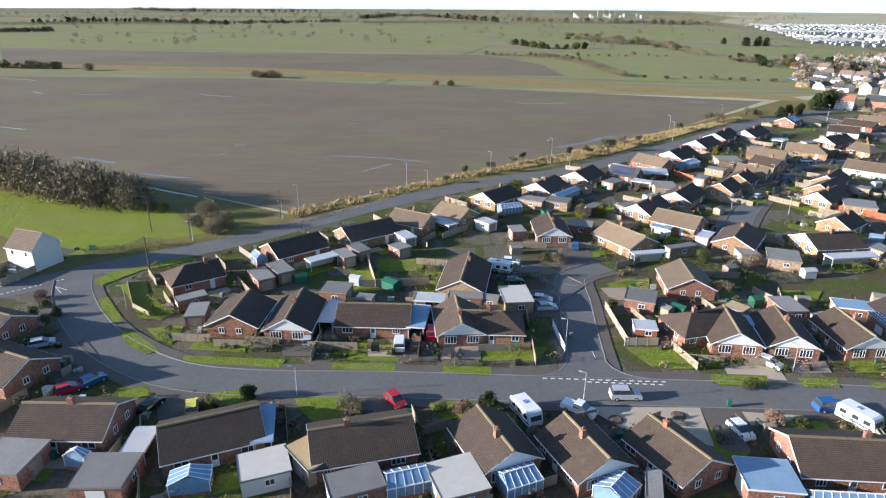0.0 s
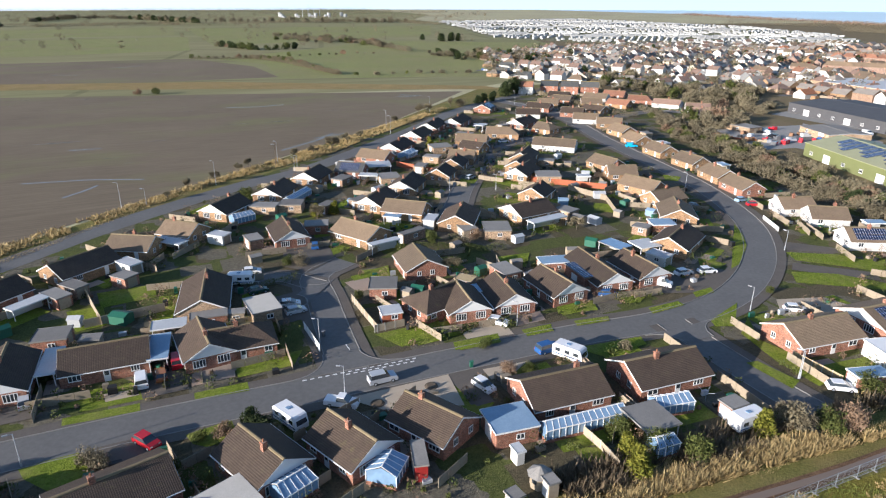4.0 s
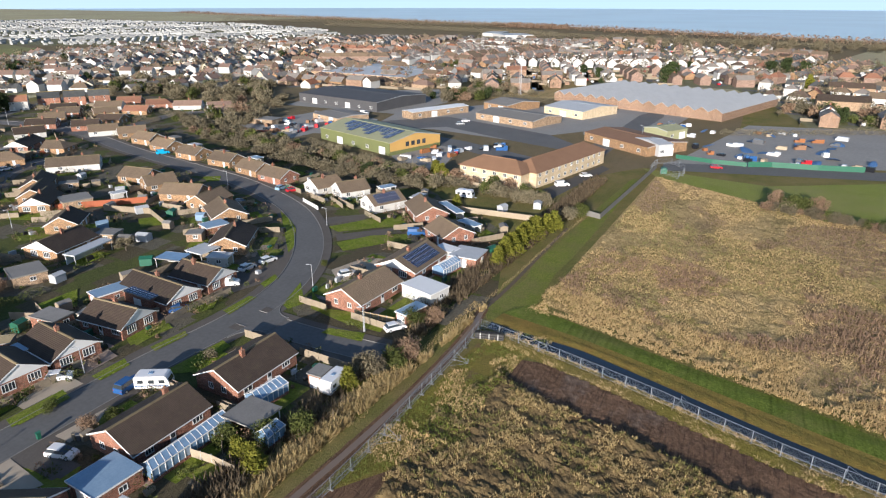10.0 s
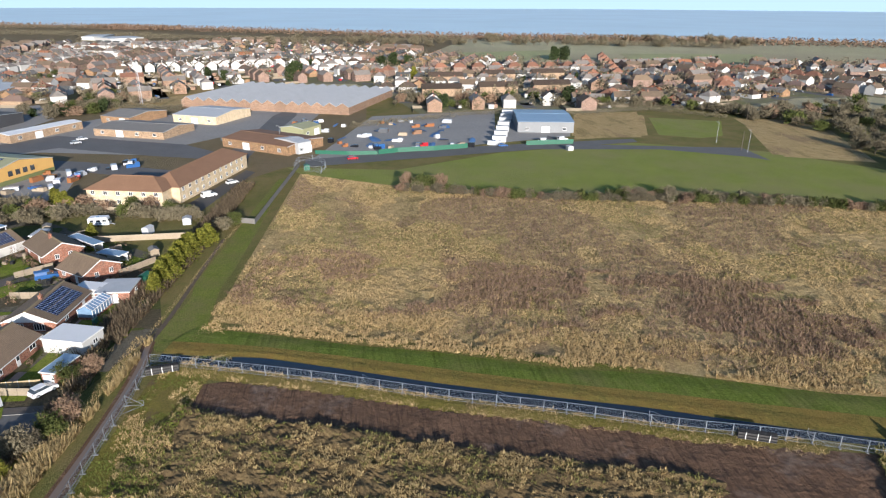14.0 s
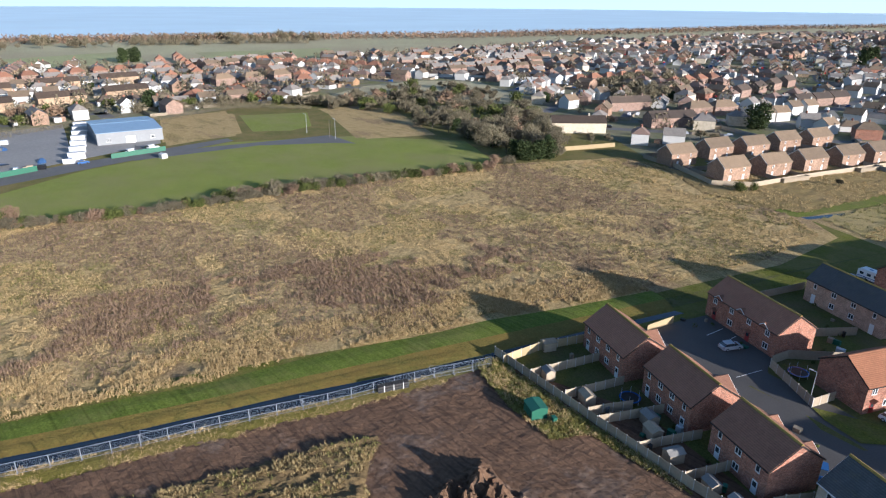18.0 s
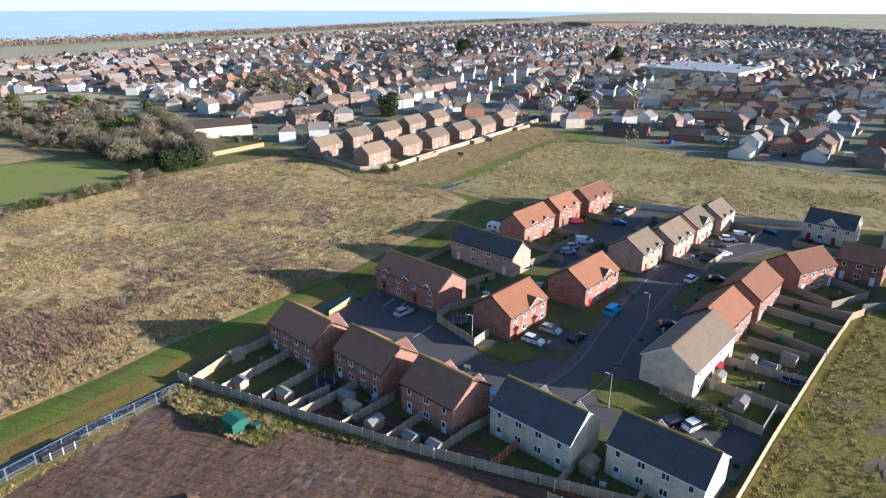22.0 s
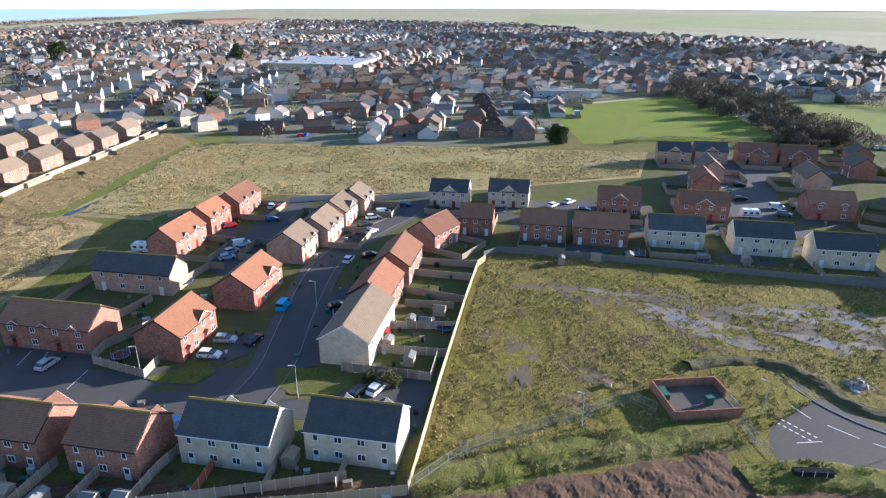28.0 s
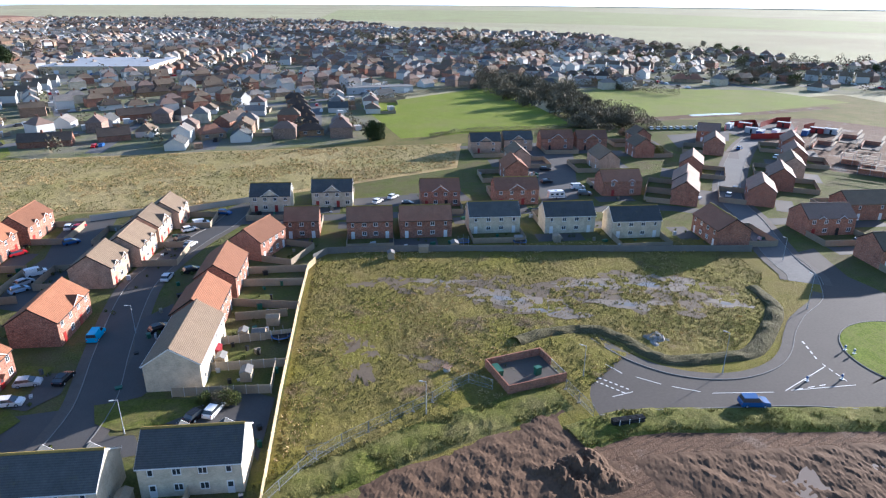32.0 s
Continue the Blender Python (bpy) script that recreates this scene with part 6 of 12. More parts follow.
bungalow(262.4, 322.4, -52, 13.0, 9, "r", "m")
new_house(222.0, 360.4, -38, 9.0, 7, "w", "m")
for tx, ty in ((238.4, 358.6), (248.6, 350.6), (258.4, 342.8)):
    new_house(tx, ty, -38, 11.0, 7.5, "r", "g", group="terrace beside the main road")
# ---------------- houses of the new estate ----------------
new_house(49.4, -93.4, 156, 12.9, 8.5, "r", "m", gablets=(2.5,), wide=2.6)
new_house(34.5, -88.8, 156, 11.7, 8.5, "r", "m", gablets=(2.5,), wide=2.6)
new_house(20.6, -83.3, 156, 10.6, 8.5, "r", "m", gablets=(-3,3,), wide=1.3)
new_house(5.0, -81.0, 156, 13.3, 8, "c", "g", gablets=(-3,3,), wide=1.3)
new_house(-11.6, -77.7, 156, 13.0, 8, "c", "g", gablets=(-3,3,), wide=1.3)
new_house(38.7, -121.8, 156, 18.4, 8.5, "r", "m", front="s", gablets=(-6,0,6,), wide=1.0)
new_house(28.8, -143.9, 156, 18.5, 7, "q", "g")
new_house(24.1, -166.3, -114, 14.0, 8, "r", "o", front="s", gablets=(-2.6,2.6,), wide=1.0)
new_house(18.2, -181.9, -114, 11.0, 8, "r", "o", front="s", gablets=(-2.6,2.6,), wide=1.0)
new_house(10.8, -195.4, -114, 14.0, 8, "r", "o", front="s", gablets=(-2.6,2.6,), wide=1.0)
new_house(-4.4, -155.2, -114, 10.7, 9, "q", "n", front="s", gablets=(-2.4,2.4,), wide=1.0)
new_house(-11.6, -165.8, -114, 12.2, 9, "q", "n", front="s", gablets=(-2.4,2.4,), wide=1.0)
new_house(-17.3, -179.2, -114, 11.5, 9, "q", "n", front="s", gablets=(0,), wide=2.5)
new_house(-23.5, -188.6, -114, 9.9, 9, "q", "n", front="s", gablets=(-2.4,2.4,), wide=1.0)
new_house(5.4, -133.5, -114, 13.9, 9, "r", "o", front="s", gablets=(2.0,), wide=2.2)
new_house(17.5, -115.0, -114, 12.0, 9, "r", "o", front="s", gablets=(2.0,), wide=2.2)
new_house(-15.3, -108.3, -114, 17.8, 9, "c", "n")
new_house(-20.7, -123.0, -114, 12.7, 8.5, "r", "o")
new_house(-27.9, -138.5, -114, 14.0, 8.5, "r", "o")
new_house(-40.3, -155.1, -137, 11.7, 8.5, "r", "o")
new_house(-54.1, -162.1, 156, 9.0, 7, "r", "m")
new_house(-53.3, -188.8, 156, 11.8, 8, "c", "g", front="s", gablets=(0,), wide=2.6)
new_house(-71.1, -184.4, 156, 12.3, 8, "c", "g", front="s", gablets=(0,), wide=2.6)
new_house(-70.1, -153.6, 156, 12.1, 8, "r", "m")
new_house(-83.6, -147.2, 156, 13.9, 8, "r", "m")
new_house(-101.7, -141.2, 156, 14.0, 8, "c", "g")
new_house(-120.0, -131.4, 156, 14.0, 8, "c", "g")
new_house(-100.6, -169.3, 156, 12.1, 8.5, "r", "m", front="s", gablets=(0,), wide=2.5)
new_house(-122.3, -159.4, 156, 13.7, 8.5, "r", "m", front="s", gablets=(0,), wide=2.5)
new_house(-152.8, -223.2, 156, 12.5, 8, "q", "g", front="s", gablets=(0,), wide=2.5)
new_house(-166.8, -219.8, 156, 12.2, 8, "q", "g", front="s", gablets=(0,), wide=2.5)
new_house(-138.6, -182.7, 66, 12.2, 8, "r", "o")
new_house(-150.8, -197.2, 66, 12.3, 8, "q", "n")
new_house(-183.1, -214.1, 156, 13.9, 8, "r", "m", front="s", gablets=(0,), wide=2.5)
new_house(-195.8, -206.6, 156, 12.9, 8, "r", "m", front="s", gablets=(0,), wide=2.5)
new_house(-133.1, -119.6, 156, 13.5, 8, "c", "g")
new_house(-150.9, -104.7, 66, 14.0, 9, "r", "m")
new_house(-177.2, -178.1, 66, 14.0, 8, "q", "n")
new_house(-158.4, -150.9, 156, 13.1, 8.5, "r", "m", front="s", gablets=(-3,3,), wide=1.0)
new_house(-219.8, -201.9, 66, 9.0, 8, "r", "n")
new_house(-205.3, -186.8, 66, 10.6, 8, "r", "n")
new_house(-170.6, -133.5, 39, 12.3, 8, "r", "p")
new_house(-179.6, -141.3, -141, 14.0, 8, "r", "p")
new_house(-200.8, -156.9, -141, 14.0, 8, "r", "p")
new_house(-237.3, -176.1, -141, 14.0, 8, "r", "p")
new_house(-254.3, -192.9, 129, 9.6, 8, "r", "p")
new_house(-191.9, -121.9, -141, 14.0, 8, "r", "p")
new_house(-213.1, -129.6, -141, 14.0, 8, "r", "p")
new_house(-231.6, -137.8, -141, 14.0, 8, "q", "n")
new_house(-248.9, -147.9, -141, 14.0, 8, "r", "p")
new_house(-268.2, -161.6, -141, 14.0, 8, "r", "p")
new_house(-181.8, -95.7, 156, 14.0, 9, "r", "p", front="s", gablets=(-3,3,), wide=1.0)
new_house(-204.8, -97.8, 156, 14.0, 9, "r", "n")
new_house(-175.2, -73.0, 156, 14.0, 9, "r", "n")
# ---------------- brown-roofed semis beyond the meadow ----------------
new_house(97.8, -229.7, -108, 12.5, 8, "t", "n")
new_house(90.8, -247.5, -108, 12.5, 8, "t", "n")
new_house(85.1, -266.8, -108, 12.5, 8, "t", "n")
new_house(78.6, -285.4, -108, 12.5, 8, "t", "n")
new_house(72.8, -302.5, -108, 12.5, 8, "t", "n")
new_house(67.2, -323.1, -108, 12.5, 8, "t", "n")
new_house(117.7, -257.7, -108, 12.5, 8, "t", "n")
new_house(110.3, -274.0, -108, 12.5, 8, "t", "n")
new_house(106.0, -294.9, -108, 12.5, 8, "t", "n")
new_house(99.9, -313.5, -108, 12.5, 8, "t", "n")
new_house(121.5, -235.6, -108, 12.5, 8, "t", "n")

# ---------------- industry ----------------
GREEN_CLAD = mottled("olive green cladding", (0.12, 0.135, 0.055), (0.17, 0.185, 0.08), 0.3, 3, 0.6, 0.05)
OLIVE_CLAD = mottled("pale olive roof sheet", (0.26, 0.265, 0.15), (0.36, 0.355, 0.21), 0.3, 3, 0.55, 0.05)
DARK_CLAD = mottled("black-grey roof sheet", (0.05, 0.05, 0.055), (0.10, 0.10, 0.105), 0.2, 3, 0.7, 0.05)
RUST = mottled("rust-brown roof sheet", (0.18, 0.10, 0.06), (0.28, 0.165, 0.098), 0.3, 3, 0.8, 0.1)
ORANGE_CLAD = mottled("orange gable cladding", (0.50, 0.30, 0.09), (0.6, 0.38, 0.13), 0.3, 3, 0.6, 0.05)
SHEET_GREY = mottled("dull grey wall sheet", (0.17, 0.18, 0.19), (0.27, 0.28, 0.29), 0.3, 3, 0.6, 0.08)
ROOF_GREY = mottled("grey corrugated roof", (0.30, 0.31, 0.32), (0.44, 0.45, 0.46), 0.15, 2, 0.6, 0.1)


def warehouse(x, y, h, L, W, eave, ridge, wall, roof, label):
    r = root("industrial_unit", pose(x, y, 0, 0, 0, h), label, "industrial building", "industrial units")
    shell(r, L, W, eave, ridge, wall, roof, over=0.2, verge=0.15, trim=STEEL)
    n = max(2, int(L / 8))
    for i in range(n):
        a = -L / 2 + L * (i + 0.5) / n
        for side in "sn":
            if i % 3 == 1:
                part("roller_door", kept("roller", lambda: Shape().box(-1.9, 1.9, -0.08, 0.05, 0, 3.0).mesh("roller_door", WHITE)), WHITE, r, m=side_pose(L, W, side, a, 0))
            else:
                window(r, side_pose(L, W, side, a, 1.2), 1.8, 1.3, 2, True)
    return r


def sawtooth_factory(x, y, h, L, W):
    r = root("factory", pose(x, y, 0, 0, 0, h), "long factory with many grey gabled bays and orange brick ends", "factory")
    n, e, p = 14, 4.0, 6.2
    w = L / n
    for i in range(n):
        c = -L / 2 + w * (i + 0.5)
        part("bay_wall", kept("bw", lambda: Shape().solid([(-w / 2, -W / 2, 0), (w / 2, -W / 2, 0), (w / 2, -W / 2, e), (0, -W / 2, p), (-w / 2, -W / 2, e)], (0, W, 0)).mesh("bay_wall", TAN_BRICK)), None, r, m=pose(c, 0, 0))
        for s in (-1, 1):
            part("roof_slope", kept(("bs", s), lambda: Shape().solid([(0, -W / 2 - 0.3, p + 0.05), (s * w / 2, -W / 2 - 0.3, e + 0.05), (s * w / 2, W / 2 + 0.3, e + 0.05), (0, W / 2 + 0.3, p + 0.05)], (0, 0, 0.15)).mesh("roof_slope", ROOF_GREY)), None, r, m=pose(c, 0, 0))


warehouse(233.9, 138.4, -110, 46.4, 27.5, 5, 7.5, GREEN_CLAD, OLIVE_CLAD, "olive-green metal warehouse with orange gable")
warehouse(328.5, 206.3, -102, 62.9, 42.1, 5, 6.5, DARK_CLAD, DARK_CLAD, "long black-roofed factory shed on the estate")
warehouse(307.5, 147.3, -26, 37.2, 9.2, 3.5, 4, BUFF_BRICK, WHITE, "white-roofed row of small units")
warehouse(309.2, 102.1, -110, 36.2, 23.2, 3.2, 4.6, BUFF_BRICK, FELT, "brown-roofed office with buff walls")
warehouse(344.5, 79.2, -114, 25.6, 29.5, 4, 5.5, CREAM_BRICK, PALE, "cream workshop with pale gable roof")
warehouse(274.6, 39.1, -125, 36.1, 22.2, 3.6, 4.8, YELLOW_BRICK, RUST, "brown-roofed industrial shed on the estate")
warehouse(265.2, 29.7, -46, 6.5, 15.4, 4.5, 5.2, PALE, PALE, "pale blue-grey sheet hall on the estate")
warehouse(299.1, 29.7, -32, 13.2, 12.8, 4, 5, OLIVE_CLAD, OLIVE_CLAD, "olive-green sheet shed on the estate")
warehouse(311.4, -87.0, -98, 26.4, 35.7, 5, 6, SHEET_GREY, BLUE_SHEET, "grey industrial unit with white doors")
warehouse(461.5, 263.9, -96, 82.2, 74.8, 4, 5.5, BUFF_BRICK, PALE, "pale-roofed hall beyond the factory")
warehouse(273.1, 184.3, -112, 21.9, 18.8, 3, 3.6, BUFF_BRICK, FELT, "row of lock-up garages on the estate")
warehouse(345.5, 118.5, -116, 18.1, 25.7, 3.5, 5, YELLOW_BRICK, FELT, "small brown-roofed workshop on the estate")
warehouse(-44.9, -639.7, 155, 85.8, 83.0, 6, 6.4, CREAM_BRICK, ROOF_GREY, "long pale flat-roofed school block")
warehouse(-186.5, -402.6, 165, 44.0, 11.0, 4.2, 4.5, PALE, FELT, "long pale school building on the estate")
warehouse(-170.3, -416.1, 75, 18.0, 9.0, 3.4, 4.6, BUFF_BRICK, FELT, "brick school wing on the estate")
warehouse(136.9, -1746.4, -141, 166.5, 133.3, 12, 13.5, SPARE_BRICK, TILE_MAROON, "red-brown apartment block by the sea")
warehouse(1067.8, 405.7, -84, 30.1, 65.6, 5, 5.5, WHITE_WALL, PALE, "white block among the far trees")
warehouse(1018.7, 359.3, -48, 48.6, 57.0, 5, 5.5, WHITE_WALL, PALE, "white block among the far trees")
sawtooth_factory(403.2, 44.6, -110, 102.6, 75.1)
tower = bpy.data.objects["industrial_unit"]
for i in range(9):
    a = -16 + i * 3.9
    part("solar_panel", Shape().solid([(a, -1.2, 7.56), (a + 3.2, -1.2, 7.56), (a + 3.2, -6.5 - (i % 3) * 2.2, 6.58 - (i % 3) * 0.4), (a, -6.5 - (i % 3) * 2.2, 6.58 - (i % 3) * 0.4)], (0, 0, 0.06)), SOLAR, tower, "dark blue solar array")
part("gable_cladding", Shape().solid([(23.23, -13.55, 1.6), (23.23, 13.55, 1.6), (23.23, 13.55, 4.9), (23.23, 0, 7.2), (23.23, -13.55, 4.9)], (0.08, 0, 0)), ORANGE_CLAD, tower, "orange clad gable end")
for i in range(4):
    part("window", Shape().box(23.30, 23.35, -5.5 + i * 3, -3.7 + i * 3, 2.6, 4.4), PANE, tower, "dark upper window in the gable")
for cx, cy, ch, cl in ((193.5, 66, 78.0, 24.0), (213.5, 51.5, -15.3, 46.0)):
    care = root("care_home", pose(cx + 4, cy + 4, 0, 0, 0, ch), "two-storey cream brick block with brown hipped roof", "care home")
    shell(care, cl, 12, 5.2, 8.0, CREAM_BRICK, RUST, (True, True), over=0.5, trim=WHITE)
    for ci in range(int(cl / 4)):
        for cz in (0.9, 3.5):
            for cs in "sn":
                window(care, side_pose(cl, 12, cs, -cl / 2 + 2 + ci * 4, cz), 1.3, 1.2, 1, True)

# coloured machinery, containers and skips in the yards
yard = random.Random(5)
for (yx, yy, yw, yh, yn) in ((221, 107, 13, 8, 16), (300, -10, 30, 32, 22), (268, -18, 4, 30, 18), (247, 92, 10, 7, 8), (318, 30, 14, 6, 12), (251, 194, 20, 14, 30)):
    for i in range(yn):
        c = yard.choice((CAR["white"], CAR["red"], CAR["grey"], CAR["blue"], CAR["silver"], CAR["orange"], CAR["grey"], RUST, CAR["white"], CAR["silver"], CAR["black"], WOOD))
        l, w, hh = yard.uniform(2, 5), yard.uniform(1.4, 2.1), yard.uniform(0.9, 1.9)
        s = Shape().box(-l / 2, l / 2, -w / 2, w / 2, 0, hh * 0.6).box(-l / 2, l * yard.uniform(-0.2, 0.45), -w / 2 * 0.95, w / 2 * 0.95, hh * 0.6, hh)
        lone("yard_container", s, c, "coloured container or machine standing in a yard", "container", "yard clutter", m=pose(yx + yard.uniform(-yw, yw), yy + yard.uniform(-yh, yh), 0.04, 0, 0, yard.choice((-15, 75, 20, 110)) + yard.uniform(-9, 9)))
for i in range(18):
    lone("tarpaulin_heap", Shape().tube((0, 0, 0), (0.3, 0, 0.45), 2.6, 1.3, 9), BLUE_TARP, "low heap under a bright blue tarpaulin in the depot", "heap", "depot heaps", m=pose(292 + yard.uniform(-24, 34), -16 + yard.uniform(-40, 34), 0.04, 0, 0, i * 31) @ Matrix.Diagonal((yard.uniform(0.8, 2.2), yard.uniform(0.6, 1.1), 1, 1)))


# ---------------- outbuildings ----------------
def outbuilding(name, x, y, h, L, W, z, wall, roof):
    r = root(name, pose(x, y, 0, 0, 0, h), f"flat-roofed {name} with {roof.name.replace('upvc', 'sheet')} roof beside a bungalow", name, "outbuildings")
    if name == "carport":
        for sx in (-1, 1):
            for sy in (-1, 1):
                part("post", Shape().box(sx * (L / 2 - 0.15) - 0.06, sx * (L / 2 - 0.15) + 0.06, sy * (W / 2 - 0.15) - 0.06, sy * (W / 2 - 0.15) + 0.06, 0, z), WHITE, r)
        part("wall", Shape().box(-L / 2 + 0.2, L / 2 - 0.2, W / 2 - 0.25, W / 2 - 0.1, 0, z - 0.05), wall, r)
    else:
        part("wall", Shape().box(-L / 2, L / 2, -W / 2, W / 2, -0.1, z - 0.1), wall, r)
        for sx, sd in ((L, "w"), (L, "e")):
            part("garage_door", Shape().box(-min(1.1, W * 0.38), min(1.1, W * 0.38), -0.05, 0.05, 0, min(2.05, z - 0.3)), WHITE if sd == "w" else WOOD, r, m=side_pose(L, W, sd, 0, 0))
        if L > 3.5:
            window(r, side_pose(L, W, "s", 0.4, 1.0), 1.2, 0.9, 1, True)
    part("roof", Shape().solid([(-L / 2 - 0.15, -W / 2 - 0.15, z - 0.1), (L / 2 + 0.15, -W / 2 - 0.15, z - 0.02), (L / 2 + 0.15, W / 2 + 0.15, z - 0.02), (-L / 2 - 0.15, W / 2 + 0.15, z - 0.1)], (0, 0, 0.12)), roof, r)
    f = lattice([(-L / 2 - 0.18, -L / 2 - 0.12), (L / 2 + 0.12, L / 2 + 0.18)], [(-W / 2 - 0.18, -W / 2 - 0.12), (W / 2 + 0.12, W / 2 + 0.18)], z - 0.16, z + 0.08)
    f.v = [Vector((p.x, p.z, p.y)) for p in f.v]
    part("fascia", f, WHITE if roof in (WHITE, PALE, BLUE_SHEET) else KERB, r)
    return r


def conservatory(x, y, h, L, W, name="conservatory"):
    r = root(name, pose(x, y, 0, 0, 0, h), f"white-framed glazed {name} behind a bungalow", name, "conservatories")
    e, p = 2.05, 2.9
    part("dwarf_wall", Shape().box(-L / 2, L / 2, -W / 2, W / 2, -0.1, 0.55), RED_BRICK, r)
    n = max(2, round(L / 1.0))
    for sy in (-1, 1):
        part("glazing", Shape().box(-L / 2 + 0.04, L / 2 - 0.04, sy * (W / 2 - 0.05) - 0.02, sy * (W / 2 - 0.05) + 0.02, 0.55, e), CONSERVATORY, r)
        part("roof_pane", Shape().solid([(-L / 2 - 0.1, sy * (W / 2 + 0.1), e), (L / 2 + 0.1, sy * (W / 2 + 0.1), e), (L / 2 - 0.3, 0, p), (-L / 2 + 0.3, 0, p)], (0, 0, 0.04)), CONSERVATORY, r)
        bars = Shape()
        for i in range(n + 1):
            a = -L / 2 + L * i / n
            b = -L / 2 + 0.3 + (L - 0.6) * i / n
            bars.bar((a, sy * (W / 2 + 0.1), e + 0.05), (b, 0, p + 0.05), 0.09, 0.07)
            bars.box(a - 0.05, a + 0.05, sy * (W / 2 - 0.02) - 0.05, sy * (W / 2 - 0.02) + 0.05, 0.5, e)
        part("frame", bars, WHITE, r, "white glazing bars and mullions")
    for sx in (-1, 1):
        part("glazing", Shape().solid([(sx * (L / 2 - 0.05), -W / 2 + 0.05, 0.55), (sx * (L / 2 - 0.05), W / 2 - 0.05, 0.55), (sx * (L / 2 - 0.05), W / 2 - 0.05, e), (sx * (L / 2 - 0.2), 0, p - 0.1), (sx * (L / 2 - 0.05), -W / 2 + 0.05, e)], (sx * 0.03, 0, 0)), CONSERVATORY, r)
    part("eaves_beam", Shape().box(-L / 2 - 0.12, L / 2 + 0.12, -W / 2 - 0.12, -W / 2 - 0.02, e - 0.06, e + 0.08), WHITE, r)
    part("ridge_bar", Shape().bar((-L / 2 + 0.25, 0, p + 0.06), (L / 2 - 0.25, 0, p + 0.06), 0.14, 0.12), WHITE, r)


outbuilding("garage", -53.3, 64.2, -4, 6.5, 6.2, 2.6, RED_BRICK, FELT)
outbuilding("garage", -40.1, 61.7, 91, 5.9, 6.1, 2.6, RED_BRICK, FELT)
outbuilding("carport", -38.6, 67.6, 92, 4.9, 2.8, 2.5, WHITE_WALL, PALE)
conservatory(-45.5, 65.2, 81, 1.3, 2.8, "conservatory")
conservatory(-30.0, 61.4, 103, 2.7, 4.7, "conservatory")
outbuilding("carport", -23.7, 71.2, 11, 2.5, 8.0, 2.5, WHITE_WALL, BLUE_SHEET)
outbuilding("garage", -21.7, 63.3, 21, 5.8, 5.0, 2.5, WHITE_WALL, CONCRETE)
outbuilding("garage", -16.3, 65.3, 40, 4.0, 5.8, 2.6, WOOD, NEW_WOOD)
outbuilding("garage", -10.2, 60.3, 21, 6.3, 4.2, 2.5, RED_BRICK, FELT)
conservatory(-4.2, 61.6, 17, 5.4, 3.2, "conservatory")
outbuilding("garage", 1.8, 61.2, 20, 5.8, 6.4, 2.5, RED_BRICK, CONCRETE)
conservatory(9.2, 61.9, 23, 4.8, 3.6, "conservatory")
conservatory(20.6, 60.2, 48, 4.0, 4.1, "conservatory")
conservatory(48.8, 58.1, -4, 12.9, 2.1, "conservatory")
outbuilding("garage", 38.9, 61.6, -6, 6.2, 5.6, 2.6, RED_BRICK, BLUE_SHEET)
outbuilding("garage", 24.8, 59.9, -15, 1.6, 4.8, 2.6, RED_DOOR, FELT)
conservatory(62.9, 56.5, -9, 6.0, 2.7, "conservatory")
outbuilding("carport", 56.8, 54.0, -3, 5.4, 5.7, 2.6, RED_BRICK, FELT)
conservatory(55.3, 49.6, -3, 3.4, 2.3, "greenhouse")
outbuilding("garage", 95.5, 49.1, -16, 5.6, 2.6, 2.5, RED_BRICK, BLUE_SHEET)
outbuilding("garage", 105.6, 51.2, -16, 5.5, 8.0, 2.8, WHITE_WALL, WHITE)
conservatory(119.4, 52.8, -10, 6.7, 3.1, "conservatory")
outbuilding("garage", 126.7, 50.8, 0, 6.8, 6.8, 2.5, RED_BRICK, PALE)
outbuilding("garage", 70.1, 51.9, 0, 3.0, 2.4, 2.5, RED_BRICK, FELT)
outbuilding("garage", 14.0, 111.7, 6, 5.3, 7.4, 2.6, BUFF_BRICK, CONCRETE)
outbuilding("shed", 8.7, 110.8, -12, 3.8, 1.9, 2.4, WOOD, FELT)
outbuilding("garage", 38.1, 111.6, -22, 5.4, 5.7, 2.5, RED_BRICK, FELT)
outbuilding("shed", 35.5, 100.1, -8, 3.7, 3.4, 2.2, RED_WOOD, PALE)
outbuilding("garage", 18.3, 149.9, 9, 3.3, 4.9, 2.5, TAN_BRICK, FELT)
outbuilding("garage", 64.5, 108.2, 3, 4.1, 6.2, 2.5, RED_BRICK, FELT)
outbuilding("carport", 54.1, 101.7, -2, 2.4, 3.5, 2.4, RED_BRICK, BLUE_SHEET)
outbuilding("garage", 76.6, 107.8, -15, 6.7, 4.0, 2.6, RED_BRICK, BLUE_SHEET)
outbuilding("garage", 78.3, 100.1, -5, 3.2, 8.0, 2.9, RED_BRICK, SOLAR)
outbuilding("garage", 76.0, 133.1, -21, 6.5, 7.2, 2.5, BUFF_BRICK, FELT)
outbuilding("carport", 91.0, 132.9, 8, 11.2, 3.0, 2.6, WHITE_WALL, PALE)
outbuilding("carport", 101.9, 107.9, -4, 5.5, 5.0, 2.5, WHITE_WALL, PALE)
outbuilding("garage", 116.7, 118.6, -21, 6.0, 4.9, 2.5, RED_BRICK, BLUE_SHEET)
outbuilding("garage", 25.4, 175.8, -28, 7.2, 4.4, 2.5, BUFF_BRICK, FELT)
outbuilding("garage", 32.7, 175.0, -23, 6.4, 5.4, 2.5, BUFF_BRICK, FELT)
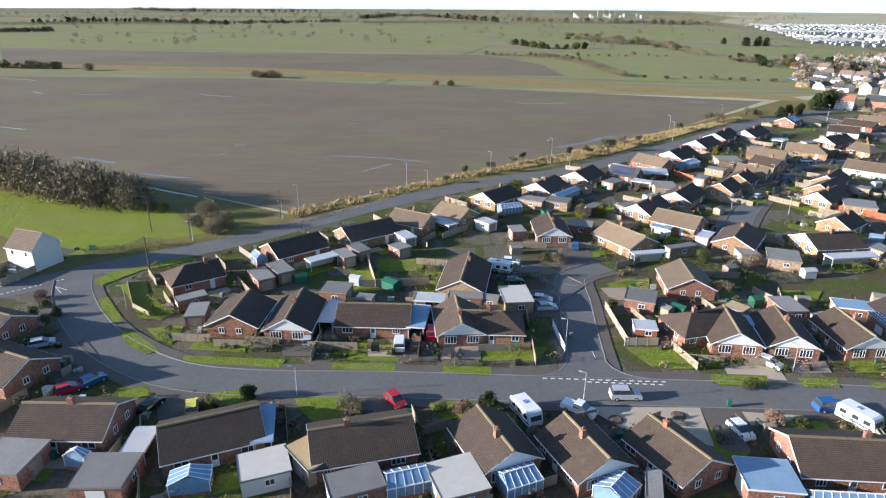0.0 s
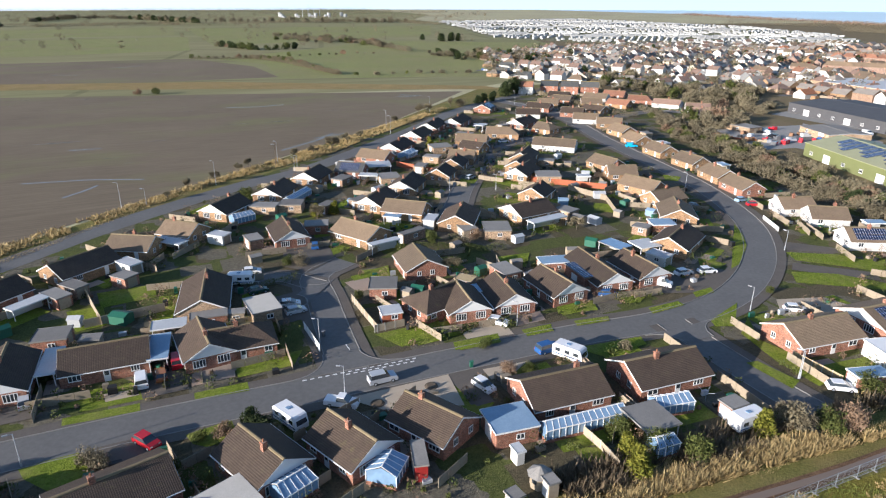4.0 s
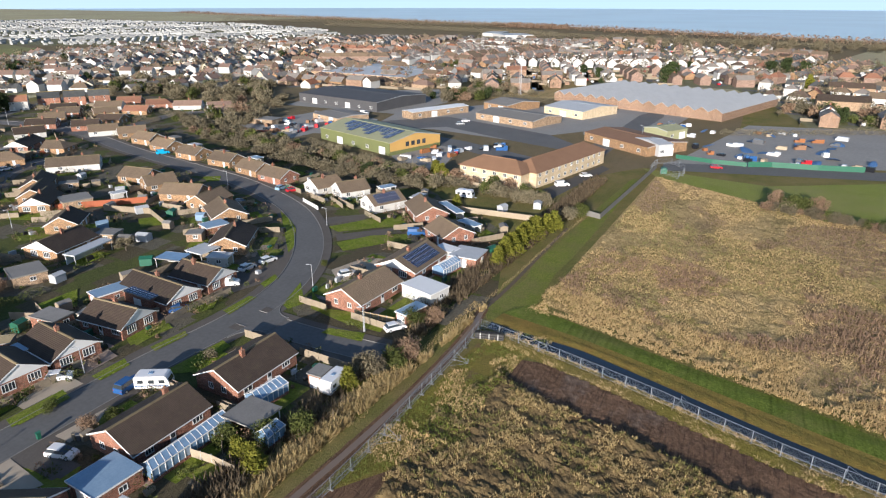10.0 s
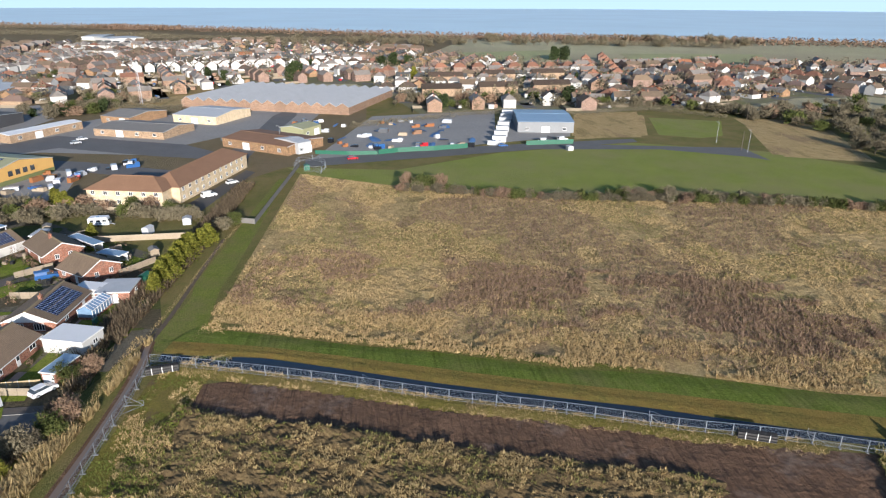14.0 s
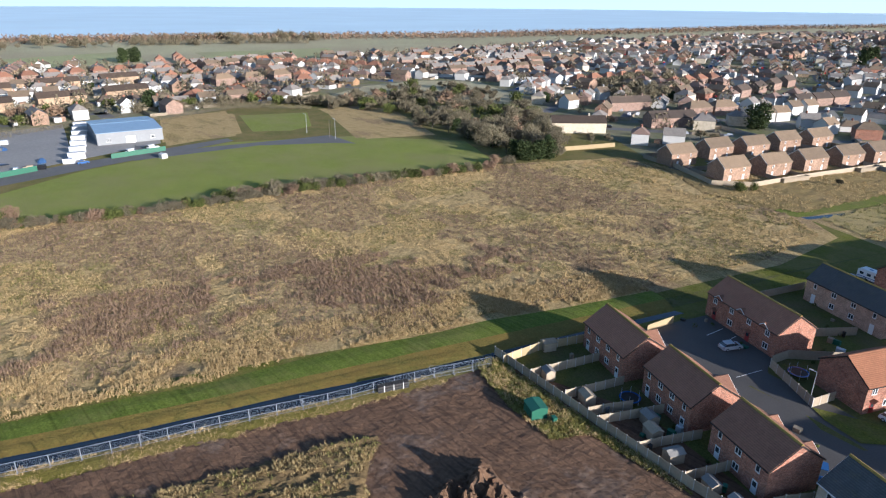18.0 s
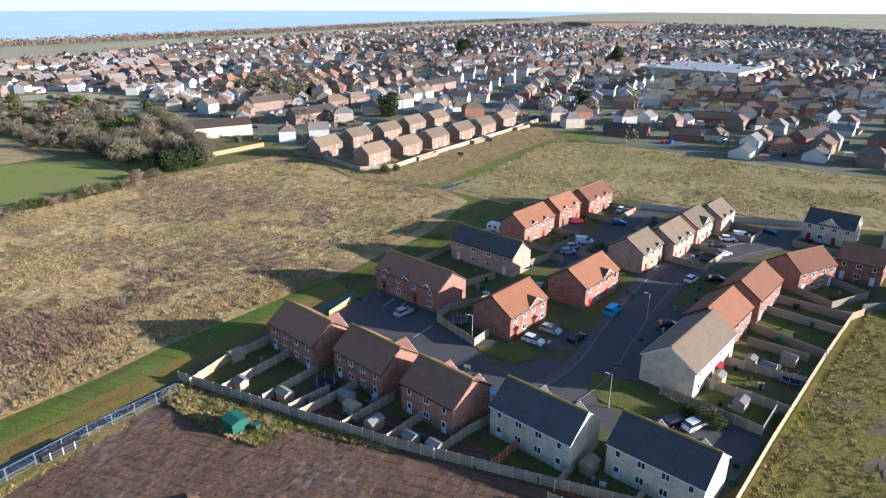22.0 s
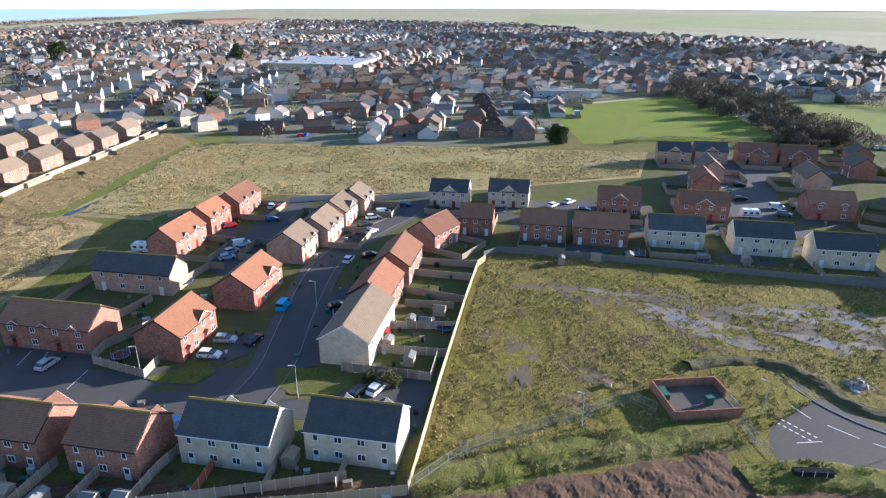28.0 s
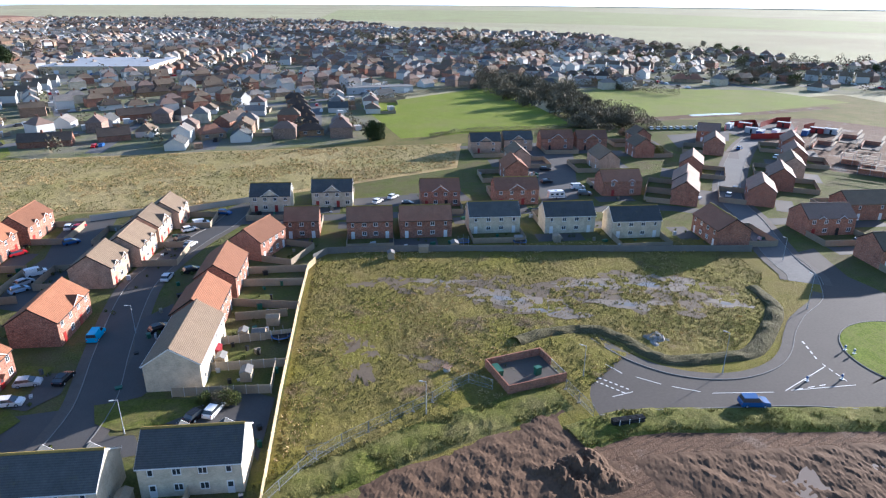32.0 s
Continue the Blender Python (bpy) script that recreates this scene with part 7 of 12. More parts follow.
conservatory(18.4, 169.8, 19, 6.1, 3.2, "conservatory")
conservatory(36.1, 183.4, 48, 12.7, 2.6, "conservatory")
outbuilding("garage", 34.8, 154.1, -16, 5.8, 4.5, 2.5, RED_BRICK, FELT)
outbuilding("carport", 46.2, 134.1, 11, 7.8, 1.9, 2.6, WHITE_WALL, PALE)
outbuilding("garage", 55.0, 138.6, 19, 7.2, 2.1, 2.5, TAN_BRICK, FELT)
outbuilding("garage", 51.9, 170.3, 32, 5.7, 4.6, 2.5, TAN_BRICK, FELT)
outbuilding("garage", 53.4, 195.9, 40, 6.0, 4.3, 2.5, TAN_BRICK, FELT)
conservatory(87.0, 223.4, 41, 7.6, 4.6, "conservatory")
outbuilding("carport", 70.1, 208.6, -14, 8.3, 7.6, 2.5, WHITE_WALL, PALE)
outbuilding("garage", 102.6, 228.1, -5, 8.0, 7.4, 2.5, BUFF_BRICK, FELT)
outbuilding("garage", 68.2, 192.0, -9, 6.2, 7.3, 2.5, BUFF_BRICK, FELT)
outbuilding("shed", 69.3, 136.2, -3, 3.9, 4.7, 2.2, WOOD, FELT)
outbuilding("garage", 117.1, 173.0, -24, 7.8, 7.7, 2.5, BUFF_BRICK, FELT)
outbuilding("carport", 156.6, 68.9, -129, 11.3, 2.3, 2.5, WHITE_WALL, BLUE_SHEET)
outbuilding("carport", 146.8, 59.0, -115, 6.5, 2.7, 2.4, WHITE_WALL, BLUE_SHEET)
outbuilding("carport", 162.7, 82.5, -2, 5.2, 2.6, 2.5, WHITE_WALL, PALE)
outbuilding("garage", 248.9, 212.1, -89, 14.0, 8.0, 2.5, BUFF_BRICK, FELT)
outbuilding("shed", 68.7, 104.5, 11, 2.5, 2.0, 2.1, WOOD, FELT)
outbuilding("shed", 37.5, 49.2, 0, 1.4, 1.5, 2.4, WOOD, FELT)
outbuilding("shed", 32.5, 49.2, 8, 1.5, 1.7, 2.1, WOOD, FELT)
outbuilding("shed", 37.0, 56.1, 0, 1.1, 1.7, 2.1, WHITE_WALL, PALE)

outbuilding("garage", -37.3, 120.9, -56, 6.4, 3.4, 2.5, RED_BRICK, FELT)
outbuilding("garage", -34.3, 124.6, -55, 6.7, 3.4, 2.5, RED_BRICK, FELT)
conservatory(-41.0, 132.2, -52, 3.6, 2.4, "conservatory")
outbuilding("carport", -26.6, 130.6, 38, 6.8, 2.6, 2.4, WHITE_WALL, PALE)
outbuilding("garage", -22.0, 133.0, -56, 5.8, 2.9, 2.4, RED_BRICK, FELT)
outbuilding("garage", -19.2, 136.6, -53, 5.4, 2.9, 2.4, TAN_BRICK, FELT)
outbuilding("garage", -9.9, 137.8, -50, 4.3, 3.4, 2.4, RED_BRICK, FELT)
outbuilding("garage", -9.2, 145.4, -57, 5.7, 3.0, 2.4, WHITE_WALL, PALE)
outbuilding("carport", -0.2, 155.8, -46, 8.0, 3.2, 2.4, WHITE_WALL, PALE)
outbuilding("garage", 11.0, 156.2, -46, 4.6, 3.2, 2.4, WHITE_WALL, PALE)
outbuilding("garage", -20.9, 114.4, -9, 5.4, 4.8, 2.5, RED_BRICK, FELT)
outbuilding("carport", -20.2, 104.6, -5, 2.6, 8.6, 2.4, WHITE_WALL, PALE)
outbuilding("carport", -4.2, 102.4, -6, 2.9, 8.6, 2.5, WHITE_WALL, BLUE_SHEET)
outbuilding("carport", -2.4, 110.2, -6, 5.6, 3.4, 2.5, WHITE_WALL, PALE)
outbuilding("shed", -14.9, 111.2, -12, 3.2, 2.4, 2.1, WOOD, FELT)
outbuilding("garage", 4.4, 111.4, -5, 6.3, 2.6, 2.5, RED_BRICK, FELT)
outbuilding("garage", -44.6, 104.6, -80, 5.6, 3.4, 2.5, RED_BRICK, FELT)
outbuilding("garage", -48.0, 110.6, 35, 5.4, 2.6, 2.3, RED_BRICK, FELT)
outbuilding("garage", 54.4, 107.0, -50, 3.6, 3.0, 2.5, RED_BRICK, NEW_WOOD)
outbuilding("garage", 63.6, 146.6, -37, 2.9, 5.6, 2.4, WHITE_WALL, PALE)
outbuilding("carport", 54.8, 152.2, -39, 4.3, 2.4, 2.4, WHITE_WALL, BLUE_SHEET)
outbuilding("carport", 95.6, 110.8, -80, 6.4, 4.2, 2.4, WHITE_WALL, CONSERVATORY)
outbuilding("garage", 100.8, 101.6, -72, 4.8, 3.4, 2.4, WHITE_WALL, PALE)
outbuilding("garage", 100.8, 138.4, -71, 5.2, 4.2, 2.4, BUFF_BRICK, FELT)
outbuilding("garage", 110.6, 119.0, -61, 3.8, 3.4, 2.2, TAN_BRICK, FELT)
outbuilding("garage", 83.4, 201.6, 50, 5.6, 3.6, 2.4, BUFF_BRICK, FELT)
outbuilding("garage", 92.6, 213.0, -40, 6.0, 4.2, 2.4, BUFF_BRICK, FELT)
outbuilding("carport", 60.2, 216.0, -42, 5.5, 3.6, 2.4, WHITE_WALL, PALE)
outbuilding("carport", 62.6, 196.2, -30, 6.0, 3.4, 2.4, WHITE_WALL, PALE)
outbuilding("garage", 41.6, 170.0, 40, 5.0, 3.0, 2.4, TAN_BRICK, FELT)
outbuilding("garage", 122.4, 246.8, -40, 7.0, 4.6, 2.5, TAN_BRICK, FELT)
outbuilding("carport", 138.6, 262.4, 42, 6.0, 3.8, 2.4, WHITE_WALL, PALE)
outbuilding("garage", 148.8, 258.6, 10, 5.8, 3.8, 2.4, BUFF_BRICK, FELT)
outbuilding("carport", 126.8, 166.6, -20, 4.0, 3.0, 2.4, WHITE_WALL, PALE)
outbuilding("garage", 128.0, 190.6, -40, 5.4, 3.4, 2.4, BUFF_BRICK, FELT)
outbuilding("garage", 183.6, 178.6, -96, 4.6, 3.0, 2.4, BUFF_BRICK, FELT)
outbuilding("garage", 188.4, 197.6, -96, 4.8, 3.0, 2.4, WHITE_WALL, PALE)
outbuilding("carport", 181.2, 160.0, -100, 4.6, 3.2, 2.4, WHITE_WALL, BLUE_SHEET)
outbuilding("garage", 196.0, 216.6, -96, 4.8, 3.0, 2.4, BUFF_BRICK, FELT)
outbuilding("carport", 167.8, 96.4, -28, 5.0, 3.0, 2.4, WHITE_WALL, BLUE_SHEET)
outbuilding("garage", 127.2, 56.4, -16, 3.4, 5.4, 2.5, WHITE_WALL, WHITE)


# ---------------- garden sheds ----------------
def shed(x, y, h, l=2.4, w=1.8, mat=WOOD, roof=FELT):
    r = root("garden_shed", pose(x, y, 0, 0, 0, h), f"small garden shed of {mat.name}", "shed", "garden sheds")
    part("wall", Shape().solid([(-l / 2, -w / 2, 0), (-l / 2, w / 2, 0), (-l / 2, w / 2, 1.7), (-l / 2, 0, 2.1), (-l / 2, -w / 2, 1.7)], (l, 0, 0)), mat, r)
    for s in (-1, 1):
        part("roof_slope", Shape().solid([(-l / 2 - 0.1, s * (w / 2 + 0.12), 1.66), (l / 2 + 0.1, s * (w / 2 + 0.12), 1.66), (l / 2 + 0.1, 0, 2.12), (-l / 2 - 0.1, 0, 2.12)], (0, 0, 0.05)), roof, r)
    part("door", Shape().box(-0.4, 0.4, -0.03, 0.02, 0, 1.6), mat, r, m=side_pose(l, w, "e", 0, 0))


shed(232.2, 21.2, 10, 2.6, 2.0, GREEN_PAINT, GREEN_PAINT)
shed(255.6, -84.9, 10, 2.4, 2.4, PALE, PALE)
for gx, gy, gh, gl, gw, gk in ((-10.4, 119.6, -40, 3.4, 2.6, 1), (44.4, 108.5, -42, 2.6, 2.0, 1), (42.0, 108.2, -54, 2.2, 2.0, 0), (50.0, 172.6, -43, 2.6, 2.2, 2), (101.6, 133.4, -73, 3.4, 2.6, 0), (104.6, 130.6, -76, 3.2, 2.4, 3),
                               (93.6, 117.0, -56, 2.8, 2.2, 1), (123.2, 129.7, -69, 2.4, 2.4, 2), (114.1, 132.4, -77, 2.2, 2.0, 0), (106.6, 148.4, -28, 2.8, 2.4, 2), (120.6, 149.8, -26, 3.4, 2.4, 3), (-29.6, 122.2, 30, 2.4, 1.8, 1),
                               (17.0, 139.4, 10, 2.6, 2.0, 0), (69.8, 112.6, -8, 2.4, 1.8, 0), (60.8, 112.4, 12, 2.2, 1.8, 1), (85.6, 113.8, -20, 2.6, 2.0, 0), (78.4, 126.6, 5, 2.6, 2.0, 3), (62.2, 128.2, 20, 2.4, 2.0, 0),
                               (128.6, 158.4, -60, 2.4, 2.0, 0), (122.0, 139.6, 20, 2.6, 2.0, 1), (131.8, 172.2, -40, 2.6, 2.0, 3), (118.8, 160.6, 15, 2.8, 2.2, 0), (134.4, 186.6, -30, 2.4, 2.0, 0), (138.2, 198.6, 10, 2.4, 2.0, 3),
                               (76.6, 170.2, 40, 2.6, 2.0, 0), (60.4, 182.4, 30, 2.4, 2.0, 3), (44.2, 190.6, 40, 2.4, 2.0, 0), (28.2, 166.8, 20, 2.4, 2.0, 1), (170.6, 84.4, 20, 2.4, 2.0, 0), (166.6, 57.2, -15, 2.6, 2.0, 3), (150.2, 50.8, 30, 2.6, 2.0, 0),
                               (134.0, 47.8, -15, 2.4, 1.8, 1), (-18.0, 121.4, -20, 2.2, 1.8, 3), (173.8, 48.9, 10, 2.6, 2.2, 3)):
    shed(gx, gy, gh, gl, gw, (WOOD, GREEN_PAINT, BLUE_SHEET, PALE)[gk], (FELT, GREEN_PAINT, BLUE_SHEET, PALE)[gk])
shed(33.9, -78.1, -24, 2.4, 1.8, WOOD, WOOD)
shed(29.2, -75.7, 66)
shed(18.9, -73.3, -24, 2.0, 1.6, WOOD, FELT)
shed(-2.0, -76.3, 66, 2.4, 1.8, WOOD, WOOD)
shed(36.0, -80.6, -24)
shed(-67.3, -134.7, 66, 2.0, 1.6, WOOD, FELT)
shed(-76.3, -134.5, -24, 2.4, 1.8, WOOD, WOOD)
shed(-84.6, -133.0, 66)
shed(-101.5, -128.6, -24, 2.0, 1.6, WOOD, FELT)
shed(-111.1, -124.4, 66, 2.4, 1.8, WOOD, WOOD)
shed(-28.4, -110.8, -24)
shed(-25.8, -112.3, 66, 2.0, 1.6, WOOD, FELT)
shed(-32.3, -115.2, -24, 2.4, 1.8, WOOD, WOOD)
shed(-22.9, -98.2, 66)
shed(22.8, -74.0, -24, 2.0, 1.6, WOOD, FELT)
shed(60.3, -86.1, 66, 2.4, 1.8, WOOD, WOOD)
shed(54.0, -78.6, -24, 2.0, 1.6)
shed(45.5, -77.9, -24, 2.4, 1.8, WOOD, WOOD)
shed(-20.2, -104.9, 66, 2.2, 1.6)
shed(-19.9, -108.1, 66, 2.2, 1.8, RED_DOOR, RED_DOOR)

# ---------------- vehicles ----------------
CAR_SHAPES = {  # length, width, roof height, bonnet start and end of the glasshouse, sill height
    "hatch": (4.1, 1.72, 1.46, ((-2.05, 0.75), (-1.9, 0.95), (1.1, 0.98), (1.9, 0.78), (2.05, 0.55)), ((-1.85, 0.95), (-1.45, 1.44), (0.2, 1.46), (1.15, 0.97))),
    "suv": (4.6, 1.85, 1.78, ((-2.3, 0.95), (-2.2, 1.1), (1.2, 1.12), (2.15, 0.98), (2.3, 0.65)), ((-2.15, 1.1), (-1.95, 1.75), (0.3, 1.78), (1.1, 1.11))),
    "van": (4.7, 1.85, 1.9, ((-2.35, 1.1), (-2.3, 1.2), (1.4, 1.15), (2.2, 0.95), (2.35, 0.6)), ((-2.3, 1.2), (-2.25, 1.88), (0.7, 1.9), (1.5, 1.14))),
    "pickup": (5.1, 1.8, 1.72, ((-2.55, 0.95), (-2.5, 1.05), (1.3, 1.05), (2.4, 0.95), (2.55, 0.6)), ((-0.6, 1.05), (-0.45, 1.7), (0.6, 1.72), (1.35, 1.04))),
}
CAR_MADE = {}


def car(x, y, h, color, kind):
    far = math.hypot(x, y) > 135
    m = pose(x, y, 0.05, 0, 0, h)
    if (color, kind, far) in CAR_MADE:
        return copy_thing(CAR_MADE[color, kind, far], m)
    L, W, top, low, cabin = CAR_SHAPES[kind]
    mat = CAR[color]
    r = CAR_MADE[color, kind, far] = root("car" if kind in ("hatch", "suv") else kind, m, f"{color} parked {'hatchback car' if kind == 'hatch' else 'estate car' if kind == 'suv' else kind} at the kerb", "car" if kind in ("hatch", "suv") else kind, "parked vehicles")
    ring = [(a, -W / 2, z) for a, z in low] + [(low[-1][0], -W / 2, 0.25), (low[0][0], -W / 2, 0.28)]
    s = Shape().solid(ring, (0, W, 0))
    part("body", s, mat, r)
    g = Shape()
    c0, c1, c2, c3 = cabin
    n = W / 2
    k = n * 0.78
    g.v = [Vector(p) for p in ((c0[0], -n * 0.97, c0[1]), (c3[0], -n * 0.97, c3[1]), (c3[0], n * 0.97, c3[1]), (c0[0], n * 0.97, c0[1]), (c1[0], -k, c1[1] - 0.04), (c2[0], -k, c2[1] - 0.04), (c2[0], k, c2[1] - 0.04), (c1[0], k, c1[1] - 0.04))]
    g.f = [(0, 1, 5, 4), (1, 2, 6, 5), (2, 3, 7, 6), (3, 0, 4, 7), (4, 5, 6, 7)]
    part("glass", g, PANE, r, "dark tinted car glass")
    part("roof_panel", Shape().box(c1[0] - 0.05, c2[0] + 0.05, -k - 0.02, k + 0.02, c1[1] - 0.04, c2[1] + 0.03), mat, r)
    if kind == "van":
        for sy in (-1, 1):
            part("side_panel", Shape().solid([(c0[0] + 0.1, sy * n * 0.985, c0[1]), (0.2, sy * n * 0.985, c0[1]), (0.2, sy * (k + 0.03), c1[1] - 0.06), (c1[0] + 0.1, sy * (k + 0.03), c1[1] - 0.06)], (0, sy * 0.02, 0)), mat, r)
    for sx in (-1, 1):
        for sy in (-1, 1):
            w = part("wheel", kept("wheel", lambda: Shape().tube((0, -0.11, 0), (0, 0.11, 0), 0.31, 0.31, 14).mesh("wheel", RUBBER)), RUBBER, r, m=pose(sx * L * 0.31, sy * (W / 2 - 0.1), 0.31))
            if far:
                continue
            part("rim", kept("rim", lambda: Shape().tube((0, -0.125, 0), (0, 0.125, 0), 0.19, 0.19, 10).mesh("rim", STEEL)), STEEL, w)
    for sy in () if far else (-1, 1):
        part("headlight", Shape().box(L / 2 - 0.2, L / 2 + 0.01 - 0.08, sy * (W / 2 - 0.25) - 0.17, sy * (W / 2 - 0.25) + 0.17, 0.62, 0.76), PALE, r)
        part("tail_light", Shape().box(-L / 2 - 0.01, -L / 2 + 0.1, sy * (W / 2 - 0.14) - 0.1, sy * (W / 2 - 0.14) + 0.1, 0.72, 0.88), RED_DOOR, r)
    return r


def touring_caravan(x, y, h, motor=False):
    r = root("motorhome" if motor else "touring_caravan", pose(x, y, 0.05, 0, 0, h), "white motorhome parked on a drive" if motor else "white touring caravan parked beside a bungalow", "motorhome" if motor else "caravan")
    L = 5.4
    ring = [(-L / 2, -1.1, 0.45), (L / 2, -1.1, 0.45), (L / 2 + 0.05, -1.1, 1.2), (L / 2 - 0.35, -1.1, 2.45), (L / 2 - 0.7, -1.1, 2.6), (-L / 2 + 0.4, -1.1, 2.6), (-L / 2, -1.1, 2.3)]
    part("body", Shape().solid(ring, (0, 2.2, 0)), CAR["white"], r)
    for sy in (-1, 1):
        for a in (-1.7, 0.0, 1.6):
            part("window", Shape().box(a - 0.45, a + 0.45, sy * 1.1 - 0.02, sy * 1.1 + 0.02, 1.35, 1.95), PANE, r)
        part("stripe", Shape().box(-L / 2 + 0.1, L / 2 - 0.1, sy * 1.1 - 0.012, sy * 1.1 + 0.012, 0.85, 1.0), CAR["blue"], r)
        part("wheel", kept("wheel", None), RUBBER, r, m=pose(-0.2, sy * 1.0, 0.31))
    part("front_window", Shape().solid([(L / 2 + 0.03, -0.85, 1.35), (L / 2 + 0.03, 0.85, 1.35), (L / 2 - 0.17, 0.85, 2.0), (L / 2 - 0.17, -0.85, 2.0)], (0.04, 0, 0)), PANE, r)
    part("rooflight", Shape().box(-0.6, 0.1, -0.3, 0.3, 2.6, 2.68), CONSERVATORY, r)
    part("tow_bar", Shape().bar((L / 2 - 0.1, 0, 0.5), (L / 2 + 1.1, 0, 0.45), 0.1), STEEL, r)
    part("jockey_wheel", Shape().tube((L / 2 + 0.9, 0, 0.0), (L / 2 + 0.9, 0, 0.5), 0.06, 0.05), STEEL, r)


car(-67.8, 95.3, 28, "silver", "hatch")
car(-53.5, 84.1, 54, "blue", "hatch")
car(-55.9, 81.7, 37, "red", "hatch")
car(-41.8, 77.7, 74, "black", "hatch")
car(-35.8, 77.3, 109, "yellow", "hatch")
car(-23.1, 96.7, 99, "silver", "hatch")
car(-7.3, 95.7, 92, "white", "van")
car(-4.4, 96.4, 92, "orange", "hatch")
car(-1.9, 99.6, 91, "red", "van")
car(-6.8, 79.3, -56, "red", "hatch")
car(19.6, 77.4, -36, "white", "pickup")
car(27.2, 81.0, 0, "silver", "suv")
car(53.0, 90.4, -49, "white", "hatch")
car(40.8, 72.8, -76, "white", "hatch")
car(56.1, 78.3, 5, "blue", "suv")
car(19.5, 113.6, -12, "white", "hatch")
car(19.9, 110.2, 6, "silver", "hatch")
car(14.8, 122.3, 9, "green", "hatch")
car(15.2, 133.1, -10, "white", "hatch")
car(31.6, 143.1, 77, "blue", "hatch")
car(94.8, 185.6, 29, "silver", "hatch")
car(79.2, 91.9, -41, "blue", "hatch")
car(101.2, 94.1, -5, "white", "hatch")
car(106.7, 92.8, -13, "white", "hatch")
car(92.7, 91.8, -54, "white", "van")
car(107.9, 71.7, -36, "white", "hatch")
car(137.9, 70.2, -64, "blue", "van")
car(90.8, 50.0, -36, "white", "hatch")
car(156.7, 124.5, -27, "red", "hatch")
car(157.2, 129.4, 0, "pale blue", "hatch")
car(177.3, 203.6, -24, "cyan", "van")
car(139.2, 130.0, -80, "black", "hatch")
car(140.3, 269.9, 10, "silver", "hatch")
car(134.1, 233.1, -1, "white", "hatch")
car(38.7, -111.8, -116, "silver", "hatch")
car(11.6, -108.6, 161, "white", "hatch")
car(9.2, -113.7, 164, "silver", "hatch")
car(4.0, -112.2, -122, "black", "hatch")
car(-1.6, -125.8, -113, "cyan", "van")
car(-17.3, -148.0, -118, "white", "hatch")
car(-22.9, -149.7, -172, "black", "hatch")
car(-12.4, -123.1, -162, "black", "hatch")
car(-13.5, -91.0, -145, "black", "hatch")
car(-16.0, -90.9, -133, "white", "hatch")
car(-25.6, -167.1, -133, "silver", "hatch")
car(-24.4, -172.7, -155, "black", "hatch")
car(-27.4, -179.2, -169, "white", "hatch")
car(-31.2, -182.4, -179, "white", "van")
car(-39.0, -189.4, 139, "blue", "hatch")
car(8.6, -164.9, -168, "white", "van")
car(10.9, -160.3, -148, "silver", "hatch")
car(11.7, -156.3, -159, "pale blue", "hatch")
car(12.7, -181.2, -156, "red", "hatch")
car(1.0, -183.7, -169, "blue", "hatch")
car(1.1, -196.8, -111, "white", "hatch")
car(-1.3, -195.6, -128, "red", "hatch")
car(-90.7, -171.6, 152, "black", "hatch")
car(-89.8, -180.3, -152, "white", "hatch")
car(-83.5, -178.2, -148, "white", "hatch")
car(-160.8, -213.2, 156, "white", "van")
car(-155.1, -185.1, 151, "black", "hatch")
car(14.5, -87.9, 110, "blue", "hatch")
car(-91.3, -50.9, 150, "blue", "suv")
car(-175.6, -133.3, 92, "white", "hatch")
car(-195.4, -133.4, -151, "black", "hatch")
car(-187.3, -129.5, -153, "silver", "hatch")
car(-181.1, -84.2, 174, "silver", "hatch")
car(-149.4, -160.2, 159, "white", "van")
car(-146.5, -153.5, 144, "grey", "suv")
car(-144.6, -170.9, 166, "black", "hatch")
car(-190.2, -121.2, 141, "silver", "hatch")
car(-251.2, -173.6, -161, "blue", "hatch")
car(-251.3, -155.9, -172, "white", "hatch")
car(-263.2, -163.0, -176, "silver", "hatch")
car(217.4, 85.8, -113, "red", "hatch")
car(210.4, 80.8, -104, "blue", "hatch")
car(201.3, 76.4, -111, "white", "hatch")
car(199.9, 48.9, -51, "white", "van")
car(215.2, 44.7, -56, "white", "hatch")
car(246.9, 4.9, -75, "red", "hatch")
car(265.1, -58.4, -88, "blue", "hatch")
car(272.2, -78.3, -75, "white", "van")
car(274.9, -87.4, -74, "white", "van")
car(292.5, 182.3, -88, "white", "van")
car(286.3, 123.8, -45, "silver", "hatch")
car(294.4, 124.5, -44, "white", "hatch")
touring_caravan(11.8, 75.9, -66, motor=True)
touring_caravan(58.0, 74.8, -62)
touring_caravan(12.2, 128.2, -19)
touring_caravan(70.1, 49.1, 0)
touring_caravan(-135.8, -155.0, 160)
touring_caravan(174.2, 72.3, -87)
touring_caravan(32.4, -166.1, 163)
car(-251.4, -223.8, -125, "white", "hatch")
car(-254.5, -222.5, -125, "white", "hatch")
car(-257.6, -221.2, -125, "silver", "hatch")
car(-260.7, -219.9, -125, "white", "hatch")
car(-263.9, -218.6, -125, "white", "hatch")
car(-267.0, -217.3, -125, "white", "hatch")
car(-270.1, -215.9, -125, "silver", "hatch")
car(-273.2, -214.6, -125, "white", "hatch")


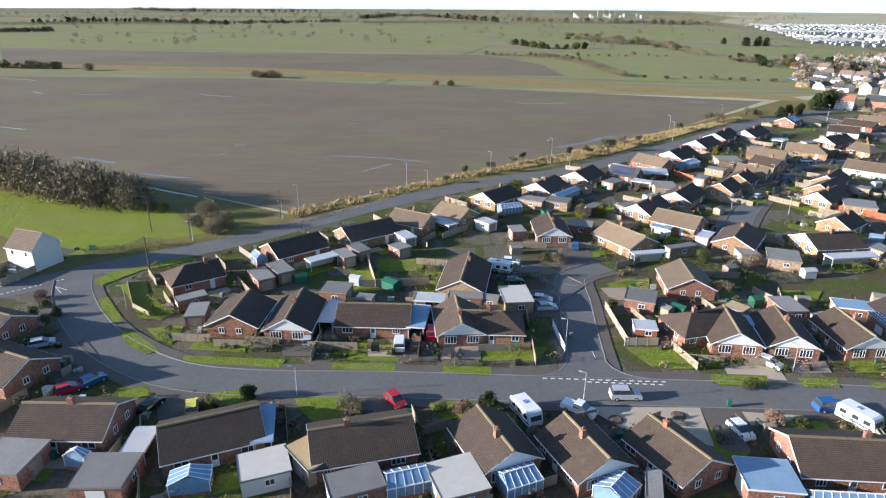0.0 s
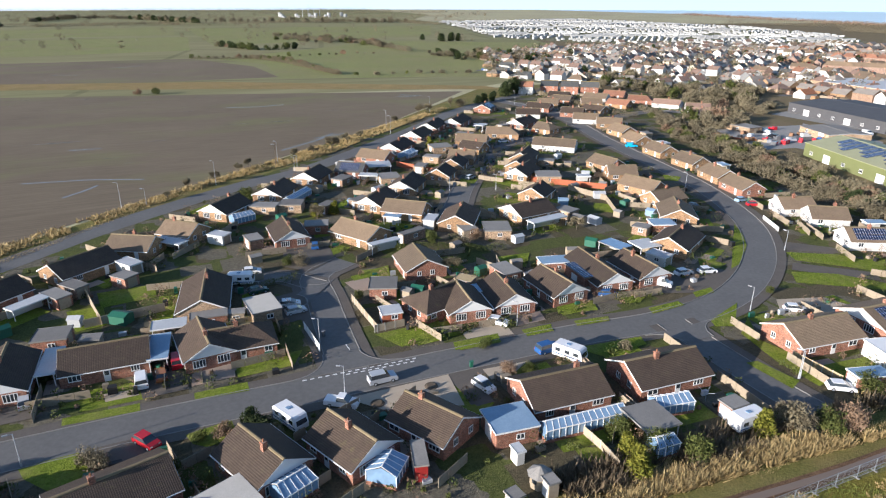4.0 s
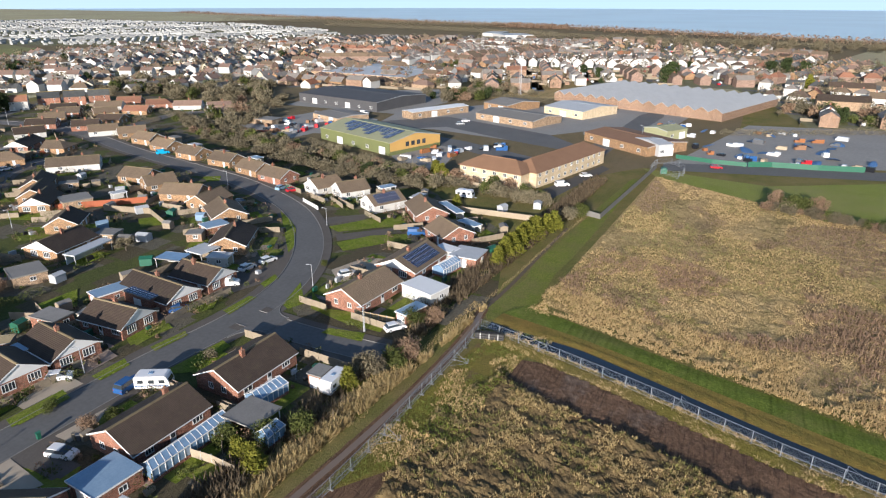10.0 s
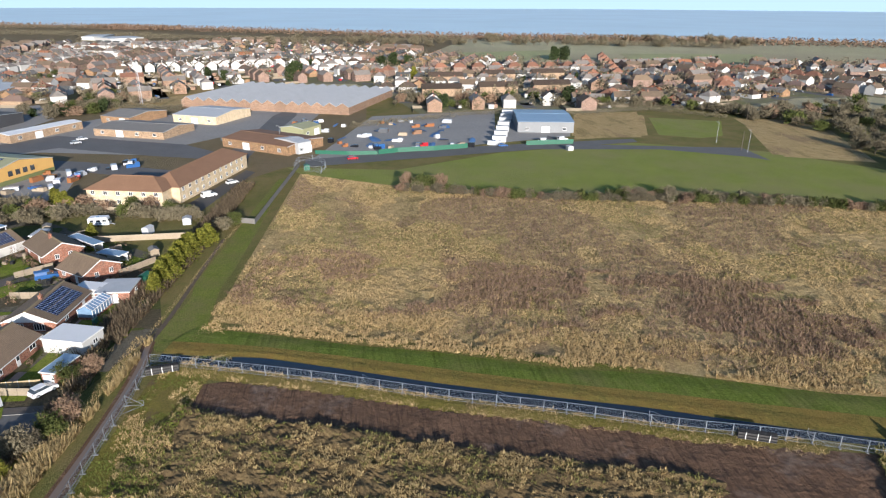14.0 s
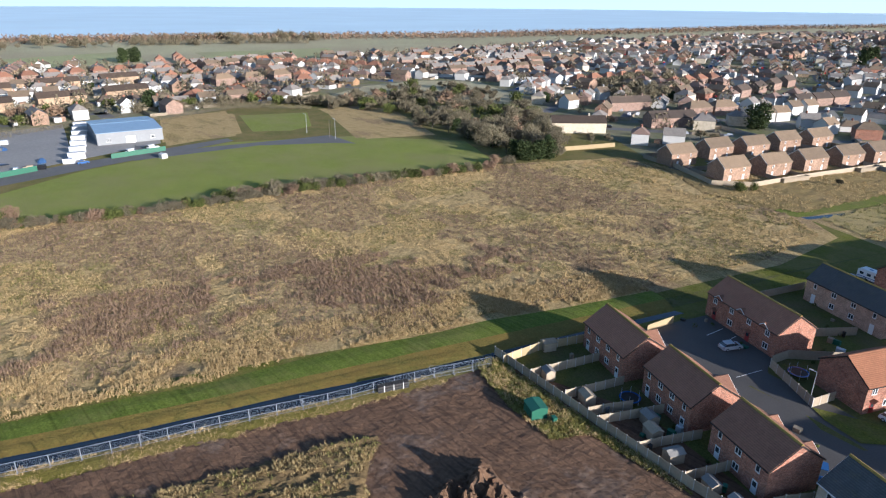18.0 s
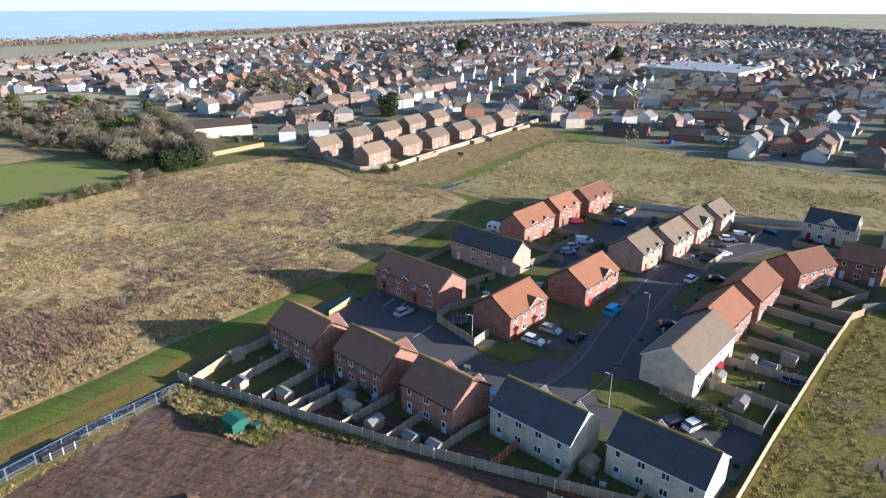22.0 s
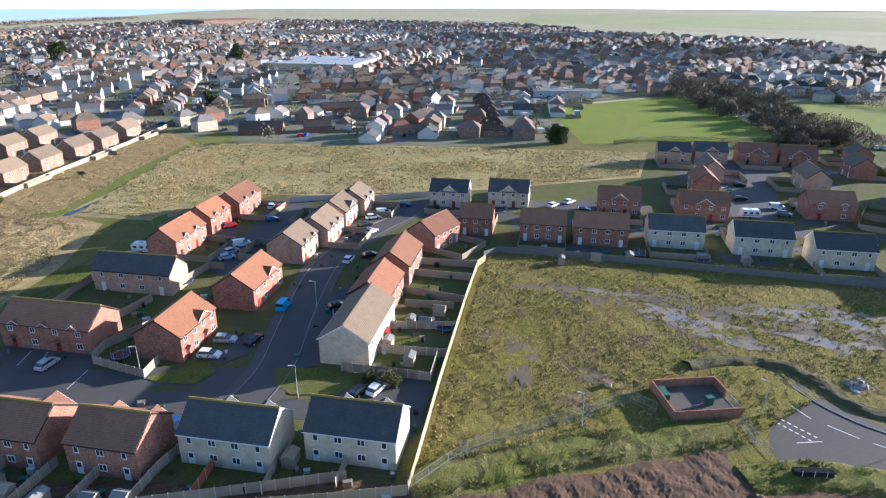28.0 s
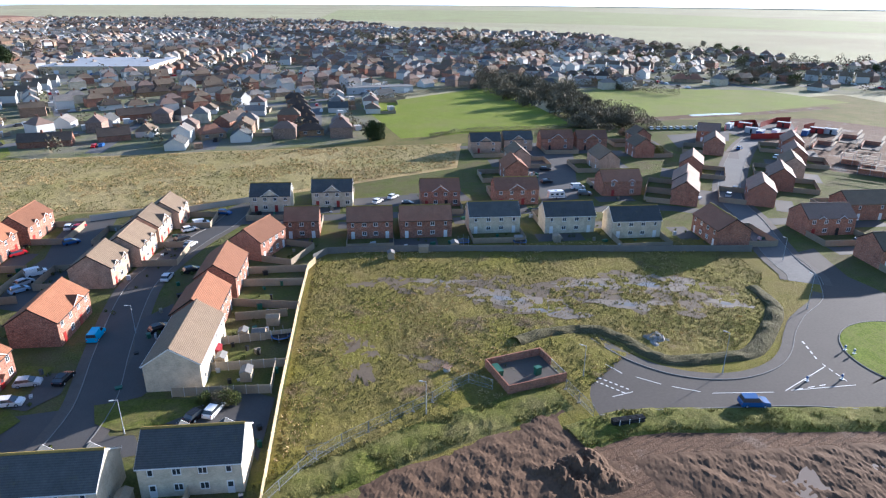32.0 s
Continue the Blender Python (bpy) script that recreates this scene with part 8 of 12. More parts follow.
def lamp_post(x, y, tall):
    def pole():
        return Shape().tube((0, 0, 0), (0, 0, 1.2), 0.1, 0.1, 8).tube((0, 0, 1.2), (0, 0, tall), 0.06, 0.045, 8).mesh("pole", STEEL)
    h = math.degrees(math.atan2(y, x)) + 90
    r = root("street_lamp", pose(x, y, 0.05, 0, 0, h), "slim grey street lamp on the pavement", "street lamp", "street lamps")
    part("pole", kept(("pole", tall), pole), STEEL, r)
    part("arm", kept(("arm", tall), lambda: Shape().bar((0, 0, tall - 0.05), (0.7, 0, tall + 0.08), 0.06).mesh("arm", STEEL)), STEEL, r)
    part("lantern", kept(("lan", tall), lambda: Shape().solid([(0.5, -0.11, tall + 0.0), (1.1, -0.08, tall + 0.06), (1.1, 0.08, tall + 0.06), (0.5, 0.11, tall + 0.0)], (0, 0, 0.12)).mesh("lantern", PALE)), PALE, r)


lamp_post(21.1, 96.5, 5)
lamp_post(20.8, 79.9, 5)
lamp_post(-21.6, 81.2, 5)
lamp_post(55.8, 88.3, 5)
lamp_post(-59.9, 109.2, 5)
lamp_post(-60.9, 146.3, 5)
lamp_post(-39.8, 168.5, 8)
lamp_post(-43.2, 163.5, 5)
lamp_post(-11.5, 195.5, 8)
lamp_post(-5.0, 197.0, 5)
lamp_post(15.9, 211.6, 8)
lamp_post(40.0, 234.5, 8)
lamp_post(44.4, 221.7, 5)
lamp_post(96.9, 270.1, 8)
lamp_post(137.0, 319.1, 8)
lamp_post(190.5, 320.9, 8)
lamp_post(96.0, 170.0, 5)
lamp_post(100.1, 75.3, 5)
lamp_post(87.8, 54.7, 5)
lamp_post(134.0, 95.4, 5)
lamp_post(152.7, 147.5, 5)
lamp_post(80.3, 171.0, 5)
lamp_post(109.2, 207.4, 5)
lamp_post(38.4, 229.4, 8)
lamp_post(43.1, 219.7, 5)
lamp_post(100.3, 285.4, 8)
lamp_post(-3.4, -92.0, 6)
lamp_post(-8.2, -124.2, 6)
lamp_post(22.2, -104.3, 6)
lamp_post(-94.8, -59.5, 8)
lamp_post(-73.1, -70.6, 6)
lamp_post(-131.4, -67.3, 8)
lamp_post(-151.6, -86.4, 6)
lamp_post(-44.5, -74.3, 6)
lamp_post(277.2, 36.4, 8)
lamp_post(87.6, 54.8, 5)
lamp_post(264.7, -154.2, 9)
lamp_post(245.3, -157.7, 9)


# ---------------- fences ----------------
def fence(pts, high, mat):
    """Boarded panels between posts; near fences have each panel as a part."""
    mid = sum((Vector((*p, 0)) for p in pts), Vector()) / len(pts)
    near = mid.length < 118
    label = f"garden fence of {mat.name} panels"
    r = root("fence", pose(0, 0, 0), label, "fence", "garden fences") if near else None
    s = Shape()
    for a, b in zip(pts, pts[1:]):
        a, b = Vector((*a, 0)), Vector((*b, 0))
        n = max(1, round((b - a).length / 1.9))
        h = math.degrees(math.atan2(b.y - a.y, b.x - a.x))
        w = (b - a).length / n
        for i in range(n):
            p = a.lerp(b, i / n)
            if near:
                def panel():
                    k = 6
                    ring = [(0.05, 0.02, 0.1), (0.05, 0.02, high - 0.05)]
                    for j in range(k):
                        z0, z1 = high - 0.05 - (high - 0.15) * j / k, high - 0.05 - (high - 0.15) * (j + 1) / k
                        ring += [(0.05, -0.015, z0), (0.05, -0.045, z1)]
                    return Shape().solid(ring, (1.8, 0, 0)).mesh("fence_panel", mat)
                ob = part("fence_panel", kept(("panel", mat.name, high), panel), mat, r, m=pose(p.x, p.y, 0, 0, 0, h) @ Matrix.Diagonal((w / 1.9, 1, 1, 1)))
                part("post", kept(("post", high), lambda: Shape().box(-0.06, 0.06, -0.06, 0.06, -0.2, high + 0.05).mesh("post", CONCRETE)), CONCRETE, r, m=pose(p.x, p.y, 0, 0, 0, h))
            else:
                pass
    if not near:
        line = [Vector((*p, 0)) for p in pts]
        l, w = sides(line, 0.04), sides(line, -0.04)
        up = Vector((0, 0, high))
        for g in (l, [p + up for p in l], [p + up for p in w], w):
            s.v += g
        n = len(line)
        for i in range(n - 1):
            for k in range(4):
                s.f.append((k * n + i, k * n + i + 1, (k + 1) % 4 * n + i + 1, (k + 1) % 4 * n + i))
        s.f += [(0, n, 2 * n, 3 * n), (4 * n - 1, 3 * n - 1, 2 * n - 1, n - 1)]
        lone("fence", s, mat, label, "fence", "garden fences")


fence([(257.8, 20.2), (255.0, 6.9), (254.8, -4.9)], 1.6, GREEN_PAINT)
fence([(254.6, -5.3), (258.1, -13.2), (260.0, -28.2), (263.7, -43.0)], 2.0, GREEN_PAINT)
fence([(269.0, -52.4), (266.7, -57.9)], 2.0, PALE)
fence([(267.0, -69.0), (268.3, -90.3)], 2.0, GREEN_PAINT)
fence([(-279.7, -203.3), (-293.1, -211.0), (-309.1, -207.8), (-296.6, -197.5)], 2.6, RED_DOOR)
fence([(-274.4, -185.1), (-285.0, -180.9), (-296.2, -179.3), (-312.9, -187.3)], 2.6, RED_DOOR)
fence([(-304.5, -201.6), (-324.5, -206.9), (-333.0, -204.2)], 2.6, RED_DOOR)
fence([(-318.6, -187.5), (-329.0, -188.7)], 2.6, RED_DOOR)
fence([(65.2, -77.3), (40.9, -74.3), (24.4, -72.5), (1.9, -71.5), (-9.2, -71.1)], 1.8, WOOD)
fence([(2.3, -68.5), (-6.4, -67.4), (-16.5, -66.5)], 1.8, NEW_WOOD)
fence([(-16.7, -66.9), (-26.2, -90.0), (-39.2, -120.2), (-47.0, -137.5), (-50.0, -140.7)], 1.8, NEW_WOOD)
fence([(-50.0, -142.5), (-54.6, -145.0), (-62.5, -141.9), (-82.8, -131.2), (-115.7, -113.1), (-133.5, -103.2), (-150.2, -94.1)], 1.8, FELT)
fence([(56.0, -76.5), (51.7, -90.2)], 1.8, WOOD)
fence([(48.3, -76.0), (44.6, -86.8)], 1.8, WOOD)
fence([(-26.1, -120.2), (-35.7, -117.0)], 1.8, WOOD)
fence([(43.1, -75.0), (42.1, -77.4), (39.7, -81.9)], 1.8, WOOD)
fence([(40.8, -74.6), (38.5, -79.3), (36.0, -84.7)], 1.8, WOOD)
fence([(33.4, -73.8), (31.2, -78.9), (29.0, -83.3)], 1.8, WOOD)
fence([(26.0, -73.0), (23.4, -79.3), (21.9, -81.3)], 1.8, WOOD)
fence([(18.6, -72.0), (15.5, -78.7), (12.3, -83.5)], 1.8, WOOD)
fence([(10.5, -72.2), (7.7, -79.2)], 1.8, RED_WOOD)
fence([(1.8, -71.0), (-1.9, -80.7)], 1.8, WOOD)
fence([(-7.6, -70.0), (-10.3, -76.0)], 1.8, WOOD)
fence([(31.1, -110.8), (21.6, -103.8), (20.0, -108.6)], 1.8, WOOD)
fence([(31.4, -111.9), (30.4, -116.2), (23.7, -122.7)], 1.8, WOOD)
fence([(-11.0, -98.5), (-25.2, -91.8), (-28.0, -98.7)], 1.8, WOOD)
fence([(-17.0, -103.7), (-30.0, -98.5)], 1.8, WOOD)
fence([(-19.1, -112.2), (-33.9, -108.4)], 1.8, WOOD)
fence([(-27.1, -127.0), (-38.8, -118.9)], 1.8, WOOD)
fence([(-31.2, -135.8), (-43.6, -129.8)], 1.8, WOOD)
fence([(-33.7, -142.3), (-46.8, -136.8)], 1.8, WOOD)
fence([(52.1, -105.5), (50.9, -112.9)], 1.6, NEW_WOOD)
fence([(45.1, -136.8), (40.6, -149.9)], 1.7, WOOD)
fence([(21.4, -141.2), (15.4, -151.0), (11.9, -149.9)], 1.8, WOOD)
fence([(32.3, -126.2), (25.4, -135.3)], 1.8, WOOD)
fence([(-30.2, -196.6), (-49.7, -197.8)], 1.8, CONCRETE)
fence([(-4.2, -201.1), (-18.8, -200.9)], 1.8, CONCRETE)
fence([(174.7, 39.0), (171.5, 30.1), (237.9, 24.5)], 1.6, FELT)
fence([(62.1, -76.2), (61.1, -84.3), (57.5, -93.5)], 1.8, NEW_WOOD)
fence([(124.1, -232.4), (96.6, -215.7), (85.9, -224.9), (80.0, -248.0), (62.5, -304.6), (47.4, -365.2), (29.8, -416.4)], 1.8, WOOD)
fence([(174.6, -333.2), (154.4, -322.8), (124.2, -310.5), (91.5, -301.0), (63.1, -284.0)], 1.8, FELT)
fence([(163.5, -218.8), (159.9, -228.2), (154.7, -242.4)], 1.8, NEW_WOOD)
fence([(-65.6, 121.7), (-59.1, 110.0), (-54.4, 106.5)], 1.0, WOOD)
fence([(31.7, 96.6), (31.4, 103.1), (31.2, 111.1)], 1.6, WOOD)
fence([(31.2, 96.6), (37.0, 96.7)], 1.6, WOOD)
fence([(65.1, 110.4), (67.7, 118.0)], 1.5, WOOD)
fence([(48.1, 57.2), (48.3, 53.6), (48.0, 49.3)], 1.5, WOOD)
fence([(92.6, 59.9), (93.1, 51.3)], 1.2, NEW_WOOD)
fence([(111.3, 174.2), (128.5, 156.4)], 1.8, RED_WOOD)
fence([(78.3, 212.4), (87.0, 196.5)], 1.8, RED_WOOD)
fence([(155.2, 245.3), (163.7, 244.1)], 1.6, RED_WOOD)
fence([(-17.2, 134.9), (-13.7, 119.6)], 1.8, WOOD)
fence([(-16.6, 119.6), (-2.8, 121.2)], 1.8, WOOD)
fence([(42.7, 220.0), (49.8, 216.2)], 1.5, WOOD)
fence([(193.8, 113.8), (188.4, 85.9), (185.5, 71.5)], 1.8, WOOD)
fence([(160.8, 69.9), (161.8, 45.9)], 1.6, WOOD)
fence([(117.2, 161.2), (120.7, 146.6), (114.3, 133.4)], 1.7, WOOD)
fence([(62.5, 117.9), (65.1, 111.6)], 1.7, WOOD)
fence([(-32.4, 128.2), (-23.6, 134.8)], 1.7, WOOD)
fence([(224.7, 211.9), (227.0, 192.9)], 1.6, RED_WOOD)
fence([(55.0, 57.8), (50.3, 53.7)], 1.6, WOOD)
fence([(19.9, 103.2), (20.5, 93.9)], 1.5, WHITE)
fence([(149.2, 114.8), (144.3, 105.7)], 1.2, WHITE)


def site_panel_mesh():
    s = Shape()
    for z in (0.12, 0.75, 2.0):
        s.bar((0.03, 0, z), (3.4, 0, z), 0.04)
    for x in (0.03, 3.4):
        s.bar((x, 0, 0.05), (x, 0, 2.05), 0.04)
    for i in range(1, 17):
        s.bar((0.03 + i * 0.2, 0, 0.12), (0.03 + i * 0.2, 0, 2.0), 0.007)
    for i in range(1, 8):
        s.bar((0.03, 0, 0.12 + i * 0.24), (3.4, 0, 0.12 + i * 0.24), 0.006)
    return s.mesh("mesh_panel", FENCE_STEEL)


def site_fence(pts):
    r = root("site_fence", pose(0, 0, 0), "temporary galvanised mesh fencing along the building site", "site fence", "site fencing")
    line = smooth_line(pts, 3.45)
    for i, (p, q) in enumerate(zip(line, line[1:])):
        h = math.degrees(math.atan2(q.y - p.y, q.x - p.x))
        part("mesh_panel", kept("site_panel", site_panel_mesh), FENCE_STEEL, r, m=pose(p.x, p.y, 0.03, 0, 0, h) @ Matrix.Diagonal(((q - p).length / 3.43, 1, 1, 1)))
        part("foot_block", kept("foot", lambda: Shape().box(-0.12, 0.12, -0.35, 0.35, 0, 0.14).mesh("foot_block", KERB)), KERB, r, m=pose(p.x, p.y, 0.03, 0, 0, h))
        if i % 6 == 3:
            part("brace", kept("brace", lambda: Shape().bar((0, 0, 1.9), (0, 2.6, 0.05), 0.05).bar((0, 0, 0.15), (0, 2.6, 0.05), 0.05).bar((0, 2.6, 0.05), (2.2, 0.05, 0.1), 0.04).bar((0, 2.6, 0.05), (0, 2.6, 0.9), 0.05).bar((0, 2.6, 0.9), (2.2, 0, 1.9), 0.03).mesh("brace", FENCE_STEEL)), FENCE_STEEL, r, m=pose(p.x, p.y, 0.03, 0, 0, h))


site_fence([(234.2, 26.1), (244.6, 25.2), (247.5, 20.4), (238.8, 15.0), (228.4, 15.6), (228.9, 22.0)])
site_fence([(98.0, 35.8), (93.5, 19.6), (88.6, 3.8), (82.3, -14.0), (77.0, -31.4), (71.6, -46.6), (67.6, -60.8), (62.8, -73.9)])
site_fence([(97.6, 36.0), (90.3, 35.6), (80.8, 35.8), (70.4, 36.0), (55.1, 36.4), (38.0, 38.0)])
site_fence([(-16.6, -66.9), (-26.2, -72.6), (-35.0, -74.7), (-46.9, -76.7), (-54.9, -78.6), (-57.3, -74.9)])
site_fence([(-67.9, -69.1), (-66.9, -61.2)])


# ---------------- plants ----------------
def slivers(n, place, size, thin, rng, up=0.0):
    """n thin triangles; place(rng) gives a point, size the length."""
    v = np.empty((n * 3, 3))
    for i in range(n):
        p = Vector(place(rng))
        d = Vector((rng.gauss(0, 1), rng.gauss(0, 1), rng.gauss(0, 1) + up)).normalized() * size * rng.uniform(0.6, 1.3)
        s = d.cross(Vector((rng.gauss(0, 1), rng.gauss(0, 1), rng.gauss(0, 1)))).normalized() * thin * rng.uniform(0.7, 1.3)
        v[i * 3], v[i * 3 + 1], v[i * 3 + 2] = p - s, p + s, p + d
    return v


def tri_mesh(name, v, mat):
    n = len(v) // 3
    me = bpy.data.meshes.new(name)
    me.vertices.add(n * 3)
    me.vertices.foreach_set("co", np.asarray(v, dtype=np.float32).ravel())
    me.loops.add(n * 3)
    me.loops.foreach_set("vertex_index", np.arange(n * 3, dtype=np.int32))
    me.polygons.add(n)
    me.polygons.foreach_set("loop_start", np.arange(0, n * 3, 3, dtype=np.int32))
    me.materials.append(mat)
    me.update(calc_edges=True)
    return me


def branches(rng, height):
    """Trunk and limbs of a leafless tree of unit-like height; also the twig tips."""
    s, tips = Shape(), []

    def grow(a, d, l, r, depth):
        b = a + d * l
        s.tube(a, b, r, r * 0.65, 6 if depth < 2 else 4)
        if depth >= 3:
            tips.append((a, b))
            return
        for _ in range(3 if depth else 5):
            n = (d + Vector((rng.gauss(0, 0.5), rng.gauss(0, 0.5), rng.uniform(-0.1, 0.5)))).normalized()
            grow(a.lerp(b, rng.uniform(0.55, 1.0)), n, l * rng.uniform(0.6, 0.85), r * 0.55, depth + 1)
    grow(Vector((0, 0, -0.05)), Vector((0, 0, 1)), height * 0.3, height * 0.022, 0)
    return s, tips


def bare_tree_parts(k):
    rng = random.Random(k)
    s, tips = branches(rng, 1.0)

    def place(r):
        a, b = r.choice(tips)
        return a.lerp(b, r.random()) + Vector((r.gauss(0, 0.03), r.gauss(0, 0.03), r.gauss(0, 0.03)))
    return s.mesh("trunk", BARK), tri_mesh("crown", slivers(2600, place, 0.13, 0.0075, rng, 0.5), TWIG)


def blob(rng, lumps):
    """A random point near the surface of a few overlapping lumps."""
    c, rad = rng.choice(lumps)
    d = Vector((rng.gauss(0, 1), rng.gauss(0, 1), rng.gauss(0, 1))).normalized()
    p = Vector(c) + d * rad * rng.uniform(0.55, 1.08)
    if p.z < 0.02:
        p.z = rng.uniform(0.0, 0.12)
    return p


def leafy(k, lumps, n, size, thin, mat, up=0.0):
    rng = random.Random(k)
    return tri_mesh("crown", slivers(n, lambda r: blob(r, lumps), size, thin, rng, up), mat)


def stem(hh=0.35, r=0.03):
    return Shape().tube((0, 0, -0.05), (0, 0, hh), r, r * 0.6, 6).tube((0, 0, hh * 0.7), (0.1, 0.05, hh * 1.5), r * 0.5, r * 0.2, 5).tube((0, 0, hh * 0.7), (-0.08, 0.07, hh * 1.5), r * 0.5, r * 0.2, 5).mesh("trunk", BARK)


PLANTS = {"tree": [], "bush": [], "ever": [], "con": [], "thicket": []}
for k in range(4):
    PLANTS["tree"].append(bare_tree_parts(k))
    rg = random.Random(50 + k)
    lumps = [((rg.uniform(-0.35, 0.35), rg.uniform(-0.35, 0.35), rg.uniform(0.25, 0.65)), rg.uniform(0.25, 0.42)) for _ in range(7)]
    PLANTS["bush"].append((stem(0.3, 0.025), leafy(60 + k, lumps, 1500, 0.12, 0.022, (TWIG, HEDGE, BRAMBLE, HEDGE)[k], 0.5)))
    PLANTS["thicket"].append((stem(0.3, 0.02), leafy(90 + k, lumps, 2600, 0.13, 0.011, TWIG, 0.9)))
    lumps = [((rg.uniform(-0.2, 0.2), rg.uniform(-0.2, 0.2), z), 0.12 + 0.22 * math.sin(math.pi * (z + 0.12))) for z in (0.2, 0.3, 0.4, 0.5, 0.6, 0.7, 0.8)]
    PLANTS["ever"].append((stem(0.3, 0.03), leafy(70 + k, lumps, 2000, 0.085, 0.03, EVERGREEN)))
    lumps = [((rg.uniform(-0.05, 0.05), rg.uniform(-0.05, 0.05), z), 0.30 * (1.02 - z) + 0.05) for z in (0.12, 0.22, 0.32, 0.42, 0.52, 0.62, 0.72, 0.82, 0.9)]
    PLANTS["con"].append((stem(0.2, 0.03), leafy(80 + k, lumps, 1800, 0.085, 0.026, CONIFER, 0.9)))
PLANT_WORDS = {"tree": ("bare_tree", "leafless winter tree with a haze of fine twigs", "tree"), "bush": ("bush", "small bare brown and olive bush", "bush"),
               "ever": ("evergreen_tree", "rounded dark green evergreen tree", "tree"), "con": ("conifer", "dense golden-green clipped conifer tree", "conifer"), "thicket": ("bare_thicket", "dense leafless brown thicket", "thicket"), "hedge": ("bush", "small clipped olive bush", "bush")}
plant_dice = random.Random(9)


def plant(kind, x, y, size):
    name, label, cat = PLANT_WORDS[kind]
    t, c = plant_dice.choice(PLANTS[kind if kind in PLANTS else "bush"])
    wide = plant_dice.uniform(0.9, 1.2) * (1.45 if kind == "con" else 1.0)
    r = root(name, pose(x, y, 0, 0, 0, plant_dice.uniform(0, 360)), label, cat, cat + "s")
    for n, me in (("trunk", t), ("crown", c)):
        part(n, me, None, r, m=Matrix.Diagonal((size * wide, size * wide, size, 1)))
    return r


plant("thicket", -135.1, 191.0, 13)
plant("tree", -132.0, 191.0, 12)
plant("thicket", -127.2, 188.0, 13)
plant("tree", -124.1, 188.0, 12)
plant("thicket", -119.5, 185.1, 12)
plant("tree", -116.5, 185.2, 11)
plant("thicket", -109.7, 181.2, 12)
plant("tree", -106.8, 181.2, 11)
plant("thicket", -102.2, 177.9, 12)
plant("tree", -99.3, 178.0, 11)
plant("thicket", -95.5, 175.8, 12)
plant("tree", -92.6, 175.9, 11)
plant("thicket", -85.9, 170.7, 11)
plant("tree", -83.1, 170.8, 10)
plant("bush", -81.2, 170.8, 3)
plant("bush", -77.2, 168.8, 3)
plant("thicket", -64.0, 164.6, 5)
plant("bush", -63.8, 157.6, 4)
plant("thicket", -55.8, 155.5, 5)
plant("bush", -58.0, 151.2, 3.5)
plant("tree", 16.2, 215.4, 6)
plant("tree", 24.4, 226.2, 5)
plant("tree", 29.2, 232.4, 5)
plant("tree", 47.1, 239.3, 6)
plant("tree", 55.9, 245.3, 5)
plant("tree", 64.5, 249.6, 8)
plant("tree", 74.0, 260.4, 6)
plant("tree", 81.5, 266.2, 5)
plant("tree", 107.1, 293.1, 6)
plant("tree", 128.1, 314.1, 8)
plant("tree", 135.5, 319.1, 7)
plant("tree", 154.9, 331.2, 8)
plant("tree", 6.7, 211.4, 5)
plant("tree", 1.0, 200.5, 4)
plant("ever", 213.6, 363.0, 11)
plant("ever", 204.9, 356.7, 9)
plant("ever", 221.8, 367.4, 8)
plant("ever", 179.6, 337.3, 6)
plant("ever", 187.5, 341.1, 6)
plant("ever", 174.2, 335.4, 5)
plant("bush", 160.7, 331.5, 5)
plant("ever", 405.6, 903.4, 12)
plant("ever", 421.5, 904.8, 13)
plant("ever", 433.4, 905.8, 12)
plant("ever", 394.4, 950.6, 9)
plant("tree", 286.4, 670.3, 9)
plant("ever", 298.1, 671.0, 8)
plant("ever", 309.7, 659.1, 8)
plant("bush", 351.1, 674.5, 8)
plant("bush", -130.2, 497.0, 6)
plant("bush", -138.6, 496.6, 5)
plant("tree", -124.2, 489.9, 7)
plant("bush", 5.6, 452.1, 5)
plant("bush", -6.1, 454.7, 4)
plant("bush", -289.8, 542.4, 7)
plant("bush", -324.4, 554.4, 7)
plant("tree", 55.1, 115.2, 6)
plant("con", 100.8, 234.2, 5)
plant("con", 42.9, 166.6, 4)
plant("con", 37.6, 166.5, 4)
plant("tree", 37.6, 165.0, 6)
plant("bush", 22.8, 191.1, 4)
plant("ever", -28.6, 80.4, 2.5)
plant("bush", -34.0, 78.9, 2)
plant("con", -33.2, 77.3, 1.6)
plant("bush", -13.7, 78.0, 2.5)
plant("bush", -12.2, 77.1, 2.5)
plant("bush", -0.2, 77.6, 2)
plant("bush", 3.0, 76.3, 2.5)
plant("ever", 6.7, 77.3, 3)
plant("ever", 7.8, 75.6, 3)
plant("bush", 8.8, 74.0, 2.5)
plant("hedge", 50.1, 132.6, 2)
plant("bush", 32.8, 111.2, 2)
plant("bush", 64.0, 129.6, 3)
plant("bush", 69.2, 132.9, 3)
plant("bush", 58.7, 135.4, 3)
plant("bush", -75.8, 106.2, 2)
plant("bush", -71.3, 102.9, 2)
plant("bush", -68.5, 99.8, 2)
plant("bush", -75.7, 109.7, 2)
plant("bush", -79.0, 113.4, 2)
plant("ever", -71.6, 106.3, 2)
plant("bush", 25.6, 133.9, 3)
plant("bush", 23.3, 135.6, 2.5)
plant("tree", 97.4, 128.5, 5)
plant("bush", 188.6, 93.1, 4.5)
plant("con", 194.6, 92.4, 5.5)
plant("con", 192.3, 88.8, 5)
plant("con", 166.0, 71.4, 3.5)
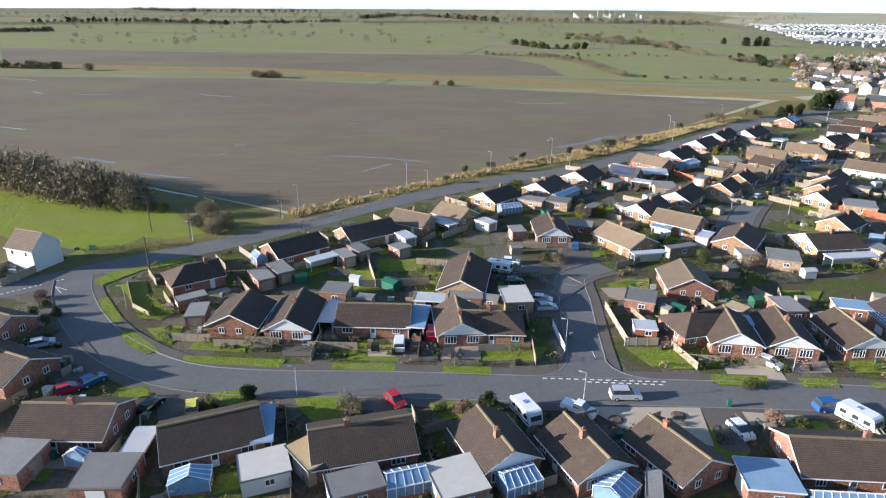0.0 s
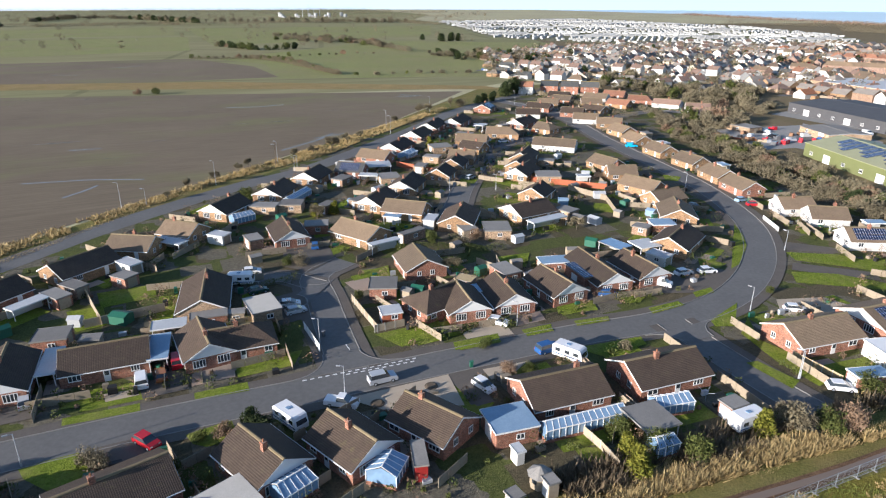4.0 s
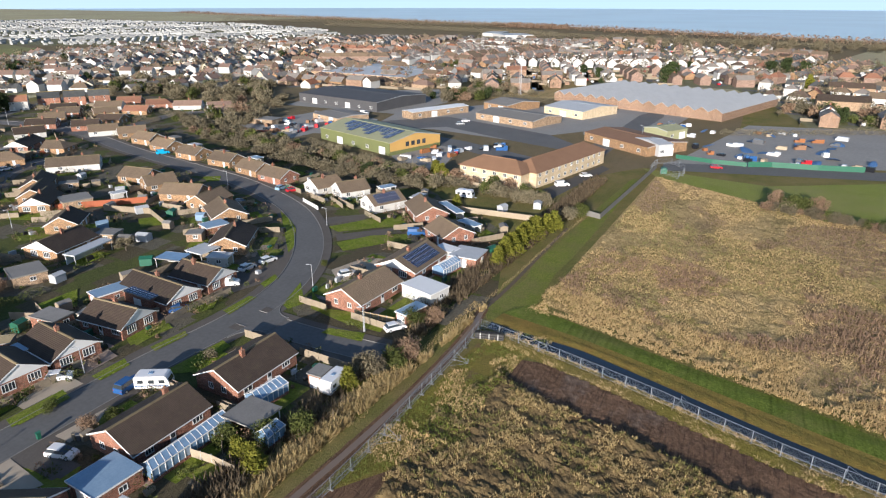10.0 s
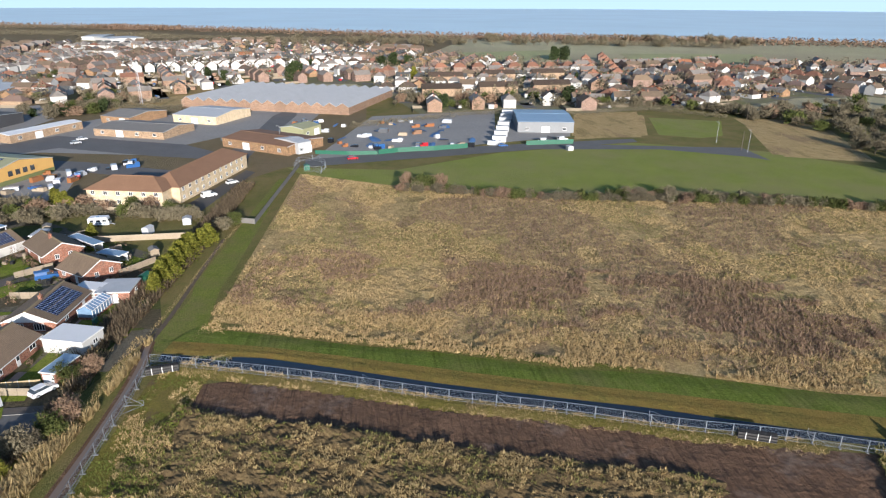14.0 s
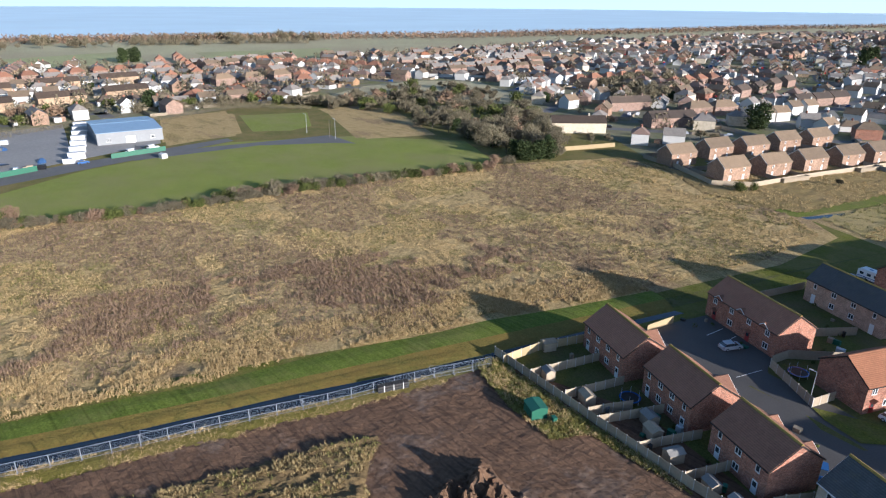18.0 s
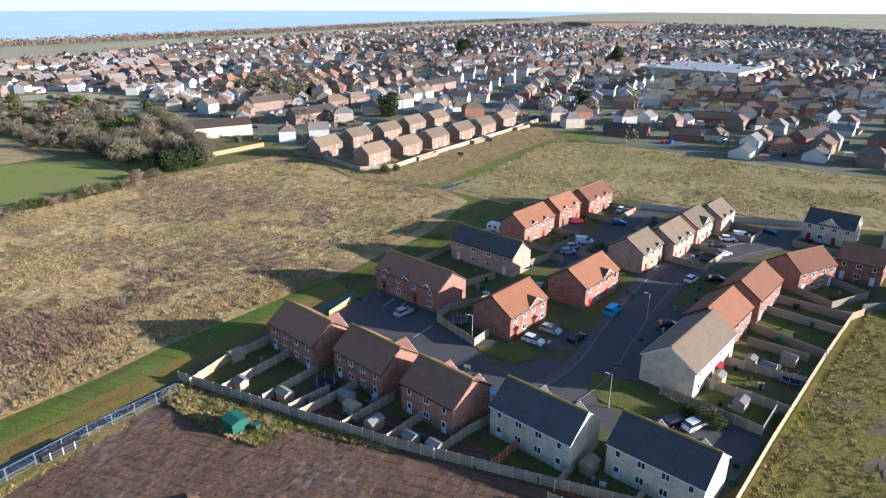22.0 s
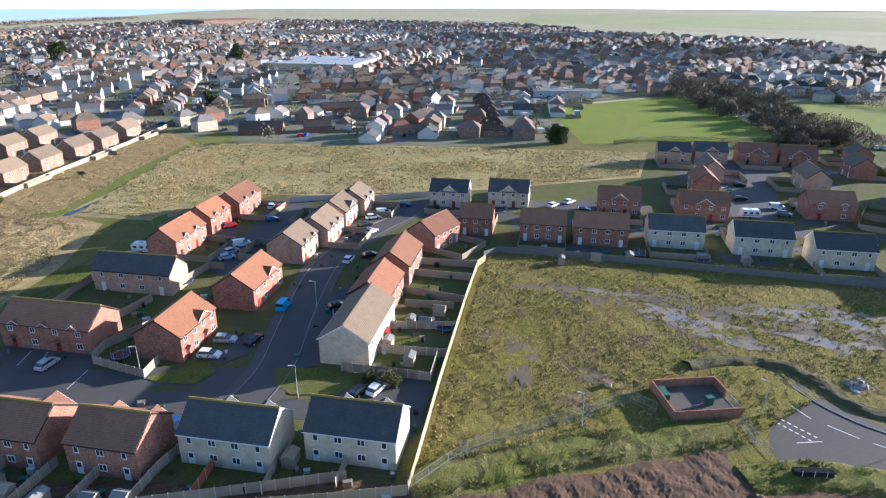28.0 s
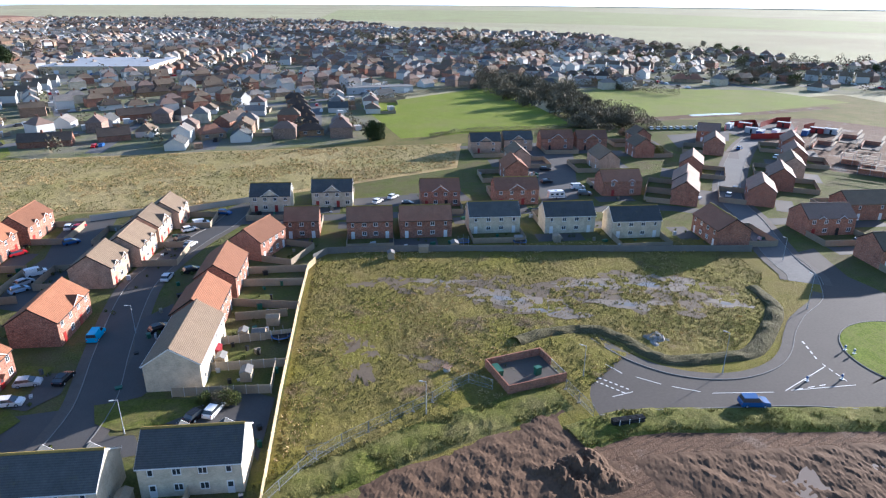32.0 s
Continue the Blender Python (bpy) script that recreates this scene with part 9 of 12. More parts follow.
plant("bush", 187.6, 118.3, 4)
plant("ever", 186.8, 114.5, 4.5)
plant("bush", 187.7, 122.8, 4)
plant("tree", 185.9, 106.7, 4)
plant("bush", 76.5, 46.6, 4.5)
plant("tree", 75.9, 45.1, 5)
plant("tree", 75.7, 48.1, 5)
plant("bush", 79.3, 44.5, 4)
plant("bush", 82.8, 43.9, 4)
plant("con", 70.7, 47.1, 4)
plant("bush", 58.4, 46.2, 4)
plant("con", 49.5, 47.5, 4.5)
plant("bush", 54.8, 50.4, 3.5)
plant("con", 50.7, 51.1, 3.5)
plant("bush", 52.7, 55.2, 3)
plant("bush", 95.8, 45.0, 3.5)
plant("bush", 93.6, 47.8, 3.5)
plant("bush", 110.5, 79.5, 1.6)
plant("bush", 68.7, 73.5, 2)
plant("bush", 47.0, 84.4, 2)
plant("bush", 46.7, 74.6, 2.5)
plant("bush", 49.5, 73.6, 2)
plant("con", 128.0, 43.9, 4.5)
plant("con", 132.5, 43.8, 5.5)
plant("con", 136.3, 43.3, 5.5)
plant("con", 141.1, 43.1, 5.5)
plant("con", 145.4, 42.7, 5.5)
plant("con", 150.5, 42.5, 5.5)
plant("con", 154.6, 40.5, 5)
plant("con", 158.2, 39.2, 5)
plant("con", 149.6, 42.2, 5.5)
plant("bush", 171.3, 35.0, 4)
plant("bush", 168.6, 37.6, 4)
plant("con", 191.4, 89.7, 5)
plant("con", 188.5, 85.7, 4.5)
plant("bush", 188.4, 63.3, 4)
plant("bush", 183.9, 56.6, 4)
plant("bush", 181.3, 50.7, 3.5)
plant("bush", 189.3, 68.9, 4)
plant("tree", 191.1, 96.8, 5)
plant("tree", 189.6, 128.8, 5)
plant("ever", 184.1, 114.7, 4)
plant("ever", 181.5, 108.0, 4)
plant("tree", 519.6, 60.3, 12)
plant("ever", 512.2, 54.1, 15)
plant("ever", 539.4, 125.8, 8)
plant("ever", 596.0, -11.3, 12)
plant("ever", 617.9, -24.2, 13)
plant("ever", 619.0, -39.0, 11)
plant("con", 518.7, -37.2, 9)
plant("ever", 381.9, -121.9, 11)
plant("ever", 677.8, -193.2, 14)
plant("ever", 678.7, -204.8, 14)
plant("bush", 206.4, -15.0, 5)
plant("bush", 203.3, -20.5, 6)
plant("bush", 203.4, -24.2, 5)
plant("bush", 201.1, -17.6, 4)
plant("ever", -121.0, -266.0, 9)
plant("ever", -123.5, -265.8, 8)
plant("bush", -17.2, -92.6, 3)
plant("bush", -19.1, -92.4, 3)
plant("bush", -15.5, -94.1, 2.2)
plant("ever", 38.1, -726.0, 16)
plant("ever", 162.8, -194.1, 8)
plant("ever", 160.7, -198.6, 8)
plant("ever", 159.2, -204.0, 9)
plant("ever", 166.7, -193.3, 8)
plant("thicket", 246.6, -209.0, 8)
plant("tree", 236.8, -207.9, 9)
plant("tree", 222.4, -205.8, 9)
plant("thicket", 209.8, -204.7, 9)
plant("thicket", 200.6, -204.6, 10)
plant("thicket", 186.1, -198.7, 10)
plant("tree", 175.7, -196.3, 10)
plant("tree", 187.4, -216.4, 9)
plant("thicket", 181.1, -218.8, 10)
plant("thicket", 170.9, -218.3, 9)
plant("tree", 183.2, -237.4, 9)
plant("thicket", 193.5, -237.3, 9)
plant("tree", 204.3, -237.2, 9)
plant("thicket", 200.9, -221.5, 9)
plant("thicket", 211.5, -221.1, 8)
plant("tree", 224.7, -222.7, 8)
plant("thicket", 237.6, -223.3, 8)
plant("tree", 252.3, -225.1, 8)
plant("tree", 264.8, -220.5, 7)
plant("thicket", 224.1, -250.7, 9)
plant("thicket", 215.4, -258.6, 8)
plant("ever", 204.2, -204.6, 7)
plant("ever", 225.6, -214.1, 6)
plant("ever", 189.3, -201.9, 7)
plant("bush", 164.7, -179.7, 4)
plant("bush", 162.7, -184.0, 4)
plant("bush", 285.6, -218.2, 6)
plant("thicket", 326.1, -220.8, 6)
plant("tree", 311.7, -234.0, 7)
plant("tree", 163.7, -237.6, 8)
plant("tree", 171.3, -230.8, 6)
plant("tree", 161.6, -248.0, 6)
plant("ever", 133.4, -333.0, 13)
plant("ever", 35.8, -399.5, 11)
plant("bush", 86.0, -215.8, 4)
plant("bush", 83.6, -220.0, 3)
plant("tree", 67.2, -248.3, 4)
plant("ever", 225.7, -775.4, 18)
plant("ever", 218.7, -782.4, 18)
plant("tree", 168.2, -541.0, 12)
plant("tree", 131.4, -283.9, 7)
plant("tree", 138.8, -286.6, 7)


def hedge(pts, high, wide, kind):
    line = smooth_line(pts, 2.0)
    rng = random.Random(int(abs(pts[0][0] * 3 + pts[0][1])))
    length = sum((b - a).length for a, b in zip(line, line[1:]))
    s = max(0.3, high * 0.14)
    n = int(min(15000, max(500, length * wide * high / s ** 3 * 0.4)))
    mats = {"twig": TWIG, "olive": HEDGE, "reed": REED}
    top = [rng.uniform(0.55, 1.15) for _ in line]

    def place(r):
        i = r.randrange(len(line) - 1)
        d = line[i + 1] - line[i]
        f = r.random()
        p = line[i] + d * f
        nrm = Vector((-d.y, d.x, 0)).normalized()
        hgt = high * (top[i] * (1 - f) + top[i + 1] * f)
        q = r.uniform(-1, 1)
        z = hgt * (1 - 0.5 * q * q) * (1 - r.random() ** 2 * 0.95)
        return p + nrm * q * wide / 2 + Vector((0, 0, 0 if kind == "reed" else z))
    v = slivers(n, place, s * (2.6 if kind == "reed" else 1.1) * (1 if kind != "reed" else high / 1.6), s * (0.1 if kind == "reed" else 0.24), rng, 2.5 if kind == "reed" else 0.7)
    words = {"twig": "tangled bare brown hedge along a boundary", "olive": "olive-green garden hedge", "reed": "pale straw reeds along a ditch"}[kind]
    lone("reeds" if kind == "reed" else "hedge", tri_mesh("hedge", v, mats[kind]), None, words, "reeds" if kind == "reed" else "hedge", kind="stuff")


hedge([(-81.7, 135.6), (-76.5, 138.2), (-67.2, 144.3)], 2.2, 2.5, "twig")
hedge([(220.4, 164.8), (199.5, 127.4), (186.8, 96.5), (182.0, 71.6), (177.6, 46.3)], 2.5, 5, "twig")
hedge([(254.3, 292.0), (215.2, 210.0), (203.9, 172.4), (183.1, 130.8), (181.6, 105.9), (183.3, 95.5)], 2.2, 6, "twig")
hedge([(63.3, 41.2), (73.9, 41.7), (85.6, 41.6), (96.5, 40.1), (109.6, 39.3), (129.0, 37.9), (154.8, 36.1), (179.3, 33.2)], 0.9, 0.9, "reed")
hedge([(45.6, 47.0), (56.8, 45.8), (71.6, 42.9), (85.7, 41.8), (97.9, 41.1), (108.2, 40.6)], 1.0, 1.6, "reed")
hedge([(-61.6, 155.4), (-39.4, 160.3), (-11.2, 189.2), (22.9, 221.2), (71.8, 256.0), (144.0, 319.3)], 0.9, 2.5, "reed")
hedge([(-55.9, 105.1), (-50.4, 108.4), (-49.2, 109.4)], 1.6, 1.5, "olive")
hedge([(-32.9, 93.4), (-32.2, 98.2), (-31.8, 102.4)], 1.8, 1.4, "olive")
hedge([(10.4, 126.0), (16.1, 124.7), (23.6, 125.5)], 2.0, 2, "olive")
hedge([(53.2, 134.3), (59.3, 130.2), (65.7, 125.0), (73.4, 123.7)], 1.8, 2.5, "olive")
hedge([(312.3, 7.8), (329.9, -26.4), (349.8, -73.3), (340.0, -115.7), (349.3, -157.5), (323.4, -191.2)], 3, 4, "twig")
hedge([(-145.2, -257.0), (-168.0, -261.5), (-218.3, -245.5)], 2, 3, "twig")
hedge([(-257.8, -395.8), (-252.3, -346.1), (-265.2, -305.4), (-273.8, -266.8), (-252.9, -222.3)], 6, 9, "twig")
hedge([(-275.3, -423.2), (-326.4, -378.7), (-355.8, -298.7)], 5, 8, "twig")
hedge([(364.2, -123.5), (361.0, -161.9), (345.1, -203.3), (305.7, -225.6)], 3, 6, "twig")
hedge([(211.0, 1076.8), (280.1, 915.7), (285.0, 726.2)], 6, 10, "twig")
hedge([(45.3, 724.2), (111.5, 678.4), (140.5, 522.9)], 3, 4, "twig")
hedge([(-207.5, 1705.3), (20.9, 1836.0), (93.1, 1757.4)], 7, 12, "twig")
hedge([(-960.3, 1465.3), (-721.5, 1616.2), (-418.1, 1756.0)], 7, 12, "twig")
hedge([(219.1, 1817.7), (613.8, 1798.5), (676.1, 1507.1)], 8, 15, "twig")
hedge([(1291.1, 905.0), (1195.0, 579.1), (1048.4, 283.7)], 9, 30, "twig")
hedge([(1079.7, 292.1), (1017.6, 16.6), (993.7, -150.3)], 6, 20, "twig")
hedge([(1010.5, -311.7), (988.0, -475.2), (915.6, -566.7)], 8, 20, "twig")
hedge([(1445.3, 1360.0), (1458.5, 847.1), (1388.7, 509.5)], 9, 30, "twig")
hedge([(333.5, 234.5), (337.0, 210.3), (322.3, 180.6)], 3, 5, "twig")
hedge([(434.3, 222.8), (386.8, 157.6), (368.4, 101.0)], 4, 8, "twig")
hedge([(903.5, -279.9), (872.5, -398.0), (824.8, -480.7)], 8, 20, "twig")
hedge([(-152.5, -365.9), (-209.3, -382.4), (-264.6, -394.0)], 3, 5, "twig")
hedge([(-300.9, -473.4), (-303.7, -411.3), (-275.8, -316.8)], 7, 14, "twig")
hedge([(228.1, 357.0), (222.1, 288.6), (227.5, 260.7)], 3, 5, "twig")

for hy, hx0, hx1, hh in ((1500, -1500, -500, 7), (1750, -300, 700, 8), (2100, -2200, -300, 9), (2300, 100, 1100, 9), (2750, -2600, 300, 11), (3050, 500, 1400, 11), (3450, -3200, -400, 13), (3600, -200, 1300, 13), (4050, -3900, 1300, 16), (4250, -4300, 1400, 18)):
    hedge([(hx0, hy + 60), ((hx0 * 2 + hx1) / 3, hy - 40), ((hx0 + hx1 * 2) / 3, hy + 50), (hx1, hy)], hh, 34, "twig")


def mass(name, spots, label, category, thin=1):
    """Many plants grown into one another: crowns joined by material, with slender stems."""
    rng = random.Random(len(spots))
    by = {}
    for x, y, size, kind in spots:
        t, c = rng.choice(PLANTS[kind])
        v = np.empty(len(c.vertices) * 3, dtype=np.float32)
        c.vertices.foreach_get("co", v)
        v = v.reshape(-1, 3, 3)[rng.randrange(thin)::thin]
        a = rng.uniform(0, 6.283)
        turn = np.array(((math.cos(a), math.sin(a), 0), (-math.sin(a), math.cos(a), 0), (0, 0, 1)))
        grow = np.array((size * rng.uniform(0.95, 1.3), size * rng.uniform(0.95, 1.3), size * rng.uniform(0.85, 1.1)))
        if thin > 1:
            mid = v.mean(axis=1, keepdims=True)
            v = mid + (v - mid) * thin ** 0.5
        v = (v.reshape(-1, 3) * grow) @ turn + np.array((x, y, 0))
        v[:, 2] = np.maximum(v[:, 2], 0.02)
        by.setdefault(c.materials[0], []).append(v)
        stems = []
        for _ in range(2):
            p, w = Vector((x, y, 0)), size * 0.02
            q = p + Vector((rng.uniform(-0.15, 0.15) * size, rng.uniform(-0.15, 0.15) * size, size * 0.6))
            stems += [(p.x - w, p.y, 0), (p.x + w, p.y, 0), tuple(q), (p.x, p.y - w, 0), (p.x, p.y + w, 0), tuple(q)]
        by.setdefault(BARK, []).append(np.array(stems))
    for mat, vs in by.items():
        lone(name, tri_mesh(name, np.concatenate(vs), mat), None, label, category, kind="stuff")


def belt(outline, n, low, high, kinds, seed):
    """Trees and thickets scattered in an outline."""
    rng = random.Random(seed)
    xs, ys = [p[0] for p in outline], [p[1] for p in outline]
    spots = []
    while len(spots) < n:
        x, y = rng.uniform(min(xs), max(xs)), rng.uniform(min(ys), max(ys))
        odd = False
        for (ax, ay), (bx, by) in zip(outline, outline[1:] + outline[:1]):
            if (ay > y) != (by > y) and x < (bx - ax) * (y - ay) / (by - ay) + ax:
                odd = not odd
        if odd:
            spots.append((x, y, rng.uniform(low, high), rng.choice(kinds)))
    mass("wood", spots, "dense leafless brown and olive winter wood", "wood", 5)


def hedgerow(pts, low, high, step, kinds, seed):
    rng = random.Random(seed)
    spots = [(p.x + rng.uniform(-0.8, 0.8), p.y + rng.uniform(-0.8, 0.8), rng.uniform(low, high), rng.choice(kinds)) for p in smooth_line(pts, step)]
    mass("hedgerow", spots, "tall overgrown brown and olive hedgerow", "hedge", 3 if Vector(pts[0]).length < 320 else 8)


belt([(334.7, -201.5), (360.4, -252.7), (367.9, -309.5), (319.9, -325.5), (254.5, -298.9), (188.4, -247.4), (158.0, -211.3), (162.7, -193.6), (181.4, -195.6), (217.3, -207.6), (262.4, -221.4), (295.0, -223.9), (298.6, -200.3)], 170, 4.5, 7.5, ("thicket", "thicket", "tree", "tree", "bush"), 1)
belt([(-286.9, -437.3), (-296.5, -408.7), (-288.4, -333.2), (-271.0, -268.3), (-240.8, -225.4), (-218.5, -224.9), (-228.2, -261.1), (-237.4, -307.9), (-245.8, -369.8)], 75, 7, 11, ("thicket", "thicket", "tree", "tree"), 2)
belt([(-485.9, -359.7), (-562.9, -354.9), (-469.1, -288.7), (-409.1, -295.8)], 24, 6, 9, ("thicket", "tree", "bush"), 7)
belt([(-574.1, -611.9), (-788.8, -620.5), (-717.8, -499.6), (-580.0, -400.7), (-475.1, -488.1)], 40, 6, 10, ("thicket", "tree", "bush"), 8)
belt([(-407.8, -996.6), (-520.0, -871.3), (-565.9, -665.5), (-524.8, -616.2), (-402.8, -672.8), (-342.7, -798.9)], 60, 8, 12, ("thicket", "thicket", "tree"), 9)
belt([(249.7, 281.6), (231.2, 226.1), (212.6, 180.1), (189.6, 135.9), (184.5, 107.8), (183.0, 97.2), (176.0, 102.3), (178.1, 127.0), (190.7, 166.5), (206.9, 212.6)], 70, 3, 5, ("thicket", "bush", "thicket"), 3)
belt([(204.2, 147.7), (194.3, 124.3), (185.1, 94.0), (180.4, 70.2), (174.4, 45.5), (178.7, 46.6), (188.0, 70.3), (192.9, 99.5), (202.3, 129.0), (212.9, 153.5)], 70, 2.5, 4.5, ("thicket", "bush", "bush", "thicket"), 11)
belt([(292, 400), (347, 421), (380, 356), (364, 298), (292, 230), (243, 213), (212, 196), (236, 240), (284, 262), (292, 330), (278, 362)], 190, 4.5, 8, ("thicket", "thicket", "tree", "tree", "bush"), 31)
belt([(207, 191), (228, 196), (209, 153), (195, 110), (184, 86), (174, 86), (184, 119), (195, 150)], 70, 2.5, 4.5, ("thicket", "bush", "thicket"), 32)
belt([(560, 250), (470, 205), (430, 130), (400, 120), (380, 150), (430, 225), (500, 262)], 60, 3, 6, ("thicket", "bush", "thicket"), 33)
belt([(363.4, 184.4), (424.5, 157.4), (387.9, 140.7), (346.0, 147.7)], 24, 4, 7, ("bush", "ever", "thicket"), 4)
belt([(409.6, -17.1), (404.5, -52.0), (409.4, -129.9), (384.1, -158.7), (363.6, -150.9), (365.2, -114.0), (367.2, -47.9), (375.5, -16.1)], 60, 4, 7, ("thicket", "bush", "bush", "tree"), 12)
belt([(369.5, -125.4), (361.0, -161.9), (305.7, -225.6), (317.6, -234.3), (376.3, -169.0), (388.1, -132.1)], 46, 4, 7, ("thicket", "tree", "bush"), 5)
belt([(282.5, -408.0), (296.8, -503.9), (247.6, -465.5), (217.9, -404.3), (217.8, -335.2)], 44, 7, 10, ("thicket", "tree"), 13)
belt([(963.1, 145.8), (1036.0, -156.3), (951.0, -587.9), (842.3, -522.9), (885.0, -134.7), (859.6, 130.1)], 90, 9, 14, ("thicket", "tree"), 14)
belt([(212.0, 1185.4), (312.7, 1024.9), (290.7, 758.2), (271.7, 740.7), (240.8, 856.4), (186.9, 1042.4)], 50, 5, 9, ("thicket", "bush", "tree"), 15)
belt([(297.6, 727.1), (387.0, 581.0), (349.0, 521.8), (294.1, 561.6), (281.0, 657.2)], 40, 6, 9, ("thicket", "ever", "bush", "tree"), 16)

hedgerow([(201.5, -12.6), (193.7, -35.8), (187.1, -60.6), (182.6, -84.3), (179.4, -107.5), (175.0, -123.9)], 2.2, 3.6, 1.6, ("bush", "bush", "bush", "thicket"), 1)
hedgerow([(189.2, -79.3), (187.3, -87.7), (183.3, -103.0), (178.2, -120.4), (172.4, -136.9), (166.3, -153.4), (161.4, -173.1)], 2.4, 3.8, 1.6, ("bush", "bush", "bush", "thicket"), 2)
hedgerow([(98.9, 712.9), (131.0, 660.0), (135.7, 581.3), (141.7, 519.0)], 3, 5, 4, ("bush", "thicket"), 3)
hedgerow([(155.1, 511.8), (170.4, 504.8), (196.9, 506.2), (215.8, 499.6), (245.6, 490.2)], 2, 5, 9, ("bush", "bush"), 4)
hedgerow([(45.8, 732.0), (69.3, 718.3), (105.0, 713.3), (203.5, 720.4), (236.1, 707.9)], 2.5, 5, 9, ("bush", "tree"), 5)
hedgerow([(-144.9, 503.9), (-130.2, 497.0), (-123.9, 497.4)], 4, 6, 4, ("bush", "thicket"), 6)
hedgerow([(-756.6, 1150.0), (-714.6, 1176.3), (-696.9, 1200.5)], 8, 11, 7, ("thicket", "bush"), 7)
hedgerow([(-974.9, 1612.4), (-840.8, 1724.1), (-620.5, 1633.7), (-506.6, 1575.0)], 9, 13, 14, ("thicket", "tree", "ever"), 8)
hedgerow([(-512.9, 1574.0), (-398.4, 1672.2), (-276.0, 1781.9)], 9, 13, 13, ("thicket", "tree"), 9)
hedgerow([(-257.1, 2116.6), (-174.3, 2434.5), (-4.6, 2313.7), (144.7, 1858.6)], 12, 16, 14, ("thicket", "tree", "ever"), 10)
hedgerow([(152.7, 1962.5), (336.1, 1893.5), (443.8, 1818.1), (666.4, 1727.9)], 12, 16, 20, ("thicket", "tree"), 11)
hedgerow([(-1619.5, 3586.1), (-1083.9, 3072.5), (-605.8, 3235.2)], 14, 20, 28, ("thicket", "tree"), 12)
hedgerow([(-376.0, 561.0), (-342.7, 553.3), (-322.1, 554.5)], 4, 7, 5, ("bush", "thicket"), 13)
hedgerow([(-228.0, -219.9), (-220.8, -198.8), (-211.1, -183.2)], 2.5, 4, 2.2, ("bush",), 14)
hedgerow([(-357.5, -402.1), (-349.2, -367.2), (-341.9, -336.5)], 3, 4.5, 3, ("bush", "thicket"), 15)
hedgerow([(93.1, 911.6), (126.9, 825.0), (175.1, 831.6)], 6, 10, 10, ("ever", "bush", "tree"), 16)

# ---------------- building site ----------------
HEAPS = []


def heap_height(x, y, x0, x1, y0, y1, height, seed, rough, cut=None):
    u, w = (x - x0) / (x1 - x0) * 2 - 1, (y - y0) / (y1 - y0) * 2 - 1
    edge = 0.25 * noise.noise(Vector((x * 0.16, y * 0.16, seed)))
    f = max(0.0, 1 - (max(abs(u), abs(w)) + edge) ** 3 * 1.25)
    if cut:
        f *= min(1.0, max(0.0, (y - cut[1] - (x - cut[0]) * cut[2]) / 3))
    rut = abs(math.sin((x * 0.94 + y * 0.34) * 0.9 + 1.5 * noise.noise(Vector((x * 0.1, y * 0.1, seed))))) * 0.35
    h = 0.55 + 0.8 * noise.noise(Vector((x * 0.12, y * 0.12, seed + 3))) + rough * (noise.noise(Vector((x * 0.55, y * 0.55, seed))) + rut) + 0.45 * rough * noise.noise(Vector((x * 1.7, y * 1.7, seed))) + 0.3 * rough * noise.noise(Vector((x * 3.7, y * 3.7, seed)))
    return -0.1 + f * (height * max(0.05, h) + 0.1)


def rough_heap(name, x0, x1, y0, y1, cell, height, material, label, seed, rough=0.5, cut=None):
    """An uneven heap: a grid raised in the middle, broken by noise at three scales."""
    nx, ny = int((x1 - x0) / cell), int((y1 - y0) / cell)
    s = Shape()
    s.v = [Vector((x0 + i * cell, y0 + j * cell, heap_height(x0 + i * cell, y0 + j * cell, x0, x1, y0, y1, height, seed, rough, cut))) for i in range(nx + 1) for j in range(ny + 1)]
    s.f = [(i * (ny + 1) + j, (i + 1) * (ny + 1) + j, (i + 1) * (ny + 1) + j + 1, i * (ny + 1) + j + 1) for i in range(nx) for j in range(ny)]
    HEAPS.append((x0, x1, y0, y1, height, seed, rough, cut))
    return lone(name, s, material, label, "heap", kind="structure")


def inside(p, poly):
    hit_ = False
    for (ax, ay), (bx, by) in zip(poly, poly[1:] + poly[:1]):
        if (ay > p[1]) != (by > p[1]) and p[0] < (bx - ax) * (p[1] - ay) / (by - ay) + ax:
            hit_ = not hit_
    return hit_


def swell(x, y, amp):
    """Small humps and hollows of rough grassland."""
    return 0.03 + amp * max(0.0, 0.5 + 0.9 * noise.noise(Vector((x * 0.45, y * 0.45, 4.4))) + 0.8 * noise.noise(Vector((x * 1.1, y * 1.1, 9.1))) + 0.5 * noise.noise(Vector((x * 0.1, y * 0.1, 1.7))))


def rough_sheet(name, poly, cell, amp, material, label):
    """A humpy sheet over a field, cut to its outline."""
    xs, ys = [p[0] for p in poly], [p[1] for p in poly]
    s, at = Shape(), {}

    def corner(i, j):
        if (i, j) not in at:
            x, y = i * cell, j * cell
            at[i, j] = len(s.v)
            s.v.append(Vector((x, y, swell(x, y, amp))))
        return at[i, j]
    for i in range(int(min(xs) / cell) - 1, int(max(xs) / cell) + 1):
        for j in range(int(min(ys) / cell) - 1, int(max(ys) / cell) + 1):
            if all(inside((x * cell, y * cell), poly) for x, y in ((i, j), (i + 1, j), (i + 1, j + 1), (i, j + 1))):
                s.f.append((corner(i, j), corner(i + 1, j), corner(i + 1, j + 1), corner(i, j + 1)))
    lone(name, s, material, label, "field", kind="structure")


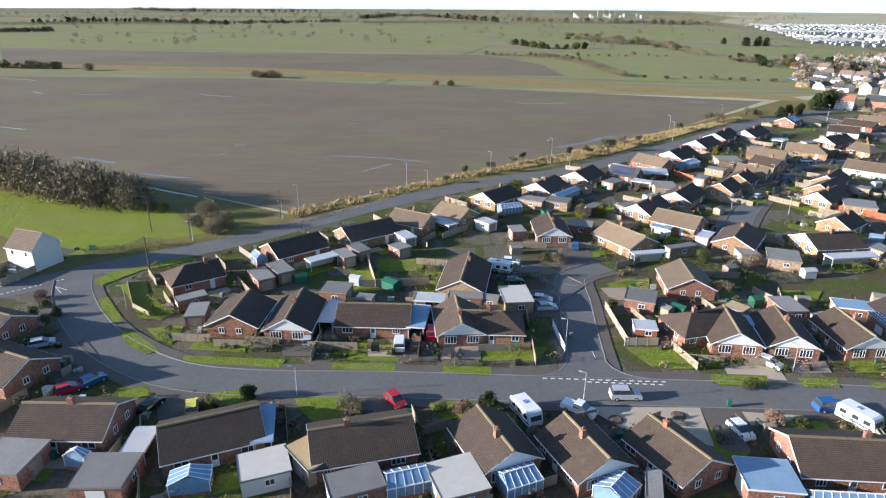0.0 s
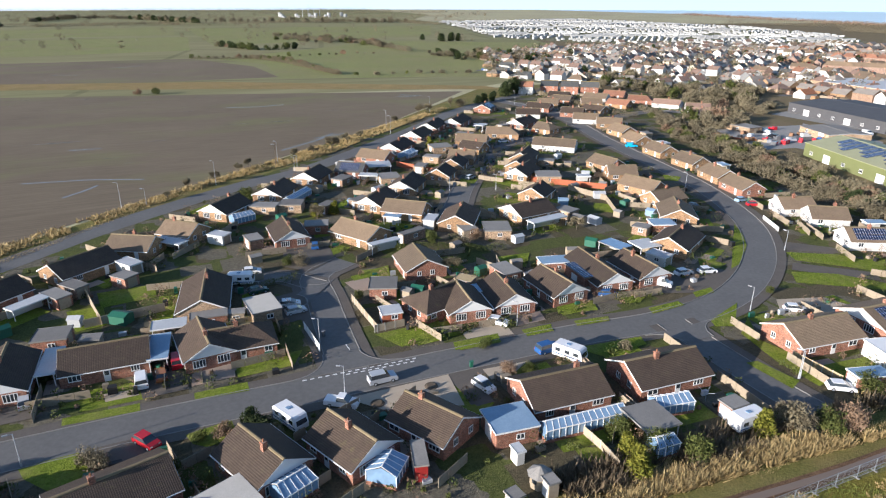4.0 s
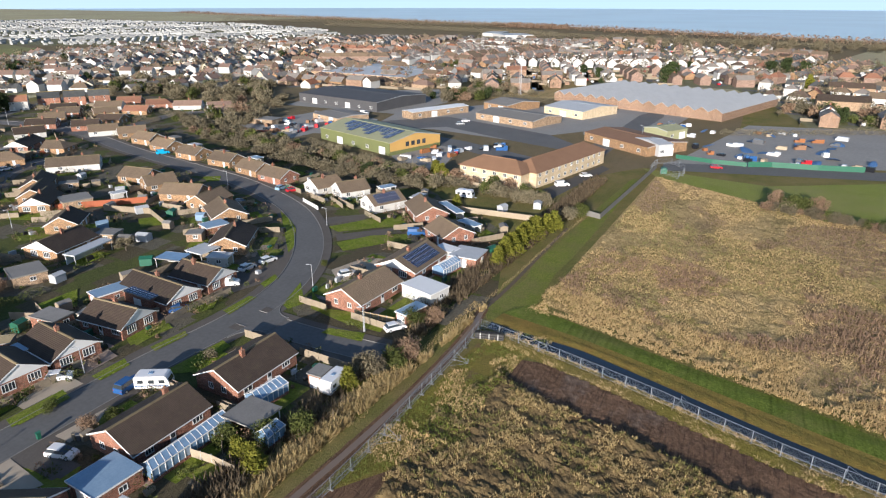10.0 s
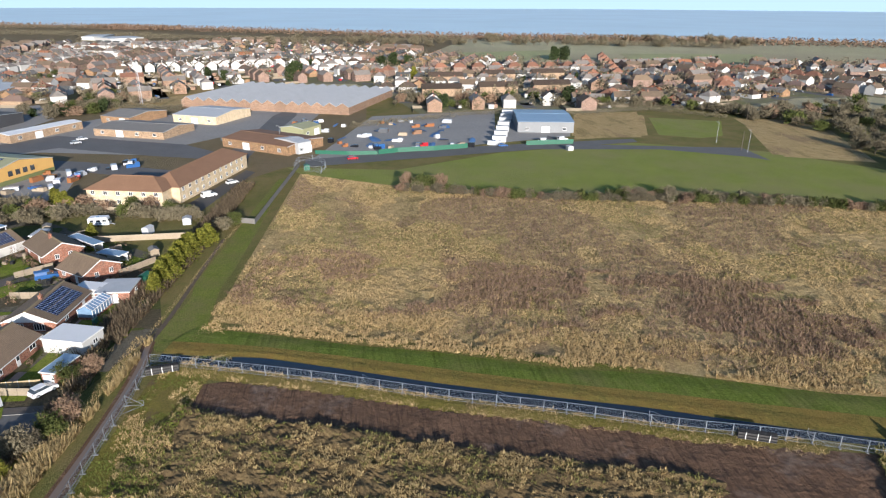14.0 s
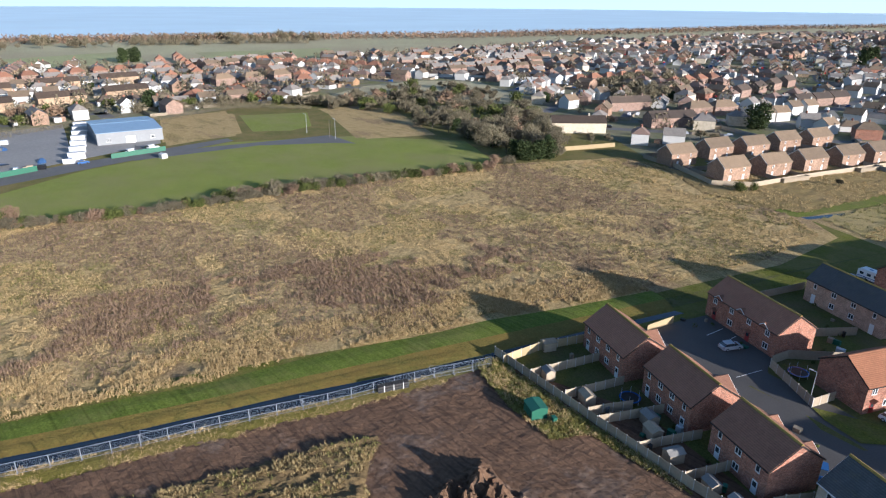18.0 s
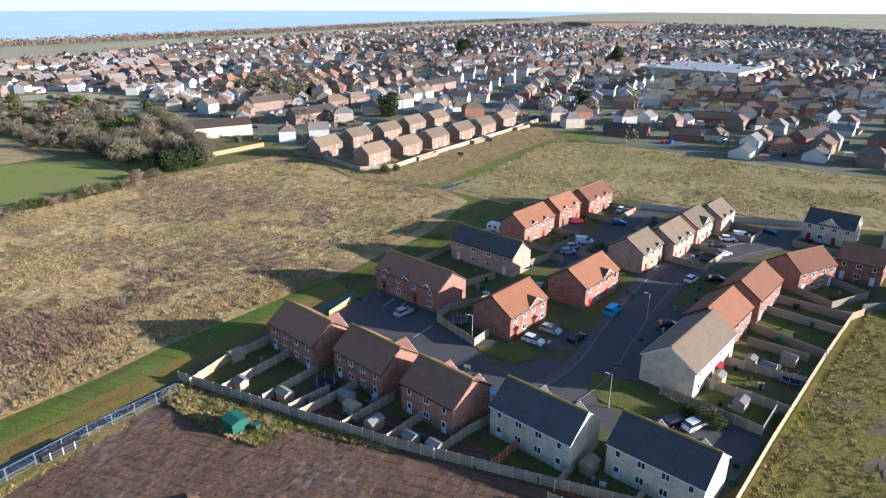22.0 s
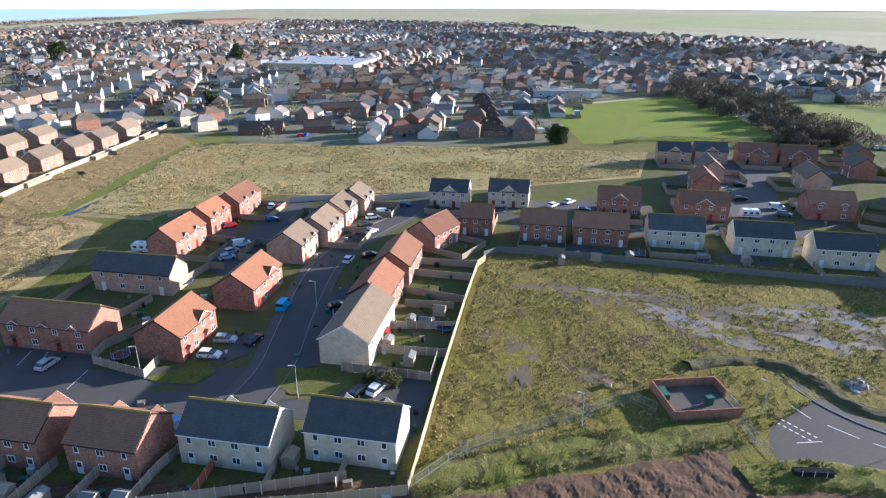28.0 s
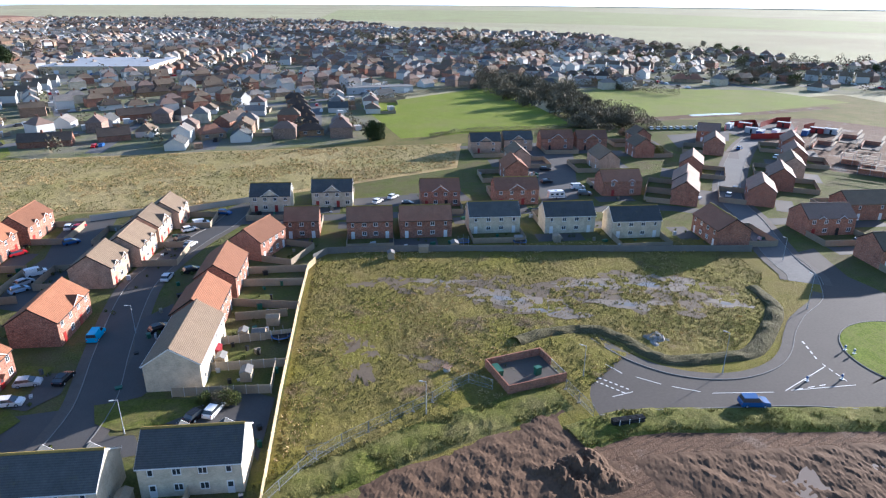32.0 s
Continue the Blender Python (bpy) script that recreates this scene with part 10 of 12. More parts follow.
def ground_at(x, y):
    if 45 < x < 87 and -51 < y < 33 and inside((x, y), WINDROW):
        return windrow_height(x, y)
    return max([0.0] + [heap_height(x, y, *q) for q in HEAPS if q[0] < x < q[1] and q[2] < y < q[3]])


HEAP = grassy("straw-grown earth", ((0.075, 0.052, 0.03), (0.14, 0.10, 0.05)), 0.5, (0.30, 0.215, 0.10), 0.2, 0.5, (0.085, 0.055, 0.037))
WINDROW = [(86.0, 27.0), (81.5, 20.0), (79.5, 9.5), (75.0, -4.0), (70.5, -16.0), (66.0, -32.0), (63.0, -43.0), (60.8, -48.6), (58.6, -48.8), (56.6, -45.0), (53.0, -41.0), (46.0, -38.0), (48.0, -10.0), (48.0, 15.0), (52.0, 31.5), (72.0, 32.5)]


def windrow_height(x, y):
    """Stripped turf pushed into a long rutted heap: steep at its edges, furrowed along its length."""
    d = 9.0
    for (ax, ay), (bx, by) in zip(WINDROW, WINDROW[1:] + WINDROW[:1]):
        ex, ey = bx - ax, by - ay
        k = max(0.0, min(1.0, ((x - ax) * ex + (y - ay) * ey) / (ex * ex + ey * ey)))
        d = min(d, math.hypot(x - ax - ex * k, y - ay - ey * k))
    d += 0.9 * noise.noise(Vector((x * 0.5, y * 0.5, 3.1))) + 0.5 * noise.noise(Vector((x * 1.6, y * 1.6, 3.1)))
    f = max(0.0, min(1.0, d / 1.5))
    across = x * 0.955 - y * 0.295
    rut = abs(math.sin(across * 0.85 + 1.1 * noise.noise(Vector((x * 0.07, y * 0.07, 2.0)))))
    rut *= 0.5 + 0.5 * noise.noise(Vector((x * 0.09, y * 0.09, 8.0)))
    h = 0.3 + 0.42 * rut + 0.3 * noise.noise(Vector((x * 0.13, y * 0.13, 5.0))) + 0.3 * noise.noise(Vector((x * 0.8, y * 0.8, 5.0))) + 0.24 * noise.noise(Vector((x * 2.3, y * 2.3, 5.0)))
    return -0.08 + f * (0.15 + max(0.0, h)) * (1.0 + 0.3 * max(0.0, 1 - d / 3.5))


def windrow():
    cell, x0, y0 = 0.42, 45.0, -51.0
    nx, ny = int(42 / cell), int(84 / cell)
    s, at = Shape(), {}
    for i in range(nx + 1):
        for j in range(ny + 1):
            x, y = x0 + i * cell, y0 + j * cell
            if inside((x, y), WINDROW):
                at[i, j] = len(s.v)
                s.v.append(Vector((x, y, windrow_height(x, y))))
    s.f = [(at[i, j], at[i + 1, j], at[i + 1, j + 1], at[i, j + 1]) for i in range(nx) for j in range(ny) if all(q in at for q in ((i, j), (i + 1, j), (i + 1, j + 1), (i, j + 1)))]
    lone("earth_heap", s, HEAP, "long rutted heap of stripped turf grown with straw", "heap", kind="structure")


windrow()
rough_heap("earth_heap", 34, 47, -56, -42, 0.3, 2.2, MUD, "tall heap of dark spoil", 8.0, 0.9)
rough_heap("mud_bank", -64, -18, -67, -46, 0.4, 0.5, WET_MUD, "churned mud with tyre tracks", 11.0, 0.55)
rough_heap("mud_bank", -125, -58, -56, -14, 0.45, 0.5, WET_MUD, "wet churned mud with puddles", 14.0, 0.6, (-62, -54.5, -0.483))
rough_heap("earth_heap", -62, -50, -57, -47, 0.4, 1.3, WET_MUD, "dark heap of dug soil at the mud's edge", 17.0, 0.9)
for ax, ay, aw, ah in ((-98, -30, 11, 5), (-84, -34, 7, 4), (-75, -36, 5, 6), (-106, -24, 8, 5), (-88, -24, 9, 4)):
    ring_ = [(ax + aw * math.cos(i / 12 * math.pi) * (1 + 0.5 * noise.noise(Vector((ax, math.cos(i / 12 * math.pi) * 1.5, math.sin(i / 12 * math.pi) * 1.5)))), ay + ah * math.sin(i / 12 * math.pi) * (1 + 0.5 * noise.noise(Vector((ay, math.cos(i / 12 * math.pi) * 1.5, math.sin(i / 12 * math.pi) * 1.5))))) for i in range(24)]
    flat("puddle", ring_, 0.23 + 0.003 * (ax % 5), MUD_WATER, "brown water standing in the churned mud", "puddle")


def bank(name, pts, wide, high, material, label, seed):
    """A soft grassy bank: a rounded, uneven ridge swept along a line."""
    line = smooth_line(pts, 0.9)
    rows, n = [], 9
    for j in range(n):
        k = j / (n - 1) * 2 - 1
        off = sides(line, k * wide)
        for i, q in enumerate(off):
            z = high * (1 - abs(k) ** 2.4) * (0.75 + 0.7 * noise.noise(Vector((q.x * 0.25, q.y * 0.25, seed)))) + 0.16 * noise.noise(Vector((q.x * 1.3, q.y * 1.3, seed))) - 0.02
            rows.append(Vector((q.x, q.y, -0.05 if abs(k) == 1 else z)))
    s, m = Shape(), len(line)
    s.v = rows
    s.f = [(j * m + i, j * m + i + 1, (j + 1) * m + i + 1, (j + 1) * m + i) for j in range(n - 1) for i in range(m - 1)]
    lone(name, s, material, label, "bank", kind="structure")


bank("grass_bank", [(-61, -58.5), (-72, -57), (-88, -48.5), (-108, -37.5), (-122, -29)], 3.4, 0.55, BANK, "rank green grass bank above the mud", 1.0)
bank("grass_bank", [(-17, -68.6), (-30, -68.8), (-40, -69.4), (-52, -69), (-60, -68.5), (-66, -68)], 4.2, 0.6, BANK, "rank green grass bank above the mud", 2.0)
bank("earth_bund", [(-70, -86), (-77.5, -85.9), (-86, -82.4), (-88.4, -76.3), (-89, -70), (-91.4, -66.2), (-100.5, -62.8), (-106.5, -61.8), (-117, -66), (-126.4, -71.5), (-131, -80)], 1.9, 0.9, SPOIL, "low dark spoil bund behind the kerb", 3.0)
def worn_ring(ax, ay, aw, ah, an):
    """Ragged outline of a worn patch."""
    turn, out = an + math.pi / 2 + 0.6, []
    for a in range(60):
        c, q = math.cos(a / 30 * math.pi), math.sin(a / 30 * math.pi)
        k = 1 + 0.7 * noise.noise(Vector((c * 1.3 + ax, q * 1.3, ay))) + 0.6 * noise.noise(Vector((c * 5 + ax, q * 5, ay)))
        out.append((ax + (c * aw * math.cos(turn) - q * ah * math.sin(turn)) * k, ay + (c * aw * math.sin(turn) + q * ah * math.cos(turn)) * k))
    return out


for n, patch in enumerate(((-80, -106, 19, 7, 0.3), (-108, -91, 20, 10, 0.4), (-42, -95.5, 9, 3.2, -0.95), (-60, -122, 7, 3, 0.6), (-52, -88, 5, 2, 0.1))):
    flat("bare_patch", worn_ring(*patch), 0.108 + 0.004 * n, DAMP_EARTH, "damp brown earth worn through the grass", "bare patch")
for ax, ay, aw, ah, an in ((-80, -102, 13, 3.6, 0.16), (-84, -93, 8, 3, 0.3), (-101, -98, 9, 2.6, 0.5), (-112, -92, 8, 4.4, 0.6), (-119.5, -77, 6, 2.4, 0.4), (-101, -87, 8, 2.6, 0.4), (-72, -116, 6, 1.8, 0.4)):
    wet = []
    for a in range(40):
        c, q = math.cos(a / 20 * math.pi), math.sin(a / 20 * math.pi)
        k = 1 + 0.9 * noise.noise(Vector((c * 1.3 + ax, q * 1.3, ay))) + 0.4 * noise.noise(Vector((c * 4 + ax, q * 4, ay)))
        wet.append((ax + (c * aw * math.cos(an + math.pi / 2 + 0.6) - q * ah * math.sin(an + math.pi / 2 + 0.6)) * k, ay + (c * aw * math.sin(an + math.pi / 2 + 0.6) + q * ah * math.cos(an + math.pi / 2 + 0.6)) * k))
    flat("bare_patch", wet, 0.135 + 0.0015 * (abs(int(ax * 7)) % 13), SILT, "pale bare silty patch in the grass", "bare patch")
    flat("puddle", [(ax + (p[0] - ax) * 0.28 + 1, ay + (p[1] - ay) * 0.28) for p in wet], 0.165 + 0.001 * (abs(int(ax * 7)) % 13), PUDDLE, "shallow puddle on bare ground", "puddle")

rough_heap("rubble_heap", -97, -91.5, -76.5, -71.5, 0.25, 0.45, YARD, "low heap of grey rubble on the rough ground", 23.0, 1.6)
hole = root("manhole_chamber", pose(-53.6, -83.6, 0.05, 0, 0, 20), "raised concrete manhole chamber in the grass", "manhole")
part("chamber", Shape().tube((0, 0, 0), (0, 0, 0.75), 0.62, 0.6, 14), CONCRETE, hole)
part("lid", Shape().box(-0.7, 0.7, -0.7, 0.7, 0.75, 0.88), TAN_BRICK, hole, "square terracotta-coloured lid")

# walled brick compound with cabinets
comp = root("brick_compound", pose(-64.8, -76.1, 0, 0, 0, 172), "open red brick walled compound for equipment", "compound")
for cx0, cx1, cy0, cy1 in ((-5.5, 5.5, -4.5, -4.27), (-5.5, 5.5, 4.27, 4.5), (-5.5, -5.27, -4.27, 4.27), (5.27, 5.5, 0.6, 4.27)):
    part("wall", Shape().box(cx0, cx1, cy0, cy1, -0.1, 1.75), NEW_BRICK, comp)
part("slab", Shape().box(-5.27, 5.27, -4.27, 4.27, 0.0, 0.28), PAVING, comp)
gate = part("gate", Shape().bar((5.38, -4.2, 0.35), (5.38, 0.55, 0.35), 0.06).bar((5.38, -4.2, 1.7), (5.38, 0.55, 1.7), 0.06), STEEL, comp)
for i in range(15):
    part("rail", Shape().bar((5.38, -4.2 + i * 0.33, 0.35), (5.38, -4.2 + i * 0.33, 1.7), 0.035), STEEL, gate)
lone("utility_cabinet", Shape().box(-0.55, 0.55, -0.4, 0.4, 0, 1.35).box(-0.6, 0.6, -0.45, 0.45, 1.35, 1.45), GREEN_PAINT, "dark green utility cabinet inside the compound", "cabinet", m=pose(-66.5, -74.8, 0.28))
lone("utility_cabinet", Shape().box(-1.3, 1.3, -0.5, 0.5, 0, 0.9).box(-1.35, 1.35, -0.55, 0.55, 0.9, 1.0), GREEN_PAINT, "long low green utility cabinet inside the compound", "cabinet", m=pose(-60.8, -78.6, 0.28, 0, 0, 80))
sub = root("substation_cabinet", pose(48.6, -69.2, 0, 0, 0, -24), "green electricity cabinet with a pitched lid", "cabinet")
part("body", Shape().box(-1.5, 1.5, -1.3, 1.3, 0, 2.0), GREEN_PAINT, sub)
part("lid", Shape().solid([(-1.6, -1.4, 2.0), (-1.6, 1.4, 2.0), (-1.6, 0, 2.35)], (3.2, 0, 0)), GREEN_PAINT, sub)
for i in (-0.72, 0.72):
    part("door", Shape().box(i - 0.68, i + 0.68, -1.34, -1.3, 0.15, 1.85), GREEN_PAINT, sub)
lone("utility_cabinet", Shape().box(-0.4, 0.4, -0.3, 0.3, 0, 1.1).box(-0.45, 0.45, -0.35, 0.35, 1.1, 1.2), GREEN_PAINT, "small green cabinet beside the substation", "cabinet", m=pose(45.4, -69.8, 0, 0, 0, -24))
for px, py, ph in ((95.2, 33.0, -76), (68.3, -56.8, -110), (-70.1, -57.2, 162)):
    stack = root("pipe_stack", pose(px, py, 0.05, 0, 0, ph), "strapped stack of black plastic pipes on the grass", "pipe stack")
    for i in range(5):
        for j in range(4 - i % 2):
            part("pipe", kept("pipe", lambda: Shape().tube((-2.6, 0, 0), (2.6, 0, 0), 0.13, 0.13, 8).mesh("pipe", BLACK)), BLACK, stack, m=pose(0, -0.45 + j * 0.28 + (i % 2) * 0.14, 0.14 + i * 0.24))
    for a in (-1.6, 0, 1.6):
        part("strap", Shape().box(a - 0.05, a + 0.05, -0.6, -0.57, 0.0, 1.3), WHITE, stack)


# ---------------- grass of the meadows ----------------
def thorny(x, y):
    return noise.noise(Vector((x * 0.022, y * 0.04, 3.3))) + 0.5 * noise.noise(Vector((x * 0.09, y * 0.13, 7.1)))


def tussocks(name, poly, n, blades, tall, wide, mat, label, seed, clump=0.05, level=0.0, thorn=0, amp=0.0):
    """Tufts of bent blades scattered in a field, thicker where the noise is high."""
    rng = random.Random(seed)
    xs, ys = [p[0] for p in poly], [p[1] for p in poly]
    out = np.empty((n * blades * 3, 3))
    k = made = 0
    while made < n and k < n * 12:
        k += 1
        x, y = rng.uniform(min(xs), max(xs)), rng.uniform(min(ys), max(ys))
        if not inside((x, y), poly) or noise.noise(Vector((x * clump, y * clump, seed))) + 0.5 * noise.noise(Vector((x * clump * 5, y * clump * 5, seed))) < level:
            continue
        if thorn and (thorny(x, y) - 0.12) * thorn < 0:
            continue
        b = made * blades * 3
        g = ground_at(x, y) + (swell(x, y, amp) if amp else 0.0)
        sz = 0.5 + 1.1 * rng.random() ** 2
        for i in range(blades):
            a = rng.uniform(0, 6.283)
            r0, lean = rng.uniform(0, wide) * sz, rng.uniform(0.2, 0.9) * tall * sz
            px, py = x + math.cos(a) * r0, y + math.sin(a) * r0
            q = rng.uniform(0.04, 0.09) * (tall / 0.6 + 0.4)
            out[b + i * 3] = (px - math.sin(a) * q, py + math.cos(a) * q, g - 0.05)
            out[b + i * 3 + 1] = (px + math.sin(a) * q, py - math.cos(a) * q, g - 0.05)
            out[b + i * 3 + 2] = (px + math.cos(a) * lean, py + math.sin(a) * lean, g + tall * sz * rng.uniform(0.6, 1.1))
        made += 1
    lone(name, tri_mesh(name, out[:made * blades * 3], mat), None, label, "grass", kind="stuff")


MEADOW = [(113, 29), (225, 22), (204, -13), (193, -54), (178, -128), (163, -178), (140, -226), (118, -220), (92, -203), (66, -203), (52, -190), (54, -160), (64, -122), (74, -96), (81, -77), (102, -23)]
tussocks("meadow_grass", MEADOW, 52000, 4, 0.3, 0.34, TUSSOCK, "pale dead grass tussocks over the meadow", 1, 0.06, -0.12, -1, 0.3)
rough_sheet("rough_meadow", MEADOW, 0.9, 0.3, ROUGH, "humpy straw-coloured dead grass of the meadow")
tussocks("meadow_grass", MEADOW, 18000, 5, 0.34, 0.32, TUSSOCK_GREEN, "olive grass clumps among the straw", 2, 0.035, 0.02, -1, 0.3)
tussocks("brambles", MEADOW, 15000, 5, 0.5, 0.5, BRAMBLE, "brown bramble patches in the meadow", 3, 0.025, -9, 1, 0.3)
BACK_MEADOW = [(58, -205), (36, -300), (-58, -272), (-150, -240), (-128, -206), (-39, -202), (0, -212), (35, -194)]
tussocks("meadow_grass", BACK_MEADOW, 9000, 5, 0.5, 0.4, TUSSOCK, "straw tussocks behind the estate", 4, 0.05, 0.0, 0, 0.22)
rough_sheet("rough_meadow", BACK_MEADOW, 1.4, 0.22, BACK_ROUGH, "humpy olive and straw meadow behind the estate")
WALL_STRIP = [(141, -228), (118, -222), (92, -203), (63, -206), (40, -300), (50, -335), (78, -288), (108, -226)]
rough_sheet("rough_strip", WALL_STRIP, 1.2, 0.25, STRAW, "humpy straw strip below the garden walls")
tussocks("strip_grass", WALL_STRIP, 5000, 4, 0.4, 0.35, TUSSOCK, "straw tussocks below the garden walls", 14, 0.08, -0.1, 0, 0.25)
tussocks("meadow_grass", BACK_MEADOW, 8000, 5, 0.4, 0.4, TUSSOCK_GREEN, "olive grass clumps behind the estate", 5, 0.05, -0.1, 0, 0.22)
HEAP_AREA = WINDROW
tussocks("heap_grass", HEAP_AREA, 9500, 7, 0.3, 0.3, REED, "straw grass on the earth heap", 6, 0.22, 0.14)
tussocks("heap_grass", HEAP_AREA, 6000, 5, 0.26, 0.26, TUSSOCK_GREEN, "olive grass in the furrows of the heap", 26, 0.16, 0.05)
CABINET_GRASS = [(65.0, -72.3), (64.2, -76.6), (41.0, -73.9), (24.0, -72.2), (24.0, -71.2), (40.0, -71.6), (43.0, -66.2), (52.7, -67.6), (58.8, -69.4)]
rough_sheet("rough_grass", CABINET_GRASS, 0.4, 0.3, SCRUB, "humpy rough grass round the green cabinet")
tussocks("rough_grass", CABINET_GRASS, 3000, 5, 0.3, 0.3, TUSSOCK_GREEN, "rough green grass beside the estate fence", 31, 0.2, -0.3, 0, 0.3)
tussocks("rough_grass", CABINET_GRASS, 1800, 5, 0.32, 0.3, TUSSOCK, "straw tufts beside the estate fence", 32, 0.2, -0.1, 0, 0.3)
tussocks("verge_tussocks", [(p[0] - 3.8, p[1] + 0.9) for p in DITCH_NEAR[:9]] + DITCH_NEAR[:9][::-1], 4600, 5, 0.3, 0.25, TUSSOCK, "straw tufts under the site fence", 27, 0.3, -0.1)
tussocks("meadow_edge", [(p[0] + 0.4, p[1] - 0.1) for p in STRIP_FAR] + [(p[0] + 12.5, p[1] - 3.0) for p in STRIP_FAR][::-1], 10000, 8, 0.42, 0.5, TUSSOCK, "tall pale tussocks along the meadow's edge", 28, 0.12, -0.22, 0, 0.3)
tussocks("meadow_edge", [(p[0] + 10, p[1] - 2.0) for p in STRIP_FAR] + [(p[0] + 42, p[1] - 10.0) for p in STRIP_FAR][::-1], 9000, 7, 0.55, 0.55, BRAMBLE, "low brown brambles in the meadow", 29, 0.045, 0.06, 0, 0.3)
ROUGH_GROUND = [(-19, -71), (-50, -141), (-56, -145), (-72, -140), (-148, -106), (-140, -84), (-118, -68), (-98, -62), (-85, -72), (-68, -66), (-30, -66)]
rough_sheet("rough_grass", ROUGH_GROUND, 0.75, 0.16, SCRUB, "humpy short rough grass of the waste ground")
tussocks("rough_grass", ROUGH_GROUND, 12000, 5, 0.28, 0.3, TUSSOCK_GREEN, "short rough grass on the waste ground", 7, 0.08, -0.15, 0, 0.16)
tussocks("rough_grass", ROUGH_GROUND, 5000, 5, 0.3, 0.3, TUSSOCK, "straw clumps on the waste ground", 8, 0.06, 0.05, 0, 0.16)
tussocks("strip_grass", [(98, -23), (77, -77), (70, -96), (61, -122), (50, -160), (40, -160), (53, -122), (60, -96), (64, -78), (90, -20)], 9000, 5, 0.16, 0.3, GREEN_BLADES, "short green grass of the mown strip", 15, 0.15, -0.2)
tussocks("bank_grass", [(-17, -72), (-40, -73), (-66, -71.5), (-66, -65), (-40, -66), (-17, -65.4)], 3500, 5, 0.3, 0.3, TUSSOCK_GREEN, "rank green grass on the bank", 16, 0.15, -0.3, 0, 0.3)
tussocks("bank_grass", [(-61, -61), (-72, -60), (-88, -51), (-108, -40), (-122, -31.5), (-121, -26.5), (-107, -35), (-87, -46), (-71, -54.5), (-61, -56)], 3500, 5, 0.3, 0.3, TUSSOCK_GREEN, "rank green grass on the bank", 17, 0.15, -0.3, 0, 0.3)
tussocks("site_grass", [(49.6, 38.0), (61.7, 37.3), (80.3, 34.8), (93.5, 33.3), (107.1, 31.7), (114.8, 28.3), (98.9, 22.3), (90.8, 25.4), (85.2, 25.9), (76.8, 26.3), (67.8, 24.6)], 7000, 5, 0.2, 0.3, GREEN_BLADES, "rough green grass inside the site fence", 21, 0.15, -0.15)
tussocks("site_grass", [(49.6, 38.0), (61.7, 37.3), (80.3, 34.8), (93.5, 33.3), (107.1, 31.7), (114.8, 28.3), (98.9, 22.3), (90.8, 25.4), (85.2, 25.9), (76.8, 26.3), (67.8, 24.6)], 2500, 5, 0.3, 0.3, TUSSOCK, "straw clumps inside the site fence", 22, 0.12, 0.05)
tussocks("reeds", [(33.3, 47.0), (38.8, 46.6), (52.7, 45.9), (64.0, 46.0), (74.7, 44.2), (85.0, 40.3), (95.4, 39.7), (107.4, 38.3), (101.8, 38.3), (80.4, 40.3), (66.4, 41.9), (53.8, 43.0), (41.2, 44.0), (34.3, 46.2)], 5200, 6, 0.9, 0.4, REED, "tall straw reeds along the brown ditch", 9, 0.2, -0.2)
rough_sheet("mud", [(90.5, 26), (91.2, 20.5), (86, 4.5), (79.6, -13.5), (74.4, -33), (69.2, -47.5), (65.8, -61), (62, -74), (38, -80.5), (-15, -66.5), (-14, -50), (30, -44), (52, -20), (60, 20)], 0.6, 0.13, MUD, "lumpy churned brown mud of the building site")
tussocks("ditch_scrub", [(104, 44), (62, 44), (40, 47), (38, 52), (66, 50), (80, 46), (106, 50), (150, 46), (215, 42), (215, 37), (150, 40)], 5000, 6, 1.3, 0.5, SCRUB_STEM, "brown scrub beside the gardens", 10, 0.1, -0.25)
tussocks("ditch_scrub", [(104, 44), (62, 44), (40, 47), (38, 52), (66, 50), (80, 46), (106, 50), (150, 46), (215, 42), (215, 37), (150, 40)], 1500, 6, 0.7, 0.35, REED, "pale reeds beside the gardens", 11, 0.1, -0.2)
tussocks("verge_grass", [(-40, 164), (-11, 190), (22, 217), (60, 240), (105, 283), (150, 324), (150, 330), (101, 291), (22, 225), (-12, 197), (-44, 170)], 6000, 6, 0.9, 0.4, REED, "straw verge along the ploughed field", 12, 0.1, -0.3)

# ---------------- the far town ----------------
town = random.Random(21)

EDGE = ((-28, 520, 760), (-40, 470, 950), (-55, 455, 1050), (-72, 430, 1000), (-80, 510, 1000), (-89, 500, 900), (-92, 430, 860), (-95, 360, 760), (-105, 375, 650), (-110, 382, 660), (-114, 402, 680), (-118, 412, 700), (-121, 430, 715), (-125, 490, 740), (-130, 525, 780), (-135, 520, 860), (-139, 440, 930), (-143, 335, 1050), (-147, 320, 1120), (-150, 285, 1200), (-160, 355, 1500),
        (-174, 330, 2000), (-179, 300, 2000), (-186, 290, 1900), (-200, 295, 1700), (-204, 300, 1500), (-206, 470, 1300), (-222, 470, 1130), (-229, 500, 900), (-238, 530, 800), (-247, 560, 760))


def span(az):
    for (a0, n0, f0), (a1, n1, f1) in zip(EDGE, EDGE[1:]):
        if a1 <= az <= a0:
            k = (az - a0) / (a1 - a0)
            return n0 + (n1 - n0) * k, f0 + (f1 - f0) * k
    return None


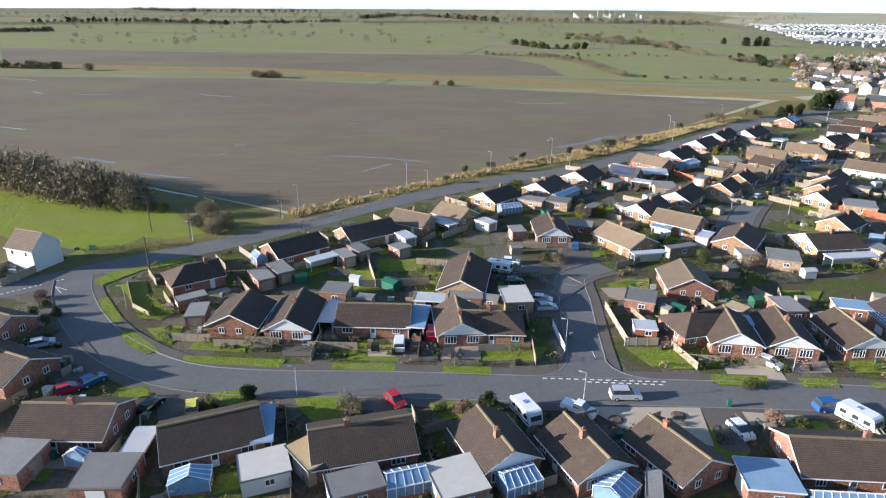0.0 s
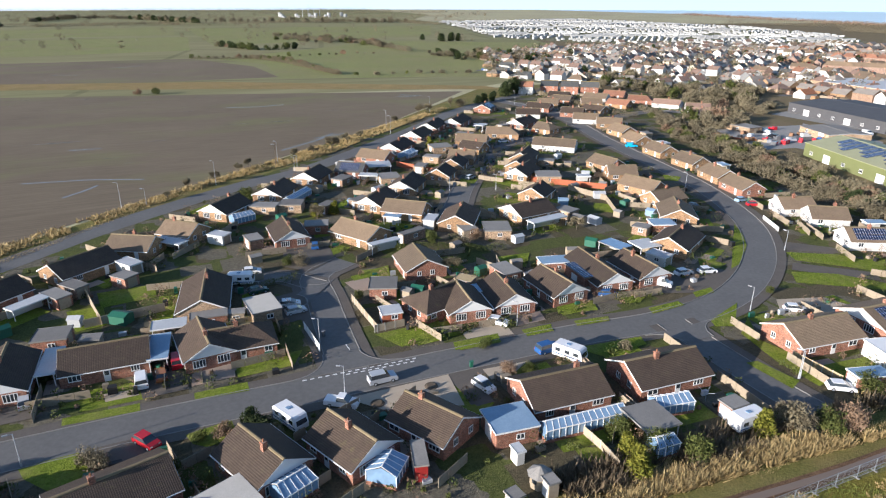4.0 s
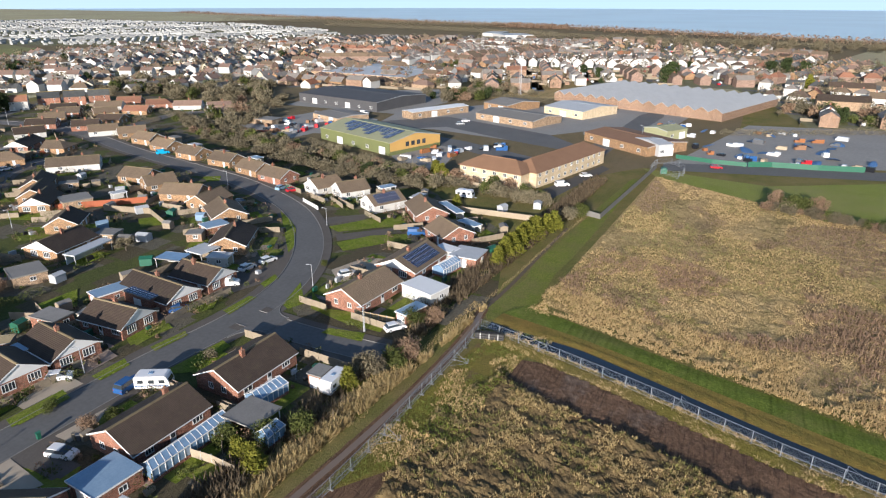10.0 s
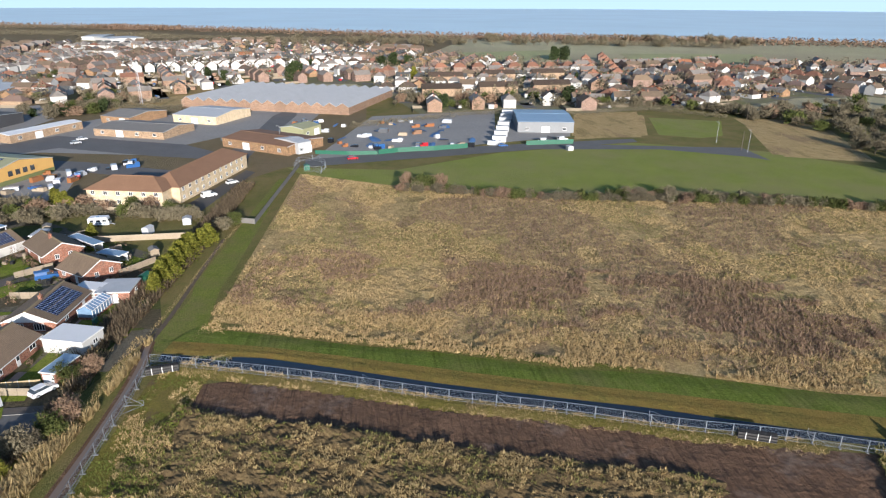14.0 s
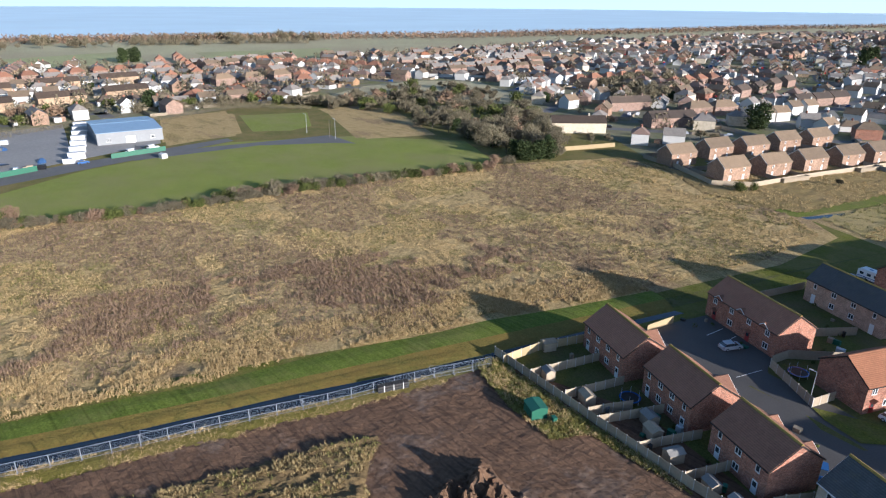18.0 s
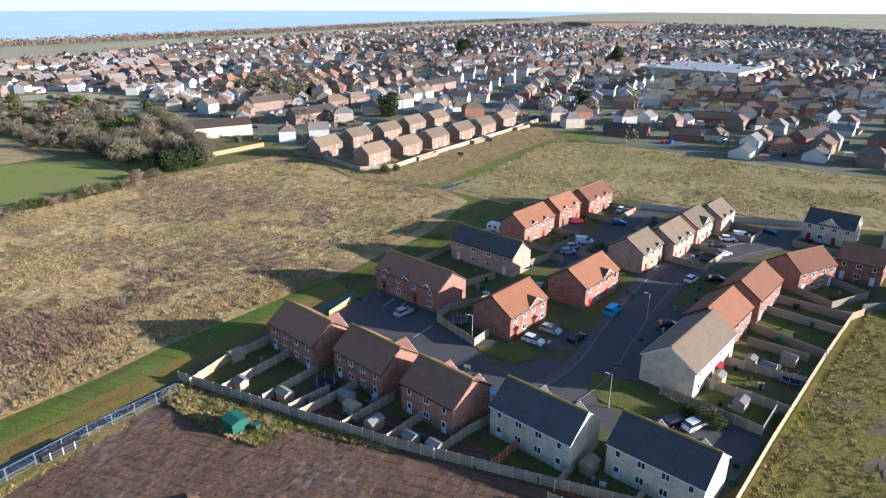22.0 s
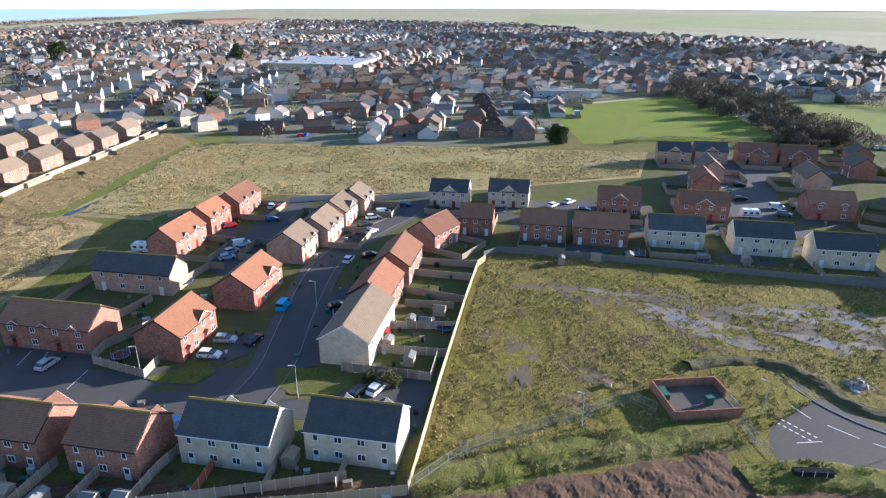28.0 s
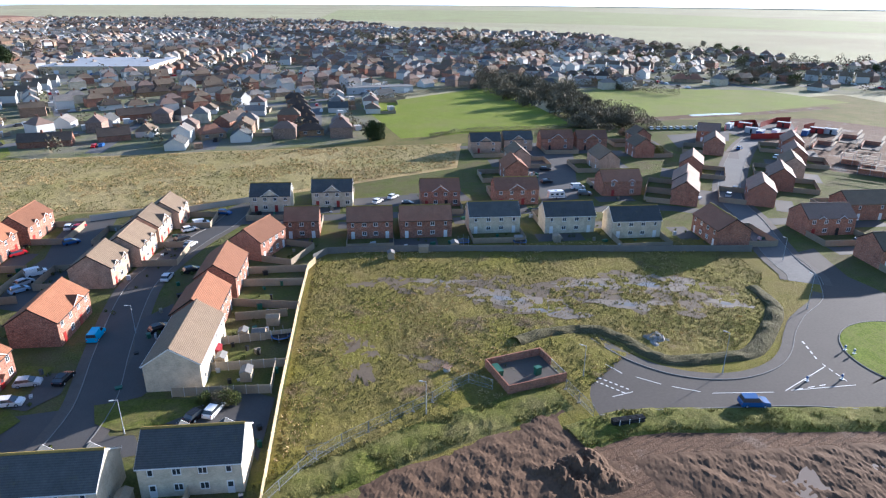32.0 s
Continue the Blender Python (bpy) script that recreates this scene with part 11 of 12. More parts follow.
near_side = [(math.cos(math.radians(a + 90)) * (n - 12), math.sin(math.radians(a + 90)) * (n - 12)) for a, n, f in EDGE]
far_side = [(math.cos(math.radians(a + 90)) * (f + 15), math.sin(math.radians(a + 90)) * (f + 15)) for a, n, f in EDGE]
coast_az = [(a, f) for a, n, f in EDGE if -100 < a < -20]
flat("coastal_scrub", [(math.cos(math.radians(a + 90)) * (f - 10), math.sin(math.radians(a + 90)) * (f - 10)) for a, f in coast_az] + [(p[0] - 45, p[1]) for p in COAST[5:1:-1]] + [(900, 1500)], 0.0085, SCRUBLAND, "brown scrub and winter wood floor before the coast", "ground")
flat("town_ground", near_side + far_side[::-1], 0.006, TOWN_GROUND, "brown and dull green ground between town houses", "ground")


def town_house_template(L, W, eave, ridge, wall, roof, hip, extra):
    r = root("town_house", pose(0, 0, -200), f"distant {WALLS[wall][1]} house with {ROOFS[roof][1]} roof", "house", "town houses")
    h0 = L / 2 - W * 0.4 if hip else L / 2 + 0.2
    s = Shape().box(-L / 2, L / 2, -W / 2, W / 2, -0.2, eave)
    if not hip:
        s = Shape().solid([(-L / 2, -W / 2, -0.2), (-L / 2, W / 2, -0.2), (-L / 2, W / 2, eave), (-L / 2, 0, ridge - 0.1), (-L / 2, -W / 2, eave)], (L, 0, 0))
    cx = L * 0.2 if not hip else 0
    s.box(cx - 0.4, cx + 0.4, -0.35, 0.35, ridge - 0.8, ridge + 1.1)
    part("wall", s, WALLS[wall][0], r)
    q = Shape()
    for y in (-1, 1):
        q.solid([(-L / 2 - 0.25, y * (W / 2 + 0.35), eave - 0.2), (L / 2 + 0.25, y * (W / 2 + 0.35), eave - 0.2), (h0, 0, ridge), (-h0, 0, ridge)], (0, 0, 0.15))
    if hip:
        for sx in (-1, 1):
            q.solid([(sx * (L / 2 + 0.25), -W / 2 - 0.35, eave - 0.2), (sx * (L / 2 + 0.25), W / 2 + 0.35, eave - 0.2), (sx * h0, 0, ridge)], (0, 0, 0.15))
    part("roof", q, ROOFS[roof][0], r)
    if extra:
        for sd in "sn":
            for a in (-L * 0.28, L * 0.28):
                window(r, side_pose(L, W, sd, a, eave - 1.7), 1.6, 1.2, 1, True)
    return r


TOWN = {k: town_house_template(*t) for k, t in {
    "sr": (15, 8, 5, 8, "x", "n", True, True), "rr": (11, 8, 4.9, 7.8, "x", "m", True, True), "rd": (15, 8, 5, 8, "x", "d", False, True), "tb": (26, 8.5, 5, 7.8, "b", "k", False, True), "bb": (12, 8, 5, 7.8, "b", "n", False, True),
    "ct": (26, 8.5, 5, 7.8, "c", "k", False, True), "ww": (9, 7.5, 4.9, 7.8, "w", "n", False, True), "wb": (11, 8.5, 2.8, 5.8, "w", "d", True, True), "db": (13, 8.5, 2.7, 5.6, "r", "d", False, True),
    "ph": (11, 9, 2.8, 6.2, "b", "m", True, True), "yb": (11, 8, 2.8, 5.4, "y", "k", True, True)}.items()}
WIDE = {"sr": 15, "rr": 11, "rd": 15, "tb": 26, "bb": 12, "ct": 26, "ww": 9, "wb": 11, "db": 13, "ph": 11, "yb": 11}
taken = [(o.matrix_world.translation.x, o.matrix_world.translation.y, 26.0) for o in bpy.data.objects if o.name.startswith(("industrial_unit", "factory", "care_home"))] + [(q[0], q[1], 9.0) for q in HOMES]


def clear(x, y, r):
    return all((x - p[0]) ** 2 + (y - p[1]) ** 2 > (p[2] + r) ** 2 for p in taken)


def town_row(a, b, n, style, across):
    """Houses along a street front from a to b."""
    a, b = Vector((*a, 0)), Vector((*b, 0))
    h = math.degrees(math.atan2(b.y - a.y, b.x - a.x)) + 90 * across
    for i in range(n):
        p = a.lerp(b, (i + 0.5) / n)
        ob = copy_thing(TOWN[style], pose(p.x, p.y, 0, 0, 0, h + town.uniform(-2, 2)))
        if p.length > 310:
            for w in [w for w in ob.children if w.name.startswith("window")]:
                for g in (*w.children, w):
                    bpy.data.objects.remove(g)
        taken.append((p.x, p.y, WIDE[style] * 0.42))


town_row((420.8, -33.8), (422.6, -63.1), 1, "tb", 0)
town_row((428.4, -71.6), (430.4, -102.1), 1, "tb", 0)
town_row((436.2, -109.0), (438.3, -141.2), 1, "tb", 0)
town_row((490.0, -43.8), (492.1, -73.5), 1, "tb", 0)
town_row((503.4, -84.8), (505.7, -117.4), 1, "tb", 0)
town_row((509.7, -123.5), (512.3, -160.4), 1, "tb", 0)
town_row((561.3, -54.1), (570.8, -184.1), 8, "rr", 0)
town_row((458.3, -187.8), (459.6, -208.0), 1, "sr", 0)
town_row((456.8, -209.9), (458.1, -229.7), 1, "sr", 0)
town_row((458.3, -233.3), (459.6, -253.5), 1, "sr", 0)
town_row((402.8, -175.3), (413.2, -190.6), 1, "db", 0)
town_row((373.1, -180.6), (390.9, -200.4), 1, "db", 0)
town_row((448.1, -250.5), (454.6, -265.4), 1, "rr", 0)
town_row((387.6, -146.1), (392.6, -155.8), 1, "rr", 0)
town_row((516.2, -2.5), (550.1, -21.2), 2, "rr", 0)
town_row((537.9, 384.2), (570.0, 330.4), 8, "sr", 0)
town_row((637.6, 453.2), (671.4, 357.9), 10, "rr", 0)
town_row((495.7, 288.5), (489.9, 265.6), 2, "bb", 0)
town_row((486.0, 322.1), (474.1, 289.0), 2, "bb", 0)
town_row((579.3, 208.1), (608.8, 91.9), 12, "ww", 1)
town_row((632.7, 215.9), (679.3, 102.6), 11, "wb", 1)
town_row((625.1, 94.3), (614.5, 18.9), 7, "ww", 1)
town_row((691.0, -247.8), (503.7, -198.7), 6, "rr", 0)
town_row((669.0, -223.3), (486.6, -172.5), 4, "rr", 0)
town_row((417.9, -270.8), (412.9, -284.6), 1, "wb", 1)
town_row((426.3, -241.3), (423.7, -248.0), 1, "rr", 0)
town_row((569.0, -292.7), (471.5, -347.7), 9, "rr", 0)
town_row((446.6, -329.4), (333.8, -409.7), 11, "wb", 0)
town_row((508.6, -428.5), (414.1, -489.1), 8, "wb", 1)
town_row((196.2, -246.5), (177.0, -267.8), 1, "ct", 0)
town_row((236.3, -303.3), (235.4, -322.0), 1, "ww", 0)
town_row((247.3, -347.4), (244.6, -368.0), 1, "ww", 0)
town_row((214.0, -323.8), (205.0, -343.9), 2, "rd", 0)
town_row((170.9, -296.7), (161.4, -314.5), 2, "rd", 0)
town_row((177.8, -340.1), (163.8, -369.9), 2, "sr", 0)
town_row((144.7, -354.3), (136.4, -372.5), 2, "ww", 0)
town_row((144.0, -388.1), (137.0, -412.8), 2, "ww", 0)
town_row((109.9, -338.8), (105.8, -358.1), 1, "ww", 0)
town_row((109.0, -376.7), (116.0, -653.1), 9, "ww", 1)
town_row((151.9, -418.6), (139.1, -466.3), 3, "rd", 0)
town_row((147.3, -451.2), (136.2, -672.4), 7, "ww", 1)
town_row((193.3, -427.3), (199.3, -538.2), 4, "rd", 0)
town_row((248.1, -440.5), (244.1, -506.5), 4, "rr", 0)
town_row((302.3, -398.8), (289.6, -474.4), 5, "rr", 0)
town_row((13.5, -321.2), (-0.7, -318.7), 2, "db", 0)
town_row((-14.3, -319.3), (-24.6, -319.3), 1, "db", 0)
town_row((-53.3, -304.0), (-63.3, -304.4), 1, "ph", 0)
town_row((-14.3, -410.5), (-34.1, -413.4), 1, "wb", 0)
town_row((-53.0, -509.7), (-70.6, -514.9), 1, "wb", 0)
town_row((-49.2, -356.9), (-63.6, -364.4), 1, "wb", 0)
town_row((-126.8, -399.7), (-98.0, -280.3), 6, "yb", 1)
town_row((-68.4, -327.8), (-80.5, -344.2), 2, "db", 0)
town_row((-88.2, -389.9), (-97.5, -394.6), 1, "ww", 1)
town_row((27.8, -450.0), (0.8, -543.8), 5, "ww", 1)
town_row((-26.8, -372.4), (-46.0, -373.6), 2, "db", 0)
town_row((-41.8, -454.1), (-72.9, -458.1), 3, "yb", 0)
town_row((-80.3, -502.9), (-108.2, -503.4), 3, "db", 0)
town_row((-328.4, -470.6), (-361.5, -435.2), 4, "wb", 0)
town_row((-354.3, -412.1), (-381.9, -389.8), 3, "wb", 0)
town_row((-423.0, -454.9), (-462.1, -404.7), 5, "ww", 0)
town_row((-412.6, -354.2), (-429.7, -341.7), 2, "ph", 0)
town_row((-516.1, -314.4), (-543.4, -276.8), 4, "ww", 0)
town_row((-566.8, -368.4), (-629.6, -353.8), 3, "db", 0)
for t in TOWN.values():
    for o in (*t.children_recursive, t):
        bpy.data.objects.remove(o)

# the rest of the town: districts of parallel streets, each with its own heading and kind of house
far_wall, far_roof, far_chimney, far_road, far_fence, far_car = {}, {}, Shape(), Shape(), Shape(), {}
CELL = 190
SOUTH_SORTS = (("w", "f", 9, 4.9, False), ("w", "n", 11, 2.7, True), ("x", "p", 10, 4.9, True), ("w", "f", 10, 2.7, False), ("b", "f", 11, 2.7, True), ("n", "n", 11, 4.9, True), ("c", "f", 10, 4.9, True), ("t", "n", 12, 4.9, False), ("w", "p", 10, 4.9, True), ("w", "g", 11, 2.7, False))
NORTH_SORTS = (("w", "f", 11, 2.7, True), ("w", "f", 10, 2.7, False), ("w", "n", 12, 2.7, True), ("c", "f", 11, 2.7, False), ("y", "f", 10, 2.7, True), ("w", "p", 9, 4.9, False), ("w", "g", 11, 2.7, False))
SORTS = (("w", "f", 9, 4.9, True), ("x", "f", 13, 5.0, False), ("w", "n", 9, 4.9, False), ("w", "d", 11, 2.7, True), ("x", "n", 14, 5.0, False), ("b", "p", 12, 2.7, True), ("w", "f", 12, 2.7, False), ("w", "f", 10, 5.0, True), ("y", "f", 11, 2.7, False), ("w", "g", 10, 2.7, False), ("t", "f", 14, 5.0, False), ("x", "g", 10, 2.7, True))
for ci in range(-11, 6):
    for cj in range(-11, 5):
        head = math.radians((ci * 53 + cj * 31) % 60 - 25 + 90 * ((ci + cj) % 2))
        c, q = math.cos(head), math.sin(head)
        ox, oy = (ci + 0.5) * CELL, (cj + 0.5) * CELL
        v, row = -140.0, 0
        while v < 140:
            sort = SORTS[(ci * 5 + cj * 7 + row // 2 * 3) % len(SORTS)]
            u = -140.0 + town.uniform(0, 8)
            while u < 140:
                x, y = ox + u * c - v * q, oy + u * q + v * c
                wall, roof, L, e, hip = sort if town.random() < 0.7 else town.choice(SORTS)
                L *= town.uniform(0.9, 1.15)
                u += L + town.uniform(2.0, 5.0)
                if math.floor(x / CELL) != ci or math.floor(y / CELL) != cj or town.random() < 0.17:
                    continue
                az = math.degrees(math.atan2(y, x)) - 90
                az -= 360 if az > 90 else 0
                sp, d = span(az), math.hypot(x, y)
                if not sp or not sp[0] < d < sp[1] or (az < -228 and town.random() < 0.45) or not clear(x, y, 7):
                    continue
                if az > -50:
                    wall, roof, L, e, hip = town.choice(NORTH_SORTS)
                elif az < -140:
                    wall, roof, L, e, hip = town.choice(SOUTH_SORTS)
                    if town.random() < 0.16:
                        continue
                elif town.random() < 0.1:
                    roof = town.choice("nkfmof")
                W, p = town.uniform(7.0, 8.8), e + town.uniform(2.4, 3.1)
                m = pose(x, y + 0.0, 0, 0, 0, math.degrees(head) + town.choice((0, 0, 0, 0, 90)) + town.uniform(-3, 3))
                s = far_wall.setdefault(wall, Shape())
                t = far_roof.setdefault(roof, Shape())
                k = W * 0.42 if hip else -0.2
                if hip:
                    ring = [(-L / 2, -W / 2, 0), (-L / 2, W / 2, 0), (-L / 2, W / 2, e), (-L / 2, -W / 2, e)]
                    for sx in (-1, 1):
                        t.face(*[m @ Vector(z) for z in ((sx * (L / 2 + 0.2), -W / 2 - 0.3, e - 0.1), (sx * (L / 2 + 0.2), W / 2 + 0.3, e - 0.1), (sx * (L / 2 - k), 0, p))])
                else:
                    ring = [(-L / 2, -W / 2, 0), (-L / 2, W / 2, 0), (-L / 2, W / 2, e), (-L / 2, 0, p - 0.1), (-L / 2, -W / 2, e)]
                s.solid([m @ Vector(z) for z in ring], m.to_3x3() @ Vector((L, 0, 0)))
                for sy in (-1, 1):
                    t.face(*[m @ Vector(z) for z in ((-L / 2 - 0.2, sy * (W / 2 + 0.3), e - 0.1), (L / 2 + 0.2, sy * (W / 2 + 0.3), e - 0.1), (L / 2 - k, 0, p), (-L / 2 + k, 0, p))])
                if d < 900:
                    g = m @ Vector((L * 0.2 if not hip else 0, 0, 0))
                    far_chimney.box(g.x - 0.4, g.x + 0.4, g.y - 0.4, g.y + 0.4, p - 0.6, p + 1.0)
                if town.random() < 0.6:
                    ka, kb = town.choice((-1, 1)), town.uniform(6, 13)
                    far_fence.bar(m @ Vector((ka * (L / 2 + 1.4), W / 2, 0.8)), m @ Vector((ka * (L / 2 + 1.4), W / 2 + kb, 0.8)), 0.08, 1.6)
                    far_fence.bar(m @ Vector((-L / 2 - 1, W / 2 + kb, 0.8)), m @ Vector((L / 2 + 1, W / 2 + kb, 0.8)), 0.08, 1.6)
                if town.random() < 0.5:
                    g = m @ Vector((town.uniform(-L / 2, L / 2), -town.choice((-1, 1)) * (W / 2 + town.uniform(3, 7)), 0))
                    far_wall.setdefault(town.choice("wwty"), Shape()).box(g.x - 1.6, g.x + 1.6, g.y - 1.6, g.y + 1.6, 0, 2.3)
            # a road before every second row
            if row % 2 == 0:
                for k in range(-140, 140, 20):
                    g = [(ox + uu * c - vv * q, oy + uu * q + vv * c) for uu, vv in ((k, v + 9), (k + 20, v + 9), (k + 20, v + 16), (k, v + 16))]
                    gx, gy = (g[0][0] + g[2][0]) / 2, (g[0][1] + g[2][1]) / 2
                    az = math.degrees(math.atan2(gy, gx)) - 90
                    az -= 360 if az > 90 else 0
                    sp = span(az)
                    if math.floor(gx / CELL) == ci and math.floor(gy / CELL) == cj and sp and sp[0] < math.hypot(gx, gy) < sp[1]:
                        far_road.face(*[(px, py, 0.05) for px, py in g])
                        for _ in range(2):
                            if town.random() < 0.6:
                                n = pose(gx + town.uniform(-9, 9) * c, gy + town.uniform(-9, 9) * q, 0, 0, 0, math.degrees(head)) @ pose(0, town.choice((-2.2, 2.2)), 0)
                                box = far_car.setdefault(town.choice(("white", "white", "silver", "grey", "black", "blue", "red")), Shape())
                                box.solid([n @ Vector(z) for z in ((-2, -0.85, 0.2), (-2, 0.85, 0.2), (2, 0.85, 0.2), (2, -0.85, 0.2))], (0, 0, 0.65))
                                box.solid([n @ Vector(z) for z in ((-1.6, -0.75, 0.85), (-1.6, 0.75, 0.85), (0.8, 0.75, 0.85), (0.8, -0.75, 0.85))], (0, 0, 0.55))
            v += 25 if row % 2 == 0 else 19
            row += 1
for k, s in far_wall.items():
    lone("far_houses", s, WALLS[k][0], f"far town houses with {WALLS[k][1]} walls", "houses", kind="stuff")
for k, s in far_roof.items():
    lone("far_roofs", s, ROOFS[k][0], f"far town {ROOFS[k][1]} roofs", "roofs", kind="stuff")
lone("far_fences", far_fence, WOOD, "garden fences of the far town", "fences", kind="stuff")
for k, s in far_car.items():
    lone("far_cars", s, CAR[k], f"{k} cars parked along far streets", "cars", kind="stuff")
lone("far_chimneys", far_chimney, RED_BRICK, "brick chimneys of the far town", "chimneys", kind="stuff")
lone("far_streets", far_road, ASPHALT, "grey streets between far town houses", "streets", kind="stuff")


# a car park behind the wood, packed with pale cars
packed = Shape()
for i in range(9):
    for j in range(7):
        if town.random() < 0.8:
            n = pose(318 + i * 5.6 - j * 3.0, -372 - i * 1.5 - j * 6.2, 0, 0, 0, 70 + town.uniform(-3, 3))
            packed.solid([n @ Vector(z) for z in ((-2, -0.85, 0.2), (-2, 0.85, 0.2), (2, 0.85, 0.2), (2, -0.85, 0.2))], (0, 0, 0.65))
            packed.solid([n @ Vector(z) for z in ((-1.6, -0.75, 0.85), (-1.6, 0.75, 0.85), (0.8, 0.75, 0.85), (0.8, -0.75, 0.85))], (0, 0, 0.55))
lone("parked_cars", packed, CAR["silver"], "rows of pale parked cars behind the wood", "cars", kind="stuff")

# far building plot: cabins behind red hoardings and open house frames
def site_cabin(x, y, h, sort):
    mat = (CAR["white"], RED_DOOR, CAR["blue"], PALE)[sort]
    r = root("site_cabin", pose(x, y, 0.03, 0, 0, h), f"long site cabin in {mat.name}", "site cabin", "site cabins")
    part("body", Shape().box(-3, 3, -1.25, 1.25, 0.1, 2.6), mat, r)
    part("roof", Shape().box(-3.1, 3.1, -1.35, 1.35, 2.6, 2.75), PALE, r)
    part("door", Shape().box(-0.45, 0.45, -1.3, -1.25, 0.15, 2.1), BLACK, r)


def house_frame(x, y, h):
    r = root("unfinished_house", pose(x, y, 0.02, 0, 0, h), "unfinished house of open pale frames on a slab", "unfinished house", "house frames")
    part("slab", Shape().box(-6, 6, -4, 4, 0, 0.2), PAVING, r)
    for sx in (-6, -2, 2, 6):
        for sy in (-4, 4):
            part("post", Shape().bar((sx, sy, 0.2), (sx, sy, 4.6), 0.12), STEEL, r)
    for z in (2.4, 4.6):
        part("scaffold_deck", Shape().box(-6.3, 6.3, -4.6, -3.6, z, z + 0.1), WOOD, r)
        part("scaffold_deck", Shape().box(-6.3, 6.3, 3.6, 4.6, z, z + 0.1), WOOD, r)
    part("wall", Shape().box(-5.8, 5.8, -3.2, -2.9, 0.2, 2.0).box(-5.8, -5.5, -2.9, 3.2, 0.2, 2.0), NEW_BRICK, r)


site_cabin(275.1, -58.7, 76, 0)
site_cabin(286.7, -61.7, 76, 3)
site_cabin(298.3, -64.7, 76, 3)
site_cabin(309.9, -67.7, 76, 0)
site_cabin(321.4, -70.6, 76, 3)
site_cabin(333.0, -73.6, 76, 3)
site_cabin(344.6, -76.6, 76, 0)
site_cabin(-287.9, -207.0, 20, 0)
site_cabin(-296.3, -204.3, 110, 1)
site_cabin(-285.4, -188.0, 20, 2)
site_cabin(-293.1, -185.4, 20, 0)
site_cabin(-315.1, -196.0, 110, 1)
site_cabin(-287.8, -194.3, 110, 3)
site_cabin(-316.1, -179.3, 110, 1)
site_cabin(-319.6, -174.4, 110, 3)
site_cabin(-305.9, -178.6, 20, 2)
house_frame(-286.6, -158.5, 22)
house_frame(-311.0, -161.4, 22)
house_frame(-305.5, -148.4, 22)
house_frame(-269.6, -133.3, 112)
house_frame(-259.6, -121.2, 112)

# static caravans in pale rows
statics = Shape()
PARKS = ([(790, 1798), (1337, 1880), (1290, 1150), (1120, 800), (960, 640), (718, 672), (582, 818), (531, 968)], [(51, -1239), (-318, -1519), (-625, -1197), (-472, -986), (-205, -965), (8, -955)])
for park in PARKS:
    px, py = [p[0] for p in park], [p[1] for p in park]
    y = min(py)
    while y < max(py):
        x = min(px) + town.uniform(0, 6)
        while x < max(px):
            block = math.floor(x / 130) * 7 + math.floor(y / 110) * 3
            if inside((x, y), park) and town.random() < 0.66 and (x % 130) > 9 and (y % 110) > 11:
                m = pose(x, y, 0, 0, 0, (25, 70, 115, 160)[block % 4] + town.uniform(-4, 4))
                statics.solid([m @ Vector(q) for q in ((-5, -1.6, 0.1), (-5, 1.6, 0.1), (-5, 1.6, 2.5), (-5, 0, 3.0), (-5, -1.6, 2.5))], m.to_3x3() @ Vector((10, 0, 0)))
            x += 14 + town.uniform(-1, 1)
        y += 15
flat("caravan_park", [(782, 1800), (1345, 1890), (1298, 1146), (1126, 792), (962, 630), (712, 662), (574, 816), (523, 970)], 0.03, TOWN_GROUND, "grass and lanes between rows of static caravans", "ground")
lone("static_caravans", statics, mottled("weathered caravan panels", (0.20, 0.20, 0.195), (0.50, 0.50, 0.485), 0.06, 0.5, 0.5, 0.02), "rows of white static caravans in distant parks", "caravans", kind="stuff")

# trees of the town and the far land, and a far wood belt before the dunes
twigs = []
for i in range(3000):
    az = town.uniform(-247, 40)
    sp = span(az)
    d = town.uniform(sp[0], sp[1]) if sp else town.uniform(450, 2200)
    if -28 < az < 40:
        if town.random() < 0.6:
            continue
        d = town.uniform(900, 3000)
    b = math.radians(az + 90)
    x, y, sz = math.cos(b) * d, math.sin(b) * d, town.uniform(3, 7.5) * (1 + d / 3000)
    if sp and town.random() < 0.03 and d < 900:
        plant(town.choice(("ever", "tree")), x, y, sz)
        continue
    for j in range(54):
        q = Vector((town.gauss(0, 1), town.gauss(0, 1), town.gauss(0, 1))).normalized() * town.uniform(0.3, 0.55) * sz
        p = Vector((x, y, sz * 0.55)) + q
        e, f = Vector((town.gauss(0, 1), town.gauss(0, 1), town.gauss(0, 1))).normalized() * sz * 0.09, Vector((town.gauss(0, 1), town.gauss(0, 1), town.gauss(0, 1))).normalized() * sz * 0.09
        twigs += [p - e, p + e, p + f * 2]
lone("far_trees", tri_mesh("far_trees", np.array([tuple(p) for p in twigs]), TWIG), None, "scattered bare trees of the far town and fields", "trees", kind="stuff")
belt = []
for i in range(24000):
    k = town.uniform(0, len(COAST) - 4) + 1
    a, b = Vector((*COAST[int(k)], 0)), Vector((*COAST[int(k) + 1], 0))
    p = a.lerp(b, k % 1) + Vector((-town.uniform(60, 160), town.uniform(-20, 20), town.uniform(0.5, 8)))
    e, f = Vector((town.gauss(0, 1), town.gauss(0, 1), town.gauss(0, 0.6))).normalized() * 1.5, Vector((town.gauss(0, 1), town.gauss(0, 1), town.gauss(0, 1))).normalized() * 1.6
    belt += [p - e, p + e, p + f * 2]
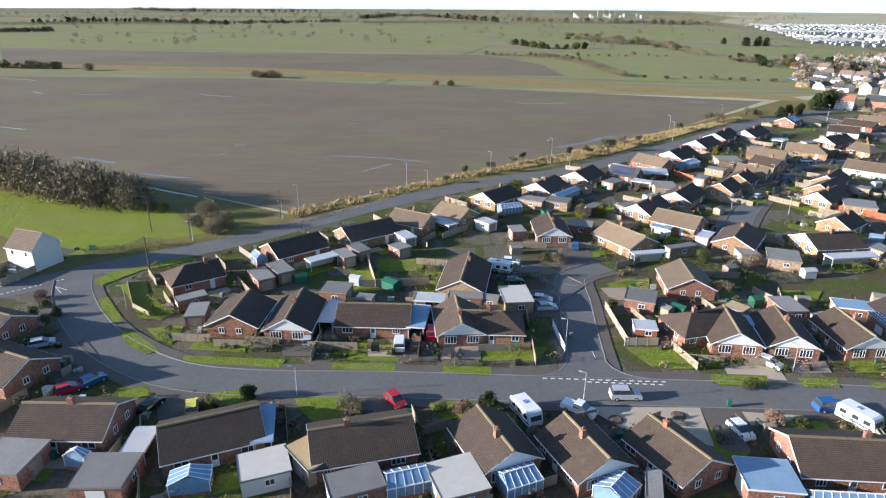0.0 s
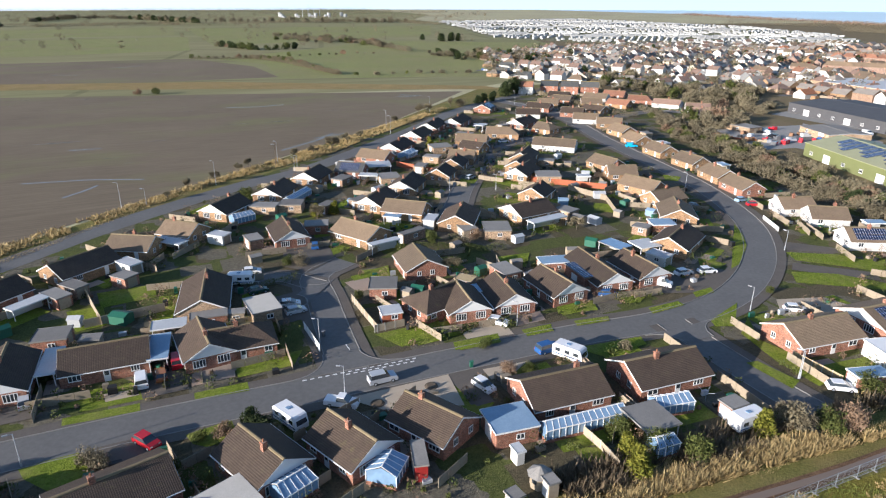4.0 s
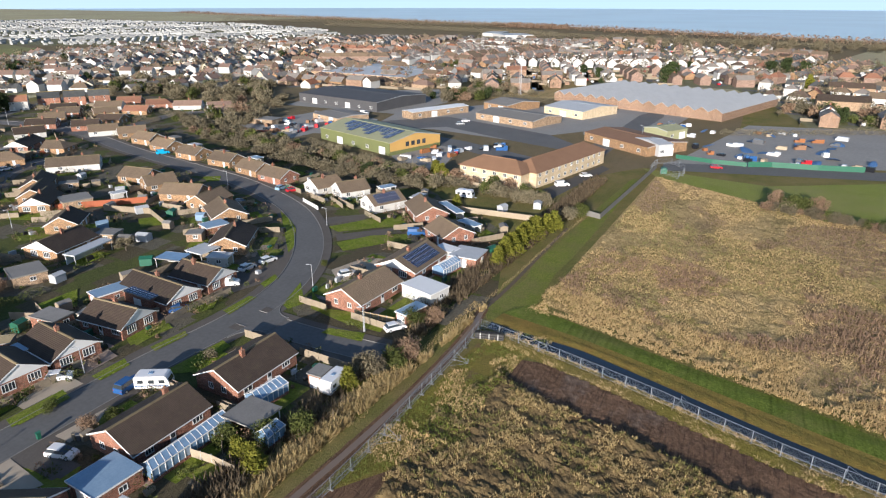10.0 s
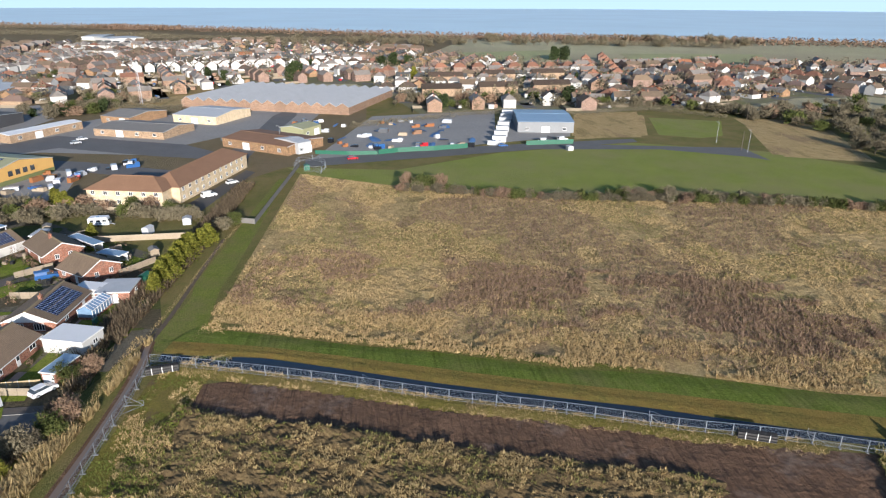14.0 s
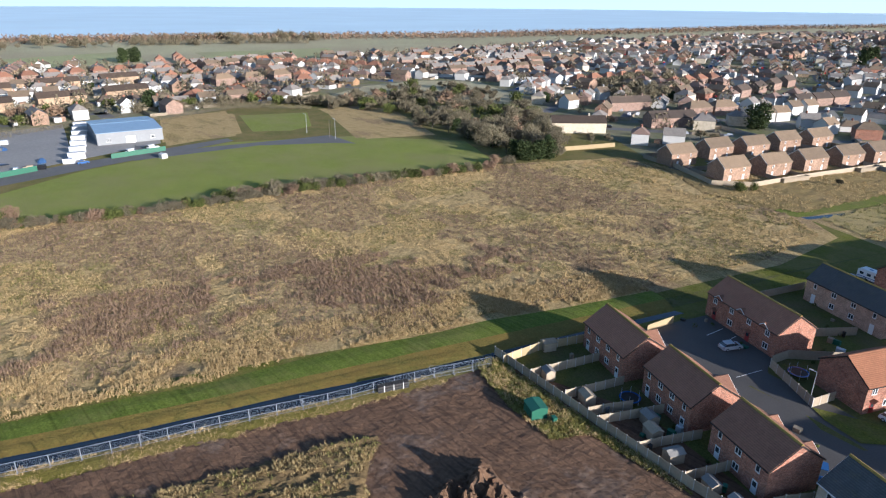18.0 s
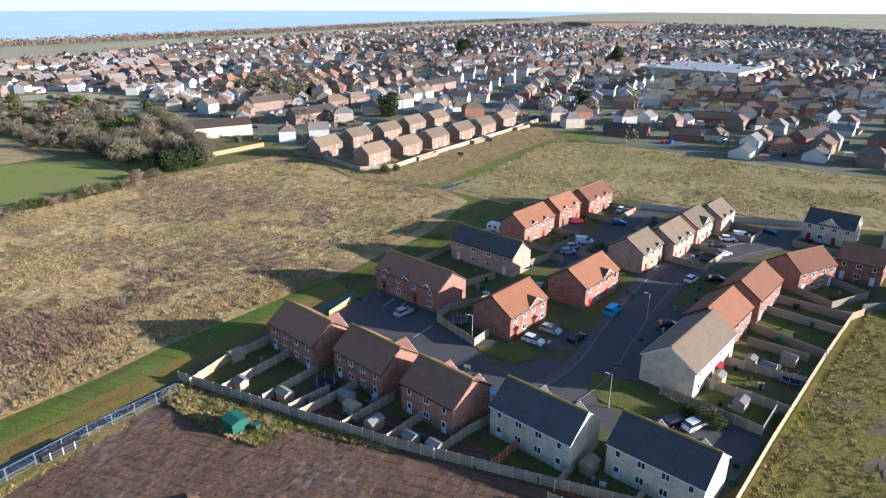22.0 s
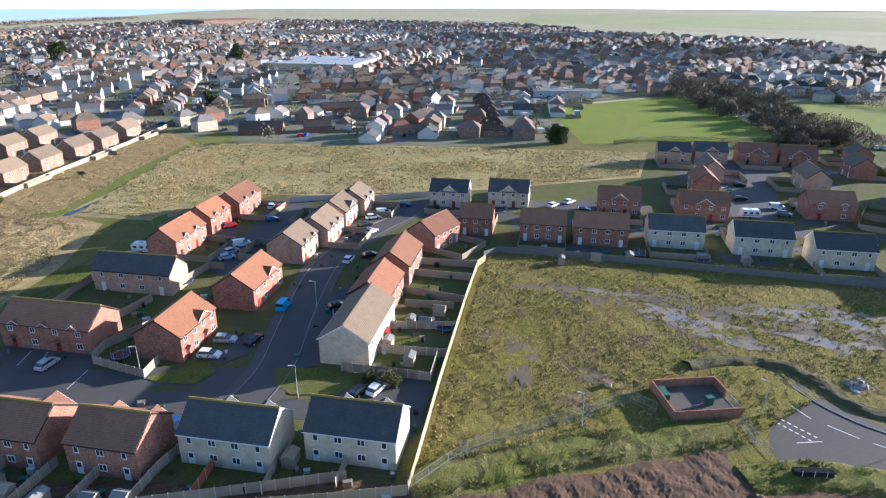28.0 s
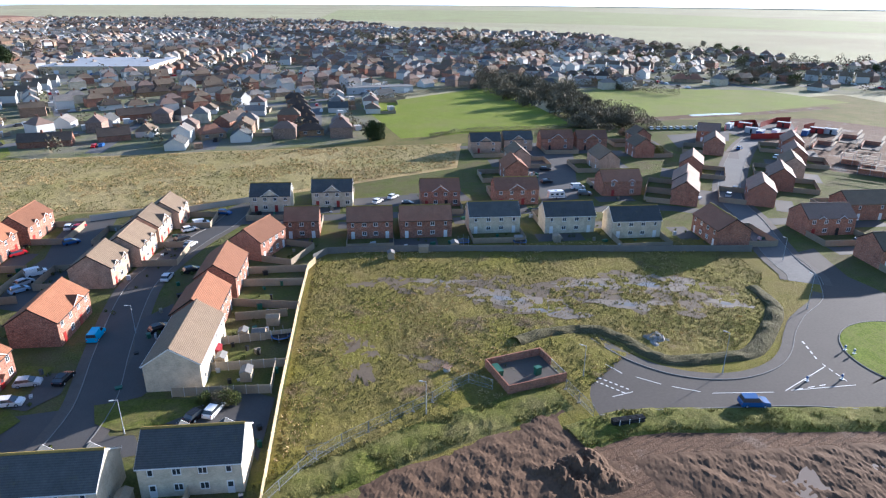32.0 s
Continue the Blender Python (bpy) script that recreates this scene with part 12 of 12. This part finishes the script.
lone("coastal_wood", tri_mesh("coastal_wood", np.array([tuple(p) for p in belt]), BRAMBLE), None, "brown winter wood along the coast", "wood", kind="stuff")

# distant gas terminal with pale tanks and stacks
works = root("gas_terminal", pose(575, 2440, 0, 0, 0, 10), "distant pale industrial works with thin stacks", "gas terminal")
for i in range(12):
    part("tank", Shape().tube((0, 0, 0), (0, 0, 7 + 4 * (i % 3)), 6, 6, 10), ROOF_GREY, works, m=pose(-130 + i * 23, 40 * ((i * 7) % 5) - 80, 0))
for i in range(4):
    part("stack", Shape().tube((0, 0, 0), (0, 0, 34 + 9 * (i % 2)), 1.4, 0.8, 8), ROOF_GREY, works, m=pose(-30 + i * 22, 0, 0))


# the farthest land and sea: a plain hazy backdrop ring at the horizon, glowing by itself
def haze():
    k = Mat("self-lit hazy horizon", 1.0)
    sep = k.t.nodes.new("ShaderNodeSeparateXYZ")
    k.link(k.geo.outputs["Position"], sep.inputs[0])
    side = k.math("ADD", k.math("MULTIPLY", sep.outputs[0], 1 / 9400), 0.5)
    # haze painted as emitted colour, paler towards the sun side
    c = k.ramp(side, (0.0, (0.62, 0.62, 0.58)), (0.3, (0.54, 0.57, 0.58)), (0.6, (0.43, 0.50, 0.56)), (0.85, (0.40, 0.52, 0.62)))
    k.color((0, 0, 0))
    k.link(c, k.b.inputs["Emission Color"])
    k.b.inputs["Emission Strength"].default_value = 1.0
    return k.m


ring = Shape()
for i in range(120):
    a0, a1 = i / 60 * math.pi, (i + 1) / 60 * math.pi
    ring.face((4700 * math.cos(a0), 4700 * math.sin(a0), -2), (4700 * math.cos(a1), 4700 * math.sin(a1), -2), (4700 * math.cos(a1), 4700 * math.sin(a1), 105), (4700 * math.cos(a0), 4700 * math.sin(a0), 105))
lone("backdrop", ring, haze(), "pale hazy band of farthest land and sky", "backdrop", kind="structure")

# ---------------- small things ----------------
def trampoline(x, y, r):
    t = root("trampoline", pose(x, y, 0.05), "round garden trampoline with a black mat and blue rim", "trampoline", "trampolines")
    part("mat", Shape().tube((0, 0, 0.78), (0, 0, 0.8), r * 0.85, r * 0.85, 20), BLACK, t)
    rim = Shape()
    for i in range(20):
        a, b = i / 10 * math.pi, (i + 1) / 10 * math.pi
        rim.solid([(math.cos(a) * r * 0.84, math.sin(a) * r * 0.84, 0.78), (math.cos(a) * r, math.sin(a) * r, 0.78), (math.cos(b) * r, math.sin(b) * r, 0.78), (math.cos(b) * r * 0.84, math.sin(b) * r * 0.84, 0.78)], (0, 0, 0.06))
    part("rim", rim, CAR["blue"], t)
    for i in range(6):
        a = i / 3 * math.pi
        part("leg", Shape().bar((math.cos(a) * r * 0.93, math.sin(a) * r * 0.93, 0), (math.cos(a) * r * 0.93, math.sin(a) * r * 0.93, 1.9), 0.05), STEEL, t)


def round_bed(x, y):
    lone("flower_bed", Shape().tube((0, 0, 0), (0, 0, 0.16), 1.1, 1.0, 20).tube((0, 0, 0.16), (0, 0, 0.24), 0.9, 0.7, 20), SOIL, "round raised bed of dark soil in gravel", "flower bed", "round beds", m=pose(x, y, 0.1))


def bollard(x, y):
    b = root("bollard", pose(x, y, 0.06), "white traffic bollard with a blue sign face", "bollard", "bollards")
    part("post", Shape().box(-0.12, 0.12, -0.1, 0.1, 0, 1.0).box(-0.3, 0.3, -0.25, 0.25, 0, 0.1), WHITE, b)
    part("sign", Shape().tube((0.13, 0, 0.75), (0.16, 0, 0.75), 0.22, 0.22, 12), CAR["blue"], b)


def phone_mast(x, y, h):
    t = root("phone_mast", pose(x, y, 0), "tall pale lattice phone mast with panels", "mast")
    for sx, sy in ((-0.6, -0.6), (0.6, -0.6), (0, 0.7)):
        part("leg", Shape().bar((sx, sy, 0), (sx * 0.6, sy * 0.6, h), 0.14), PALE, t)
    for i in range(12):
        z = i * h / 12
        part("brace", Shape().bar((-0.55, -0.55, z), (0.55, -0.55, z + h / 12), 0.08).bar((0.55, -0.55, z), (0, 0.6, z + h / 12), 0.08), PALE, t)
    for i in range(6):
        a = i / 3 * math.pi
        part("antenna", Shape().box(-0.18, 0.18, -0.1, 0.1, 0, 2.2), WHITE, t, m=pose(math.cos(a) * 1.3, math.sin(a) * 1.3, h - 2.4, 0, 0, math.degrees(a) + 90))


def telegraph_pole(x, y, h):
    t = root("telegraph_pole", pose(x, y, 0), "brown wooden telegraph pole with a crossarm", "telegraph pole", "telegraph poles")
    part("pole", Shape().tube((0, 0, -0.2), (0, 0, h), 0.15, 0.1, 8), BARK, t)
    part("crossarm", Shape().bar((-0.7, 0, h - 0.4), (0.7, 0, h - 0.4), 0.1), BARK, t)


def wheelie_bin(x, y, k):
    t = root("wheelie_bin", pose(x, y, 0.08, 0, 0, k * 37), "upright plastic wheelie bin by a house", "bin", "wheelie bins")
    m = (BLACK, GREEN_PAINT, CAR["grey"])[k % 3]
    part("body", Shape().solid([(-0.24, -0.28, 0.06), (0.24, -0.28, 0.06), (0.24, 0.2, 0.06), (-0.24, 0.2, 0.06)], (0, 0.03, 0.94)), m, t)
    part("lid", Shape().solid([(-0.29, -0.33, 1.0), (0.29, -0.33, 1.0), (0.29, 0.32, 1.08), (-0.29, 0.32, 1.08)], (0, 0, 0.05)), m, t)


def summer_house(x, y):
    t = root("summer_house", pose(x, y, 0.08), "small octagonal wooden summer house with a pointed grey roof", "summer house")
    part("wall", Shape().tube((0, 0, 0), (0, 0, 1.9), 1.25, 1.25, 8), WOOD, t)
    part("roof", Shape().tube((0, 0, 1.85), (0, 0, 2.8), 1.65, 0.12, 8), FELT, t)
    for i in range(4):
        part("window", Shape().box(1.16, 1.2, -0.32, 0.32, 0.9, 1.6), PANE, t, m=pose(0, 0, 0, 0, 0, 22.5 + i * 90))


def rotary_dryer(x, y):
    t = root("rotary_dryer", pose(x, y, 0.08), "metal rotary clothes dryer standing open on a lawn", "clothes dryer")
    part("pole", Shape().tube((0, 0, 0), (0, 0, 1.9), 0.03, 0.03, 6), STEEL, t)
    for i in range(4):
        a = i / 2 * math.pi + 0.4
        part("arm", Shape().bar((0, 0, 1.3), (math.cos(a) * 1.3, math.sin(a) * 1.3, 1.95), 0.04), STEEL, t)


trampoline(19.8, -142.7, 1.8)
trampoline(26.8, -111.6, 1.7)
trampoline(-31.9, -108.6, 1.9)
trampoline(41.2, -83.3, 1.7)
trampoline(-88.2, -134.6, 1.7)
trampoline(-101.3, -127.4, 1.8)
summer_house(37.2, 51.1)
rotary_dryer(69.4, 56.2)
round_bed(24.5, 75.5)
round_bed(33.6, 76.5)
bollard(-121.6, -53.7)
bollard(-121.7, -52.1)
bollard(-105.5, -50.9)
bollard(-111.3, -48.3)
phone_mast(400.2, 132.6, 24)
telegraph_pole(-63.5, 127.7, 8)
telegraph_pole(-61.7, 147.1, 8)
telegraph_pole(-44.0, 165.0, 7.5)
telegraph_pole(-73.9, 153.1, 8)
telegraph_pole(38.4, 229.4, 8)
telegraph_pole(108.6, 257.0, 8)
telegraph_pole(249.7, -157.4, 8)
telegraph_pole(316.4, -198.2, 8)
telegraph_pole(357.3, -202.1, 8)
wheelie_bin(41.6, -77.9, 23)
wheelie_bin(32.4, -75.0, 24)
wheelie_bin(21.6, -75.3, 25)
wheelie_bin(10.8, -73.4, 26)
wheelie_bin(3.9, -71.8, 27)
wheelie_bin(-5.8, -71.6, 28)
wheelie_bin(-15.1, -69.8, 29)
wheelie_bin(-25.2, -107.1, 30)
wheelie_bin(-27.0, -113.8, 31)
wheelie_bin(-32.4, -119.5, 32)
wheelie_bin(-26.7, -104.8, 33)
wheelie_bin(-27.7, -97.2, 34)
wheelie_bin(-30.3, -112.3, 35)
wheelie_bin(-35.0, -126.2, 36)
wheelie_bin(-38.9, -131.8, 37)
wheelie_bin(7.3, -116.1, 38)
wheelie_bin(26.7, -132.5, 39)
wheelie_bin(-12.3, -117.3, 40)
wheelie_bin(-47.4, 98.0, 41)
wheelie_bin(-23.9, 71.9, 42)
wheelie_bin(-4.7, 98.5, 43)
wheelie_bin(6.4, 78.6, 44)
wheelie_bin(37.0, 95.1, 45)
wheelie_bin(41.8, 79.0, 46)
wheelie_bin(22.4, 98.9, 47)
wheelie_bin(-19.3, 68.4, 48)
wheelie_bin(14.8, 69.8, 49)
wheelie_bin(43.9, 73.7, 50)

# ---------------- shrubs, borders and low fences of the gardens ----------------
garden = random.Random(33)
roads = main_road + estate_road


def free(x, y, gap):
    if any((p.x - x) ** 2 + (p.y - y) ** 2 < 36 for p in roads):
        return False
    for hx, hy, hh, hl, hw in HOMES:
        dx, dy = x - hx, y - hy
        if abs(dx) + abs(dy) > 24:
            continue
        c, q = math.cos(math.radians(hh)), math.sin(math.radians(hh))
        if abs(dx * c + dy * q) < hl / 2 + gap and abs(-dx * q + dy * c) < hw / 2 + gap:
            return False
    return True


shrub, shrub2, rails, slabs, lawns, clutter = [], [], Shape(), Shape(), Shape(), [Shape() for _ in range(4)]
for hx, hy, hh, hl, hw in HOMES:
    c, q = math.cos(math.radians(hh)), math.sin(math.radians(hh))
    for _ in range(38):
        u, w = garden.uniform(-hl / 2 - 5, hl / 2 + 5), garden.uniform(-hw / 2 - 9, hw / 2 + 9)
        x, y = hx + u * c - w * q, hy + u * q + w * c
        if not free(x, y, 0.9):
            continue
        sz = garden.choice((garden.uniform(0.4, 1.2), garden.uniform(0.4, 1.2), garden.uniform(1.2, 2.3)))
        into = shrub if garden.random() < 0.6 else shrub2
        for _ in range(46):
            d = Vector((garden.gauss(0, 1), garden.gauss(0, 1), garden.gauss(0, 1))).normalized()
            p = Vector((x, y, sz * 0.55)) + d * sz * garden.uniform(0.4, 0.75)
            p.z = max(0.05, p.z)
            e = Vector((garden.gauss(0, 1), garden.gauss(0, 1), garden.gauss(0, 1))).normalized() * 0.22
            f = Vector((garden.gauss(0, 1), garden.gauss(0, 1), garden.gauss(0, 1))).normalized() * 0.2
            into += [tuple(p - e), tuple(p + e), tuple(p + f)]
    for sg in (-1, 1):
        u = sg * (hl / 2 + garden.uniform(1.4, 3.2))
        for sw in (-1, 1):
            if garden.random() < 0.2:
                continue
            w0, w1 = sw * (hw / 2 - garden.uniform(0, 2)), sw * (hw / 2 + garden.uniform(4, 9))
            n = int(abs(w1 - w0) / 1.8)
            for i in range(n):
                wa, wb = w0 + (w1 - w0) * i / n, w0 + (w1 - w0) * (i + 0.97) / n
                a, b = (hx + u * c - wa * q, hy + u * q + wa * c), (hx + u * c - wb * q, hy + u * q + wb * c)
                if free(*a, 0.3) and free(*b, 0.3):
                    rails.bar((*a, 0.75), (*b, 0.75), 0.06, 1.5)
    for _ in range(2):
        u, w = garden.uniform(-hl / 2, hl / 2), garden.choice((-1, 1)) * (hw / 2 + garden.uniform(1.2, 4))
        x, y = hx + u * c - w * q, hy + u * q + w * c
        if free(x, y, 0.2):
            k = len(slabs.v)
            a, b = garden.uniform(1, 2.5), garden.uniform(0.6, 1.6)
            z = 0.075 + 0.0005 * (k % 37)
            slabs.face(*[(x + p * a * c - r * b * q, y + p * a * q + r * b * c, z) for p, r in ((-1, -1), (1, -1), (1, 1), (-1, 1))])
for i, (hx, hy, hh, hl, hw) in enumerate(HOMES):
    c, q = math.cos(math.radians(hh)), math.sin(math.radians(hh))
    for sw in (-1, 1):
        a, b = garden.uniform(2.2, hl / 2), garden.uniform(1.3, 3.0)
        u, w = garden.uniform(-hl / 4, hl / 4), sw * (hw / 2 + 1.2 + b + garden.uniform(0, 1.5))
        spots = [(hx + (u + e * a) * c - (w + f * b) * q, hy + (u + e * a) * q + (w + f * b) * c) for e, f in ((-1, -1), (1, -1), (1, 1), (-1, 1))]
        if all(free(*z, 0.2) for z in spots) and hy > 40:
            lawns.face(*[(*z, 0.07 + 0.0006 * (2 * i + (sw > 0)) % 0.03) for z in spots])
    for _ in range(7):
        u, w = garden.uniform(-hl / 2 - 3, hl / 2 + 3), garden.choice((-1, 1)) * (hw / 2 + garden.uniform(0.5, 7))
        x, y = hx + u * c - w * q, hy + u * q + w * c
        if free(x, y, 0.35):
            l, b, t = garden.uniform(0.2, 0.9), garden.uniform(0.2, 0.5), garden.uniform(0.4, 1.3)
            clutter[garden.randrange(4)].solid([(x - l, y - b, 0.08), (x + l, y - b, 0.08), (x + l * 0.8, y + b, 0.08), (x - l * 0.8, y + b, 0.08)], (0, 0, t))
drives = Shape()
for i, (hx, hy, hh, hl, hw) in enumerate(ESTATE):
    c, q = math.cos(math.radians(hh)), math.sin(math.radians(hh))
    if math.hypot(hx, hy) > 150:
        sw = 1 if i % 2 else -1
        for u0, w0, u1, w1 in ((-hl / 2, hw / 2, -hl / 2, hw / 2 + 8), (hl / 2, hw / 2, hl / 2, hw / 2 + 8), (-hl / 2, hw / 2 + 8, hl / 2, hw / 2 + 8)):
            a, b = (hx + u0 * c - sw * w0 * q, hy + u0 * q + sw * w0 * c), (hx + u1 * c - sw * w1 * q, hy + u1 * q + sw * w1 * c)
            if not any(abs((z[0] - (a[0] + b[0]) / 2)) < 7 and abs((z[1] - (a[1] + b[1]) / 2)) < 7 for j, z in enumerate(ESTATE) if j != i):
                rails.bar((*a, 0.85), (*b, 0.85), 0.07, 1.7)
        spot = [(hx + u * c + sw * w * q, hy + u * q - sw * w * c) for u, w in ((-hl / 2 - 3, hw / 2 + 0.5), (hl * 0.2, hw / 2 + 0.5), (hl * 0.2, hw / 2 + 6), (-hl / 2 - 3, hw / 2 + 6))]
        drives.face(*[(*z, 0.021 + 0.0004 * i) for z in spot])
    if hx < -160 or hy < -190:
        continue
    c, q = math.cos(math.radians(hh)), math.sin(math.radians(hh))
    for _ in range(12):
        u, w = garden.uniform(-hl / 2 - 1, hl / 2 + 1), garden.choice((-1, 1)) * (hw / 2 + garden.uniform(0.6, 8))
        x, y = hx + u * c - w * q, hy + u * q + w * c
        if any(abs((x - z[0]) * math.cos(math.radians(z[2])) + (y - z[1]) * math.sin(math.radians(z[2]))) < z[3] / 2 + 0.6 and abs(-(x - z[0]) * math.sin(math.radians(z[2])) + (y - z[1]) * math.cos(math.radians(z[2]))) < z[4] / 2 + 0.6 for z in ESTATE):
            continue
        if garden.random() < 0.45:
            l, b, t = garden.uniform(0.2, 0.8), garden.uniform(0.2, 0.5), garden.uniform(0.3, 1.2)
            clutter[garden.randrange(4)].solid([(x - l, y - b, 0.02), (x + l, y - b, 0.02), (x + l * 0.8, y + b, 0.02), (x - l * 0.8, y + b, 0.02)], (0, 0, t))
        else:
            sz = garden.uniform(0.3, 0.9)
            for _ in range(30):
                d = Vector((garden.gauss(0, 1), garden.gauss(0, 1), garden.gauss(0, 1))).normalized()
                p = Vector((x, y, sz * 0.55)) + d * sz * garden.uniform(0.4, 0.75)
                p.z = max(0.05, p.z)
                e, f = d.orthogonal().normalized() * 0.2, d.cross(d.orthogonal()).normalized() * 0.2
                shrub += [tuple(p - e), tuple(p + e), tuple(p + f)]
lone("house_drives", drives, TARMAC, "dark tarmac drives before the far new houses", "drives", kind="stuff")
lone("garden_lawns", lawns, LAWN, "small shaded lawns behind the bungalows", "lawns", kind="stuff")
for s, m, wd in zip(clutter, (GREEN_PAINT, PALE, WOOD, BLACK), ("green", "pale", "wooden", "black")):
    lone("garden_clutter", s, m, f"{wd} bins, boxes and benches in the gardens", "garden clutter", kind="stuff")
lone("garden_shrubs", tri_mesh("garden_shrubs", np.array(shrub), HEDGE), None, "low olive shrubs in the bungalow gardens", "shrubs", kind="stuff")
lone("garden_shrubs", tri_mesh("garden_shrubs", np.array(shrub2), BRAMBLE), None, "low bare brown shrubs in the bungalow gardens", "shrubs", kind="stuff")
lone("garden_fences", rails, WOOD, "low weathered board fences between gardens", "fences", kind="stuff")
lone("patio_slabs", slabs, PAVERS, "small paved patios in the gardens", "patio", kind="stuff")
